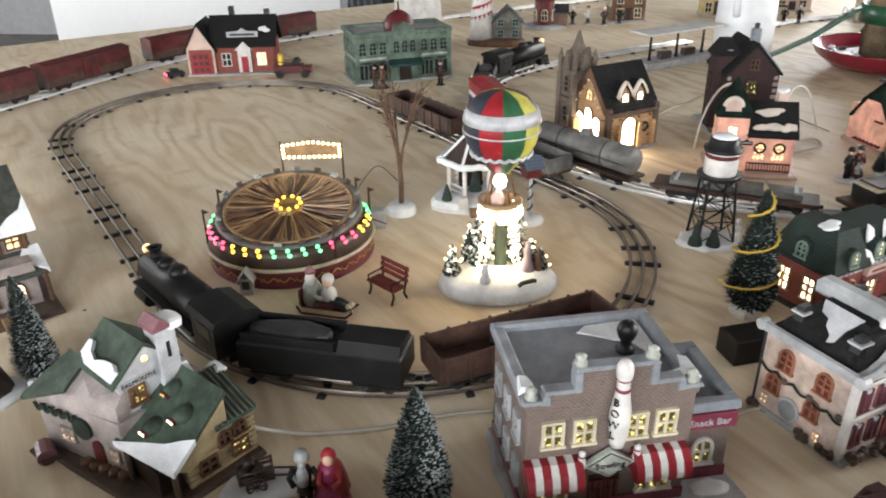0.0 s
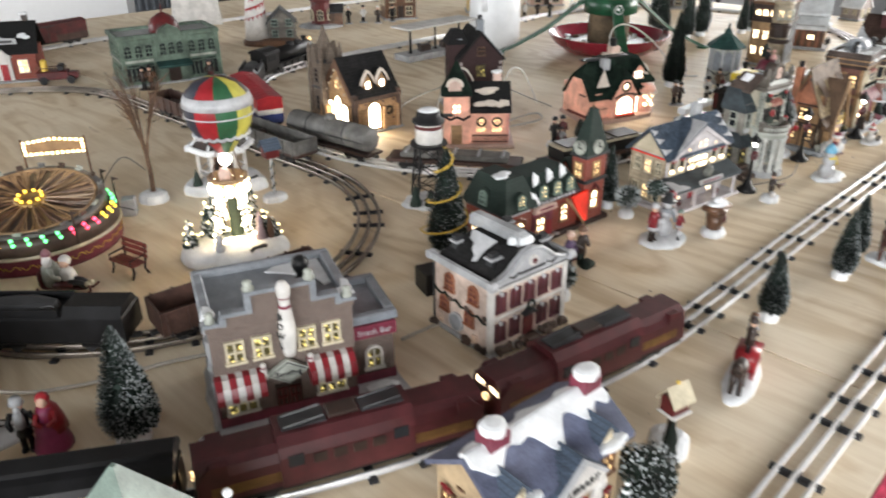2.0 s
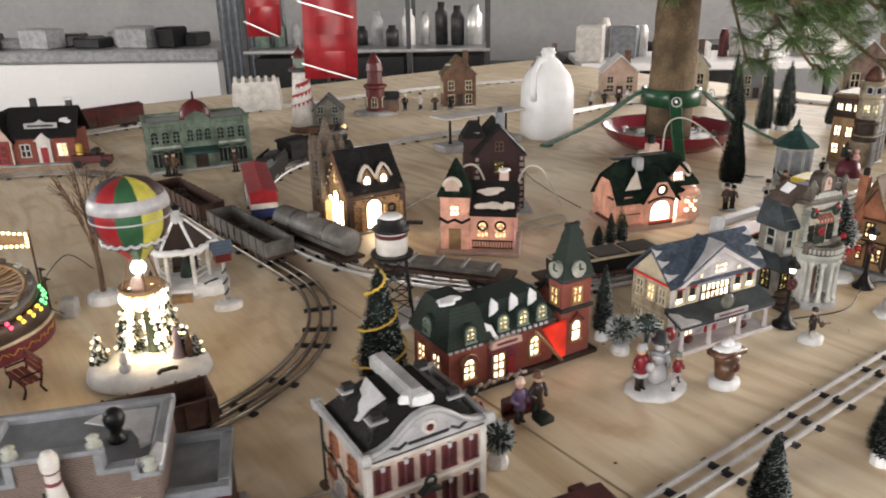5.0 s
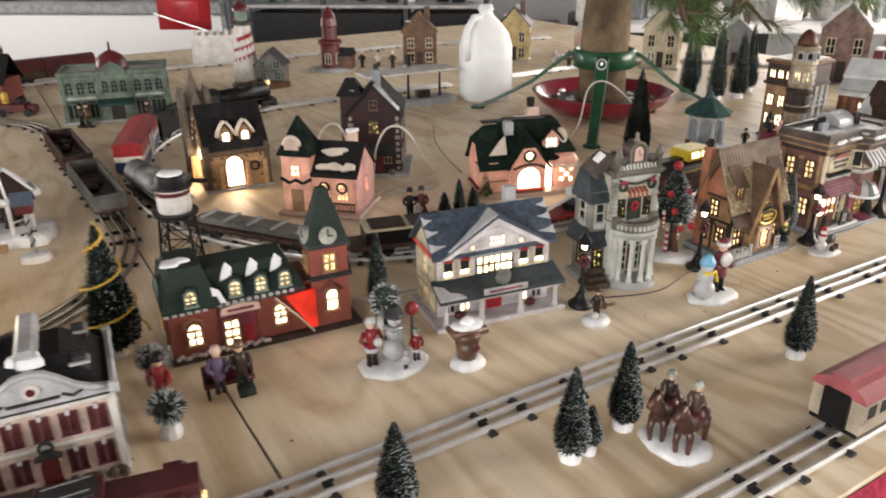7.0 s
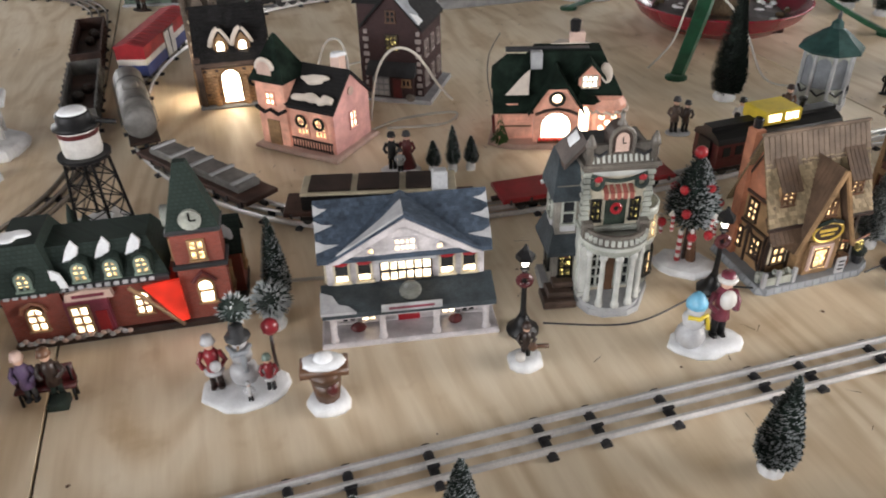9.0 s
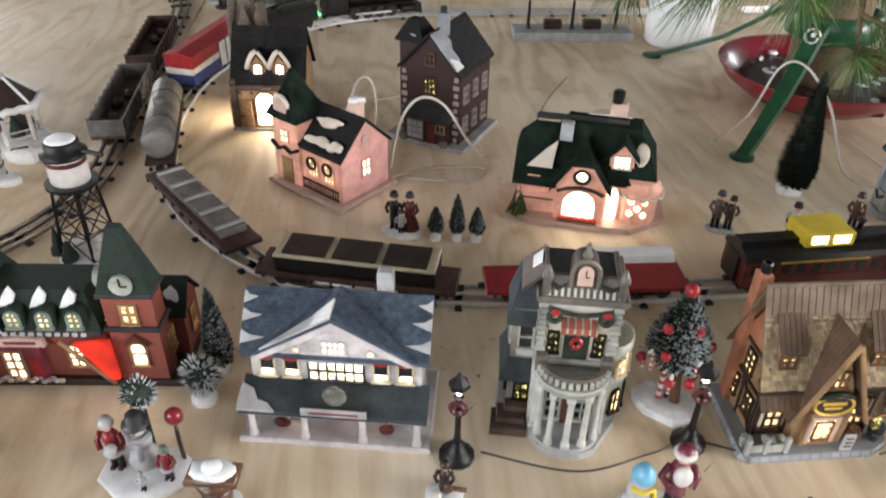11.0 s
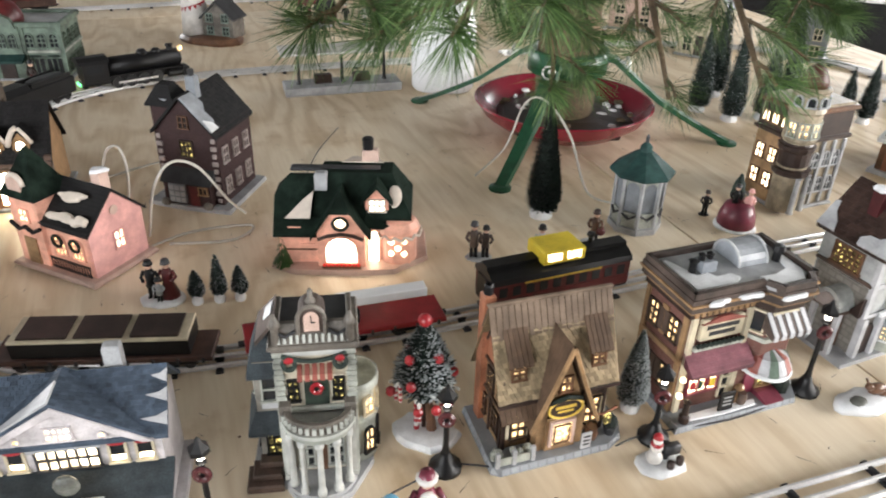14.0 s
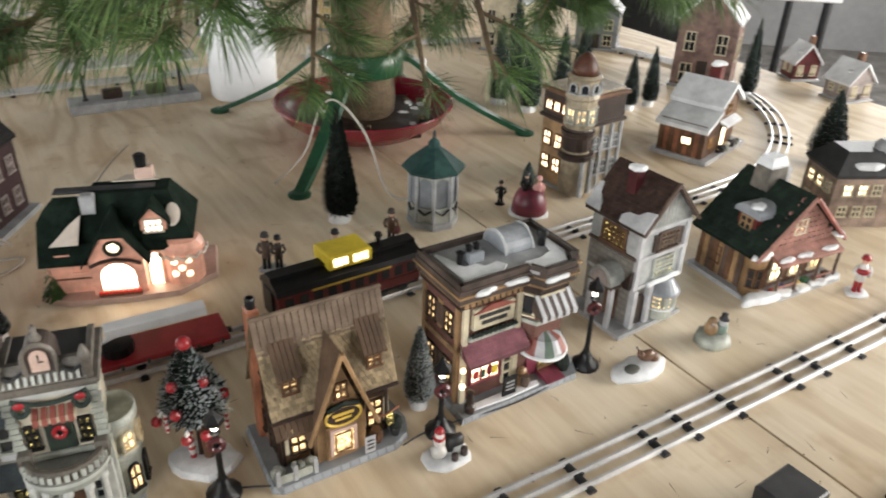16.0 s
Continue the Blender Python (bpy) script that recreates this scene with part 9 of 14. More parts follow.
# ---- two more houses at the front edge of the table ----
def library():
    th = thing("library", "peach ceramic library with lavender-blue roof, thick snow and white pediment", "model building", 0.381, 0.269, 33.7)
    W, D, E, R = 13.8, 7.3, 9.5, 12.0
    k = (R - E) / (D / 2)
    slope = math.atan(k)
    part("base", Shape().slab([(-0.8, -1.0), (3, -2.4), (10.6, -2.6), (14.6, -1.8), (15.0, 0.4), (14.6, 8.2), (-0.8, 8.2)], 0, 0.8, 0.98), SNOW, th, "snowy base")
    part("wall", Shape().prismx([(0, 0.7), (D, 0.7), (D, E), (D / 2, R), (0, E)], 0.0, W), LIBWALL, th, "peach rendered wall")
    part("roof", gable_roof(0.0, W, 0, D, E, R, 0.7, 0.5), LAVENDER, th, "lavender-blue roof")
    for sgn in (-1, 1):
        mm = Matrix.Translation((0, D / 2, R + 0.5)) @ Matrix.Rotation(-sgn * slope, 4, "X")
        low = []
        for n in range(57):
            x = -0.5 + n * (W + 1.0) / 56
            d = 0.75 + sum(a * math.exp(-((x - c) / w) ** 2) for c, w, a in ((1.2, 1.2, 1.6), (4.3, 0.7, 0.5), (7.2, 1.3, 2.6), (11.4, 1.2, 1.9), (13.8, 0.8, 1.4)))
            low.append((x, sgn * (d if sgn < 0 else d * 0.7)))
        poly = [(W + 0.5, -0.1 * sgn), (-0.5, -0.1 * sgn)] + low
        part("snow", Shape(mm).slab(poly if sgn > 0 else poly[::-1], -0.02, 0.3, 0.985), SNOW, th, "thick snow along the ridge")
    for n, (x, cx) in enumerate(((1.5, 2.4), (11.5, 13.0))):
        c = part("chimney", Shape().box(cx - 1.0, cx + 1.0, 2.8, 4.5, 10.6, 13.7, 0.2), WINE, th, "wine red chimney capped with snow")
        part("snow_cap", Shape().lump(cx, 3.65, 13.5, 1.15, 1.05, 0.8, 14, 142 + n), SNOW, c)
        d = part("dormer", Shape().prism([(x - 0.85, E - 0.2), (x + 0.85, E - 0.2), (x + 0.85, E + 1.0), (x, E + 1.9), (x - 0.85, E + 1.0)], 0.0, 2.6), CREAM, th)
        part("dormer_roof", gable_roof(x - 0.85, x + 0.85, -0.1, 2.9, E + 1.0, E + 2.0, 0.35, 0.3, None, "y"), SLATE, d, "dark blue dormer roof")
        window(d, side("front", 0, 0.0), x, E + 0.15, 0.8, 0.9, CREAM, LIT, 2, 2, fw=0.14)
        part("snow", Shape().lump(x + 0.4, -0.35, E - 0.1, 1.7, 0.75, 0.55, 14, 145 + n), SNOW, th, "snow below the dormer")
    part("portico", Shape().prism([(4.6, 7.7), (10.0, 7.7), (10.0, 8.6), (7.3, 10.9), (4.6, 8.6)], -1.5, 1.0), WHITE, th, "white pediment")
    part("pediment_trim", Shape().prism([(4.2, 8.5), (7.3, 11.2), (10.4, 8.5), (9.9, 8.5), (7.3, 10.8), (4.7, 8.5)], -1.6, -1.0), CHALK, th)
    part("portico_roof", gable_roof(4.6, 10.0, -0.7, 3.4, 8.6, 10.9, 0.5, 0.35, None, "y"), SLATE, th, "dark blue ribbed porch roof")
    for n in range(8):
        y = -0.9 + n * 0.42
        part("roof_rib", Shape().tube([(4.1, y, 8.58), (7.3, y, 11.32)], 0.09, 5), SLATE, th)
    lettering(th, "LIBRARY", side("front", 0, -1.55) @ Matrix.Translation((7.2, 0, 8.75)), 0.95, DKGREY, 0.05)
    for x in (5.0, 9.6):
        part("pillar", Shape().lathe([(0.75, 0.7), (0.6, 1.1), (0.5, 6.8), (0.75, 7.2), (0.75, 7.8)], x, -1.0, 10), WHITE, th, "", True)
    f = side("front", 0, 0)
    part("door", Shape(f).prism([(7.3 + a, 0.8 + b) for a, b in arch(2.6, 5.4)], -0.3, 0.05), DKRED, th, "dark red arched door")
    part("door_garland", Shape(f).tube([(7.3 + 1.6 * math.cos(i * 0.262), -0.5, 4.6 + 1.6 * math.sin(i * 0.262)) for i in range(13)], 0.3), DKRED, th)
    for n in range(9):
        a = radians(20 * n + 10)
        part("door_spray", Shape(f).tube([(7.3 + 1.5 * math.cos(a), -0.5, 4.6 + 1.5 * math.sin(a)), (7.3 + 2.1 * math.cos(a), -0.55, 4.6 + 2.0 * math.sin(a))], 0.12, 5), RED, th)
    l = side("left", 0.0, D)
    spots = [(f, x, z) for x in (2.2, 12.0) for z in (1.9, 6.2)] + [(l, x, z) for x in (1.5, 3.7, 5.8) for z in (1.9, 5.4)]
    for n, (m, x, z) in enumerate(spots):
        window(th, m, x, z, 1.15, 1.9, BROWN, LIT if n % 5 != 4 else DARKPANE, 2, 2, fw=0.26)
        for a in (-50, -25, 0, 25, 50):
            u, w = math.sin(radians(a)), math.cos(radians(a))
            part("red_spray", Shape(m).tube([(x + 0.2 * u, -0.3, z + 2.1), (x + 0.95 * u, -0.35, z + 2.1 + 0.75 * w)], 0.09, 4), DEEPRED, th)
    for x, z in ((0.5, 4.4), (5.4, 7.8), (2.4, 8.4)):
        part("brick_patch", Shape(l).box(x, x + 0.8, -0.08, 0.02, z, z + 0.28), BROWN, th)
    for x, y in ((14.1, -0.9), (-0.4, 4.0)):
        for n in range(5):
            r = 1.0 - n * 0.17
            fir = part("fir_tier", Shape().lathe([(r * 0.4, 0.6 + n * 0.85), (r, 0.8 + n * 0.85), (r * 0.35, 1.55 + n * 0.85)], x, y, 9), GREENROOF, th)
            part("snow", Shape().lathe([(r * 1.02, 0.86 + n * 0.85), (r * 0.8, 1.08 + n * 0.85), (r * 0.5, 1.2 + n * 0.85)], x, y, 9), SNOW, fir)


def steep_green_house():
    th = thing("chapel", "ceramic chapel with steep pale green roofs and a snow streak", "model building", 0.059, 0.281, -21.0)
    part("wall", Shape().box(0, 13.6, 0, 7.4, 0, 7.0), CREAM, th)
    part("roof", hip_roof(0, 8.6, 0, 7.4, 6.8, 14.2, 4.6, 0.5, 0.3, None, 4.0), PALEGREEN, th, "steep pale green roof")
    part("side_roof", hip_roof(8.6, 13.0, 0.8, 7.0, 6.8, 10.2, 2.4, 0.5, 0.3, None, 3.4), GREEN, th)
    part("spire", Shape().lathe([(2.2, 6.8), (1.9, 8.0), (0.9, 11.0), (0.15, 13.2), (0, 13.3)], 12.8, 4.0, 8), TEAL, th)
    part("finial", Shape().ball(12.8, 4.0, 13.4, 0.35), SNOW, th)
    part("snow", snow_patch(7.0, 2.6, 9.6, 0.5, 1.8, 0.1, 150, None, 1.3), SNOW, th)
    for x in (3, 10):
        window(th, side("front", 0, 0), x, 1.6, 2.0, 3.4, WHITE, LIT, 2, 3, True)


def left_tavern():
    th = thing("half_timbered_tavern", "half-timbered ceramic tavern with mossy snow-edged roof", "model building", -0.473, 0.740, 45.0)
    part("base", Shape().box(-13, 5.2, 1.0, 21, 0, 0.6, 0.2), UMBER, th)
    part("wall", Shape().box(-12, 3.6, 5, 20.5, 0.5, 6.4), CHALKPINK, th, "pale rendered ground-floor wall")
    part("upper_storey", Shape().prismx([(8.8, 6.0), (20.5, 6.0), (20.5, 10.4), (14.6, 15.8), (8.8, 10.4)], -12, 4.0), CHALKPINK, th, "half-timbered upper storey")
    part("porch_roof", sheet([(-13, 4.4, 4.9), (5.2, 4.6, 4.9), (4.8, 9.0, 6.8), (-13, 9.0, 6.8)], 0.5), DARKMOSS, th, "mossy grey porch roof")
    part("roof", sheet([(-13, 7.8, 9.8), (5.2, 7.8, 9.8), (5.0, 14.6, 16.4), (-13, 14.6, 16.4)], 0.6), DARKMOSS, th, "mossy grey-green roof")
    part("back_roof", sheet([(5.0, 14.6, 16.4), (5.2, 21.4, 9.8), (-13, 21.4, 9.8), (-13, 14.6, 16.4)], 0.6), DARKMOSS, th)
    part("snow", sheet([(0.5, 7.6, 9.95), (5.3, 7.6, 9.95), (5.2, 11.0, 13.2), (4.2, 9.6, 11.9), (2.6, 9.0, 11.3)], 0.6), SNOW, th, "snow along the roof edge")
    part("snow", sheet([(2.4, 7.0, 6.15), (5.2, 4.4, 5.1), (5.2, 9.0, 7.0), (3.4, 9.0, 7.0)], 0.5), SNOW, th, "snow on the porch roof")
    for x in (-11, -8, -5, -2, 0.8, 3.7):
        part("timber", Shape().box(x - 0.25, x + 0.25, 8.6, 8.85, 6.6, 10.2), BROWN, th)
    part("timber", Shape().box(-12, 4.0, 8.58, 8.85, 8.6, 9.0), BROWN, th)
    f, h = side("front", 0, 5), side("front", 0, 8.8)
    for x in (-9.4, -6.4, -3.4, -0.6, 2.4):
        window(th, h, x, 7.3, 1.4, 1.7, BROWN, LITDIM if x < 2 else LIT, 2, 2)
    for x in (-9.0, -5.4, -2.4, 0.9):
        window(th, f, x, 1.6, 1.9, 2.4, BROWN, LITW if x > 0 else LITDIM, 2, 2, True)
    for x in (-11.4, -5.5, 0.2, 4.6):
        part("post", Shape().rod((x, 4.6 if x > 1 else 3.6, 0.5), (x, 4.8, 4.9), 0.3), BROWN, th)
    part("steps", Shape().box(-1.8, 1.8, 0, 3.0, 0, 1.0, 0.15), TAN, th)
    r = side("right", 4.0, 5)
    for x in (5.5, 9.5):
        window(th, r, x, 7.0, 1.4, 1.8, BROWN, LITDIM, 2, 2)


library(), steep_green_house(), left_tavern()


def right_house():
    th = thing("tan_house", "worn pink stone ceramic house with dark snow-patched roof", "model building", 1.90, 1.875, 12.0)
    part("wall", Shape().box(0, 14, 0, 9, 0, 9.4), mat("worn_pink_stone", (0.34, 0.25, 0.20), 0.6, var=0.35), th)
    part("snow", Shape().lump(5.0, 1.2, 10.2, 3.0, 1.4, 1.0, 14, 71), SNOW, th, "snow on the roof slope")
    part("cornice", Shape().box(-0.3, 14.3, -0.3, 9.3, 8.8, 9.3, 0.1), DKGREY, th)
    part("roof", hip_roof(0, 14, 0, 9, 9.2, 12.6, 2.6, 0.5, 0.3, None, 2.6), DKGREY, th)
    part("skylight", Shape().lathe([(1.8, 11.6), (1.8, 13.4), (1.0, 14.2), (0, 14.3)], 9, 3.4, 12), PALEGREY, th)
    for m in (side("front", 0, 0), side("left", 0, 9)):
        for x in (2.2, 4.8, 7.2):
            for z in (2.2, 6.0):
                window(th, m, x, z, 1.2, 1.6, CREAM, LITW if z > 4 and x < 6 else DARKPANE, 2, 2)


def far_house(name, label, x, y, turn, w, d, h, rise, wall, roof, lit=LIT, chim=True):
    th = thing(name, label, "model building", x, y, turn)
    part("base", Shape().box(-w / 2 - 0.6, w / 2 + 0.6, -0.8, d + 0.5, 0, 0.6, 0.2), PALEGREY, th)
    part("wall", Shape().prism([(-w / 2, 0.5), (w / 2, 0.5), (w / 2, h), (0, h + rise), (-w / 2, h)], 0, d), wall, th)
    part("roof", gable_roof(-w / 2, w / 2, 0, d, h, h + rise + 0.2, 0.6, 0.5, None, "y"), roof, th)
    f = side("front", 0, 0)
    for i in (-1, 1):
        window(th, f, i * w * 0.27, h * 0.55, w * 0.16, h * 0.26, CREAM, lit, 2, 2)
        window(th, f, i * w * 0.27, 1.6, w * 0.18, h * 0.26, CREAM, lit, 2, 2)
    part("door", Shape(f).box(-w * 0.09, w * 0.09, -0.2, 0.05, 0.6, h * 0.42), DKBROWN, th)
    for m, n in ((side("left", -w / 2, d), 2), (side("right", w / 2, 0), 2)):
        for k in range(n):
            window(th, m, d * (0.28 + 0.44 * k), h * 0.45, d * 0.16, h * 0.3, CREAM, lit, 2, 2)
    if chim:
        part("chimney", Shape().box(w * 0.15, w * 0.32, d * 0.4, d * 0.6, h, h + rise + 2.2, 0.15), BROWN, th)
    part("snow", snow_patch(-w * 0.25, d * 0.3, h + rise * 0.5 + 0.3, w * 0.16, d * 0.16, 0.2, int(w * 10)), SNOW, th)
    return th


right_house()
far_house("brown_cottage", "brown ceramic cottage with snow-dusted roof at the back", 0.47, 2.86, 10, 12, 9, 12, 6, BROWN, BROWNROOF, DARKPANE)
far_house("yellow_cottage", "yellow ceramic cottage standing behind the jug", 0.80, 2.98, -5, 11, 9, 13, 6, YELLOW, DKBROWN, DARKPANE)
far_house("cream_townhouse", "cream ceramic townhouse with a tower roof", 1.31, 2.86, -15, 12, 10, 14, 7, CREAM, DKGREY, DARKPANE)
far_house("tan_townhouse", "tall dusty pink ceramic townhouse with snowy roof behind the trees", 1.82, 2.62, -20, 14, 12, 17, 7, mat("dusty_pink_brick", (0.26, 0.165, 0.14), 0.6, var=0.35), SNOW, DARKPANE)
far_house("snowy_cottage", "pale ceramic cottage with snowy roof near the back rail", 1.10, 3.10, 0, 14, 9, 9, 6, PALEPINK, SNOW, DARKPANE)
far_house("snow_roofed_cottage", "small pale ceramic cottage under a thick snowy roof", 2.20, 2.60, 30, 8, 7, 5, 4, CHALKPINK, SNOW, DARKPANE)
far_house("red_snowy_cottage", "small dark red ceramic cottage with snowy roof by the curve", 2.12, 2.76, 15, 7, 6, 5, 4, DKRED, SNOW, DARKPANE)
far_house("grey_shop", "small grey ceramic shop with snowy roof", 1.58, 2.95, -10, 12, 9, 11, 5, GREY, SNOW, DARKPANE)


def lighthouse():
    th = thing("lighthouse", "red and white striped ceramic lighthouse with keeper's cottage", "model building", -0.01, 2.435, 5.0)
    part("base", Shape().lump(3.0, 3.0, 0, 9.5, 6.5, 2.2, 18, 4), BROWN, th, "rocky brown base")
    part("tower", Shape().lathe([(4.0, 1.6), (3.6, 8.0), (2.6, 18.0), (2.5, 19.0)], -1.6, 3.0, 16), WHITE, th, "white tapering tower", True)
    s = Shape()
    for k in range(3):
        pts = []
        for i in range(15):
            a = 2 * math.pi * i / 14 + k * 2.1
            z = 3.0 + k * 5.0 + i * 0.42
            r = 4.0 - (z - 1.6) * 0.088
            pts.append((-1.6 + (r + 0.02) * math.cos(a), 3.0 + (r + 0.02) * math.sin(a), z))
        for p, q in zip(pts, pts[1:]):
            v = s._v([p, q, (q[0], q[1], q[2] + 2.2), (p[0], p[1], p[2] + 2.2)])
            s._f(v)
    part("stripe", s, RED, th, "spiral red stripe")
    part("gallery", Shape().lathe([(2.5, 18.8), (3.6, 19.2), (3.6, 20.0), (2.2, 20.2)], -1.6, 3.0, 14), DKGREY, th)
    part("lantern", Shape().lathe([(2.0, 20.0), (2.0, 23.4)], -1.6, 3.0, 10), PALEGREEN, th)
    part("cap", Shape().lathe([(2.6, 23.2), (2.4, 24.0), (0.8, 25.6), (0.2, 27.0), (0, 27.1)], -1.6, 3.0, 12), DKRED, th)
    part("cottage_wall", Shape().prism([(2.0, 1.4), (11.0, 1.4), (11.0, 7.0), (6.5, 11.0), (2.0, 7.0)], 0.4, 7.0), BANKGREY, th)
    part("cottage_roof", gable_roof(2.0, 11.0, 0.4, 7.0, 7.0, 11.2, 0.6, 0.5, None, "y"), DKGREY, th)
    for x in (4.2, 8.8):
        for z in (2.6, 6.0):
            window(th, side("front", 0, 0.4), x, z, 1.6, 2.0, PALEGREEN, DARKPANE, 2, 2)


def red_clock_tower():
    th = thing("red_chapel_tower", "small red-brown ceramic tower with stepped dome", "model building", 0.17, 2.72, 0)
    part("base", Shape().lump(0, 3, 0, 8, 5.5, 1.4, 18, 9), PALEGREY, th)
    part("tower", Shape().lathe([(3.6, 1.0), (3.4, 9.0), (4.2, 9.6), (4.2, 10.4), (2.8, 11.0), (2.6, 15.0), (3.0, 15.4), (2.6, 18.0), (1.2, 20.6), (0.3, 21.6), (0, 21.8)], 0, 3, 12), DKRED, th)
    for a in (-60, 0, 60):
        window(th, Matrix.Translation((0, 3, 0)) @ Matrix.Rotation(radians(a), 4, "Z") @ Matrix.Translation((0, -3.55, 0)), 0, 3.0, 1.8, 3.4, CREAM, DARKPANE, 2, 2, True)
    part("wing", Shape().box(2.5, 8, 1, 6, 1.0, 5.4), BROWN, th)
    part("wing_roof", gable_roof(2.5, 8, 1, 6, 5.4, 7.6, 0.4, 0.4), DKGREY, th)


lighthouse(), red_clock_tower()


# ---- bottle-brush trees ----
def brush_tree(name, label, x, y, h, r, frost=0.35, base="snow", dark=False, n=900, seed=1, group="small bristle trees", foot=None):
    th = thing(name, label, "model tree", x, y, 0, 0, group)
    rnd = random.Random(seed)
    r *= 0.84
    part("trunk", Shape().rod((0, 0, 0.2), (0, 0, h * 0.9), 0.25, 0.12, 6), DKBROWN, th)
    if base == "snow":
        part("base", Shape().lathe([(r * 0.52, 0), (r * 0.55, 0.5), (r * 0.42, 1.5), (0.2, 1.7)], 0, 0, 10), SNOW, th, "white base")
    elif base == "wood":
        part("base", Shape().lathe([(r * 0.4, 0), (r * 0.4, 0.6), (0.2, 0.7)], 0, 0, 10), BROWN, th)
    z0 = foot or (1.3 if base == "snow" else 0.7)
    g, w = Shape(), Shape()
    g.lathe([(r * 0.4, z0), (r * 0.55, z0 + (h - z0) * 0.12), (r * 0.28, z0 + (h - z0) * 0.6), (0.08, h * 0.95)], 0, 0, 9)
    n = int(n * 2.2)
    for i in range(n):
        f = 1 - math.sqrt(rnd.random()) if rnd.random() < 0.8 else rnd.random()
        z = z0 + f * (h - z0)
        prof = (1 - f) ** 0.72 * (0.76 + 0.24 * min(1, f / 0.14))
        rr = r * prof * rnd.uniform(0.84, 1.02) + 0.12
        a = rnd.uniform(0, 2 * math.pi)
        up = rnd.uniform(-0.05, 0.42) * rr
        ca, sa = math.cos(a), math.sin(a)
        wd = rnd.uniform(0.045, 0.085) * (1 + r / 6)
        p0 = (rr * 0.3 * ca - wd * sa, rr * 0.3 * sa + wd * ca, z - up * 0.3)
        p1 = (rr * 0.3 * ca + wd * sa, rr * 0.3 * sa - wd * ca, z - up * 0.3)
        p2 = (rr * 0.86 * ca + wd * sa, rr * 0.86 * sa - wd * ca, z + up * 0.8)
        p3 = (rr * 0.86 * ca - wd * sa, rr * 0.86 * sa + wd * ca, z + up * 0.8 + wd)
        g._f(g._v([p0, p1, p2, p3]))
        t = w if rnd.random() < frost else g
        t._f(t._v([(p2[0] + wd * 0.4 * sa, p2[1] - wd * 0.4 * ca, p2[2] + wd * 0.4), (p3[0] - wd * 0.4 * sa, p3[1] + wd * 0.4 * ca, p3[2] + wd * 0.6), (rr * ca, rr * sa, z + up + wd)]))
    cr = part("crown", g, BRISTLE_D if dark else BRISTLE if frost < 0.8 else FROSTED, th, "frosted bristles" if frost >= 0.8 else "dark green bristles")
    if frost > 0:
        part("frost", w, FROST, cr, "white frosted tips")
    return th


T = brush_tree("bottle_brush_tree", "frosted green bottle-brush tree on a white base", 0.053, 0.500, 13.2, 4.0, 0.5, n=1500, seed=2)
brush_tree("bottle_brush_tree", "tall frosted bottle-brush tree beside the mossy cottage", -0.385, 0.640, 13.5, 3.2, 0.6, n=1500, seed=3)
t1 = brush_tree("bottle_brush_tree", "green bottle-brush tree on a white base by the track", 0.793, 0.636, 9.6, 2.6, 0.42, n=1100, seed=4)
brush_tree("bottle_brush_tree", "green bottle-brush tree on a white base by the track", 0.944, 0.727, 10.2, 2.5, 0.5, n=1100, seed=5)
brush_tree("bottle_brush_tree", "green bottle-brush tree behind its twin by the track", 0.998, 0.782, 10.0, 2.4, 0.5, n=1100, seed=6)
brush_tree("bottle_brush_tree", "small green bottle-brush tree between two taller ones", 0.962, 0.738, 5.4, 1.6, 0.6, n=500, seed=26)
brush_tree("bottle_brush_tree", "green bottle-brush tree on a white base beyond the riders", 1.211, 0.942, 10.4, 2.5, 0.5, n=1100, seed=7)
brush_tree("bottle_brush_tree", "very dark tall bristle tree near the tree stand", 1.113, 1.757, 19.0, 4.2, 0.0, "snow", True, 1600, 8)
brush_tree("bottle_brush_tree", "heavily frosted bristle tree between lodge and shop", 1.306, 1.337, 10.6, 2.4, 0.95, n=1200, seed=9)
brush_tree("bottle_brush_tree", "slim frosted bristle tree beside the mansion", 0.700, 1.004, 11.0, 2.2, 0.6, n=900, seed=10)
for k, (x, y, h) in enumerate(((0.746, 1.343, 5.0), (0.770, 1.358, 7.0), (0.793, 1.371, 5.2))):
    brush_tree("bottle_brush_tree", "tiny green bristle tree in a row of three", x, y, h, 1.6, 0.45, n=450, seed=20 + k)
for k, (x, y, h, r) in enumerate(((1.33, 2.40, 20, 4), (1.40, 2.36, 22, 4), (1.47, 2.40, 19, 4), (1.36, 2.53, 23, 4.5), (1.52, 2.50, 20, 4), (1.63, 2.42, 13, 3), (1.68, 2.46, 14, 3))):
    brush_tree("bottle_brush_tree", "blue-grey frosted bristle tree in the back row", x, y, h, r, 0.5, n=900, seed=30 + k)
brush_tree("bottle_brush_tree", "dark green frosted bristle tree by the tan house", 1.985, 2.165, 15, 5.2, 0.3, n=1300, seed=41)
brush_tree("bottle_brush_tree", "snow-tipped bristle tree far along the loop", 1.93, 2.587, 19, 3.4, 0.6, n=900, seed=42)


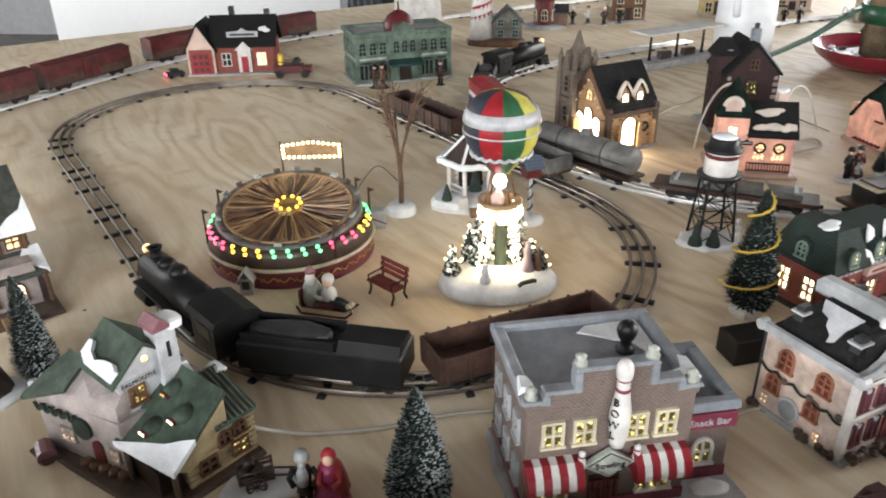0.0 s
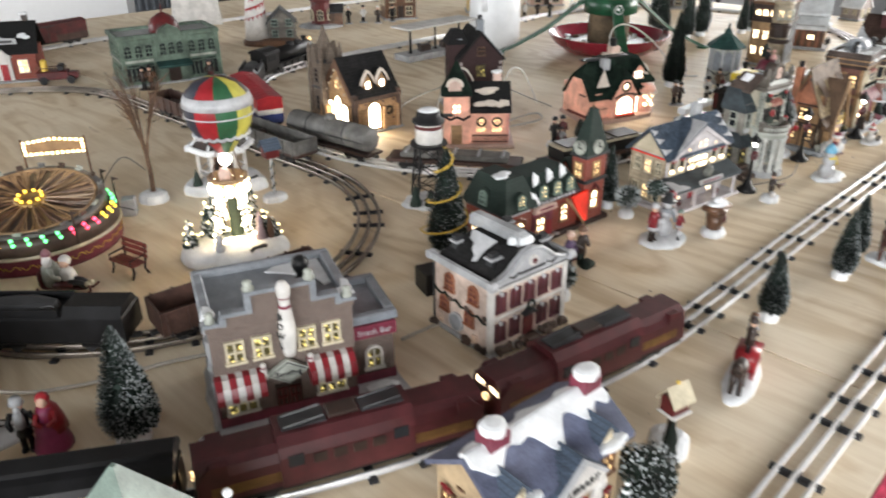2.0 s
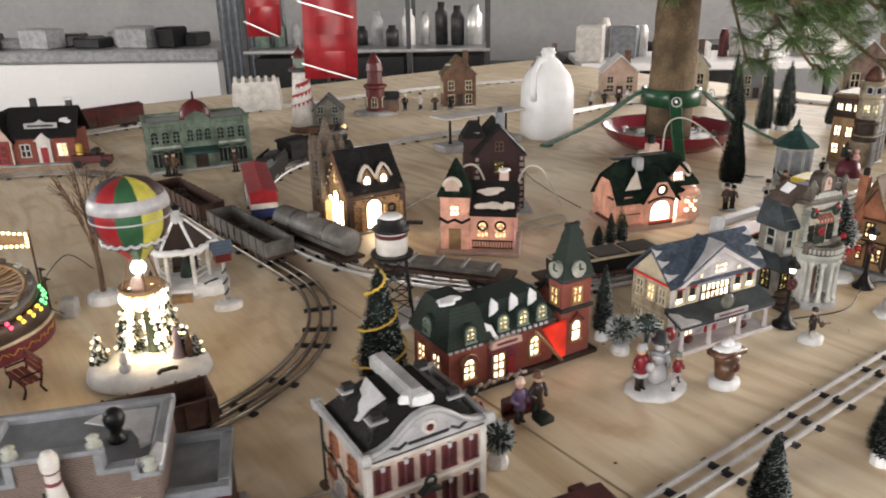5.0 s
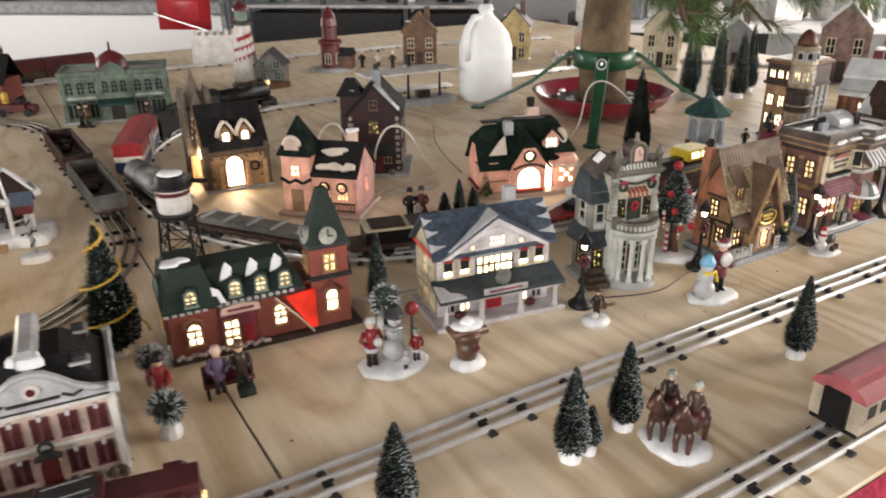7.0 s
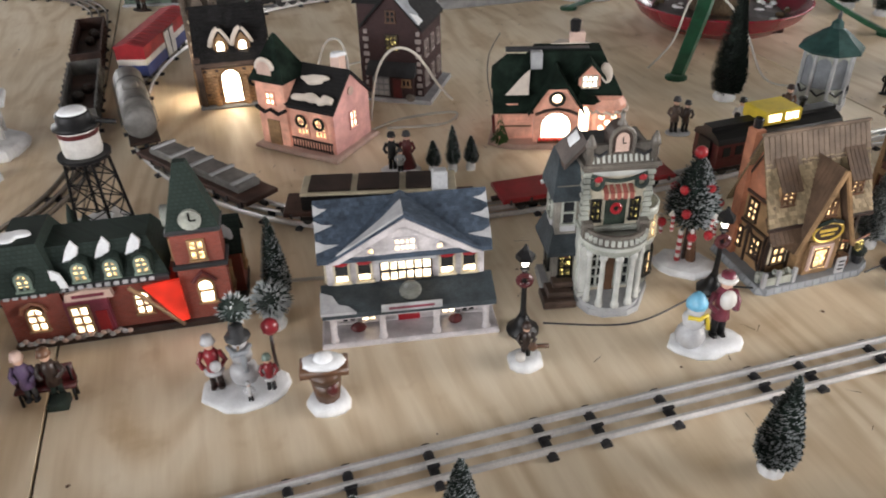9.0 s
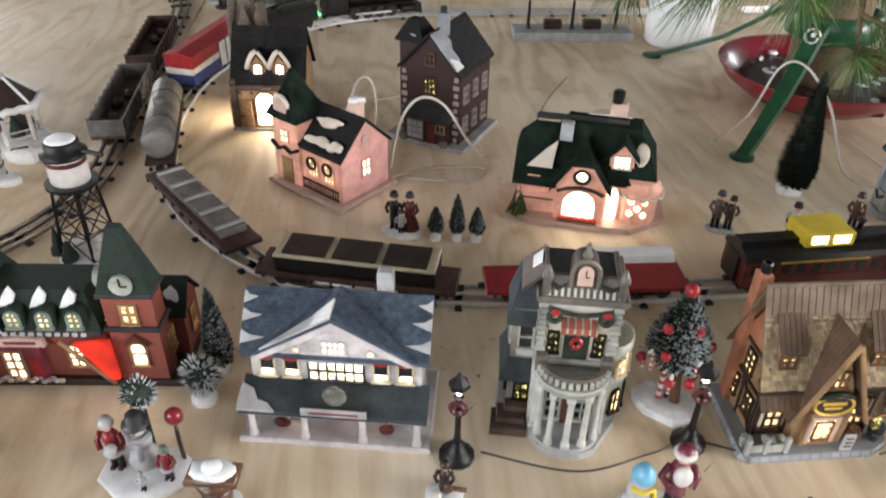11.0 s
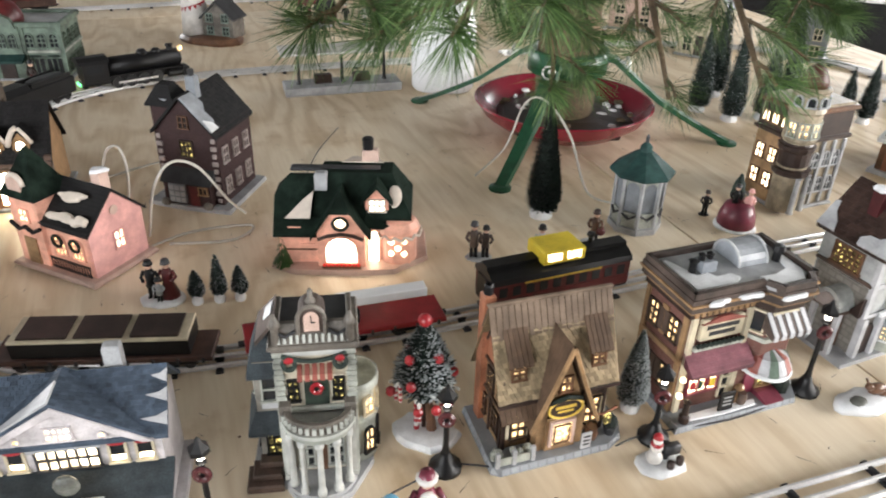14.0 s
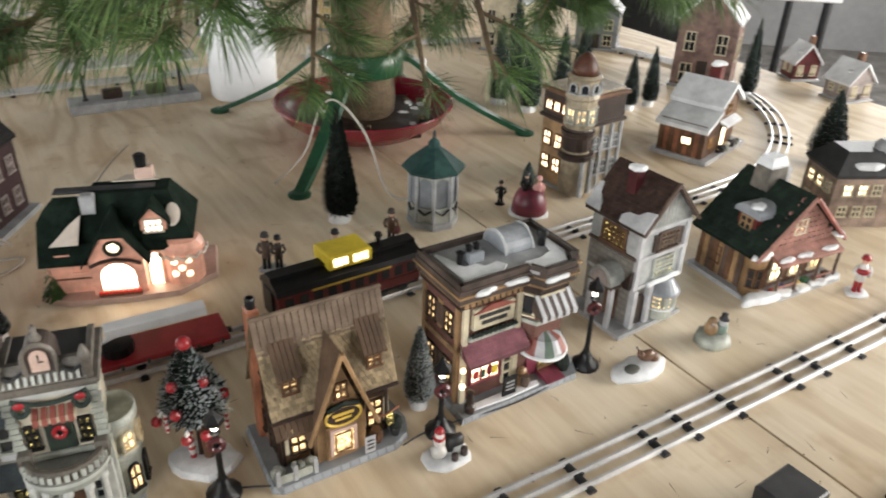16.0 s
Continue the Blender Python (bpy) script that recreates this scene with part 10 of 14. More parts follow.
def globe_bush(label, x, y, r, frost=0.6, stem=1.4, seed=50, mat_=None):
    th = thing("globe_bush", label, "model bush", x, y, 0, 0, "globe bushes")
    rnd = random.Random(seed)
    part("base", Shape().lathe([(r * 0.55, 0), (r * 0.6, 0.6), (r * 0.45, stem), (0.2, stem + 0.2)], 0, 0, 10), SNOW, th)
    g, w = Shape().ball(0, 0, stem + r, r * 0.7, n=8, rings=5), Shape()
    for i in range(520):
        d = Vector((rnd.gauss(0, 1), rnd.gauss(0, 1), rnd.gauss(0, 1))).normalized()
        q = d.orthogonal().normalized() * 0.14
        c = Vector((0, 0, stem + r))
        s = w if rnd.random() < frost else g
        s._f(s._v([c + d * r * 0.6 - q, c + d * r * 0.6 + q, c + d * r * rnd.uniform(0.95, 1.08)]))
    cr = part("crown", g, BRISTLE, th)
    part("frost", w, FROST, cr)


globe_bush("round frosted bush on a white pot by the town hall", 0.547, 0.718, 2.0, 0.5, 1.5, 51)
globe_bush("round frosted bush on a white base beside the mansion", 0.719, 0.965, 2.3, 0.75, 1.2, 52)
globe_bush("round snowy bush near the garland tree", 0.487, 0.805, 1.9, 0.7, 1.3, 53)

def snow_shrub():
    th = thing("snowy_shrub", "dense dark shrub dusted with snow beside the library", "model bush", 0.535, 0.355)
    rnd = random.Random(5)
    g, w = Shape(), Shape()
    for k in range(6):
        c = Vector((rnd.uniform(-1.5, 1.5), rnd.uniform(-1.3, 1.3), 1.9 + 0.5 * k))
        g.ball(c.x, c.y, c.z, 1.5, n=8, rings=5)
        for i in range(620):
            d = Vector((rnd.gauss(0, 1), rnd.gauss(0, 1), rnd.gauss(0, 1))).normalized()
            q = d.orthogonal().normalized() * rnd.uniform(0.1, 0.17)
            o = d.cross(q) * rnd.uniform(-1, 1)
            s = w if rnd.random() < 0.2 + 0.25 * max(0, d.z) else g
            p = c + d * rnd.uniform(1.5, 1.95)
            s._f(s._v([p - q, p + o, p + q + d * 0.1, p + d * 0.28 - o]))
    cr = part("crown", g, BRISTLE_D, th)
    part("frost", w, FROST, cr)
    part("trunk", Shape().rod((0, 0, 0), (0, 0, 1.5), 0.5), DKBROWN, th)


snow_shrub()

xt = brush_tree("garland_tree", "green bristle tree wound with gold tinsel on a pale base", 0.410, 0.862, 16.5, 4.4, 0.28, n=1900, seed=12)
s = Shape()
pts = []
for i in range(90):
    f = i / 89
    a = f * 6.4 * math.pi + 0.5
    rr = 3.75 * (1 - f) ** 0.72 + 0.2
    pts.append((rr * math.cos(a), rr * math.sin(a), 2.4 + f * 14.2))
s.tube(pts, 0.13, 5)
rnd = random.Random(3)
for p in pts:
    for k in range(5):
        d = Vector((rnd.gauss(0, 1), rnd.gauss(0, 1), rnd.gauss(0, 1))).normalized()
        q = d.orthogonal().normalized() * 0.07
        s._f(s._v([Vector(p) - q, Vector(p) + q, Vector(p) + d * rnd.uniform(0.3, 0.6)]))
part("tinsel_garland", s, GOLD, xt, "gold tinsel garland")


def candy_tree():
    th = brush_tree("candy_tree", "green bristle tree with red balls on a candy-cane stem", 1.106, 1.222, 14.2, 4.5, 0.7, "none", False, 1000, 13, foot=6.0)
    part("base", Shape().lump(0.3, -0.2, 0, 3.6, 2.6, 1.0, 16, 8), SNOW, th)
    part("trunk", Shape().rod((0.9, 0, 0.6), (0.5, 0, 5.0), 0.6, 0.42, 8), BROWN, th, "leaning brown trunk")
    st = part("stem", Shape().rod((-0.6, -0.5, 0.6), (-0.6, -0.5, 5.0), 0.3), WHITE, th)
    for k in range(4):
        part("stripe", Shape().rod((-0.6, -0.5, 1.0 + k), (-0.6, -0.5, 1.45 + k), 0.33), RED, st)
    for a, z, r in ((0.3, 8.4, 2.9), (1.5, 7.4, 3.2), (2.6, 9.4, 2.5), (3.8, 6.6, 3.5), (4.6, 8.4, 2.9), (5.4, 6.2, 3.6), (4.2, 10.6, 1.9), (5.9, 10.8, 1.8), (4.9, 6.0, 3.5)):
        part("bauble", Shape().ball(r * math.cos(a), r * math.sin(a), z, 0.55, n=8, rings=5), RED, th)
    for k in range(8):
        a, z, r = k * 0.785 + 0.2, 6.2 + 1.6 * (k % 2), 2.9
        ca, sa = math.cos(a), math.sin(a)
        cane = part("candy_cane", Shape().tube([(r * ca, r * sa, z - 2.0), (r * ca, r * sa, z), (r * ca * 1.1, r * sa * 1.1, z + 0.5), (r * ca * 1.22, r * sa * 1.22, z + 0.2)], 0.2, 6), WHITE, th, "red and white candy cane")
        for q in range(3):
            part("stripe", Shape().rod((r * ca, r * sa, z - 1.8 + q * 0.7), (r * ca, r * sa, z - 1.5 + q * 0.7), 0.23, 0.23, 6), RED, cane)
    part("top_ball", Shape().ball(0, 0, 14.5, 0.7, n=12, rings=8), RED, th, "large red ball on top", True)


candy_tree()


# ---- figurines: each one plain painted mesh ----
class Figure:
    def __init__(self):
        self.s, self.marks, self.mats = Shape(), [], []

    def use(self, m):
        if m not in self.mats:
            self.mats.append(m)
        self.marks.append((len(self.s.bm.faces), self.mats.index(m)))
        return self.s

    def person(self, x, y, z, h, coat, legs=BLACK, hat=BLACK, face=SKIN, skirt=False, turn=0.0):
        ca, sa = math.cos(turn), math.sin(turn)
        if skirt:
            self.use(coat).lathe([(h * 0.24, z), (h * 0.23, z + h * 0.08), (h * 0.12, z + h * 0.42), (h * 0.13, z + h * 0.66), (h * 0.08, z + h * 0.78), (0, z + h * 0.8)], x, y, 10)
        else:
            s = self.use(legs)
            for k in (-1, 1):
                s.rod((x + k * h * 0.06 * ca, y + k * h * 0.06 * sa, z), (x + k * h * 0.05 * ca, y + k * h * 0.05 * sa, z + h * 0.42), h * 0.05)
                s.ball(x + k * h * 0.06 * ca, y + k * h * 0.06 * sa - h * 0.03, z + h * 0.03, h * 0.06, h * 0.09, h * 0.04, 6, 4)
            self.use(coat).lathe([(h * 0.125, z + h * 0.32), (h * 0.10, z + h * 0.5), (h * 0.125, z + h * 0.68), (h * 0.07, z + h * 0.79), (0, z + h * 0.8)], x, y, 9)
        s = self.use(coat)
        for k in (-1, 1):
            s.tube([(x + k * h * 0.13 * ca, y + k * h * 0.13 * sa, z + h * 0.72), (x + k * h * 0.2 * ca, y + k * h * 0.2 * sa - h * 0.02, z + h * 0.56), (x + k * h * 0.12 * ca + h * 0.08 * sa, y + k * h * 0.12 * sa - h * 0.12 * ca, z + h * 0.5)], h * 0.045, 6)
        self.use(face).ball(x, y, z + h * 0.87, h * 0.085, h * 0.085, h * 0.1, 8, 6)
        self.use(hat).lathe([(h * 0.12, z + h * 0.91), (h * 0.1, z + h * 0.95), (h * 0.085, z + h * 1.02), (0, z + h * 1.03)], x, y, 8)
        return self

    def done(self, name, label, x, y, turn=0.0, group="", size=1.0):
        me = bpy.data.meshes.new(name)
        bm = self.s.bm
        bm.faces.ensure_lookup_table()
        starts = self.marks + [(len(bm.faces), 0)]
        for (a, m), (b, _) in zip(starts, starts[1:]):
            for i in range(a, b):
                bm.faces[i].material_index = m
                bm.faces[i].smooth = True
        bmesh.ops.recalc_face_normals(bm, faces=bm.faces[:])
        bmesh.ops.scale(bm, vec=(0.01, 0.01, 0.01), verts=bm.verts[:])
        bm.to_mesh(me)
        bm.free()
        for m in self.mats:
            me.materials.append(m)
        ob = new(name, me)
        ob.matrix_basis = pose(x, y, 0, 0, 0, turn) @ Matrix.Scale(size, 4)
        return tagged(ob, label, "figurine", group)


def snow_pad(f, rx, ry, h=0.7, seed=1):
    f.use(SNOW).lump(0, 0, 0, rx, ry, h, 16, seed)
    return f


f = Figure().person(-1.3, 0, 0, 8.4, BLACK, BLACK, PALEGREY)
f.use(PALEGREY).lathe([(0.7, 4.4), (0.75, 5.6), (0.5, 6.6), (0, 6.7)], -1.3, -0.75, 8).ball(-1.3, -0.5, 6.9, 0.5, 0.4, 0.6)
f.use(MAGENTA).lathe([(2.5, 0.0), (2.4, 0.7), (1.7, 3.4), (1.1, 5.4), (0.9, 6.4), (0, 6.6)], 1.7, 0.0, 14)
f.use(SKIN).ball(1.7, -0.3, 7.4, 0.7, 0.7, 0.8)
f.use(RED).lathe([(2.2, 2.6), (1.9, 4.2), (1.35, 6.0), (0.8, 6.7), (0.7, 6.9)], 1.8, 0.45, 12).ball(1.75, 0.2, 7.6, 0.95, 0.9, 1.0)
f.use(RED).tube([(0.8, -0.6, 5.9), (0.5, -1.3, 4.9), (1.4, -1.6, 4.4)], 0.4).tube([(2.7, -0.5, 5.9), (3.1, -1.2, 4.9), (2.0, -1.7, 4.4)], 0.4)
f.done("couple_figurine", "walking couple figurine, man in black, lady in red hood", -0.036, 0.497, 10, "", 0.74)
f = Figure()
snow_pad(f, 3.8, 2.4, 0.8, 2)
s = f.use(UMBER)
s.box(-2.0, 1.2, -0.8, 0.8, 1.5, 1.8)
for q in (-0.85, 0.85):
    for z in (2.1, 2.6):
        s.box(-2.0, 1.2, q - 0.07, q + 0.07, z, z + 0.25)
    for x in (-1.9, -0.4, 1.1):
        s.box(x - 0.1, x + 0.1, q - 0.1, q + 0.1, 1.6, 2.9)
for q in (-1.1, 1.1):
    s.tube([(-0.5 + 0.85 * math.cos(i * 0.524), q, 1.3 + 0.85 * math.sin(i * 0.524)) for i in range(13)], 0.13, 5)
    for i in range(4):
        s.rod((-0.5 + 0.85 * math.cos(i * 0.785), q, 1.3 + 0.85 * math.sin(i * 0.785)), (-0.5 - 0.85 * math.cos(i * 0.785), q, 1.3 - 0.85 * math.sin(i * 0.785)), 0.06, 0.06, 4)
s.tube([(1.2, 0.5, 1.7), (3.4, 0.5, 1.1)], 0.1).tube([(1.2, -0.5, 1.7), (3.4, -0.5, 1.1)], 0.1)
f.use(DKBROWN).rod((-1.5, -0.5, 2.3), (-1.5, 0.5, 2.3), 0.6, 0.6, 9).rod((-0.3, -0.5, 2.3), (-0.3, 0.5, 2.3), 0.6, 0.6, 9).rod((-0.9, -0.4, 3.2), (-0.9, 0.5, 3.2), 0.55, 0.55, 9)
f.done("hand_cart_figurine", "brown hand cart figurine with barrels on a snowy base", -0.092, 0.513, 25)
f = Figure().person(0, 0, 0.6, 9.0, DKBROWN, BLACK, BLACK, SKIN, True)
snow_pad(f, 3.4, 3.0, 0.8, 3)
f.use(GREEN).lathe([(1.5, 4.0), (1.4, 5.2), (1.3, 5.6)], 0, 0, 10)
f.done("caroller_figurine", "dark robed figurine with green sash on a snowy base", -0.425, 0.615, 0)
# two seated riders on a small sledge
f = Figure()
f.use(DKRED).box(-2.6, 2.6, -0.5, 1.1, 0.7, 1.1, 0.15).box(-2.7, -2.3, -0.6, 1.2, 1.0, 3.0, 0.15).tube([(-3.0, -0.7, 1.0), (-2.6, -0.7, 0.2), (2.6, -0.7, 0.2), (3.4, -0.7, 0.9), (3.2, -0.7, 1.5)], 0.14).tube([(-3.0, 1.3, 1.0), (-2.6, 1.3, 0.2), (2.6, 1.3, 0.2), (3.4, 1.3, 0.9)], 0.14)
s = f.use(SAGE)
s.lathe([(1.0, 1.1), (1.15, 2.2), (0.95, 3.4), (0.5, 4.1), (0, 4.2)], -1.4, 0.3, 10).tube([(-1.0, -0.5, 3.4), (-0.6, -1.0, 2.6), (0.2, -0.9, 2.4)], 0.32)
f.use(WHITE).ball(-1.3, -0.2, 4.3, 0.6, 0.55, 0.75).lathe([(0.85, 1.1), (1.0, 1.9), (0.8, 2.9), (0.4, 3.4), (0, 3.5)], 0.5, 0.3, 10)
f.use(SKIN).ball(-1.35, 0.05, 4.75, 0.5).ball(0.55, 0.0, 4.0, 0.55)
f.use(WHITE).ball(0.55, 0.3, 4.25, 0.72, 0.7, 0.7)
f.use(MAUVE).lathe([(0.62, 4.95), (0.5, 5.3), (0.2, 5.7), (0, 5.8)], -1.4, 0.15, 9)
f.use(DKRED).box(-0.9, 1.4, -1.0, 0.4, 1.0, 2.0, 0.35)
f.use(DKGREY).tube([(0.9, 0.2, 1.9), (2.0, 0.1, 1.8), (2.9, 0.1, 1.3)], 0.42).tube([(0.9, -0.5, 1.8), (2.1, -0.5, 1.7), (3.0, -0.4, 1.2)], 0.38)
f.use(CREAM).ball(2.9, -0.4, 1.4, 0.4).ball(3.1, 0.1, 1.5, 0.4)
f.done("sledge_figurine", "dark red sledge figurine with two white-haired seated riders", -0.112, 0.812, -8, "", 1.15)
f = Figure().person(-1.2, 0, 0.4, 5.6, BLACK, BLACK, BLACK).person(0.9, 0.3, 0.4, 5.6, DKRED, BLACK, DKGREY, SKIN, True).person(0.0, -1.0, 0.4, 3.6, PALEGREY, BLACK, DKGREY)
snow_pad(f, 2.8, 2.2, 0.6, 5)
f.done("caroller_figurine", "group of three carol singer figurines in dark coats", 0.700, 1.333, 20)
f = Figure()
snow_pad(f, 4.4, 3.4, 0.8, 6)
f.use(CHALK).ball(0.2, 0.2, 2.3, 1.55, 1.45, 1.6).ball(0.25, 0.1, 4.7, 1.15, 1.1, 1.15).ball(0.3, 0, 6.5, 0.85, 0.85, 0.9)
f.use(BLUEGREY).tube([(-0.9, 0.3, 5.6), (-0.2, -1.0, 5.5), (0.9, -0.8, 5.6), (1.2, 0.3, 5.6)], 0.32, 6).tube([(0.6, -1.0, 5.4), (0.8, -1.4, 3.6)], 0.3, 6)
f.use(DKGREY).lathe([(1.3, 7.0), (1.3, 7.2), (0.8, 7.3), (0.75, 8.3), (0, 8.3)], 0.3, 0, 10).ball(0.1, -0.82, 6.7, 0.12, n=6, rings=4).ball(0.55, -0.82, 6.7, 0.12, n=6, rings=4)
f.use(TAN).rod((0.32, -0.8, 6.4), (0.32, -1.4, 6.3), 0.15, 0.03, 6)
f.person(-2.7, 0.2, 0.6, 6.6, DEEPRED, DKBROWN, CHALK).person(2.8, -0.9, 0.6, 4.4, DEEPRED, DKGREY, PALEGREEN)
f.use(CHALK).lathe([(0.95, 2.7), (1.05, 2.95), (0.95, 3.2)], -2.7, 0.2, 10).ball(-2.2, -1.0, 4.4, 0.6).lathe([(0.6, 1.9), (0.7, 2.1), (0.6, 2.3)], 2.8, -0.9, 9)
f.use(DEEPRED).ball(3.3, 1.6, 6.6, 0.95, 0.8, 1.0)
f.use(DKBROWN).tube([(3.3, 1.6, 0.6), (3.2, 1.6, 3.4), (3.3, 1.6, 6.0)], 0.22, 6)
f.person(0.8, -2.4, 0.6, 2.5, CHALK, BLACK, CHALK)
rnd = random.Random(7)
s = f.use(BRISTLE)
s.rod((0, 2.4, 0.6), (0, 2.4, 8.2), 0.3).ball(0.0, 2.4, 8.6, 1.35)
for m_, cnt in ((BRISTLE, 150), (FROST, 150)):
    s = f.use(m_)
    for i in range(cnt):
        d = Vector((rnd.gauss(0, 1), rnd.gauss(0, 1), rnd.gauss(0, 1))).normalized()
        q = d.orthogonal().normalized() * 0.17
        c = Vector((0.0, 2.4, 8.6))
        s._f(s._v([c + d * 0.9 - q, c + d * 0.9 + q, c + d * rnd.uniform(1.7, 2.1)]))
f.done("snowman_builders_figurine", "snowman with children in red coats on a snowy base", 0.745, 0.872, 30, "", 0.92)
f = Figure()
f.use(SNOW).lump(0, 0, 0, 2.3, 2.1, 1.3, 14, 7)
s = f.use(BROWN)
s.rod((0, 0, 0.8), (0, 0, 4.0), 1.2, 1.6, 10).box(-2.4, 2.4, -1.3, 1.3, 4.6, 5.8, 0.3).rod((0, 0, 3.8), (0, 0, 5), 1.6, 1.9, 10)
f.use(SNOW).lump(0, 0, 5.6, 2.2, 1.35, 0.7, 14, 9).ball(0, 0, 6.3, 1.0, 0.9, 0.7)
f.use(DKRED).ball(0.6, -1.3, 3.2, 0.6, 0.4, 0.8)
f.done("wishing_well_figurine", "brown wishing well figurine capped with snow", 0.830, 0.882, 30, "", 0.9)
f = Figure()
f.use(SNOW).lump(0, 0, 0, 2.2, 2.0, 1.4, 14, 8)
f.person(0, 0, 1.0, 5.4, DKBROWN, BLACK, DKBROWN)
f.use(BROWN).box(0.3, 2.6, -1.4, -1.0, 3.6, 4.0).ball(0.6, -1.3, 3.8, 0.6, 0.3, 0.7)
f.use(WHITE).ball(-0.8, -1.0, 2.0, 0.7)
f.done("fiddler_figurine", "brown-coated fiddler figurine on a round snowy base", 0.984, 0.998, 25, "", 0.78)
f = Figure()
f.use(SNOW).lump(0.6, 0.2, 0, 4.6, 2.8, 0.9, 16, 10)
f.use(CHALK).ball(-1.8, -0.4, 2.3, 1.8, 1.7, 1.8).ball(-1.75, -0.4, 4.6, 1.35).ball(-1.7, -0.4, 6.3, 1.1)
f.use(SKYBLUE).lathe([(1.25, 6.5), (1.2, 7.2), (0.7, 8.0), (0, 8.6)], -1.7, -0.4, 10)
f.use(YELLOWP).tube([(-2.8, -1.0, 5.4), (-1.6, -1.5, 5.3), (-0.6, -1.1, 5.5), (-0.4, -1.5, 3.8)], 0.28)
f.person(2.2, 0.8, 0.6, 9.0, WINE, BLACK, WINE)
f.use(WHITE).ball(2.2, -0.2, 6.6, 1.0, 0.8, 1.3).lathe([(1.1, 8.7), (1.2, 9.0), (1.0, 9.3)], 2.2, 0.8, 10)
f.done("snowman_greeter_figurine", "snowman in blue hat beside a tall figure in dark red robe", 1.141, 1.084, 30, "", 0.84)
f = Figure()
snow_pad(f, 4.2, 3.2, 0.9, 11)
for k in (-1.6, 1.6):
    s = f.use(BAY)
    s.ball(k, 0.2, 4.2, 1.15, 2.5, 1.35, 12, 8).ball(k, -1.4, 4.5, 1.05, 1.1, 1.3).ball(k, 1.9, 4.5, 1.1, 1.1, 1.2)
    for lx, ly, bend in ((-0.6, -1.7, 0.5), (0.6, -1.5, -0.3), (-0.6, 2.1, 0.3), (0.6, 2.3, -0.2)):
        s.tube([(k + lx, ly, 4.0), (k + lx, ly - bend, 2.4), (k + lx, ly - bend * 0.4, 0.7)], 0.5, 7, 0.26)
    s.tube([(k, -1.6, 4.8), (k, -2.4, 6.2), (k, -2.7, 7.2)], 0.95, 8, 0.6).tube([(k, -2.5, 7.3), (k, -3.4, 6.9), (k, -4.1, 6.3)], 0.62, 8, 0.38)
    for e in (-0.25, 0.25):
        s.rod((k + e, -2.5, 7.7), (k + e * 1.3, -2.5, 8.3), 0.16, 0.04, 5)
    f.use(BLACK).tube([(k, -1.2, 5.6), (k, -1.9, 6.6), (k, -2.2, 7.7)], 0.3, 6).tube([(k, 2.9, 4.8), (k, 3.5, 3.6), (k, 3.4, 2.0)], 0.3, 6, 0.15)
    f.use(DKRED).ball(k, 0.3, 5.0, 1.25, 1.0, 0.7)
    f.person(k, 0.4, 4.0, 5.0, DKBROWN if k < 0 else UMBER, DKBROWN, SAGE)
f.done("riders_figurine", "two riders on brown horses figurine on a snowy base", 1.046, 0.758, -38, "", 0.86)
f = Figure()
f.use(SNOW).lump(0, 0, 0, 6.2, 2.2, 0.8, 16, 12)
s = f.use(DKBROWN)
s.ball(-3.4, 0, 4.0, 2.0, 1.0, 1.1)
for lx in (-4.6, -2.4):
    for ly in (-0.5, 0.5):
        s.rod((lx, ly, 0.6), (lx, ly, 3.8), 0.28, 0.34, 6)
s.tube([(-4.8, 0, 4.4), (-5.8, 0, 5.6), (-6.4, 0, 5.4)], 0.6, 8, 0.4)
f.use(RED).prismx([(-1.2, 1.2), (1.2, 1.2), (1.5, 3.6), (-1.5, 3.6)], 0.4, 4.4).tube([(-0.6, -1.2, 0.9), (5.0, -1.2, 0.9)], 0.2).tube([(-0.6, 1.2, 0.9), (5.0, 1.2, 0.9)], 0.2)
f.person(1.4, 0, 3.0, 5.6, DKBROWN, BLACK, DKBROWN).person(3.2, 0.2, 3.0, 5.2, PALEGREY, BLACK, BROWN)
f.done("sleigh_figurine", "red sleigh with two riders drawn by a brown horse", 0.700, 0.520, 52, "", 0.86)
f = Figure()
f.use(DKRED).box(-3.0, 3.0, 0.6, 1.6, 1.6, 2.0).box(-3.0, 3.0, 1.5, 1.8, 2.0, 4.2)
s = f.use(BLACK)
for x in (-2.6, 2.6):
    s.rod((x, 0.7, 0), (x, 0.8, 1.6), 0.18).rod((x, 1.6, 0), (x, 1.6, 4.0), 0.18)
f.person(-1.2, 0.4, 1.0, 6.2, PURPLE, DKGREY, PALEPINK).person(1.4, 0.2, 1.0, 6.4, DKBROWN, BRISTLE_D, BROWN)
f.use(BRISTLE_D).box(0.6, 2.6, -1.8, 0.0, 0.6, 2.0, 0.3)
f.done("bench_couple_figurine", "elderly couple figurine seated on a dark red bench", 0.584, 0.787, 33, "", 0.9)
f = Figure().person(0, 0, 0.3, 6.4, RED, BLACK, BLACK)
f.use(BLACK).lump(0, 0, 0, 1.2, 1.0, 0.3, 10, 4)
f.done("walker_figurine", "standing figurine in red coat and black trousers", 0.520, 0.760, 0)
f = Figure()
snow_pad(f, 4.0, 3.0, 0.8, 14)
f.use(WHITE).ball(-1.4, 0, 2.0, 1.3).ball(-1.4, 0, 4.0, 1.0).ball(-1.4, -0.1, 5.3, 0.75)
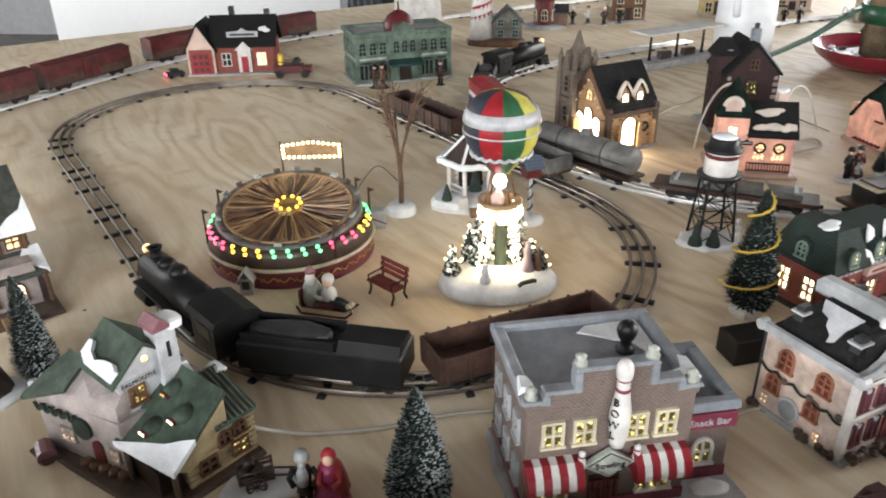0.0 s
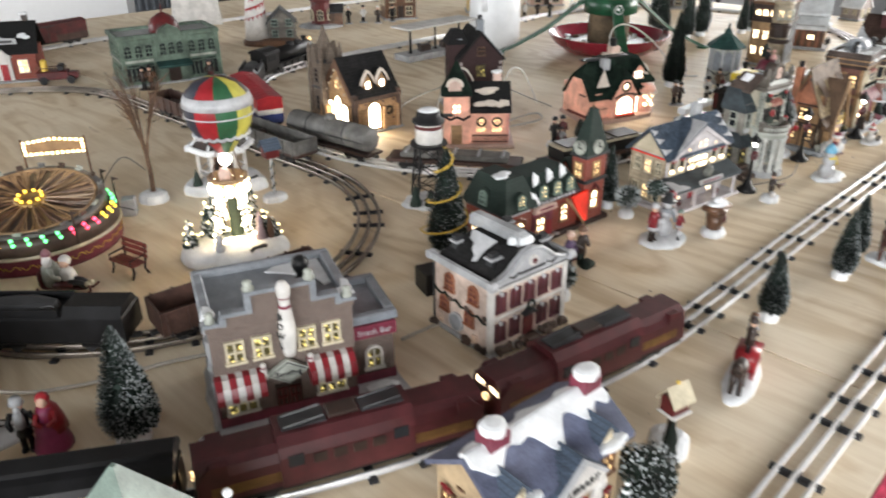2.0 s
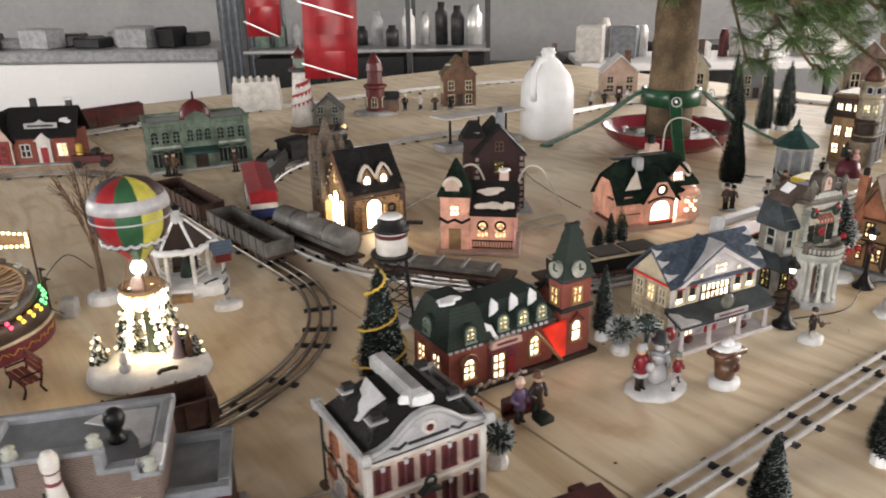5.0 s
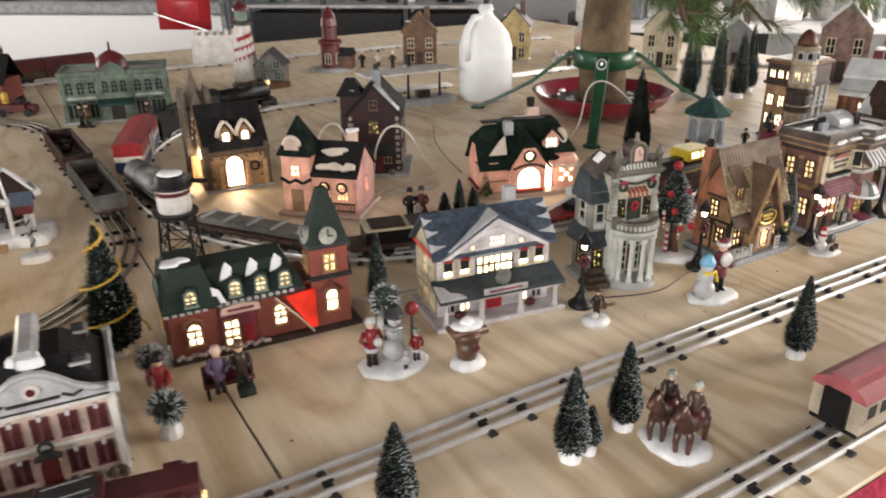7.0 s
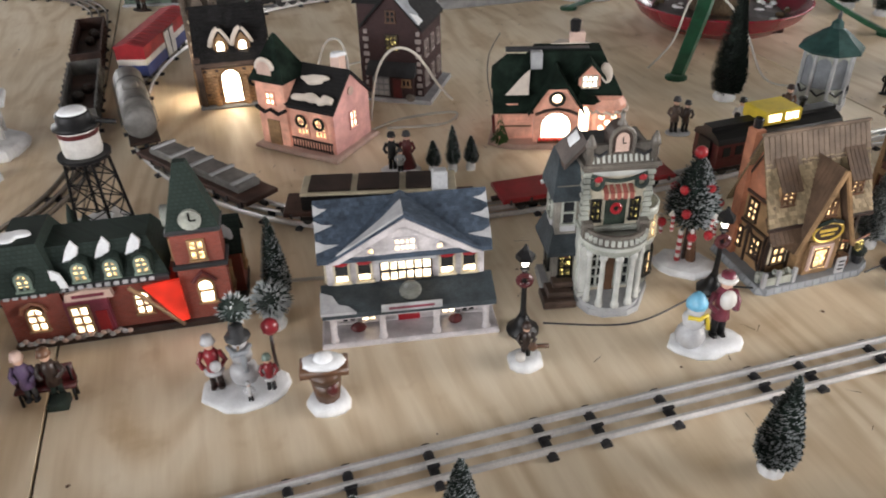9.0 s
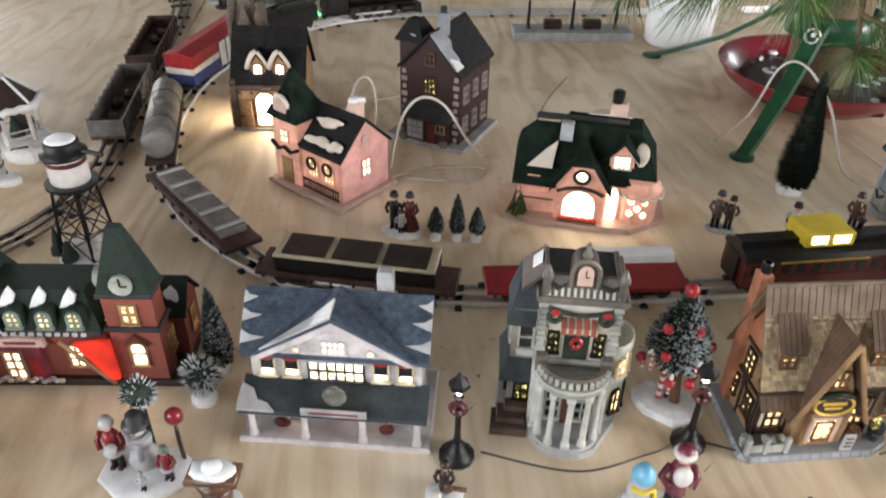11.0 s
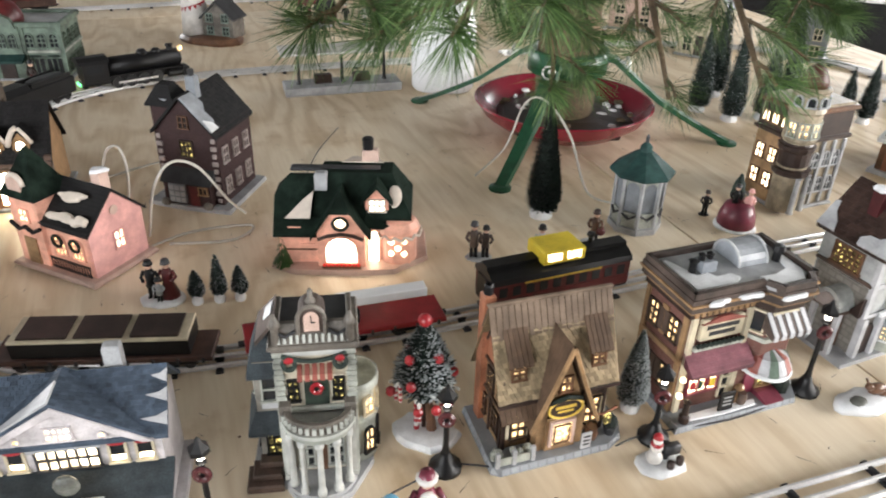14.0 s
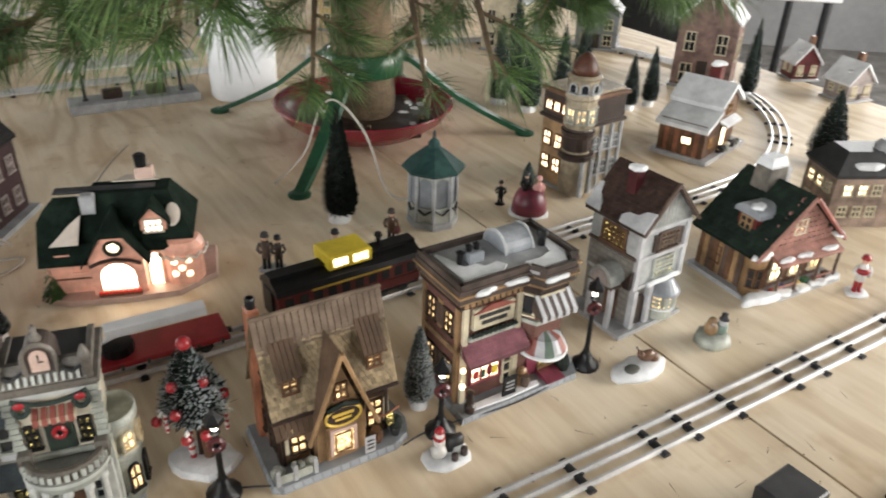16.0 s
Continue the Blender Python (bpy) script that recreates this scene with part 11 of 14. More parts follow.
f.use(RED).lathe([(0.9, 4.4), (1.0, 4.7), (0.8, 5.0)], -1.4, 0, 10).lathe([(0.8, 5.8), (0.7, 6.2), (0, 7.0)], -1.4, 0, 8)
f.use(DKGREY).rod((0.8, 0.6, 0.8), (0.8, 0.6, 3.6), 0.7).box(0.2, 2.6, -0.6, 0.6, 2.0, 4.0, 0.2)
f.use(DKBROWN).rod((2.4, -1.2, 0.8), (2.4, -1.2, 2.0), 0.6).rod((0.6, -1.6, 0.8), (0.6, -1.6, 1.8), 0.6)
f.done("snowman_band_figurine", "snowman with drums figurine on a white base", 1.346, 1.264, 35, "", 0.66)
f = Figure()
f.use(SNOW).lump(0, 0, 0, 4.6, 2.4, 1.4, 16, 15)
f.use(DKSAGE).lump(-1.8, -0.4, 1.0, 1.4, 1.0, 0.6, 9, 61)
f.use(BROWN).ball(1.4, 0.2, 2.4, 1.5, 0.8, 0.9).ball(0.0, 0.2, 3.0, 0.6).rod((-0.2, 0.2, 3.2), (-0.8, 0.4, 4.4), 0.15).ball(2.6, 0.2, 1.7, 0.9)
f.done("fawn_figurine", "brown fawn lying on a white snowy bank", 1.556, 1.438, 35, "", 0.82)
f = Figure()
f.use(SAGE).lump(0, 0, 0, 2.3, 2.0, 1.6, 14, 63)
f.use(TAN).ball(-0.5, -0.4, 2.4, 0.9, 0.8, 1.1, 10, 7).ball(-0.6, -0.7, 3.6, 0.6, 0.6, 0.65, 9, 6)
f.use(PALEGREEN).ball(0.9, 0.1, 2.2, 0.8, 0.8, 1.0, 10, 7)
f.use(CHALK).ball(0.9, -0.1, 3.3, 0.6, 0.6, 0.6, 9, 6).ball(-0.6, -1.25, 3.5, 0.18)
f.use(DKGREY).lathe([(0.7, 3.7), (0.4, 4.0), (0.4, 4.5), (0, 4.5)], 0.9, -0.1, 9)
f.done("snow_creature_figurine", "small grey-green figurine of two creatures on the plywood", 1.654, 1.514, 0)
f = Figure().person(0, 0, 0.5, 7.6, WHITE, RED, RED)
snow_pad(f, 2.2, 2.0, 0.6, 17)
f.use(RED).lathe([(1.3, 4.6), (1.35, 5.2), (1.1, 5.6)], 0, 0, 10)
f.done("skater_figurine", "small skater figurine in red and white on snow", 1.882, 1.670, 0, "", 0.75)
f = Figure().person(-0.8, 0, 0.3, 5.6, UMBER, BLACK, DKGREY).person(0.9, 0, 0.3, 5.0, DKBROWN, BLACK, BLACK)
f.use(PALEGREY).lump(0, 0, 0, 2.0, 1.4, 0.4, 12, 18)
f.done("strollers_figurine", "two small figurines in brown coats", 1.057, 1.590, 20)
f = Figure().person(0, 0, 0.3, 5.6, WHITE, BLACK, BLACK)
f.use(BLACK).ball(-0.6, -0.6, 3.4, 0.5).ball(0.6, -0.5, 2.0, 0.5)
f.use(SNOW).lump(0, 0, 0, 1.8, 1.5, 0.5, 12, 19)
f.done("clown_figurine", "black and white patched figurine on a snowy base", 1.143, 1.614, 10)
f = Figure().person(0, 0, 0.4, 5.4, BROWN, BLACK, DKBROWN)
f.use(DKRED).ball(0.9, -0.3, 2.6, 0.7)
f.use(SNOW).lump(0, 0, 0, 1.9, 1.5, 0.5, 12, 20)
f.done("peddler_figurine", "brown peddler figurine with red sack on snow", 1.209, 1.694, 0)
f = Figure().person(0, 0, 0.1, 4.2, BLACK, BLACK, DKBROWN)
f.use(BLACK).lump(0, 0, 0, 0.9, 0.8, 0.2, 10, 4)
f.done("lone_figurine", "tiny dark coated figurine standing on the plywood", 1.366, 1.864, 0)
f = Figure()
f.use(WINE).lathe([(3.0, 0.6), (2.8, 2.4), (2.2, 4.0), (1.4, 4.6)], 0, 0, 14)
f.use(SNOW).lump(0, 0, 0, 3.4, 3.0, 0.8, 16, 21)
f.person(-1.0, -0.4, 3.0, 4.6, BLACK, BLACK, DKGREY).person(1.2, -0.6, 2.4, 4.4, PINK, BLACK, PINK, SKIN, True)
f.use(BRISTLE).lathe([(1.2, 5.0), (0.9, 7.0), (0.2, 8.6), (0, 8.8)], -0.2, 1.2, 8)
f.done("dancers_figurine", "dancing couple figurine on a wine red drum base", 1.415, 1.838, 20)
f = Figure().person(0, 0, 0.3, 6.0, BROWN, DKBROWN, BLACK).person(-2.0, 0.4, 0.3, 5.6, DKBROWN, BLACK, BLACK)
f.use(DKBROWN).lump(-1, 0, 0, 2.6, 1.4, 0.3, 12, 23)
f.done("shoppers_figurine", "two shopper figurines in brown coats by the store", -0.245, 1.905, 0, "figurines by the store")
f = Figure().person(0, 0, 0.3, 6.2, DKBROWN, BLACK, DKGREY)
f.use(DKRED).ball(0.6, -0.8, 3.0, 0.7)
f.use(DKBROWN).lump(0, 0, 0, 1.2, 1.0, 0.3, 12, 24)
f.done("shoppers_figurine", "single shopper figurine in dark coat by the store", -0.100, 1.945, 0, "figurines by the store")
for k in range(7):
    f = Figure().person(0, 0, 0.2, 6.0, (BLACK, WHITE, DKBROWN)[k % 3], BLACK, (WHITE, BLACK)[k % 2])
    f.use(PALEGREY).lump(0, 0, 0, 1.4, 1.2, 0.4, 12, 25 + k)
    f.done("distant_figurine", "small dark and white figurine near the back rail", 0.27 + k * 0.055 if k < 4 else 0.75 + k * 0.05, 2.80 + 0.02 * (k % 2) if k < 4 else 2.84, 0, "figurines at the back")

# ---- inside the left loop: the ride, the balloon and their neighbours ----
def fairground_ride():
    th = thing("fairground_ride", "round fairground ride with tilted spoked wheel and coloured bulbs", "fairground ride", -0.205, 0.985, 8.0)
    part("base", Shape().lathe([(11.9, 0), (11.9, 0.5), (11.7, 2.3), (11.9, 2.6), (11.0, 2.7)], 0, 0, 64), WINE, th, "dark red round base", True)
    part("deck", Shape().lathe([(12.1, 2.5), (12.2, 2.7), (12.1, 2.95), (11.6, 3.0)], 0, 0, 64), CREAM, th, "cream deck edge")
    part("skirt_band", Shape().lathe([(11.9, 2.9), (11.5, 4.4), (11.4, 4.9), (10.9, 5.2), (10.4, 5.0)], 0, 0, 64), UMBER, th, "dark olive sloping band", True)
    for k in range(34):
        a = 2 * math.pi * k / 34
        s = Shape()
        for q in (-1, 1):
            s.tube([(11.86 * math.cos(a + q * j * 0.03), 11.86 * math.sin(a + q * j * 0.03), 1.3 + q * 0.35 * math.sin(j * 1.3)) for j in range(4)], 0.07, 4)
        part("gilt_scroll", s, GOLD, th)
    tilt = Matrix.Translation((0.0, 0.2, 6.7)) @ Matrix.Rotation(radians(9.5), 4, "X")
    part("bowl", Shape(tilt).lathe([(8.6, -2.6), (10.4, -1.6), (10.6, -0.8), (10.4, -0.2), (9.9, 0.1), (9.2, 0.1), (9.0, -0.5), (0.1, -0.9)], 0, 0, 64), DKBROWN, th, "dark brown dished turntable", True)
    part("rim", Shape(tilt).lathe([(8.9, -0.1), (8.9, 0.35), (9.2, 0.45), (9.35, 0.3), (9.4, 0.05)], 0, 0, 64), TAN, th, "tan inner rim", True)
    part("outer_rim", Shape(tilt).lathe([(9.4, 0.0), (9.4, 0.25), (10.2, 0.25), (10.5, 0.0), (10.5, -0.4)], 0, 0, 64), GREYCAR, th, "worn grey-brown outer rim", True)
    rnd = random.Random(61)
    for k in range(20):
        a = 2 * math.pi * k / 20
        m = tilt @ Matrix.Rotation(a, 4, "Z") @ Matrix.Translation((9.9, 0, 0.2))
        part("seat", Shape(m).box(-0.35, 0.25, -0.5, 0.5, 0.0, 0.4, 0.12).box(0.15, 0.35, -0.5, 0.5, 0.2, 0.7, 0.06), (UMBER, GREYCAR, UMBER, SAGE)[k % 4], th)
        s = Shape(tilt @ Matrix.Rotation(a, 4, "Z"))
        w = rnd.uniform(-0.3, 0.3)
        s.tube([(2.0, 0, 0.4), (4.4, w * 0.4, 0.2), (6.6, w, 0.1), (8.9, w * 0.5, 0.25)], 0.15, 5)
        part("spoke", s, (TAN, BROWN)[k % 2], th)
        for sg in (-1, 1):
            j = rnd.uniform(0.8, 1.2)
            s = Shape(tilt @ Matrix.Rotation(a, 4, "Z")).tube([(3.6, 0, 0.25), (5.6, sg * 0.35 * j, 0.12), (7.2, sg * 0.6, 0.05), (8.9, sg * 1.05 * j, 0.2)], 0.1, 5)
            part("spoke_fork", s, (TAN, BROWN, BROWN)[k % 3], th)
    for k in range(24):
        a = 2 * math.pi * (k + 0.5) / 24
        part("blade", Shape(tilt @ Matrix.Rotation(a, 4, "Z")).slab([(2.2, -0.1), (5.0, -0.5), (7.4, -0.72), (8.8, -0.3), (8.8, 0.25), (7.0, 0.5), (4.6, 0.3), (2.2, 0.12)], -0.1, 0.06, 0.96), (UMBER, DKBROWN, DKBROWN, BROWN)[k % 4], th)
    part("hub", Shape(tilt).lathe([(2.3, -0.4), (2.3, 0.45), (1.9, 0.7), (1.3, 0.6), (1.2, 0.0), (0.1, -0.1)], 0, 0, 24), GILT, th, "brown gilt hub ring", True)
    for k in range(9):
        a = 2 * math.pi * k / 9
        part("hub_bulb", Shape(tilt).ball(1.75 * math.cos(a), 1.75 * math.sin(a), 0.8, 0.26, n=8, rings=5), BULBY, th)
    cols = [BULBG] * 2 + [BULBR] * 4 + [BULBY] * 3 + [BULBG] * 4 + [BULBR] * 3 + [BULBY] * 3 + [BULBG] * 4
    for k in range(23):
        a = radians(-184 + k * 10.2)
        for q in (0, 1):
            b, r, z = a + (q - 0.5) * 0.02, 11.2 + 0.25 * q, 5.3 - q * 0.6
            part("rim_bulb", Shape().ball(r * math.cos(b), r * math.sin(b), z, 0.29, n=8, rings=5), cols[k], th)
        part("bulb_bracket", Shape().rod((10.9 * math.cos(a), 10.9 * math.sin(a), 5.2), (11.3 * math.cos(a), 11.3 * math.sin(a), 4.8), 0.3, 0.3, 6), DKBROWN, th)
    bd = part("light_board", Shape().box(-2.4, 6.8, 11.1, 11.35, 10.2, 12.4, 0.1).prism([(-2.4, 12.4), (6.8, 12.4), (2.2, 13.1)], 11.1, 11.35), TAN, th, "lit name board on two posts")
    for k in range(12):
        x = -2.1 + k * 0.782
        part("board_bulb", Shape().ball(x, 10.98, 12.3 + 0.55 * (1 - abs(x - 2.2) / 4.6), 0.25, n=7, rings=4), BULB, bd)
        part("board_bulb", Shape().ball(x, 10.98, 10.45, 0.25, n=7, rings=4), BULB, bd)
    for z in (11.1, 11.7):
        for x in (-2.15, 6.55):
            part("board_bulb", Shape().ball(x, 10.98, z, 0.25, n=7, rings=4), BULB, bd)
    for x in (-2.5, 6.9):
        part("board_post", Shape().rod((x, 11.3, 2.4), (x, 11.3, 12.9), 0.17), BROWN, th)
    for a in (-200, -163, -51, 17, 40):
        ca, sa = math.cos(radians(a)), math.sin(radians(a))
        fl = part("flag_pole", Shape().rod((11.8 * ca, 11.8 * sa, 2.6), (11.8 * ca, 11.8 * sa, 8.2), 0.16), DKBROWN, th)
        part("flag", Shape().prism([(11.8 * ca, 7.5), (11.8 * ca + 0.9, 7.8), (11.8 * ca, 8.2)], 11.8 * sa - 0.06, 11.8 * sa + 0.06), DKBROWN, fl)
    kiosk = part("ticket_kiosk", Shape().box(-4.9, -3.3, -13.3, -12.0, 0, 2.4), CHALK, th, "tiny white ticket kiosk")
    part("kiosk_roof", gable_roof(-4.9, -3.3, -13.3, -12.0, 2.3, 3.4, 0.3, 0.25, None, "y"), CHALK, kiosk)
    part("kiosk_opening", Shape().box(-4.6, -3.6, -13.36, -13.28, 0.9, 2.0), DKGREY, kiosk)
    part("battery_box", Shape().box(11.2, 13.4, 6.2, 8.4, 0, 3.0, 0.2), CHALK, th, "white battery box")


fairground_ride()


def balloon_scene():
    th = thing("balloon_ornament", "lit snowy base with trees under a striped hot-air balloon", "lit ornament", 0.101, 0.915)
    part("base", Shape().lathe([(1.0, 0), (1.03, 0.5), (1.0, 1.3), (0.9, 2.0), (0.6, 2.35), (0.0, 2.5)], 0, 0, 40), SNOW, th, "white snowy oval base", True)
    ob = th.children[0]
    for v in ob.data.vertices:
        c, s_ = v.co.x * 7.7, v.co.y * 5.5
        v.co.x, v.co.y = c * 0.985 - s_ * 0.17, c * 0.17 + s_ * 0.985 - 0.012
    rnd = random.Random(8)
    for k, (x, y, h, r) in enumerate(((-2.6, 1.0, 11.6, 1.7), (2.6, 1.2, 11.6, 1.7), (-6.0, -2.0, 6.4, 1.3), (4.4, 0.8, 6.4, 1.4), (-4.0, 1.6, 8.0, 1.4), (0.4, 2.8, 9.0, 1.8), (5.6, 0.6, 5.2, 1.1))):
        g, w = Shape(), Shape()
        for i in range(520):
            f = 1 - math.sqrt(rnd.random())
            z = 2.2 + f * (h - 2.2)
            rr = r * (1 - f) ** 0.9 * rnd.uniform(0.6, 1.05) + 0.12
            a = rnd.uniform(0, 6.283)
            ca, sa = math.cos(a), math.sin(a)
            s = w if rnd.random() < 0.3 else g
            s._f(s._v([(x + rr * 0.3 * ca, y + rr * 0.3 * sa, z + 0.2), (x + rr * ca - 0.2 * sa, y + rr * sa + 0.2 * ca, z - 0.35), (x + rr * ca + 0.2 * sa, y + rr * sa - 0.2 * ca, z - 0.1)]))
        tr = part("fir_tree", g, BRISTLE, th)
        part("snow", w, SNOW, tr)
        for i in range(9 if k < 6 else 4):
            f = (i + 0.5) / 9
            a = i * 2.4 + k
            rr = r * (1 - f) * 1.02 + 0.15
            part("fairy_light", Shape().ball(x + rr * math.cos(a), y + rr * math.sin(a), 2.6 + f * (h - 2.8), 0.2, n=6, rings=4), BULB, tr)
    # lights hanging in strings from the basket
    strand = glow("frosted_lamp", (1.0, 0.84, 0.56), 13.0)
    for a in (-2.6, -2.2, -0.8, -0.45, 0.5, 2.2):
        c, s_ = math.cos(a), math.sin(a)
        for i in range(9):
            q = i / 8
            part("strand_lamp", Shape().ball((1.9 + 1.3 * q + 0.25 * math.sin(i * 2.1)) * c, 0.3 + (1.9 + 1.1 * q) * s_, 9.2 - 6.8 * q, 0.3 + 0.12 * math.sin(i * 1.7), n=7, rings=4), strand, th)
        part("light_strand", Shape().tube([(1.9 * c, 0.4 + 1.9 * s_, 9.4), (2.4 * c, 0.4 + 2.3 * s_, 7.4), (2.9 * c, 0.2 + 2.6 * s_, 5.0), (3.0 * c, 0.0 + 2.8 * s_, 2.5)], 0.12, 5), WIRE, th, "pale lamp wire", True)
    # added glowing mound, no lamp of its own, brightens the snowy base
    part("ground_lamp", Shape().ball(0.4, -1.6, 2.45, 2.0, 1.2, 0.35, 12, 6), strand, th)
    part("lamp_shaft", Shape().rod((0.2, 0.6, 2.2), (0.2, 0.6, 9.4), 0.9, 0.8, 10), DKGREEN, th, "dark green shaft")
    part("basket", Shape().lathe([(1.7, 9.0), (2.1, 9.3), (2.5, 11.4), (2.9, 11.6), (2.9, 12.0), (2.5, 12.0), (2.2, 11.2), (0.1, 11.0)], 0, 0.3, 16), TAN, th, "woven tan basket", True)
    # drapes take the strand lamps' emission to look brightly lit
    for k in range(9):
        a = k * 0.698
        part("basket_drape", Shape().ball(2.3 * math.cos(a), 0.3 + 2.3 * math.sin(a), 10.3, 0.72, 0.72, 1.0, 8, 5), strand, th)
    part("rider", Shape().lathe([(0.8, 11.2), (0.9, 12.4), (0.5, 13.2), (0, 13.4)], -0.3, -0.2, 10), PALEPINK, th, "rounded pale shape in the basket", True)
    part("lamp_globe", Shape().ball(0.0, 0.3, 14.4, 0.95, n=12, rings=8), BULBW, th, "bright white globe lamp", True)
    for a in range(4):
        c, s_ = math.cos(a * 1.57 + 0.6), math.sin(a * 1.57 + 0.6)
        part("rope", Shape().rod((2.3 * c, 0.3 + 2.3 * s_, 11.8), (1.2 * c, 0.6 + 1.2 * s_, 16.0), 0.12, 0.12, 5), BROWN, th)
    prof = [(1.2, 15.6), (2.3, 16.9), (3.5, 18.2), (4.4, 19.7), (4.75, 21.2), (4.72, 22.6), (4.2, 24.2), (3.0, 25.4), (1.4, 26.0), (0, 26.15)]
    cols = (RED, DEEPG, DULLY, MAROON, BLUEK, RED, DEEPG, DULLY, MAROON, BLUEK)
    for k in range(10):
        a0 = radians(-122 + k * 36)
        part("gore", Shape().lathe(prof, 0, 0.6, 5, a0, a0 + radians(36)), cols[k], th, "coloured balloon panel", True)
    part("white_band", Shape().lathe([(4.66, 22.3), (4.84, 22.35), (4.72, 23.1), (4.42, 23.9), (4.25, 23.95)], 0, 0.6, 40), CHALK, th, "broad white band", True)
    part("white_band", Shape().lathe([(4.70, 21.05), (4.84, 21.1), (4.85, 21.25), (4.72, 21.3)], 0, 0.6, 40), CHALK, th, "", True)
    ring = [2 * math.pi * j / 80 for j in range(81)]
    part("scallop_band", Shape().tube([(3.8 * math.cos(a), 0.6 + 3.8 * math.sin(a), 18.4 - 0.28 * abs(math.sin(10 * a))) for a in ring], 0.22, 6), CHALK, th, "white scalloped band")
    part("scallop_line", Shape().tube([(3.68 * math.cos(a), 0.6 + 3.68 * math.sin(a), 18.12 - 0.28 * abs(math.sin(10 * a))) for a in ring], 0.12, 5), DKGREEN, th)
    part("snowman", Shape().ball(-1.5, -4.6, 2.7, 0.75).ball(-1.5, -4.6, 3.8, 0.55).lathe([(0.55, 4.2), (0.4, 4.3), (0.4, 4.9), (0, 4.9)], -1.5, -4.6, 8), CHALK, th, "", True)
    part("lady", Shape().lathe([(1.15, 2.2), (0.5, 4.2), (0.55, 5.2), (0.3, 5.7), (0.4, 6.1), (0, 6.6)], 3.8, -0.6, 10), mat("lilac_paint", (0.36, 0.27, 0.30), 0.5), th, "small lilac-skirted painted shape", True)
    part("gentleman", Shape().lathe([(0.5, 2.2), (0.5, 4.2), (0.25, 4.8), (0.3, 5.2), (0, 5.6)], 5.2, -0.4, 8), BROWN, th, "", True)
    part("sled", Shape().tube([(2.8, -5.0, 2.2), (3.2, -4.9, 2.6), (4.6, -4.2, 2.7), (4.9, -4.0, 2.5)], 0.3, 6), DKGREY, th)


balloon_scene()


def park_bench():
    th = thing("park_bench", "small red park bench with black iron legs", "bench", -0.041, 0.862, -38.0)
    for k in range(3):
        part("seat_slat", Shape().box(-2.6, 2.6, -1.3 + k * 0.8, -0.65 + k * 0.8, 1.9, 2.15, 0.05), BENCHRED, th)
    for k in range(3):
        part("back_slat", Shape().box(-2.6, 2.6, 1.1 + k * 0.12, 1.35 + k * 0.12, 2.5 + k * 0.75, 3.1 + k * 0.75, 0.05), BENCHRED, th)
    for x in (-2.2, 2.2):
        part("leg", Shape().tube([(x, -1.3, 0), (x, -0.9, 1.0), (x, -1.0, 1.9)], 0.16).tube([(x, 1.4, 0), (x, 0.9, 1.0), (x, 1.2, 2.2), (x, 1.5, 4.6)], 0.16).tube([(x, -1.2, 1.9), (x, -1.3, 2.9), (x, 1.2, 3.0)], 0.12), BLACK, th)


park_bench()


def bare_tree():
    th = thing("bare_tree", "leafless brown wire tree on a snowy foot", "model tree", -0.067, 1.130)
    part("base", Shape().lump(0, 0, 0, 2.5, 2.2, 1.8, 14, 41), SNOW, th)
    s = Shape().tube([(0, 0, 1), (0.1, 0.1, 5), (0.0, 0.0, 9)], 0.46, 8, 0.36)
    part("trunk", s, TWIG, th)
    rnd = random.Random(12)
    for k in range(14):
        a = k * 2.1 + rnd.uniform(-0.3, 0.3)
        ca, sa = math.cos(a), math.sin(a)
        L = rnd.uniform(0.8, 1.1)
        b = Shape().tube([(0, 0, 6.5 + k * 0.2), (0.7 * L * ca, 0.7 * L * sa, 11), (2.3 * L * ca, 2.3 * L * sa, 16), (4.2 * L * ca, 4.2 * L * sa, 20.5)], 0.2, 6, 0.06)
        for j in range(9):
            t = rnd.uniform(0.4, 1.0)
            p = Vector((4.2 * L * ca * t ** 1.5, 4.2 * L * sa * t ** 1.5, 8.0 + 12.5 * t))
            d = Vector((ca + rnd.uniform(-1, 1), sa + rnd.uniform(-1, 1), rnd.uniform(0.6, 1.6))).normalized()
            b.tube([p, p + d * 1.4, p + d * 2.6 + Vector((0, 0, rnd.uniform(-0.3, 0.6)))], 0.07, 4, 0.03)
        part("branch", b, TWIG, th)


bare_tree()


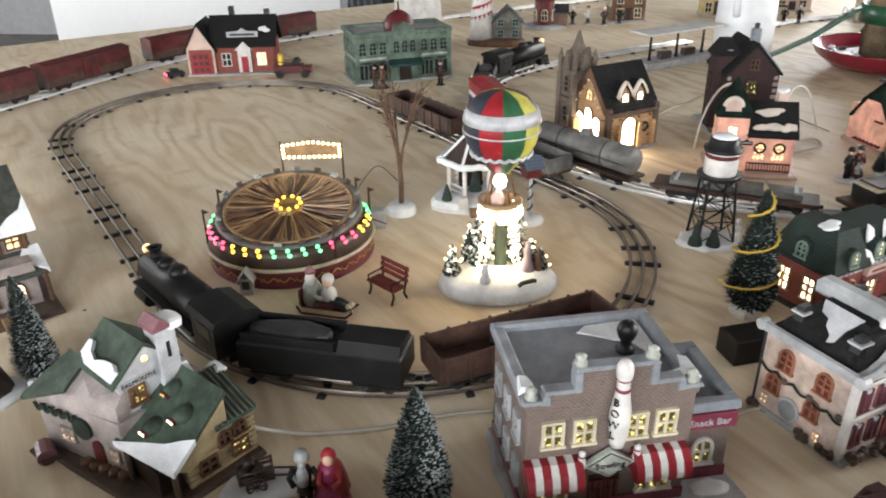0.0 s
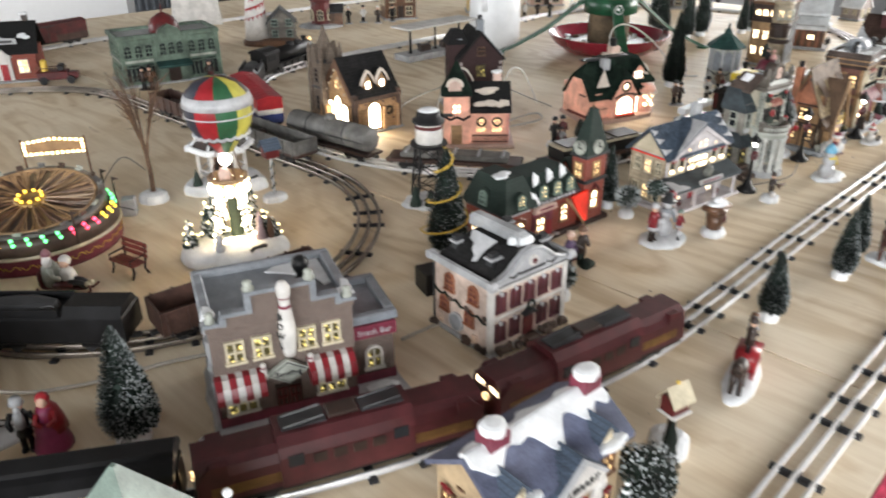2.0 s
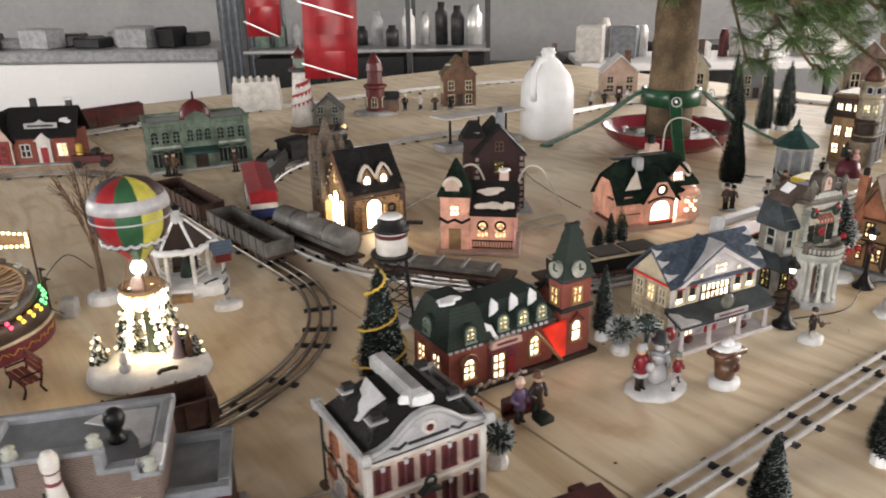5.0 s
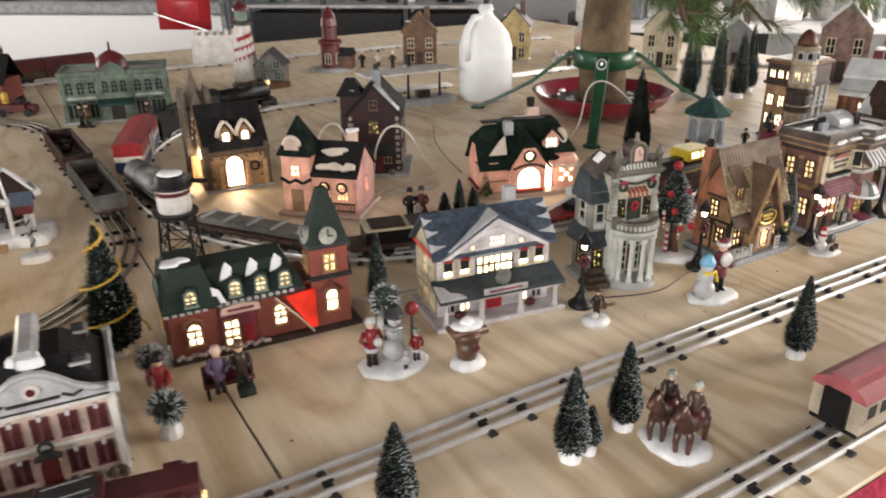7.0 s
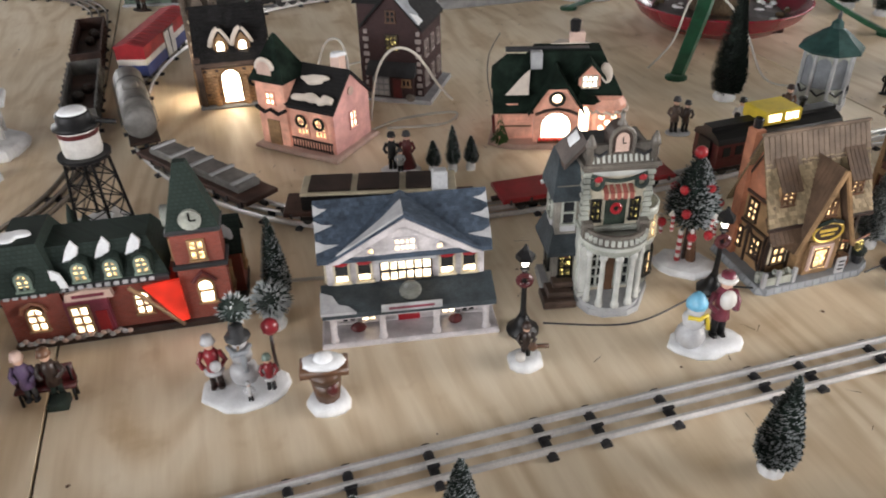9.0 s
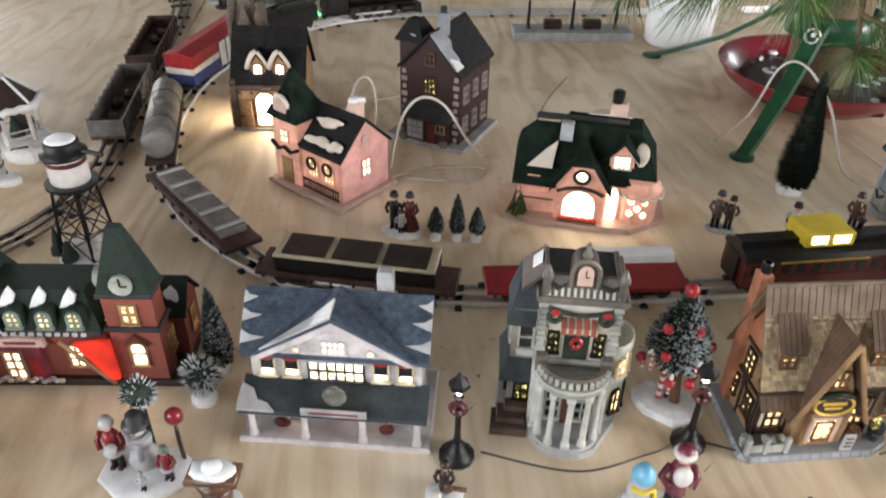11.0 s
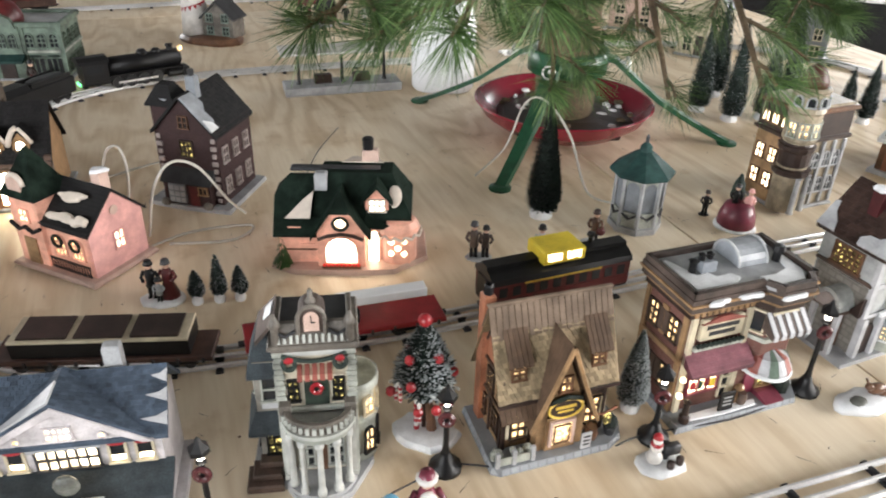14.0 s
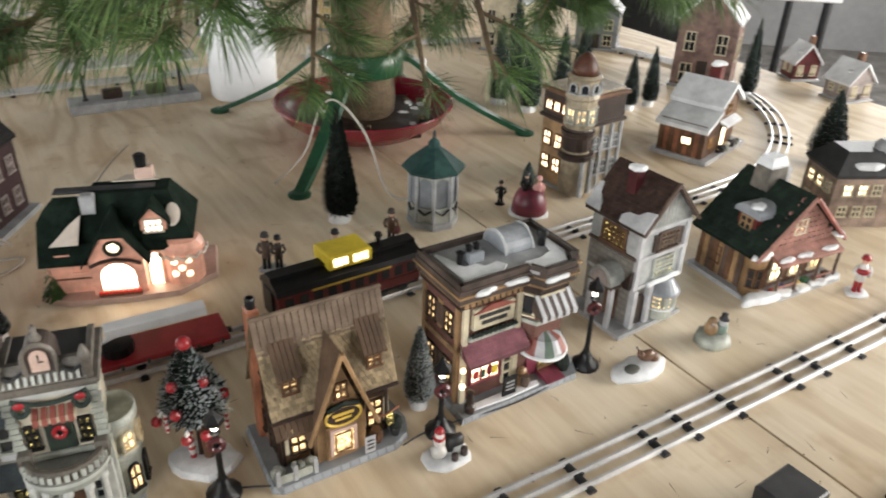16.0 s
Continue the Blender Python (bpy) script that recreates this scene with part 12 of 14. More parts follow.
def snow_bandstand():
    th = thing("snowy_bandstand", "white snowy bandstand with dark brown roof and snow-banked steps", "model gazebo", 0.045, 1.185, 15)
    part("base", Shape().lump(0, 0, 0, 7.0, 5.6, 2.0, 18, 44), SNOW, th)
    for k in range(6):
        a = k * math.pi / 3
        part("post", Shape().rod((4.0 * math.cos(a), 4.0 * math.sin(a), 1.6), (4.0 * math.cos(a), 4.0 * math.sin(a), 8.0), 0.35), WHITE, th)
        if k != 4:
            b = a + math.pi / 3
            s = Shape()
            for z in (2.8, 3.8):
                s.rod((4.0 * math.cos(a), 4.0 * math.sin(a), z), (4.0 * math.cos(b), 4.0 * math.sin(b), z), 0.15, 0.15, 5)
            part("rail", s, WHITE, th)
    part("roof", Shape().lathe([(5.2, 7.7), (1.3, 11.6), (0, 11.8)], 0, 0, 6), DKBROWN, th, "dark brown six-sided roof")
    for k in range(6):
        a = k * math.pi / 3
        part("hip_snow", Shape().tube([(5.4 * math.cos(a), 5.4 * math.sin(a), 7.7), (3.3 * math.cos(a), 3.3 * math.sin(a), 9.8), (1.2 * math.cos(a), 1.2 * math.sin(a), 11.8)], 0.24, 6), SNOW, th)
        c, d = a, a + math.pi / 3
        edge = [(5.6 * (math.cos(c) + (math.cos(d) - math.cos(c)) * j / 6), 5.6 * (math.sin(c) + (math.sin(d) - math.sin(c)) * j / 6), 7.6 + 0.35 * abs(math.sin(j * 1.4 + k))) for j in range(7)]
        part("eave_snow", Shape().tube(edge, 0.55, 8), SNOW, th, "thick snow along the eave", True)
        part("lattice", Shape().tube([(3.95 * math.cos(c), 3.95 * math.sin(c), 7.0), (2.6 * (math.cos(c) + math.cos(d)), 2.6 * (math.sin(c) + math.sin(d)) , 7.4), (3.95 * math.cos(d), 3.95 * math.sin(d), 7.0)][::2], 0.2, 5), CREAM, th)
    part("cupola", Shape().lathe([(1.3, 11.5), (1.0, 12.2), (0.7, 12.5), (0.7, 13.6), (0.5, 13.8)], 0, 0, 8), CHALK, th)
    part("cupola_cap", Shape().lathe([(1.2, 13.7), (1.0, 14.0), (0.3, 14.4), (0, 14.8)], 0, 0, 8), BLACK, th)
    part("bench", Shape().box(-2.0, 2.0, 1.4, 2.4, 2.2, 3.0, 0.1).box(-2.0, 2.0, 2.3, 2.6, 2.6, 4.6, 0.1), DKBROWN, th, "dark bench under the roof")
    part("fir", Shape().lathe([(1.3, 1.6), (0.9, 3.2), (0.2, 5.6), (0, 5.8)], 0.4, 0.2, 8), BRISTLE, th, "dark little tree under the roof")
    part("snow_bank", Shape().lump(4.2, -3.2, 0.2, 3.0, 2.2, 2.0, 14, 45), SNOW, th)
    part("shrub", Shape().tube([(2.0, -3.8, 1.4), (3.6, -4.4, 2.0), (5.4, -3.0, 2.2)], 0.3, 6), BRISTLE_D, th)
    part("steps", Shape().box(-1.6, 1.6, -6.8, -3.4, 0, 1.2, 0.1), TAN, th)
    part("fir", Shape().lathe([(0.9, 1.8), (0.6, 3.0), (0.1, 4.6), (0, 4.7)], -4.8, -2.6, 7), BRISTLE, th)
    part("pedestal", Shape().box(-3.2, -1.8, -5.6, -4.4, 1.0, 3.0, 0.1), WHITE, th)


snow_bandstand()


def bird_post(x, y, name, label, roof, body, h):
    th = thing(name, label, "model post", x, y, 30)
    part("base", Shape().lump(0, 0, 0, 2.1, 1.9, 1.2, 12, 46), SNOW, th)
    part("post", Shape().rod((0, 0, 0.8), (0, 0, h - 2.6), 0.3), PALEGREY, th)
    part("garland", Shape().tube([(0.35 * math.cos(i), 0.35 * math.sin(i), 1.4 + i * (h - 4.4) / 22) for i in range(20)], 0.16, 5), BRISTLE_D, th)
    part("box", Shape().box(-1.2, 1.2, -1.0, 1.0, h - 2.8, h - 0.9, 0.1), body, th)
    part("roof", gable_roof(-1.2, 1.2, -1.0, 1.0, h - 0.9, h + 0.2, 0.4, 0.25), roof, th)


bird_post(0.140, 1.108, "letter_box_post", "dark red box with blue roof on a garlanded snowy post", SLATE, DKRED, 10.6)


def bird_house():
    th = thing("bird_house", "red bird house with cream roof on a snowy rock", "model post", 0.575, 0.419, 25, size=(0.74, 0.74, 0.82))
    part("rock", Shape().lump(0, 0, 0, 2.4, 2.8, 3.0, 12, 47), SNOW, th)
    part("trunk", Shape().rod((0, 0, 1), (0, 0, 6.5), 0.7, 0.5), DKBROWN, th)
    part("fir", Shape().lathe([(1.3, 1.5), (0.8, 3.4), (0.1, 5.6), (0, 5.7)], -1.0, -1.0, 8), BRISTLE_D, th)
    part("box", Shape().box(-1.4, 1.4, -1.1, 1.1, 6.2, 8.4, 0.1), DKRED, th)
    part("ledge", Shape().box(-1.7, 1.7, -1.5, 1.3, 5.9, 6.3, 0.1), WHITE, th)
    part("roof", gable_roof(-1.4, 1.4, -1.1, 1.1, 8.2, 9.6, 0.5, 0.3), CREAM, th, "cream roof")
    part("knob", Shape().ball(0, 0, 10.1, 0.3), GOLD, th)


bird_house()


def water_tower():
    th = thing("water_tower", "white tank with black lid on a black lattice tower", "model water tower", 0.405, 1.062, 10)
    part("base", Shape().lump(0, 0, 0, 4.6, 3.6, 1.0, 16, 48), SNOW, th)
    c = [(-2.6, -2.2), (2.6, -2.2), (2.6, 2.2), (-2.6, 2.2)]
    for x, y in c:
        part("leg", Shape().rod((x, y, 0.6), (x * 0.72, y * 0.72, 10.6), 0.2, 0.2, 6), BLACK, th)
    for i in range(4):
        (x0, y0), (x1, y1) = c[i], c[(i + 1) % 4]
        s = Shape()
        for z0, z1, k0, k1 in ((0.8, 4.0, 0.99, 0.9), (4.0, 7.2, 0.9, 0.81), (7.2, 10.4, 0.81, 0.73)):
            s.rod((x0 * k0, y0 * k0, z0), (x1 * k1, y1 * k1, z1), 0.09, 0.09, 4).rod((x1 * k0, y1 * k0, z0), (x0 * k1, y0 * k1, z1), 0.09, 0.09, 4).rod((x0 * k1, y0 * k1, z1), (x1 * k1, y1 * k1, z1), 0.1, 0.1, 4)
        part("lattice", s, BLACK, th)
    part("platform", Shape().lathe([(2.9, 10.3), (3.1, 10.5), (3.1, 10.9), (0.1, 10.9)], 0, 0, 16), BLACK, th)
    tk = part("tank", Shape().lathe([(2.2, 10.9), (2.3, 11.2), (2.3, 14.4), (2.2, 14.5)], 0, 0, 18), WHITE, th, "white enamel tank", True)
    part("tank_band", Shape().lathe([(2.32, 13.4), (2.38, 13.5), (2.38, 13.9), (2.32, 14.0)], 0, 0, 18), DKRED, tk, "dark red band")
    part("lid", Shape().lathe([(2.7, 14.3), (2.7, 14.7), (2.1, 14.9), (2.0, 16.0), (1.8, 16.2)], 0, 0, 18), BLACK, th, "black brimmed lid", True)
    part("snow_top", Shape().lathe([(1.85, 16.1), (1.4, 16.5), (0, 16.6)], 0, 0, 14), SNOW, th, "", True)
    part("spout", Shape().rod((2.4, 0.6, 15.0), (4.6, 1.4, 14.6), 0.3), BLACK, th)
    for k, (x, y, h) in enumerate(((-3.0, -2.2, 4.6), (-0.6, -2.8, 3.6))):
        part("fir", Shape().lathe([(1.1, 0.8), (0.9, 1.8), (0.7, 1.9), (0.5, 3.0), (0.1, h), (0, h + 0.1)], x, y, 8), BRISTLE, th)
    part("snowman", Shape().ball(3.2, -1.6, 1.8, 0.8).ball(3.2, -1.6, 3.0, 0.6).ball(3.2, -1.6, 4.0, 0.45), WHITE, th)


water_tower()
s = Shape().box(-2.6, 2.6, -1.8, 1.8, 0, 3.2, 0.15)
bx = part("power_box", s, BLACK, None)
bx.matrix_basis = pose(0.388, 0.768, 0, 0, 0, 20)
tagged(bx, "plain black plastic power box on the plywood", "box")
s = Shape().box(-2.6, 2.6, -2.2, 2.2, 0, 3.6, 0.2)
bx = part("power_box", s, DKGREY, None)
bx.matrix_basis = pose(1.672, 1.240, 0, 0, 0, 42)
tagged(bx, "dark grey box lying beside the front track", "box")


def street_lamp(x, y, h, label, wreath=True, heads=1):
    th = thing("street_lamp", label, "street lamp", x, y, 20, 0, "street lamps")
    part("base", Shape().lathe([(1.7, 0), (1.7, 0.4), (1.0, 0.9), (0.6, 1.8), (0.42, 2.2)], 0, 0, 12), BLACK, th, "", True)
    part("pole", Shape().lathe([(0.42, 2.0), (0.3, 3.0), (0.26, h - 2.6), (0.5, h - 2.4)], 0, 0, 8), BLACK, th)
    part("lamp_glass", Shape().lathe([(0.3, h - 2.0), (0.55, h - 1.0), (0.5, h - 0.9)], 0, 0, 6), BULBW, th, "lit white lamp glass")
    part("lamp_cap", Shape().lathe([(1.0, h - 1.15), (0.95, h - 0.7), (0.35, h - 0.1), (0.15, h + 0.4), (0, h + 0.5)], 0, 0, 6), BLACK, th)
    if wreath:
        part("wreath", Shape().tube([(0.62 * math.cos(i * 0.524), -0.3, h - 3.6 + 0.62 * math.sin(i * 0.524)) for i in range(13)], 0.3), OXBLOOD, th)
    return th


street_lamp(0.967, 1.046, 10.2, "black street lamp with wreath beside the bank")
street_lamp(1.143, 1.184, 10.2, "black street lamp with red wreath by the lodge")
street_lamp(1.335, 1.300, 9.4, "black street lamp at the shop corner")
street_lamp(1.492, 1.440, 12.0, "tall black street lamp before the narrow shop")


def green_gazebo():
    th = thing("gazebo", "grey octagonal gazebo with dark green metal roof", "model gazebo", 1.260, 1.783, 10)
    n = 8
    part("base", Shape().lathe([(4.2, 0), (4.2, 1.0), (3.9, 1.1), (0.1, 1.1)], 0, 0, n), PALEGREY, th)
    for k in range(n):
        a, b = 2 * math.pi * k / n, 2 * math.pi * (k + 1) / n
        p, q = (3.7 * math.cos(a), 3.7 * math.sin(a)), (3.7 * math.cos(b), 3.7 * math.sin(b))
        part("post", Shape().rod((*p, 1.0), (*p, 9.6), 0.35, 0.35, 6), PALEGREY, th)
        m = Matrix.Translation(((p[0] + q[0]) / 2, (p[1] + q[1]) / 2, 0)) @ Matrix.Rotation((a + b) / 2 + math.pi / 2, 4, "Z")
        part("panel", Shape(m).box(-1.2, 1.2, -0.1, 0.1, 1.1, 3.6), SAGE, th)
        part("head_panel", Shape(m).prism([(-1.2, 9.6), (-1.2, 7.6), (-0.8, 8.4), (0, 8.8), (0.8, 8.4), (1.2, 7.6), (1.2, 9.6)], -0.12, 0.12), SAGE, th)
        part("swag", Shape(m).tube([(-1.1, -0.3, 3.4), (0, -0.4, 2.6), (1.1, -0.3, 3.4)], 0.2), DKGREY, th)
        part("wall_panel", Shape(m).box(-1.2, 1.2, 0.2, 0.3, 3.6, 8.6), GREY, th)
    part("roof", Shape().lathe([(5.0, 9.4), (5.0, 9.8), (2.0, 12.2), (1.0, 12.8), (0.9, 13.6), (0.1, 14.4)], 0, 0, n), TEAL, th, "dark green ribbed roof")
    part("finial", Shape().lathe([(0.3, 14.2), (0.3, 15.0), (0, 15.6)], 0, 0, 8), DKGREY, th)


green_gazebo()


# ---- the trains ----
def at_path(path, x, y, length):
    """Place on a track nearest to x, y for a car of that length in centimetres: middle and direction."""
    p = Vector((x * 100, y * 100))
    i = min(range(len(path)), key=lambda k: (path[k] - p).length_squared)
    h = int(length * 0.32)
    a, b = path[max(i - h, 0)], path[min(i + h, len(path) - 1)]
    mid, d = (a + b) / 2, (b - a)
    return mid.x / 100, mid.y / 100, math.degrees(math.atan2(d.y, d.x))


RAIL_Z = 0.0102


def bogies(th, L, w=3.4):
    for x in (-L * 0.32, L * 0.32):
        tk = part("truck", Shape().box(x - 2.4, x + 2.4, -w / 2 - 0.1, -w / 2 + 0.25, 0.5, 1.5, 0.12).box(x - 2.4, x + 2.4, w / 2 - 0.25, w / 2 + 0.1, 0.5, 1.5, 0.12).box(x - 0.5, x + 0.5, -w / 2, w / 2, 0.8, 1.6), BLACK, th)
        for dx in (-1.5, 1.5):
            part("wheel", Shape().rod((x + dx, -1.75, 0.75), (x + dx, -1.45, 0.75), 0.75, 0.75, 10).rod((x + dx, 1.45, 0.75), (x + dx, 1.75, 0.75), 0.75, 0.75, 10).rod((x + dx, -1.5, 0.75), (x + dx, 1.5, 0.75), 0.2), DKGREY, tk)
    for e in (-1, 1):
        part("coupler", Shape().box(e * L / 2 - 0.7, e * L / 2 + 0.7, -0.3, 0.3, 1.0, 1.5), DKGREY, th)


def train_car(name, label, path, x, y, L, flip=False):
    px, py, a = at_path(path, x, y, L)
    th = thing(name, label, "model train car", px, py, a + (180 if flip else 0), RAIL_Z, "model trains")
    bogies(th, L)
    return th


def coach(name, label, path, x, y, L=27.0, body=DKRED, roof=BLACK, lit=False, band=None):
    th = train_car(name, label, path, x, y, L)
    part("body", Shape().box(-L / 2, L / 2, -2.6, 2.6, 1.5, 5.2, 0.2), body, th)
    part("roof", Shape().prismx([(-2.75, 5.1), (2.75, 5.1), (2.5, 5.8), (1.6, 6.3), (0.9, 6.5), (0.9, 7.0), (-0.9, 7.0), (-0.9, 6.5), (-1.6, 6.3), (-2.5, 5.8)], -L / 2 - 0.2, L / 2 + 0.2), roof, th, "dark clerestory roof")
    part("underframe", Shape().box(-L / 2, L / 2, -2.4, 2.4, 1.2, 1.6).box(-L * 0.15, L * 0.15, -1.8, 1.8, 0.6, 1.3, 0.2), BLACK, th)
    for sgn in (-1, 1):
        m = Matrix.Translation((0, sgn * 2.6, 0)) @ Matrix.Rotation(0 if sgn < 0 else math.pi, 4, "Z")
        n = int(L / 2.0)
        for k in range(n):
            xx = -L / 2 + 1.4 + k * (L - 2.8) / (n - 1)
            part("window", Shape(m).box(xx - 0.55, xx + 0.55, -0.08, 0.05, 3.3, 4.6), LIT if lit and k % 3 else DARKPANE, th)
        part("letter_band", Shape(m).box(-L * 0.28, L * 0.28, -0.06, 0.02, 4.72, 5.0), GOLD, th)
        part("rivet_line", Shape(m).box(-L / 2, L / 2, -0.1, 0.02, 2.8, 3.0), body, th)
    for e in (-1, 1):
        part("vestibule", Shape().box(e * L / 2 - 0.4, e * L / 2 + 0.4, -1.3, 1.3, 1.6, 5.4, 0.15), BLACK, th)
    return th


def boxcar(name, label, path, x, y, L=25.0, top=RED, mid=WHITE, low=BLUE):
    th = train_car(name, label, path, x, y, L)
    part("body", Shape().box(-L / 2, L / 2, -2.7, 2.7, 1.6, 3.6), low, th)
    part("stripe", Shape().box(-L / 2, L / 2, -2.7, 2.7, 3.6, 4.7), mid, th)
    part("upper", Shape().box(-L / 2, L / 2, -2.7, 2.7, 4.7, 6.9), top, th)
    part("roof", Shape().prismx([(-2.9, 6.8), (2.9, 6.8), (2.9, 7.0), (0, 7.6), (-2.9, 7.0)], -L / 2 - 0.1, L / 2 + 0.1), top, th, "ribbed pitched roof")
    for k in range(13):
        xx = -L / 2 + 0.6 + k * (L - 1.2) / 12
        part("roof_rib", Shape().prismx([(-2.9, 7.05), (2.9, 7.05), (0, 7.72)], xx - 0.12, xx + 0.12), top, th)
    for sgn in (-1, 1):
        d = part("sliding_door", Shape().box(-2.4, 2.4, sgn * 2.85 - 0.1, sgn * 2.85 + 0.1, 1.8, 6.7), mid, th)
        part("door_bar", Shape().box(-2.6, 2.6, sgn * 2.98 - 0.06, sgn * 2.98 + 0.06, 6.5, 6.8).box(-0.1, 0.1, sgn * 2.98 - 0.06, sgn * 2.98 + 0.06, 1.8, 6.6), DKGREY, d)
    part("underframe", Shape().box(-L / 2, L / 2, -2.2, 2.2, 1.2, 1.7), BLACK, th)
    return th


def tank_car(name, label, path, x, y, L=22.0, col=GREYCAR):
    th = train_car(name, label, path, x, y, L)
    part("frame", Shape().box(-L / 2, L / 2, -2.2, 2.2, 1.3, 1.9, 0.1), DKBROWN, th)
    part("tank", Shape().rod((-L / 2 + 1.2, 0, 4.3), (L / 2 - 1.2, 0, 4.3), 2.4, 2.4, 18).ball(-L / 2 + 1.2, 0, 4.3, 0.9, 2.38, 2.38, 18, 10).ball(L / 2 - 1.2, 0, 4.3, 0.9, 2.38, 2.38, 18, 10), col, th, "rounded grey tank", True)
    part("dome", Shape().lathe([(1.2, 6.4), (1.2, 7.2), (0.9, 7.5), (0, 7.6)], 0, 0, 12), col, th, "", True)
    for xx in (-L * 0.22, L * 0.22):
        part("tank_strap", Shape().rod((xx - 0.15, 0, 4.3), (xx + 0.15, 0, 4.3), 2.46, 2.46, 18), DKGREY, th)
    part("hand_rail", Shape().tube([(-L / 2 + 1, -2.6, 4.2), (L / 2 - 1, -2.6, 4.2)], 0.08, 4).tube([(-L / 2 + 1, 2.6, 4.2), (L / 2 - 1, 2.6, 4.2)], 0.08, 4), DKGREY, th)
    return th


def flat_car(name, label, path, x, y, L=24.0, col=GREYCAR, load=None, lc=GREYCAR):
    th = train_car(name, label, path, x, y, L)
    part("deck", Shape().box(-L / 2, L / 2, -2.6, 2.6, 1.6, 2.3, 0.1), col, th)
    for k in range(9):
        xx = -L / 2 + 1.0 + k * (L - 2) / 8
        part("stake_pocket", Shape().box(xx - 0.15, xx + 0.15, -2.8, 2.8, 1.5, 2.1), DKGREY, th)
    if load == "gondola":
        part("side", Shape().box(-L / 2, L / 2, -2.7, -2.4, 2.2, 4.8).box(-L / 2, L / 2, 2.4, 2.7, 2.2, 4.8).box(-L / 2, -L / 2 + 0.3, -2.4, 2.4, 2.2, 4.8).box(L / 2 - 0.3, L / 2, -2.4, 2.4, 2.2, 4.8), lc, th)
        for k in range(9):
            xx = -L / 2 + 0.8 + k * (L - 1.6) / 8
            for e in (-2.78, 2.78):
                part("side_rib", Shape().box(xx - 0.15, xx + 0.15, e - 0.13, e + 0.13, 2.0, 4.9), lc, th)
        rnd = random.Random(int(L * 10 + x * 100))
        for k in range(3):
            part("load", Shape().ball(rnd.uniform(-8, 8), rnd.uniform(-1, 1), 2.9, 1.3, 1.1, 0.9, 8, 5), DKBROWN, th)
    elif load == "pipes":
        part("load", Shape().box(-L * 0.4, L * 0.4, -1.8, 1.8, 2.3, 3.4, 0.2), lc, th)
        for k in range(5):
            part("load_rib", Shape().box(-L * 0.36 + k * L * 0.18 - 0.3, -L * 0.36 + k * L * 0.18 + 0.3, -1.9, 1.9, 3.3, 3.7, 0.1), PALEGREY, th)
    elif load == "boat":
        part("load", Shape().prismx([(-2.2, 2.4), (2.2, 2.4), (2.4, 4.4), (-2.4, 4.4)], -L * 0.4, L * 0.4), BLACK, th)
        part("load_top", Shape().box(-L * 0.4, L * 0.4, -2.5, 2.5, 4.4, 4.8, 0.1), CREAM, th)
        for k in range(3):
            part("hatch", Shape().box(-L * 0.36 + k * L * 0.25, -L * 0.36 + k * L * 0.25 + 5.2, -2.1, 2.1, 4.8, 5.05), DKBROWN, th)
    elif load == "crane":
        part("jib_base", Shape().lathe([(1.8, 2.3), (1.8, 3.4), (0.1, 3.5)], 0, 0, 12), BLACK, th)
        part("jib", Shape().box(-1, 10, -0.9, 0.9, 4.6, 5.8, 0.1).rod((-6, 0, 2.6), (2, 0, 5.0), 0.3), PLASTIC, th, "white crane jib")
    return th


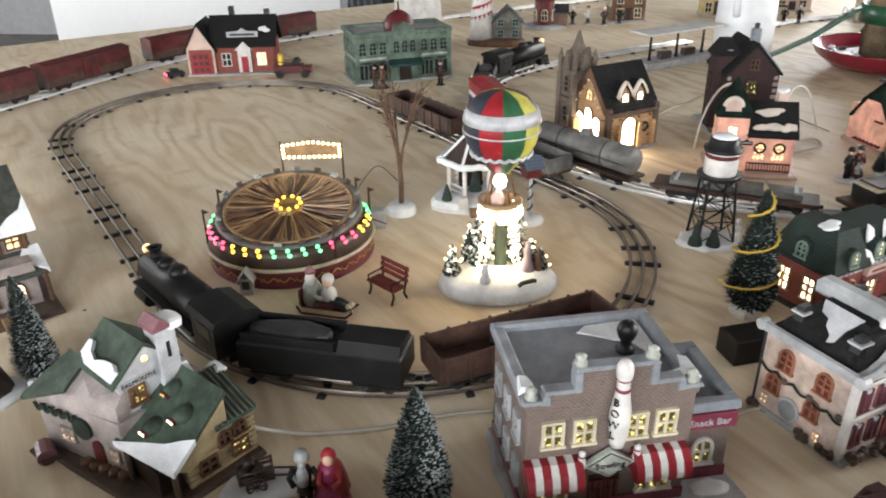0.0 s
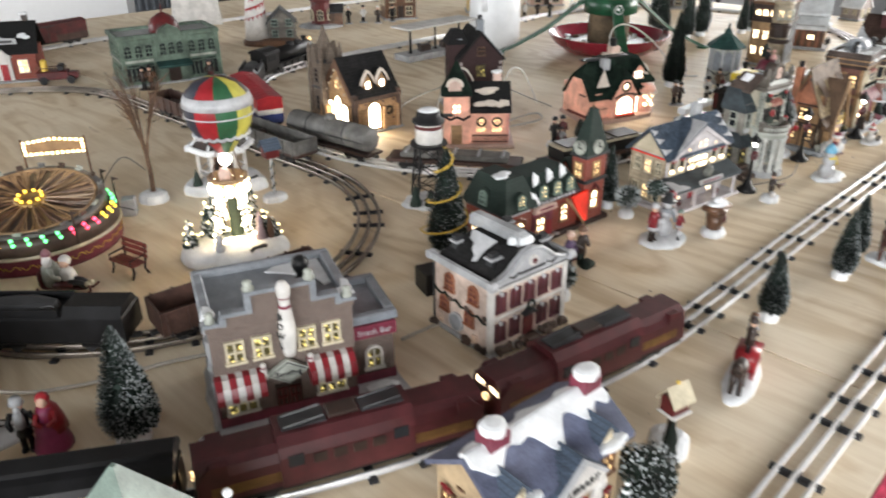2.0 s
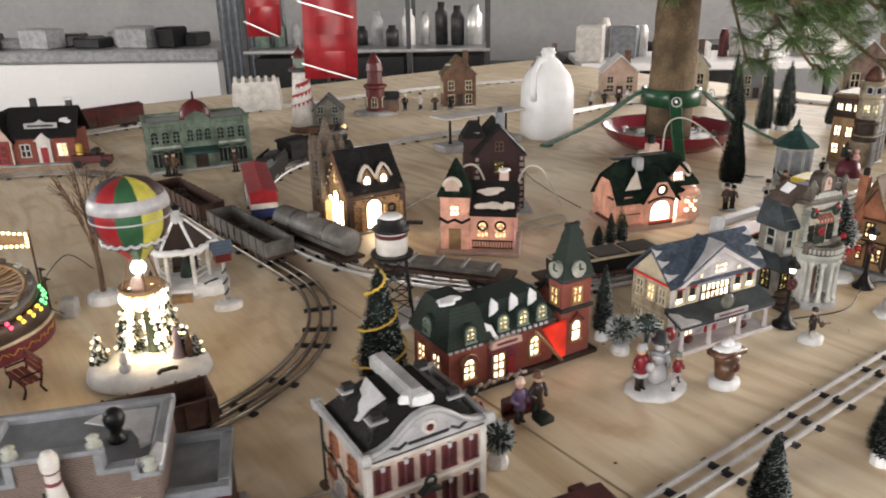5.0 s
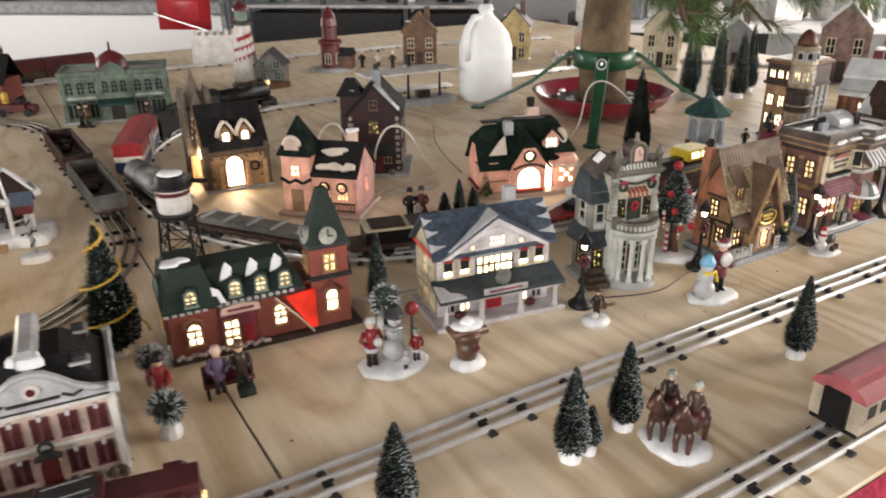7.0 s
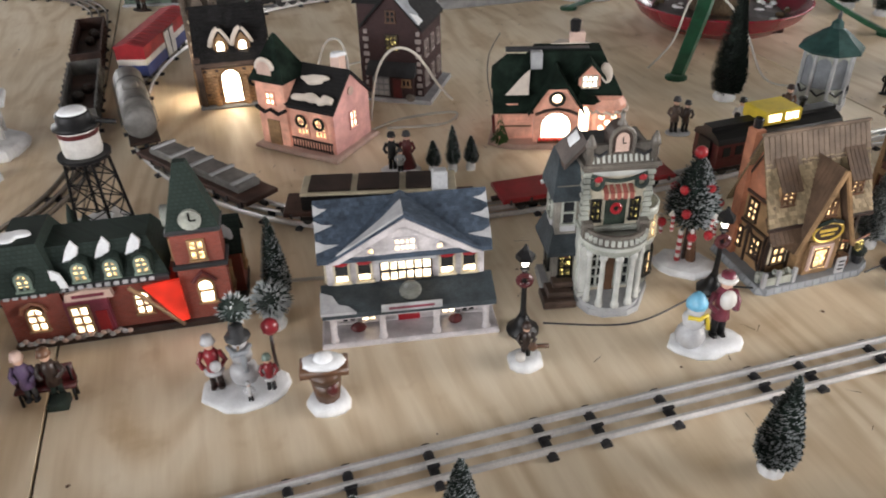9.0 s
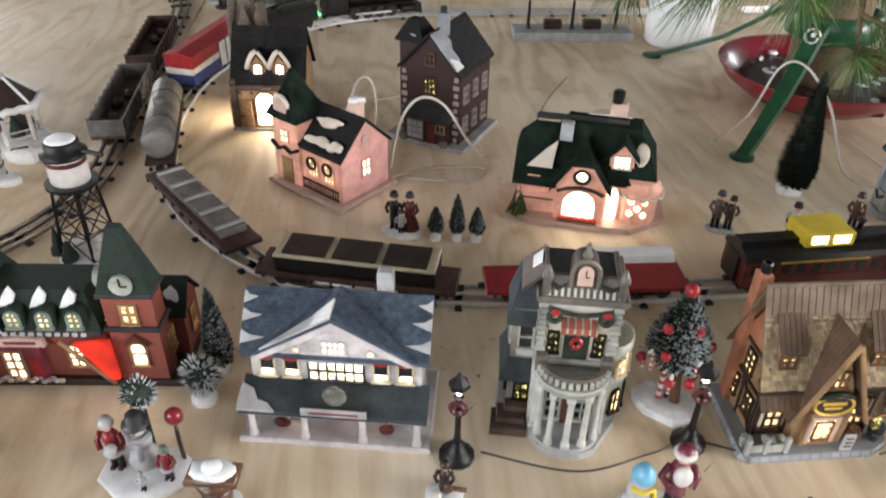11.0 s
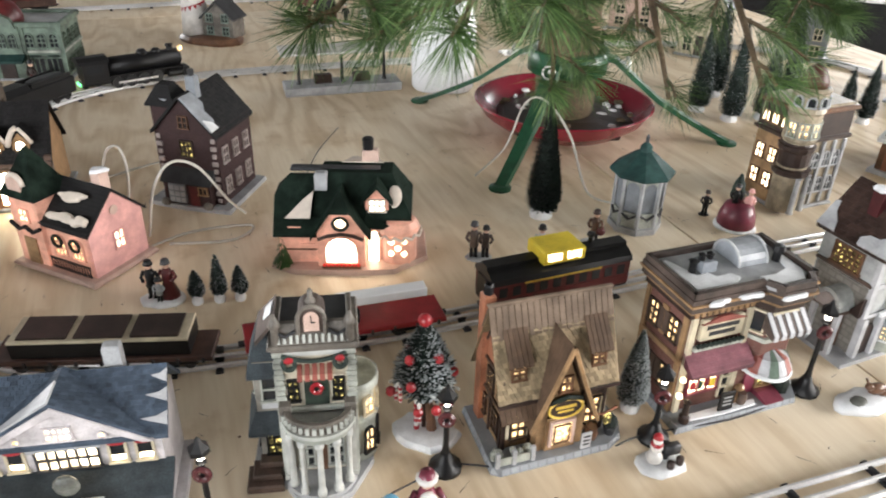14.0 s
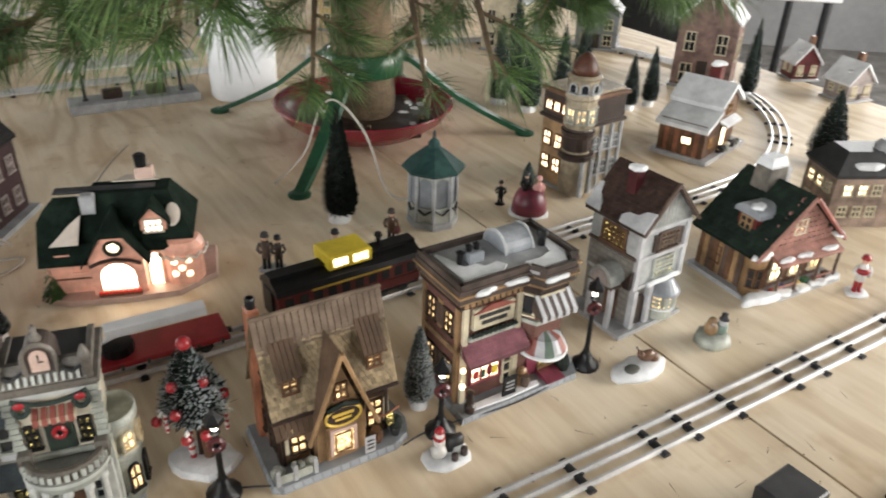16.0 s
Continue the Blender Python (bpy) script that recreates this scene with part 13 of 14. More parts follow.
def steam_engine(path, x, y, label, flip=False):
    L = 25.0
    px, py, a = at_path(path, x, y, L)
    th = thing("steam_locomotive", label, "model locomotive", px, py, a + (180 if flip else 0), RAIL_Z, "model trains")
    part("boiler", Shape().rod((-6.0, 0, 4.6), (10.4, 0, 4.6), 2.2, 2.1, 18).rod((10.4, 0, 4.6), (11.0, 0, 4.6), 1.9, 1.2, 18), BLACK, th, "black round boiler", True)
    part("cab", Shape().box(-11.4, -6.0, -2.7, 2.7, 2.2, 6.4, 0.15), BLACK, th)
    part("cab_roof", Shape().prismx([(-3.0, 6.3), (3.0, 6.3), (2.6, 7.0), (1.0, 7.5), (-1.0, 7.5), (-2.6, 7.0)], -12.0, -5.6), BLACK, th)
    for sgn in (-1, 1):
        part("cab_window", Shape().box(-10.4, -7.4, sgn * 2.72 - 0.05, sgn * 2.72 + 0.05, 4.4, 5.8), DARKPANE, th)
        part("running_board", Shape().box(-6.0, 10.6, sgn * 2.3 - 0.6, sgn * 2.3 + 0.6, 3.0, 3.3), BLACK, th)
        part("side_rod", Shape().box(-4.2, 4.6, sgn * 2.35 - 0.1, sgn * 2.35 + 0.1, 1.2, 1.6), STEEL, th)
        part("cylinder", Shape().rod((7.0, sgn * 2.3, 1.8), (10.2, sgn * 2.3, 1.8), 0.9, 0.9, 10), BLACK, th)
        for xx in (-4.2, -1.2, 1.8, 4.8):
            part("driving_wheel", Shape().rod((xx, sgn * 1.6 - 0.2, 1.3), (xx, sgn * 1.6 + 0.2, 1.3), 1.3, 1.3, 16).rod((xx, sgn * 1.85 - 0.05, 1.3), (xx, sgn * 1.85 + 0.05, 1.3), 0.4, 0.4, 8), DKGREY, th)
    part("chimney", Shape().lathe([(0.8, 6.4), (0.7, 7.2), (0.95, 7.8), (0.6, 7.8), (0.5, 6.8)], 8.8, 0, 12), BLACK, th)
    part("steam_dome", Shape().lathe([(1.2, 6.2), (1.2, 7.0), (0.8, 7.5), (0, 7.6)], 2.4, 0, 12).lathe([(1.1, 6.2), (1.1, 6.9), (0.7, 7.3), (0, 7.4)], 5.6, 0, 12), BLACK, th, "", True)
    part("headlight", Shape().rod((10.8, 0, 6.6), (11.6, 0, 6.6), 0.6, 0.6, 10), LIT, th)
    part("pilot", Shape().prismx([(-2.4, 0.4), (2.4, 0.4), (1.6, 2.4), (-1.6, 2.4)], 10.8, 12.4), BLACK, th)
    part("frame", Shape().box(-11.2, 11.0, -1.3, 1.3, 1.2, 3.0), BLACK, th)
    return th


def tender(path, x, y, label):
    L = 18.0
    th = train_car("tender", label, path, x, y, L)
    part("body", Shape().box(-L / 2, L / 2, -2.6, 2.6, 1.5, 5.0, 0.25), BLACK, th)
    part("coal_rim", Shape().box(-L / 2 + 0.5, L * 0.1, -2.3, -2.0, 5.0, 5.9).box(-L / 2 + 0.5, L * 0.1, 2.0, 2.3, 5.0, 5.9), BLACK, th)
    part("coal", Shape().lump(-L * 0.2, 0, 4.9, L * 0.26, 1.9, 1.0, 14, 60), DKGREY, th)
    part("deck", Shape().prismx([(-2.5, 4.9), (2.5, 4.9), (1.6, 6.0), (-1.6, 6.0)], L * 0.12, L / 2 - 0.2), BLACK, th)
    return th


# train standing on the left oval
steam_engine(LOOP_A, -0.285, 0.775, "black steam locomotive leading a goods train on the oval", True)
tender(LOOP_A, -0.075, 0.672, "black coal tender behind the locomotive")
flat_car("gondola_car", "brown open goods wagon on the oval track", LOOP_A, 0.145, 0.715, 22.0, BROWNCAR, "gondola", BROWNCAR)
flat_car("gondola_car", "long grey-brown open wagon on the oval's straight", LOOP_A, 0.095, 1.330, 25.0, BROWNCAR, "gondola", GREYCAR)
flat_car("gondola_car", "dark red open wagon with yellow load on the oval", LOOP_A, -0.095, 1.550, 25.0, BROWNCAR, "gondola", BROWNCAR)

# goods train on the inner village loop
def ahead(path, x, y, cm):
    """The place on a track so many centimetres before the point nearest to x, y."""
    p = Vector((x * 100, y * 100))
    i = min(range(len(path)), key=lambda k: (path[k] - p).length_squared) - cm
    return path[i].x / 100, path[i].y / 100


steam_engine(LOOP_B, *ahead(LOOP_B, 0.052, 1.59, 48), "black steam locomotive on the inner village loop", True)
tender(LOOP_B, *ahead(LOOP_B, 0.052, 1.59, 24), "black coal tender on the inner loop")
boxcar("box_car", "red, white and blue boxcar on the inner loop", LOOP_B, 0.052, 1.59, 25.0)
tank_car("tank_car", "grey tank wagon with dark frame on the inner loop", LOOP_B, 0.235, 1.325, 23.0)
flat_car("flat_car", "brown flat wagon loaded with grey pipes", LOOP_B, 0.465, 1.187, 25.0, BROWNCAR, "pipes", GREYCAR)
flat_car("barge_car", "black and cream barge carried on a flat wagon", LOOP_B, 0.735, 1.19, 24.0, BROWNCAR, "boat")
flat_car("crane_car", "red flat wagon carrying a white crane", LOOP_B, 0.965, 1.342, 24.0, RED, "crane")

cb = coach("caboose_car", "dark red guard's van with yellow cupola roof", LOOP_B, 1.175, 1.512, 20.0, DKRED, BLACK)
part("cupola", Shape().box(-3.0, 3.0, -2.2, 2.2, 6.4, 8.4, 0.2), YELLOWP, cb, "yellow cupola")
for sgn in (-1, 1):
    for q in (-1.4, 1.4):
        part("cupola_window", Shape().box(q - 1.0, q + 1.0, sgn * 2.25 - 0.06, sgn * 2.25 + 0.06, 7.0, 8.0), LITW, cb)
part("stack", Shape().lathe([(0.35, 6.2), (0.35, 7.8), (0.6, 8.0), (0.5, 8.4), (0, 8.5)], 5.5, 0.6, 8), BLACK, cb)


# passenger train on the front track, red coach on the edge track
def electric_engine(label, x, y, flip):
    L = 27.0
    th = train_car("electric_locomotive", label, FRONT, x, y, L, flip)
    body = [(-2.6, 1.5), (2.6, 1.5), (2.6, 4.6), (2.3, 5.6), (1.5, 6.3), (-1.5, 6.3), (-2.3, 5.6), (-2.6, 4.6)]
    part("hood", Shape().prismx([(y * 0.9, 1.5 + (z - 1.5) * 0.86) for y, z in body], -L / 2 + 0.3, L / 2 - 0.3), OXBLOOD, th, "dark maroon sloping hoods")
    part("cab", Shape().prismx(body, -6.2, 6.2), OXBLOOD, th, "taller maroon middle cab")
    for e in (-1, 1):
        part("nose", Shape().prism([(e * L * 0.5, 1.4), (e * (L * 0.5 - 0.5), 4.4), (e * (L * 0.5 - 1.6), 5.4), (e * (L * 0.5 - 3.0), 5.4), (e * (L * 0.5 - 3.0), 1.4)][::e], -2.35, 2.35), OXBLOOD, th)
        for q in (-1.1, 1.1):
            part("windscreen", Shape().box(*sorted((e * (L * 0.5 - 0.9), e * (L * 0.5 - 0.3))), q - 0.75, q + 0.75, 3.9, 4.8, 0.1), LITW if e < 0 else DARKPANE, th)
        part("headlight", Shape().rod((e * (L * 0.5 - 0.6), 0, 3.2), (e * (L * 0.5 + 0.05), 0, 3.2), 0.4, 0.4, 10), LIT, th)
    for sgn in (-1, 1):
        for k in range(5):
            part("pinstripe", Shape().box(-L / 2 + 1.4, L / 2 - 1.4, sgn * 2.36 - 0.05, sgn * 2.36 + 0.05, 2.2 + k * 0.22, 2.28 + k * 0.22), GILT, th)
        for xx in (-4.8, 4.8):
            part("cab_window", Shape().box(xx - 0.7, xx + 0.7, sgn * 2.62 - 0.06, sgn * 2.62 + 0.06, 3.6, 4.8), DARKPANE, th)
        for k in range(4):
            part("louvre", Shape().box(-3.3 + k * 1.8, -2.1 + k * 1.8, sgn * 2.62 - 0.06, sgn * 2.62 + 0.06, 3.4, 4.4), DKBROWN, th)
    for xx in (-3.6, 3.6):
        pn = part("pantograph", Shape().box(xx - 2.0, xx + 2.0, -1.0, 1.0, 6.3, 6.5), DKGREY, th)
        part("arm", Shape().rod((xx - 1.8, -0.8, 6.5), (xx + 1.8, -0.8, 6.9), 0.12, 0.12, 5).rod((xx - 1.8, 0.8, 6.5), (xx + 1.8, 0.8, 6.9), 0.12, 0.12, 5), DKGREY, pn)
    part("roof_walk", Shape().box(-1.4, 1.4, -0.9, 0.9, 6.3, 6.7, 0.1), DKBROWN, th)
    part("underframe", Shape().box(-L / 2 + 0.4, L / 2 - 0.4, -2.3, 2.3, 1.0, 1.6), BLACK, th)
    return th


electric_engine("dark maroon electric locomotive heading the passenger train", *uv(0.745, 0.083), False)
electric_engine("dark maroon electric locomotive with lit windscreens, second in the train", *uv(0.475, 0.165), False)
for x, y in ((-0.01, 0.374), (-0.30, 0.356)):
    coach("passenger_coach", "dark maroon passenger coach with black roof on the front track", FRONT, x, y, 27.0, DKRED, BLACK, x > 0)
xx, yy = uv(1.545, -0.148)
coach("passenger_coach", "beige passenger coach with faded red roof on the edge track", OUTER, xx, yy, 27.0, mat("stone_beige_paint", (0.42, 0.36, 0.28), 0.5, var=0.2), mat("faded_red", (0.34, 0.09, 0.10), 0.5, var=0.2), False)

# goods train on the back track behind the fire station
for x, y in ((-1.135, 1.60), (-1.035, 1.885), (-0.895, 2.205), (-0.70, 2.455)):
    boxcar("box_car", "dull maroon boxcar with grey roof on the back track", FAR, x, y, 27.0, DKRED, DKRED, BROWNCAR)

# ---- vehicles by the fire station and signal lights ----
def fire_engine():
    th = thing("fire_engine", "small dark red vintage fire engine", "model vehicle", -0.515, 2.012, 8)
    part("body", Shape().box(-4.8, 3.0, -1.8, 1.8, 1.2, 3.4, 0.2).box(3.0, 5.4, -1.2, 1.2, 1.2, 3.0, 0.2), DKRED, th)
    part("seat", Shape().box(0.6, 2.0, -1.6, 1.6, 3.4, 5.0, 0.2), BLACK, th)
    part("ladder", Shape().rod((-5.2, -1.2, 4.2), (2.6, -1.2, 4.2), 0.14).rod((-5.2, 1.2, 4.2), (2.6, 1.2, 4.2), 0.14), BROWN, th)
    for x in (-3.2, 3.6):
        for y in (-1.9, 1.9):
            part("wheel", Shape().rod((x, y - 0.2, 1.1), (x, y + 0.2, 1.1), 1.1, 1.1, 12), BLACK, th)
    part("boiler", Shape().lathe([(0.9, 3.4), (0.9, 6.0), (0.4, 6.4), (0, 6.4)], -2.8, 0, 10), GOLD, th)


fire_engine()


def signal_car(x, y, turn, label, bulb, body):
    th = thing("toy_car", label, "model vehicle", x, y, turn)
    part("body", Shape().box(-2.4, 2.4, -1.2, 1.2, 0.5, 1.6, 0.25).box(-1.4, 1.0, -1.0, 1.0, 1.6, 2.5, 0.25), body, th)
    for a in (-1.5, 1.5):
        for b in (-1.2, 1.2):
            part("wheel", Shape().rod((a, b - 0.15, 0.55), (a, b + 0.15, 0.55), 0.55, 0.55, 10), BLACK, th)
    for b in (-0.8, 0.8):
        part("lamp", Shape().ball(-2.4, b, 1.1, 0.4, n=7, rings=5), bulb, th)


signal_car(-0.84, 1.985, 40, "dark toy car with glowing red lamps", BULBR, DKGREY)
signal_car(0.00, 2.005, 60, "pale green toy car with a glowing lamp", BULBG, PALEGREEN)


# ---- platform, jug, tree stand ----
def platform():
    th = thing("station_platform", "grey station platform under a long white flat canopy", "model building", 0.447, 2.112, 36.0)
    part("base", Shape().box(0, 27, 0, 7, 0, 2.0, 0.2), PALEGREY, th, "grey stone platform")
    part("canopy", Shape().box(-0.6, 27.6, -0.6, 7.6, 9.4, 10.0, 0.15), WHITE, th, "long white canopy")
    for x in (3.5, 13.5, 23.5):
        part("post", Shape().lathe([(0.7, 2.0), (0.4, 2.6), (0.3, 8.8), (0.8, 9.4)], x, 3.5, 8), BLACK, th)
    for x in (7, 16):
        part("bench", Shape().box(x, x + 4, 2.6, 4.4, 2.0, 4.0, 0.15), DKBROWN, th)


platform()


def milk_jug():
    th = thing("milk_jug", "empty white translucent plastic gallon jug", "jug", 0.742, 2.345, 15)
    s = Shape()
    secs = [(0, 6.8, 6.8), (0.8, 7.4, 7.4), (9, 7.5, 7.5), (15, 7.4, 7.2), (18.5, 6.4, 5.6), (21.5, 4.2, 3.6), (23.5, 2.2, 2.2), (24.2, 1.9, 1.9), (26.2, 1.9, 1.9)]
    rows = []
    for z, a, b in secs:
        k = 3.0 if z < 20 else 2.2
        rows.append(s._v([(a * abs(math.cos(t)) ** (2 / k) * (1 if math.cos(t) > 0 else -1), b * abs(math.sin(t)) ** (2 / k) * (1 if math.sin(t) > 0 else -1), z) for t in [2 * math.pi * i / 24 for i in range(24)]]))
    s._f(rows[0][::-1])
    s._f(rows[-1])
    for a, b in zip(rows, rows[1:]):
        for i in range(24):
            s._f([a[i], a[(i + 1) % 24], b[(i + 1) % 24], b[i]])
    part("bottle", s, PLASTIC, th, "", True)
    part("handle", Shape().tube([(-1.6, -1.5, 23.0), (-4.0, -3.6, 23.2), (-6.4, -5.6, 20.0), (-6.6, -6.0, 15.0), (-6.0, -5.6, 12.0)], 1.0, 8), PLASTIC, th, "", True)
    part("neck_ring", Shape().lathe([(2.0, 24.6), (2.3, 24.8), (2.3, 25.2), (2.0, 25.4)], 0, 0, 16), PLASTIC, th)


milk_jug()

TX, TY = 1.065, 2.165


def tree_stand():
    th = thing("tree_stand", "red metal tree stand bowl on four green legs", "tree stand", TX, TY)
    part("bowl", Shape().lathe([(9.0, 0.6), (13.0, 1.4), (16.6, 4.0), (18.0, 6.2), (18.4, 6.5), (17.7, 6.5), (16.0, 4.4), (12.6, 2.2), (0.1, 1.4)], 0, 0, 40), BOWLRED, th, "shiny red water bowl", True)
    part("debris", Shape().lump(0, 0, 2.4, 14.2, 14.2, 1.8, 22, 70), DKBROWN, th, "dark soil and needles in the bowl")
    rnd = random.Random(77)
    for k in range(26):
        a, q = rnd.uniform(0, 6.283), rnd.uniform(7.5, 14)
        part("foil_scrap", Shape().lump(q * math.cos(a), q * math.sin(a), 3.9, rnd.uniform(0.4, 1.1), rnd.uniform(0.3, 0.8), 0.7, 6, 80 + k), STEEL if k % 2 else BARK, th)
    for a in (-97, 8, 83, 172):
        m = Matrix.Rotation(radians(a), 4, "Z")
        s = Shape(m)
        rows = []
        for x, z in ((6.5, 16.5), (9.5, 15.4), (13, 12.6), (18.6, 8.2), (24, 5.2), (29, 2.6), (33.5, 0.6)):
            w = 1.9 - 0.02 * x
            rows.append(s._v([(x - 0.2, -w, z - 0.5), (x + 0.2, -w * 0.8, z + 0.25), (x + 0.2, w * 0.8, z + 0.25), (x - 0.2, w, z - 0.5)]))
        s._f(rows[0][::-1]), s._f(rows[-1])
        for p, q in zip(rows, rows[1:]):
            for i in range(4):
                s._f([p[i], p[(i + 1) % 4], q[(i + 1) % 4], q[i]])
        lg = part("leg", s, GREEN, th, "green pressed metal leg")
        part("foot", Shape(m).lathe([(2.0, 0), (2.0, 0.4), (1.3, 0.7), (0, 0.8)], 33.6, 0, 12), GREEN, lg)
        part("screw", Shape(m).rod((5.2, 0, 15.0), (11.5, 0, 15.0), 0.4, 0.4, 8).tube([(11.5 + 0.1 * i, 1.2 * math.cos(i * 0.7), 15.0 + 1.2 * math.sin(i * 0.7)) for i in range(10)], 0.2), STEEL, th)
    part("ring", Shape().lathe([(7.6, 12.6), (8.0, 12.8), (8.0, 17.0), (7.6, 17.2), (7.0, 17.0), (7.0, 12.8)], 0, 0, 30), GREEN, th, "green collar ring", True)


tree_stand()


def needle_tuft(g, l, base, tip, n, length, rnd, spread=0.9):
    """Long needles along a twig, swept forward."""
    d = (tip - base).normalized()
    for i in range(n):
        t = rnd.random() ** 0.7
        p = base.lerp(tip, t)
        o = Vector((rnd.gauss(0, 1), rnd.gauss(0, 1), rnd.gauss(0, 1))).normalized()
        o = (o - d * o.dot(d)).normalized()
        way = (d * rnd.uniform(0.5, 1.2) + o * spread * rnd.uniform(0.6, 1.1) + Vector((0, 0, -0.15))).normalized()
        L = length * rnd.uniform(0.7, 1.1)
        q = way.orthogonal().normalized() * 0.04
        e = p + way * L + Vector((0, 0, -0.05 * L))
        mid = p + way * L * 0.55
        s = l if rnd.random() < 0.35 else g
        v = s._v([p - q * 0.6, p + q * 0.6, mid + q, e, mid - q])
        s._f(v)


def pine_tree():
    th = thing("pine_tree", "large living pine with long needles standing in the stand", "christmas tree", TX, TY)
    s = Shape()
    rnd = random.Random(21)
    rows = []
    for k in range(30):
        z = 3 + k * 5.5
        r = 6.2 * (1 - k * 0.013)
        rows.append(s._v([(r * (1 + rnd.uniform(-0.06, 0.06)) * math.cos(2 * math.pi * i / 18), r * (1 + rnd.uniform(-0.06, 0.06)) * math.sin(2 * math.pi * i / 18), z) for i in range(18)]))
    for a, b in zip(rows, rows[1:]):
        for i in range(18):
            s._f([a[i], a[(i + 1) % 18], b[(i + 1) % 18], b[i]])
    s._f(rows[0][::-1]), s._f(rows[-1])
    part("trunk", s, BARK, th, "rough brown trunk", True)
    # boughs: height at the trunk, tip (x, y, z) from the trunk's foot, twigs, twig length, needles on each twig
    boughs = [
        (78, 6, -91, 42, 20, 10, 130), (72, -6, -92, 41, 11, 8, 120), (84, 14, -100, 46, 10, 10, 100),
        (58, 9, -66, 30, 9, 8, 120), (60, 30, -78, 36, 5, 7, 60), (50, 22, -66, 30, 4, 7, 40),
        (70, 37, -40, 36, 16, 11, 130), (74, 50, -26, 35, 16, 11, 130), (64, 14, -16, 25, 8, 10, 90), (66, -8, -24, 42, 8, 11, 90),
        (76, 44, -66, 44, 14, 11, 110), (80, 66, -46, 46, 14, 12, 110), (82, 84, -20, 46, 14, 12, 110), (74, 60, 10, 40, 12, 12, 90),
        (86, -26, -96, 52, 12, 10, 100), (78, -38, -50, 48, 10, 11, 90), (84, -60, -30, 54, 10, 12, 80), (80, -34, 20, 50, 9, 12, 80),
        (80, 20, 46, 46, 9, 12, 80), (90, 46, 40, 50, 9, 12, 80), (92, 90, 30, 56, 10, 13, 90), (96, 30, -108, 60, 12, 12, 90),
        (98, 70, -80, 60, 12, 13, 90), (100, -50, -86, 66, 10, 12, 80), (66, 40, -8, 30, 10, 10, 90), (104, 4, -112, 70, 10, 12, 80), (70, 8, -44, 48, 8, 10, 90),
        (78, 44, 4, 42, 12, 12, 100), (82, 66, -16, 44, 12, 12, 100), (70, 30, 16, 36, 10, 12, 90)]
    for k, (z0, bx, by, bz, cnt, tl, nn) in enumerate(boughs):
        end = Vector((bx, by, 0))
        d = end.normalized()
        reach = end.length
        side_ = Vector((-d.y, d.x, 0))
        bend = rnd.uniform(-4, 4)
        pts = [Vector((0, 0, z0)) + d * (reach * t) + Vector((0, 0, (bz - z0) * (t ** 1.5))) + side_ * (bend * math.sin(t * 3.1416)) for t in [i / 10 for i in range(11)]]
        b = part("bough", Shape().tube(pts, 1.0, 7, 0.25), BARK, th)
        g, l, w = Shape(), Shape(), Shape()
        for j in range(cnt):
            t = 0.55 + 0.45 * ((j + 0.5) / cnt) ** 0.8
            q = min(9.999, t * 10)
            p = pts[int(q)].lerp(pts[int(q) + 1], q % 1)
            sd = side_ * (1 if j % 2 else -1) * rnd.uniform(0.3, 1.0) + d * rnd.uniform(0.4, 1.0) + Vector((0, 0, rnd.uniform(-0.55, 0.35)))
            tip = p + sd.normalized() * tl * rnd.uniform(0.7, 1.15)
            if j == cnt - 1:
                tip = p + d * 5 + Vector((0, 0, -0.6))
            w.tube([p, p.lerp(tip, 0.5) + Vector((0, 0, 0.4)), tip], 0.24, 5, 0.15)
            needle_tuft(g, l, p.lerp(tip, 0.1), tip, int(nn * 1.9), 5.0, rnd)
        tagged(part("twig_mass", w, BARK, b), kind="stuff")
        tagged(part("needle_mass", g, NEEDLE, b, "long green needles"), kind="stuff")
        tagged(part("new_needle_mass", l, NEEDLE_L, b, "lighter green needles"), kind="stuff")
    return th


pine_tree()
s = Shape()
rnd = random.Random(4)
for i in range(500):
    x, y = rnd.uniform(45, 190), rnd.uniform(100, 270)
    a = rnd.uniform(0, 6.28)
    L = rnd.uniform(0.6, 2.2)
    q = (-math.sin(a) * 0.05, math.cos(a) * 0.05)
    v = s._v([(x - q[0], y - q[1], 0.06), (x + q[0], y + q[1], 0.06), (x + L * math.cos(a), y + L * math.sin(a), 0.06)])
    s._f(v)
rnd = random.Random(6)
for i in range(90):
    u, v = rnd.uniform(-0.6, 2.4), rnd.uniform(-0.12, 2.1)
    x, y = uv(u, v)
    r = rnd.uniform(0.08, 0.28)
    s._f(s._v([(x * 100 + r * (1 + 0.4 * math.sin(3 * k + i)) * math.cos(k * 1.05), y * 100 + r * math.sin(k * 1.05), 0.05) for k in range(6)]))
nd = part("fallen_needles", s, BROWN, None)
tagged(nd, "dry brown pine needles and crumbs scattered on the plywood", "needles", kind="stuff")


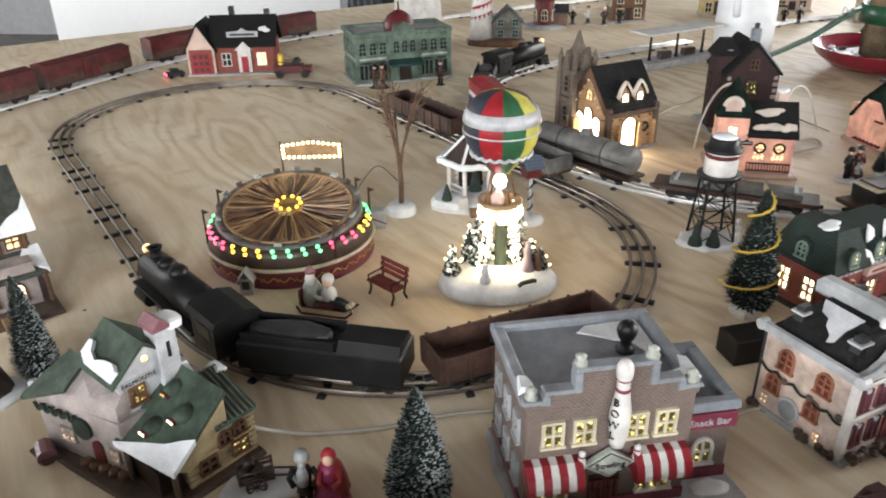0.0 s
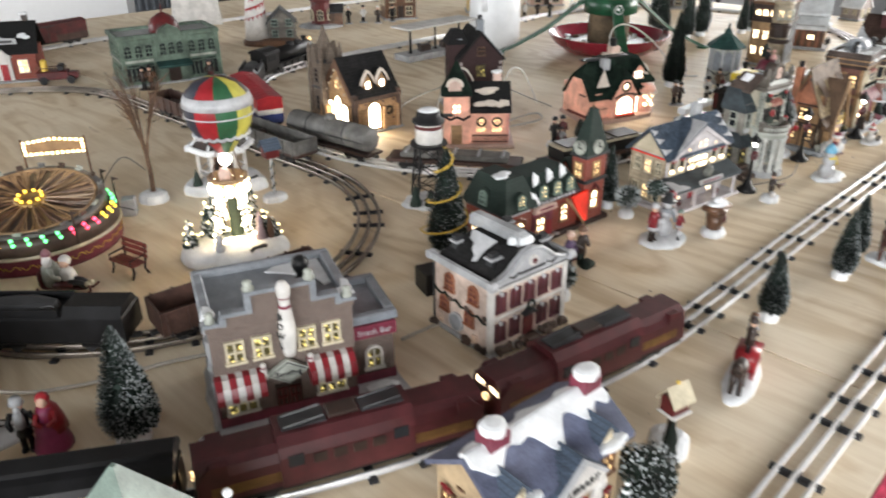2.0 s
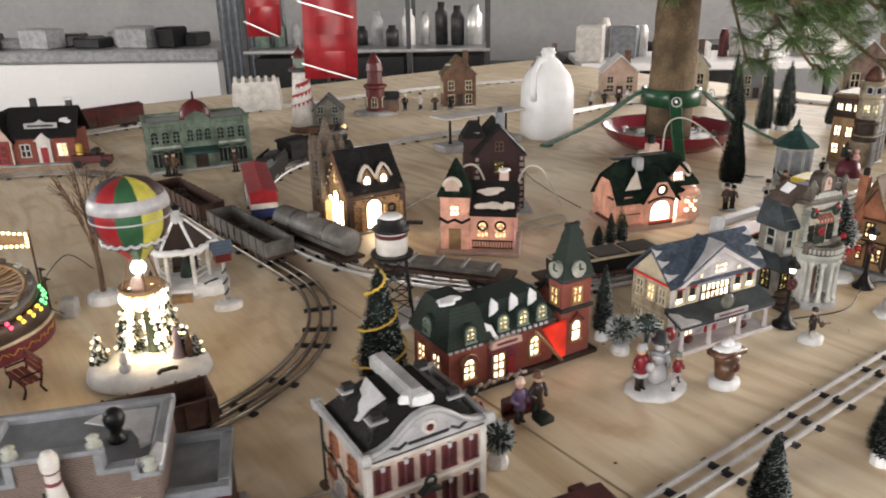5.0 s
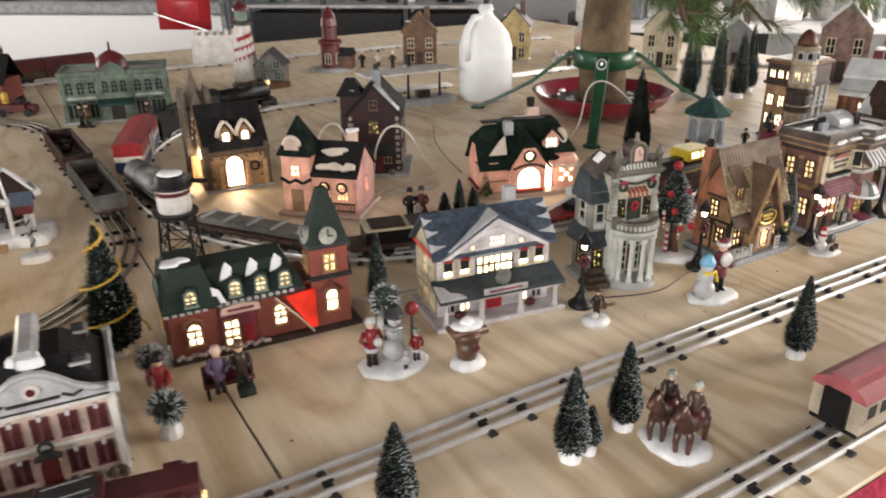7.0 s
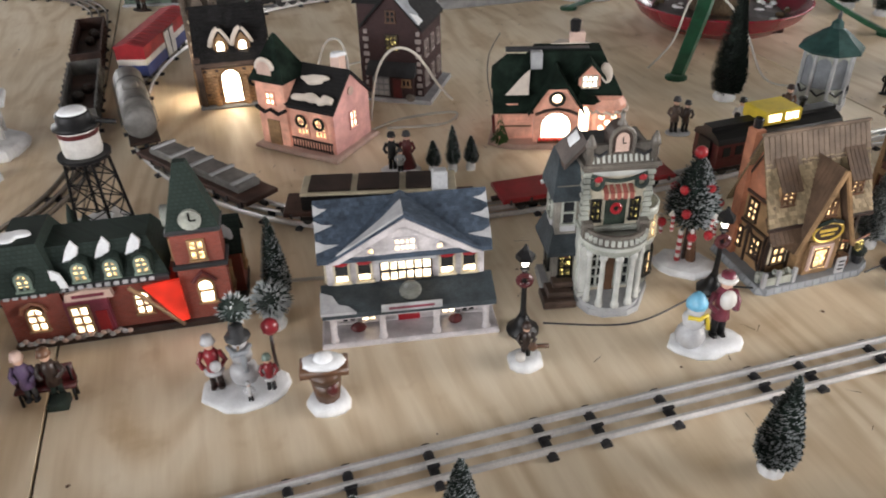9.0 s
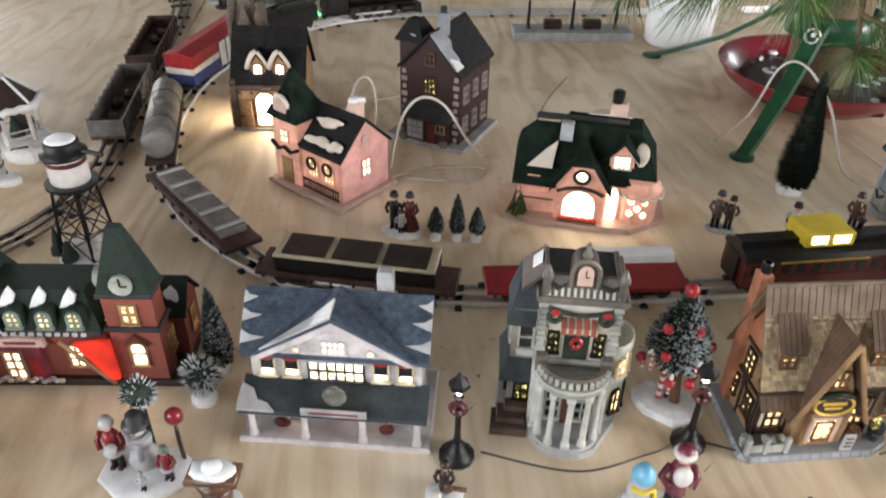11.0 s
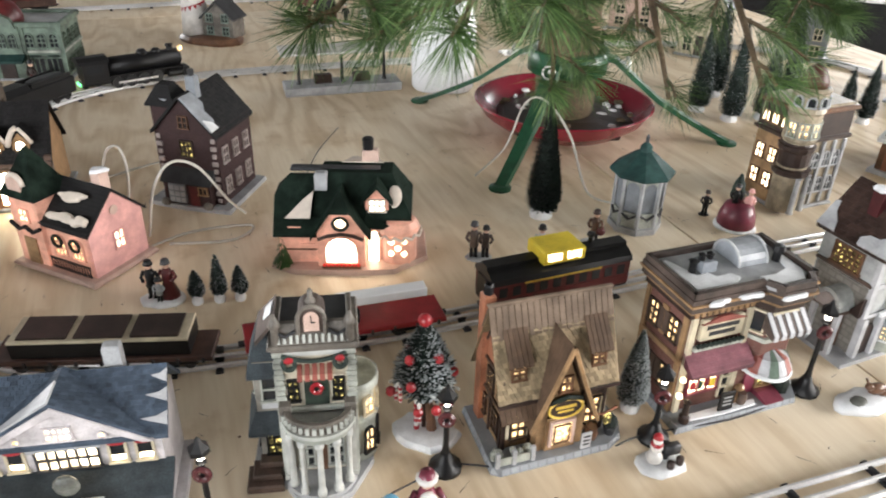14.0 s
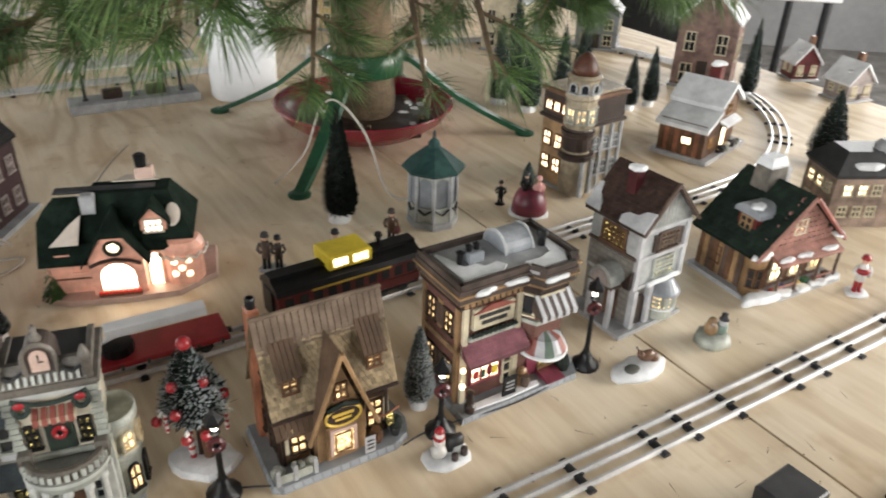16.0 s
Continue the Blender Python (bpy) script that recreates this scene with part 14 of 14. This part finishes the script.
# ---- ribbons, wires ----
def ribbon(x, y, z0, z1, w, label, twist):
    s = Shape()
    n = 24
    rows = []
    for i in range(n + 1):
        t = i / n
        a = twist * math.sin(t * 5.0)
        c = Vector((1.5 * math.sin(t * 4), 1.0 * math.cos(t * 3), (z0 + (z1 - z0) * t)))
        d = Vector((math.cos(a), math.sin(a), 0)) * w / 2
        e = Vector((-math.sin(a), math.cos(a), 0)) * 0.06
        rows.append(s._v([c - d - e, c + d - e, c + d + e, c - d + e]))
    for p, q in zip(rows, rows[1:]):
        for i in range(4):
            s._f([p[i], p[(i + 1) % 4], q[(i + 1) % 4], q[i]])
    s._f(rows[0][::-1]), s._f(rows[-1])
    ob = part("hanging_ribbon", s, RED, None, "", True)
    ob.matrix_basis = pose(x, y, 0)
    tagged(ob, label, "ribbon", "hanging ribbons")
    for k in range(9):
        z = z0 + 3 + k * 11
        st = Shape()
        st.tube([(-w / 2, -0.5, z), (w / 2, -0.5, z - 3)], 0.16, 4)
        part("silver_thread", st, STEEL, ob)


ribbon(0.255, 1.475, 29.8, 184, 10.0, "red ribbon with thin silver lines hanging from above", 0.25)
ribbon(0.115, 1.55, 37.0, 184, 6.6, "red curling ribbon hanging beside another", 0.9)


def cable(label, pts, r=0.22, m=WIRE):
    p = [Vector((x * 100, y * 100, z * 100)) for x, y, z in pts]
    out = []
    for i in range(len(p) - 1):
        p0, p1, p2, p3 = p[max(i - 1, 0)], p[i], p[i + 1], p[min(i + 2, len(p) - 1)]
        for k in range(8):
            t = k / 8
            out.append(0.5 * ((2 * p1) + (p2 - p0) * t + (2 * p0 - 5 * p1 + 4 * p2 - p3) * t * t + (3 * p1 - p0 - 3 * p2 + p3) * t ** 3))
    out.append(p[-1])
    for q in out:
        q.z = max(q.z, r + 0.05)
    ob = part("cable", Shape().tube(out, r, 6), m, None, "", True)
    tagged(ob, label, "cable", "lamp cables")


cable("pale cable looped in the air before the dark house", [(0.455, 1.47, 0.004), (0.47, 1.50, 0.06), (0.495, 1.50, 0.115), (0.525, 1.495, 0.125), (0.545, 1.48, 0.09), (0.55, 1.455, 0.02)])
cable("pale cable looped in the air behind the pink cottage", [(0.60, 1.44, 0.02), (0.605, 1.46, 0.09), (0.625, 1.48, 0.125), (0.655, 1.50, 0.115), (0.685, 1.52, 0.06), (0.70, 1.54, 0.03)])
cable("pale cable curling on the plywood by the pink cottage", [(0.60, 1.44, 0.004), (0.63, 1.50, 0.004), (0.70, 1.55, 0.004), (0.70, 1.50, 0.004), (0.62, 1.455, 0.004)])
cable("pale cable from the church across the plywood", [(0.37, 1.56, 0.01), (0.42, 1.70, 0.004), (0.50, 1.80, 0.004), (0.52, 1.70, 0.05), (0.53, 1.62, 0.01)])
cable("white cable hooked over the red bowl", [(0.97, 1.86, 0.004), (1.0, 1.95, 0.03), (1.02, 2.0, 0.10), (1.06, 1.98, 0.12), (1.12, 1.93, 0.08), (1.17, 1.86, 0.01), (1.22, 1.84, 0.004)])
cable("pale cable from the mossy cottage to the bowling alley", [(-0.12, 0.56, 0.03), (-0.07, 0.585, 0.004), (0.0, 0.60, 0.004), (0.06, 0.625, 0.004), (0.12, 0.64, 0.004)])
cable("pale cable between the bowling alley and town hall", [(0.33, 0.64, 0.004), (0.37, 0.665, 0.004), (0.41, 0.68, 0.004)])
cable("thin cable behind the mansion", [(0.66, 1.02, 0.004), (0.74, 1.06, 0.004), (0.80, 1.09, 0.004)])
cable("thin dark cable from lamp to lamp", [(0.985, 1.06, 0.004), (1.07, 1.09, 0.004), (1.12, 1.15, 0.004), (1.145, 1.185, 0.004), (1.20, 1.20, 0.004)], 0.1, DARKWIRE)
cable("thin dark cable along the shop fronts", [(1.30, 1.27, 0.004), (1.33, 1.30, 0.004), (1.42, 1.36, 0.004), (1.49, 1.435, 0.004)], 0.1, DARKWIRE)
cable("pale cable from the library along the plywood", [(0.38, 0.33, 0.01), (0.35, 0.37, 0.004), (0.33, 0.34, 0.004), (0.30, 0.29, 0.004)])
cable("thin dark wire by the bare tree", [(-0.07, 1.12, 0.06), (-0.10, 1.10, 0.09), (-0.13, 1.06, 0.04), (-0.07, 1.02, 0.03)], 0.08, DARKWIRE)
cable("thin dark cable behind the inn", [(0.75, 1.60, 0.004), (0.70, 1.72, 0.004), (0.66, 1.85, 0.004), (0.64, 1.98, 0.004)], 0.1, DARKWIRE)

# ---- the room beyond the table ----
def white_chest():
    th = thing("chest_freezer", "long white chest freezer with clutter on its lid", "freezer", -1.85, 4.7, 0, FLOOR_Z)
    part("body", Shape().box(-110, 80, 0, 65, 4, 72, 1.0), ENAMEL, th, "plain white side")
    part("lid", Shape().box(-111, 81, -1, 66, 72.5, 80, 1.5), PALEGREY, th, "grey edged lid")
    part("foot", Shape().box(-105, 75, 5, 60, 0, 4), BLACK, th)


white_chest()
rnd = random.Random(31)
for k in range(16):
    w, h = rnd.uniform(8, 22), rnd.uniform(4, 14)
    s = Shape().box(-w / 2, w / 2, -8, 8, 0, h, 1.0)
    ob = part("clutter_box", s, rnd.choice((DKGREY, BLACK, PALEGREY, DKBROWN, GREY)), None)
    ob.matrix_basis = pose(-2.85 + k * 0.105, 4.85 + 0.25 * rnd.random(), FLOOR_Z + 0.80, 0, 0, rnd.uniform(-20, 20))
    tagged(ob, "small dark box lying among clutter on the freezer", "box", "clutter on the freezer")
s = Shape()
rows = []
for i in range(41):
    x = i * 1.0
    y = 1.6 * math.sin(i * 1.57)
    rows.append(s._v([(x, y, 0), (x, y, 230), (x, y + 0.5, 230), (x, y + 0.5, 0)]))
for a, b in zip(rows, rows[1:]):
    for i in range(4):
        s._f([a[i], a[(i + 1) % 4], b[(i + 1) % 4], b[i]])
cu = part("grey_curtain", s, GREY, None, "", True)
cu.matrix_basis = pose(-0.98, 4.6, FLOOR_Z + 0.02)
tagged(cu, "grey pleated curtain hanging beside the freezer", "curtain")


def work_table(x, y, w, label, seed):
    th = thing("work_table", label, "table", x, y, 0, FLOOR_Z, "tables at the back of the room")
    part("top", Shape().box(0, w, 0, 60, 70, 74, 0.5), ENAMEL, th)
    for a in (4, w - 4):
        for b in (4, 56):
            part("leg", Shape().rod((a, b, 0), (a, b, 70), 2), DKGREY, th)
    rnd = random.Random(seed)
    for k in range(int(w / 11)):
        ww, h = rnd.uniform(6, 16), rnd.uniform(5, 22)
        kind = rnd.random()
        sh = Shape().box(-ww / 2, ww / 2, -6, 6, 0, h, 0.8) if kind < 0.6 else Shape().lathe([(ww / 3, 0), (ww / 3, h * 0.8), (ww / 5, h), (0, h)], 0, 0, 12)
        ob = part("table_clutter", sh, rnd.choice((BLACK, DKGREY, WHITE, PALEGREY, GREY, STEEL, DKRED)), None)
        ob.matrix_basis = pose(x + (k * 11 + 6) / 100, y + rnd.uniform(0.12, 0.45), FLOOR_Z + 0.741, 0, 0, rnd.uniform(-25, 25))
        tagged(ob, "small box or tin among clutter on the table", "clutter", "clutter on the tables")




def storage_rack(x, y):
    th = thing("storage_rack", "metal storage rack with chrome shelf edges by the wall", "shelf rack", x, y, 0, FLOOR_Z)
    for a in (0, 46, 92, 136):
        for b in (0, 40):
            part("post", Shape().box(a - 1.2, a + 1.2, b - 1.2, b + 1.2, 0, 175), DKGREY, th)
    for z in (10, 44, 82, 125, 165):
        sh = part("shelf", Shape().box(-1, 137, 0, 40, z - 2, z), PALEGREY, th)
        part("shelf_edge", Shape().rod((-1, -1.2, z - 1), (137, -1.2, z - 1), 0.9, 0.9, 8), STEEL, sh, "chrome edge")


storage_rack(-0.76, 4.35)
rnd = random.Random(19)
for k in range(3):
    ob = part("storage_bin", Shape().slab([(-19, -16), (19, -16), (19, 16), (-19, 16)], 0, 33, 1.06), BLACK, None)
    ob.matrix_basis = pose(-0.76 + 0.23 + k * 0.455, 4.56, FLOOR_Z + 0.442)
    tagged(ob, "black plastic bin standing on a rack shelf", "bin", "bins on the rack")
for k in range(14):
    r, h = rnd.uniform(2.5, 5.0), rnd.uniform(9, 24)
    ob = part("jar", Shape().lathe([(r, 0), (r, h * 0.75), (r * 0.6, h * 0.85), (r * 0.6, h), (0, h)], 0, 0, 14), rnd.choice((STEEL, ENAMEL, PALEGREY, DKGREY, PALEGREEN)), None, "", True)
    ob.matrix_basis = pose(-0.70 + k * 0.094, 4.48 + rnd.uniform(0, 0.16), FLOOR_Z + 0.822)
    tagged(ob, "pale jar or tin standing on a rack shelf", "jar", "jars on the rack")
work_table(1.10, 4.2, 160, "white table with small boxes along the wall", 6)
for k in range(3):
    s = Shape().box(-28, 28, -20, 20, 0, 62 + 6 * k, 2.0)
    ob = part("storage_bin", s, (BLACK, DKGREY, BLACK)[k], None)
    ob.matrix_basis = pose(0.75 + k * 0.62, 5.3, FLOOR_Z, 0, 0, 5 * k)
    tagged(ob, "large dark storage bin standing on the floor", "bin", "storage bins")
wb = thing("white_ornament_box", "small white ribbed plastic basket near the table's back", "basket", -0.30, 2.90, 10)
part("body", Shape().slab([(-9, -6.5), (9, -6.5), (9, 6.5), (-9, 6.5)], 0, 10.5, 0.9), WHITE, wb)
for k in range(6):
    part("post", Shape().rod((-7 + k * 2.8, -5.0, 10.4), (-7 + k * 2.8, -5.0, 12.6), 0.9, 0.6), WHITE, wb)
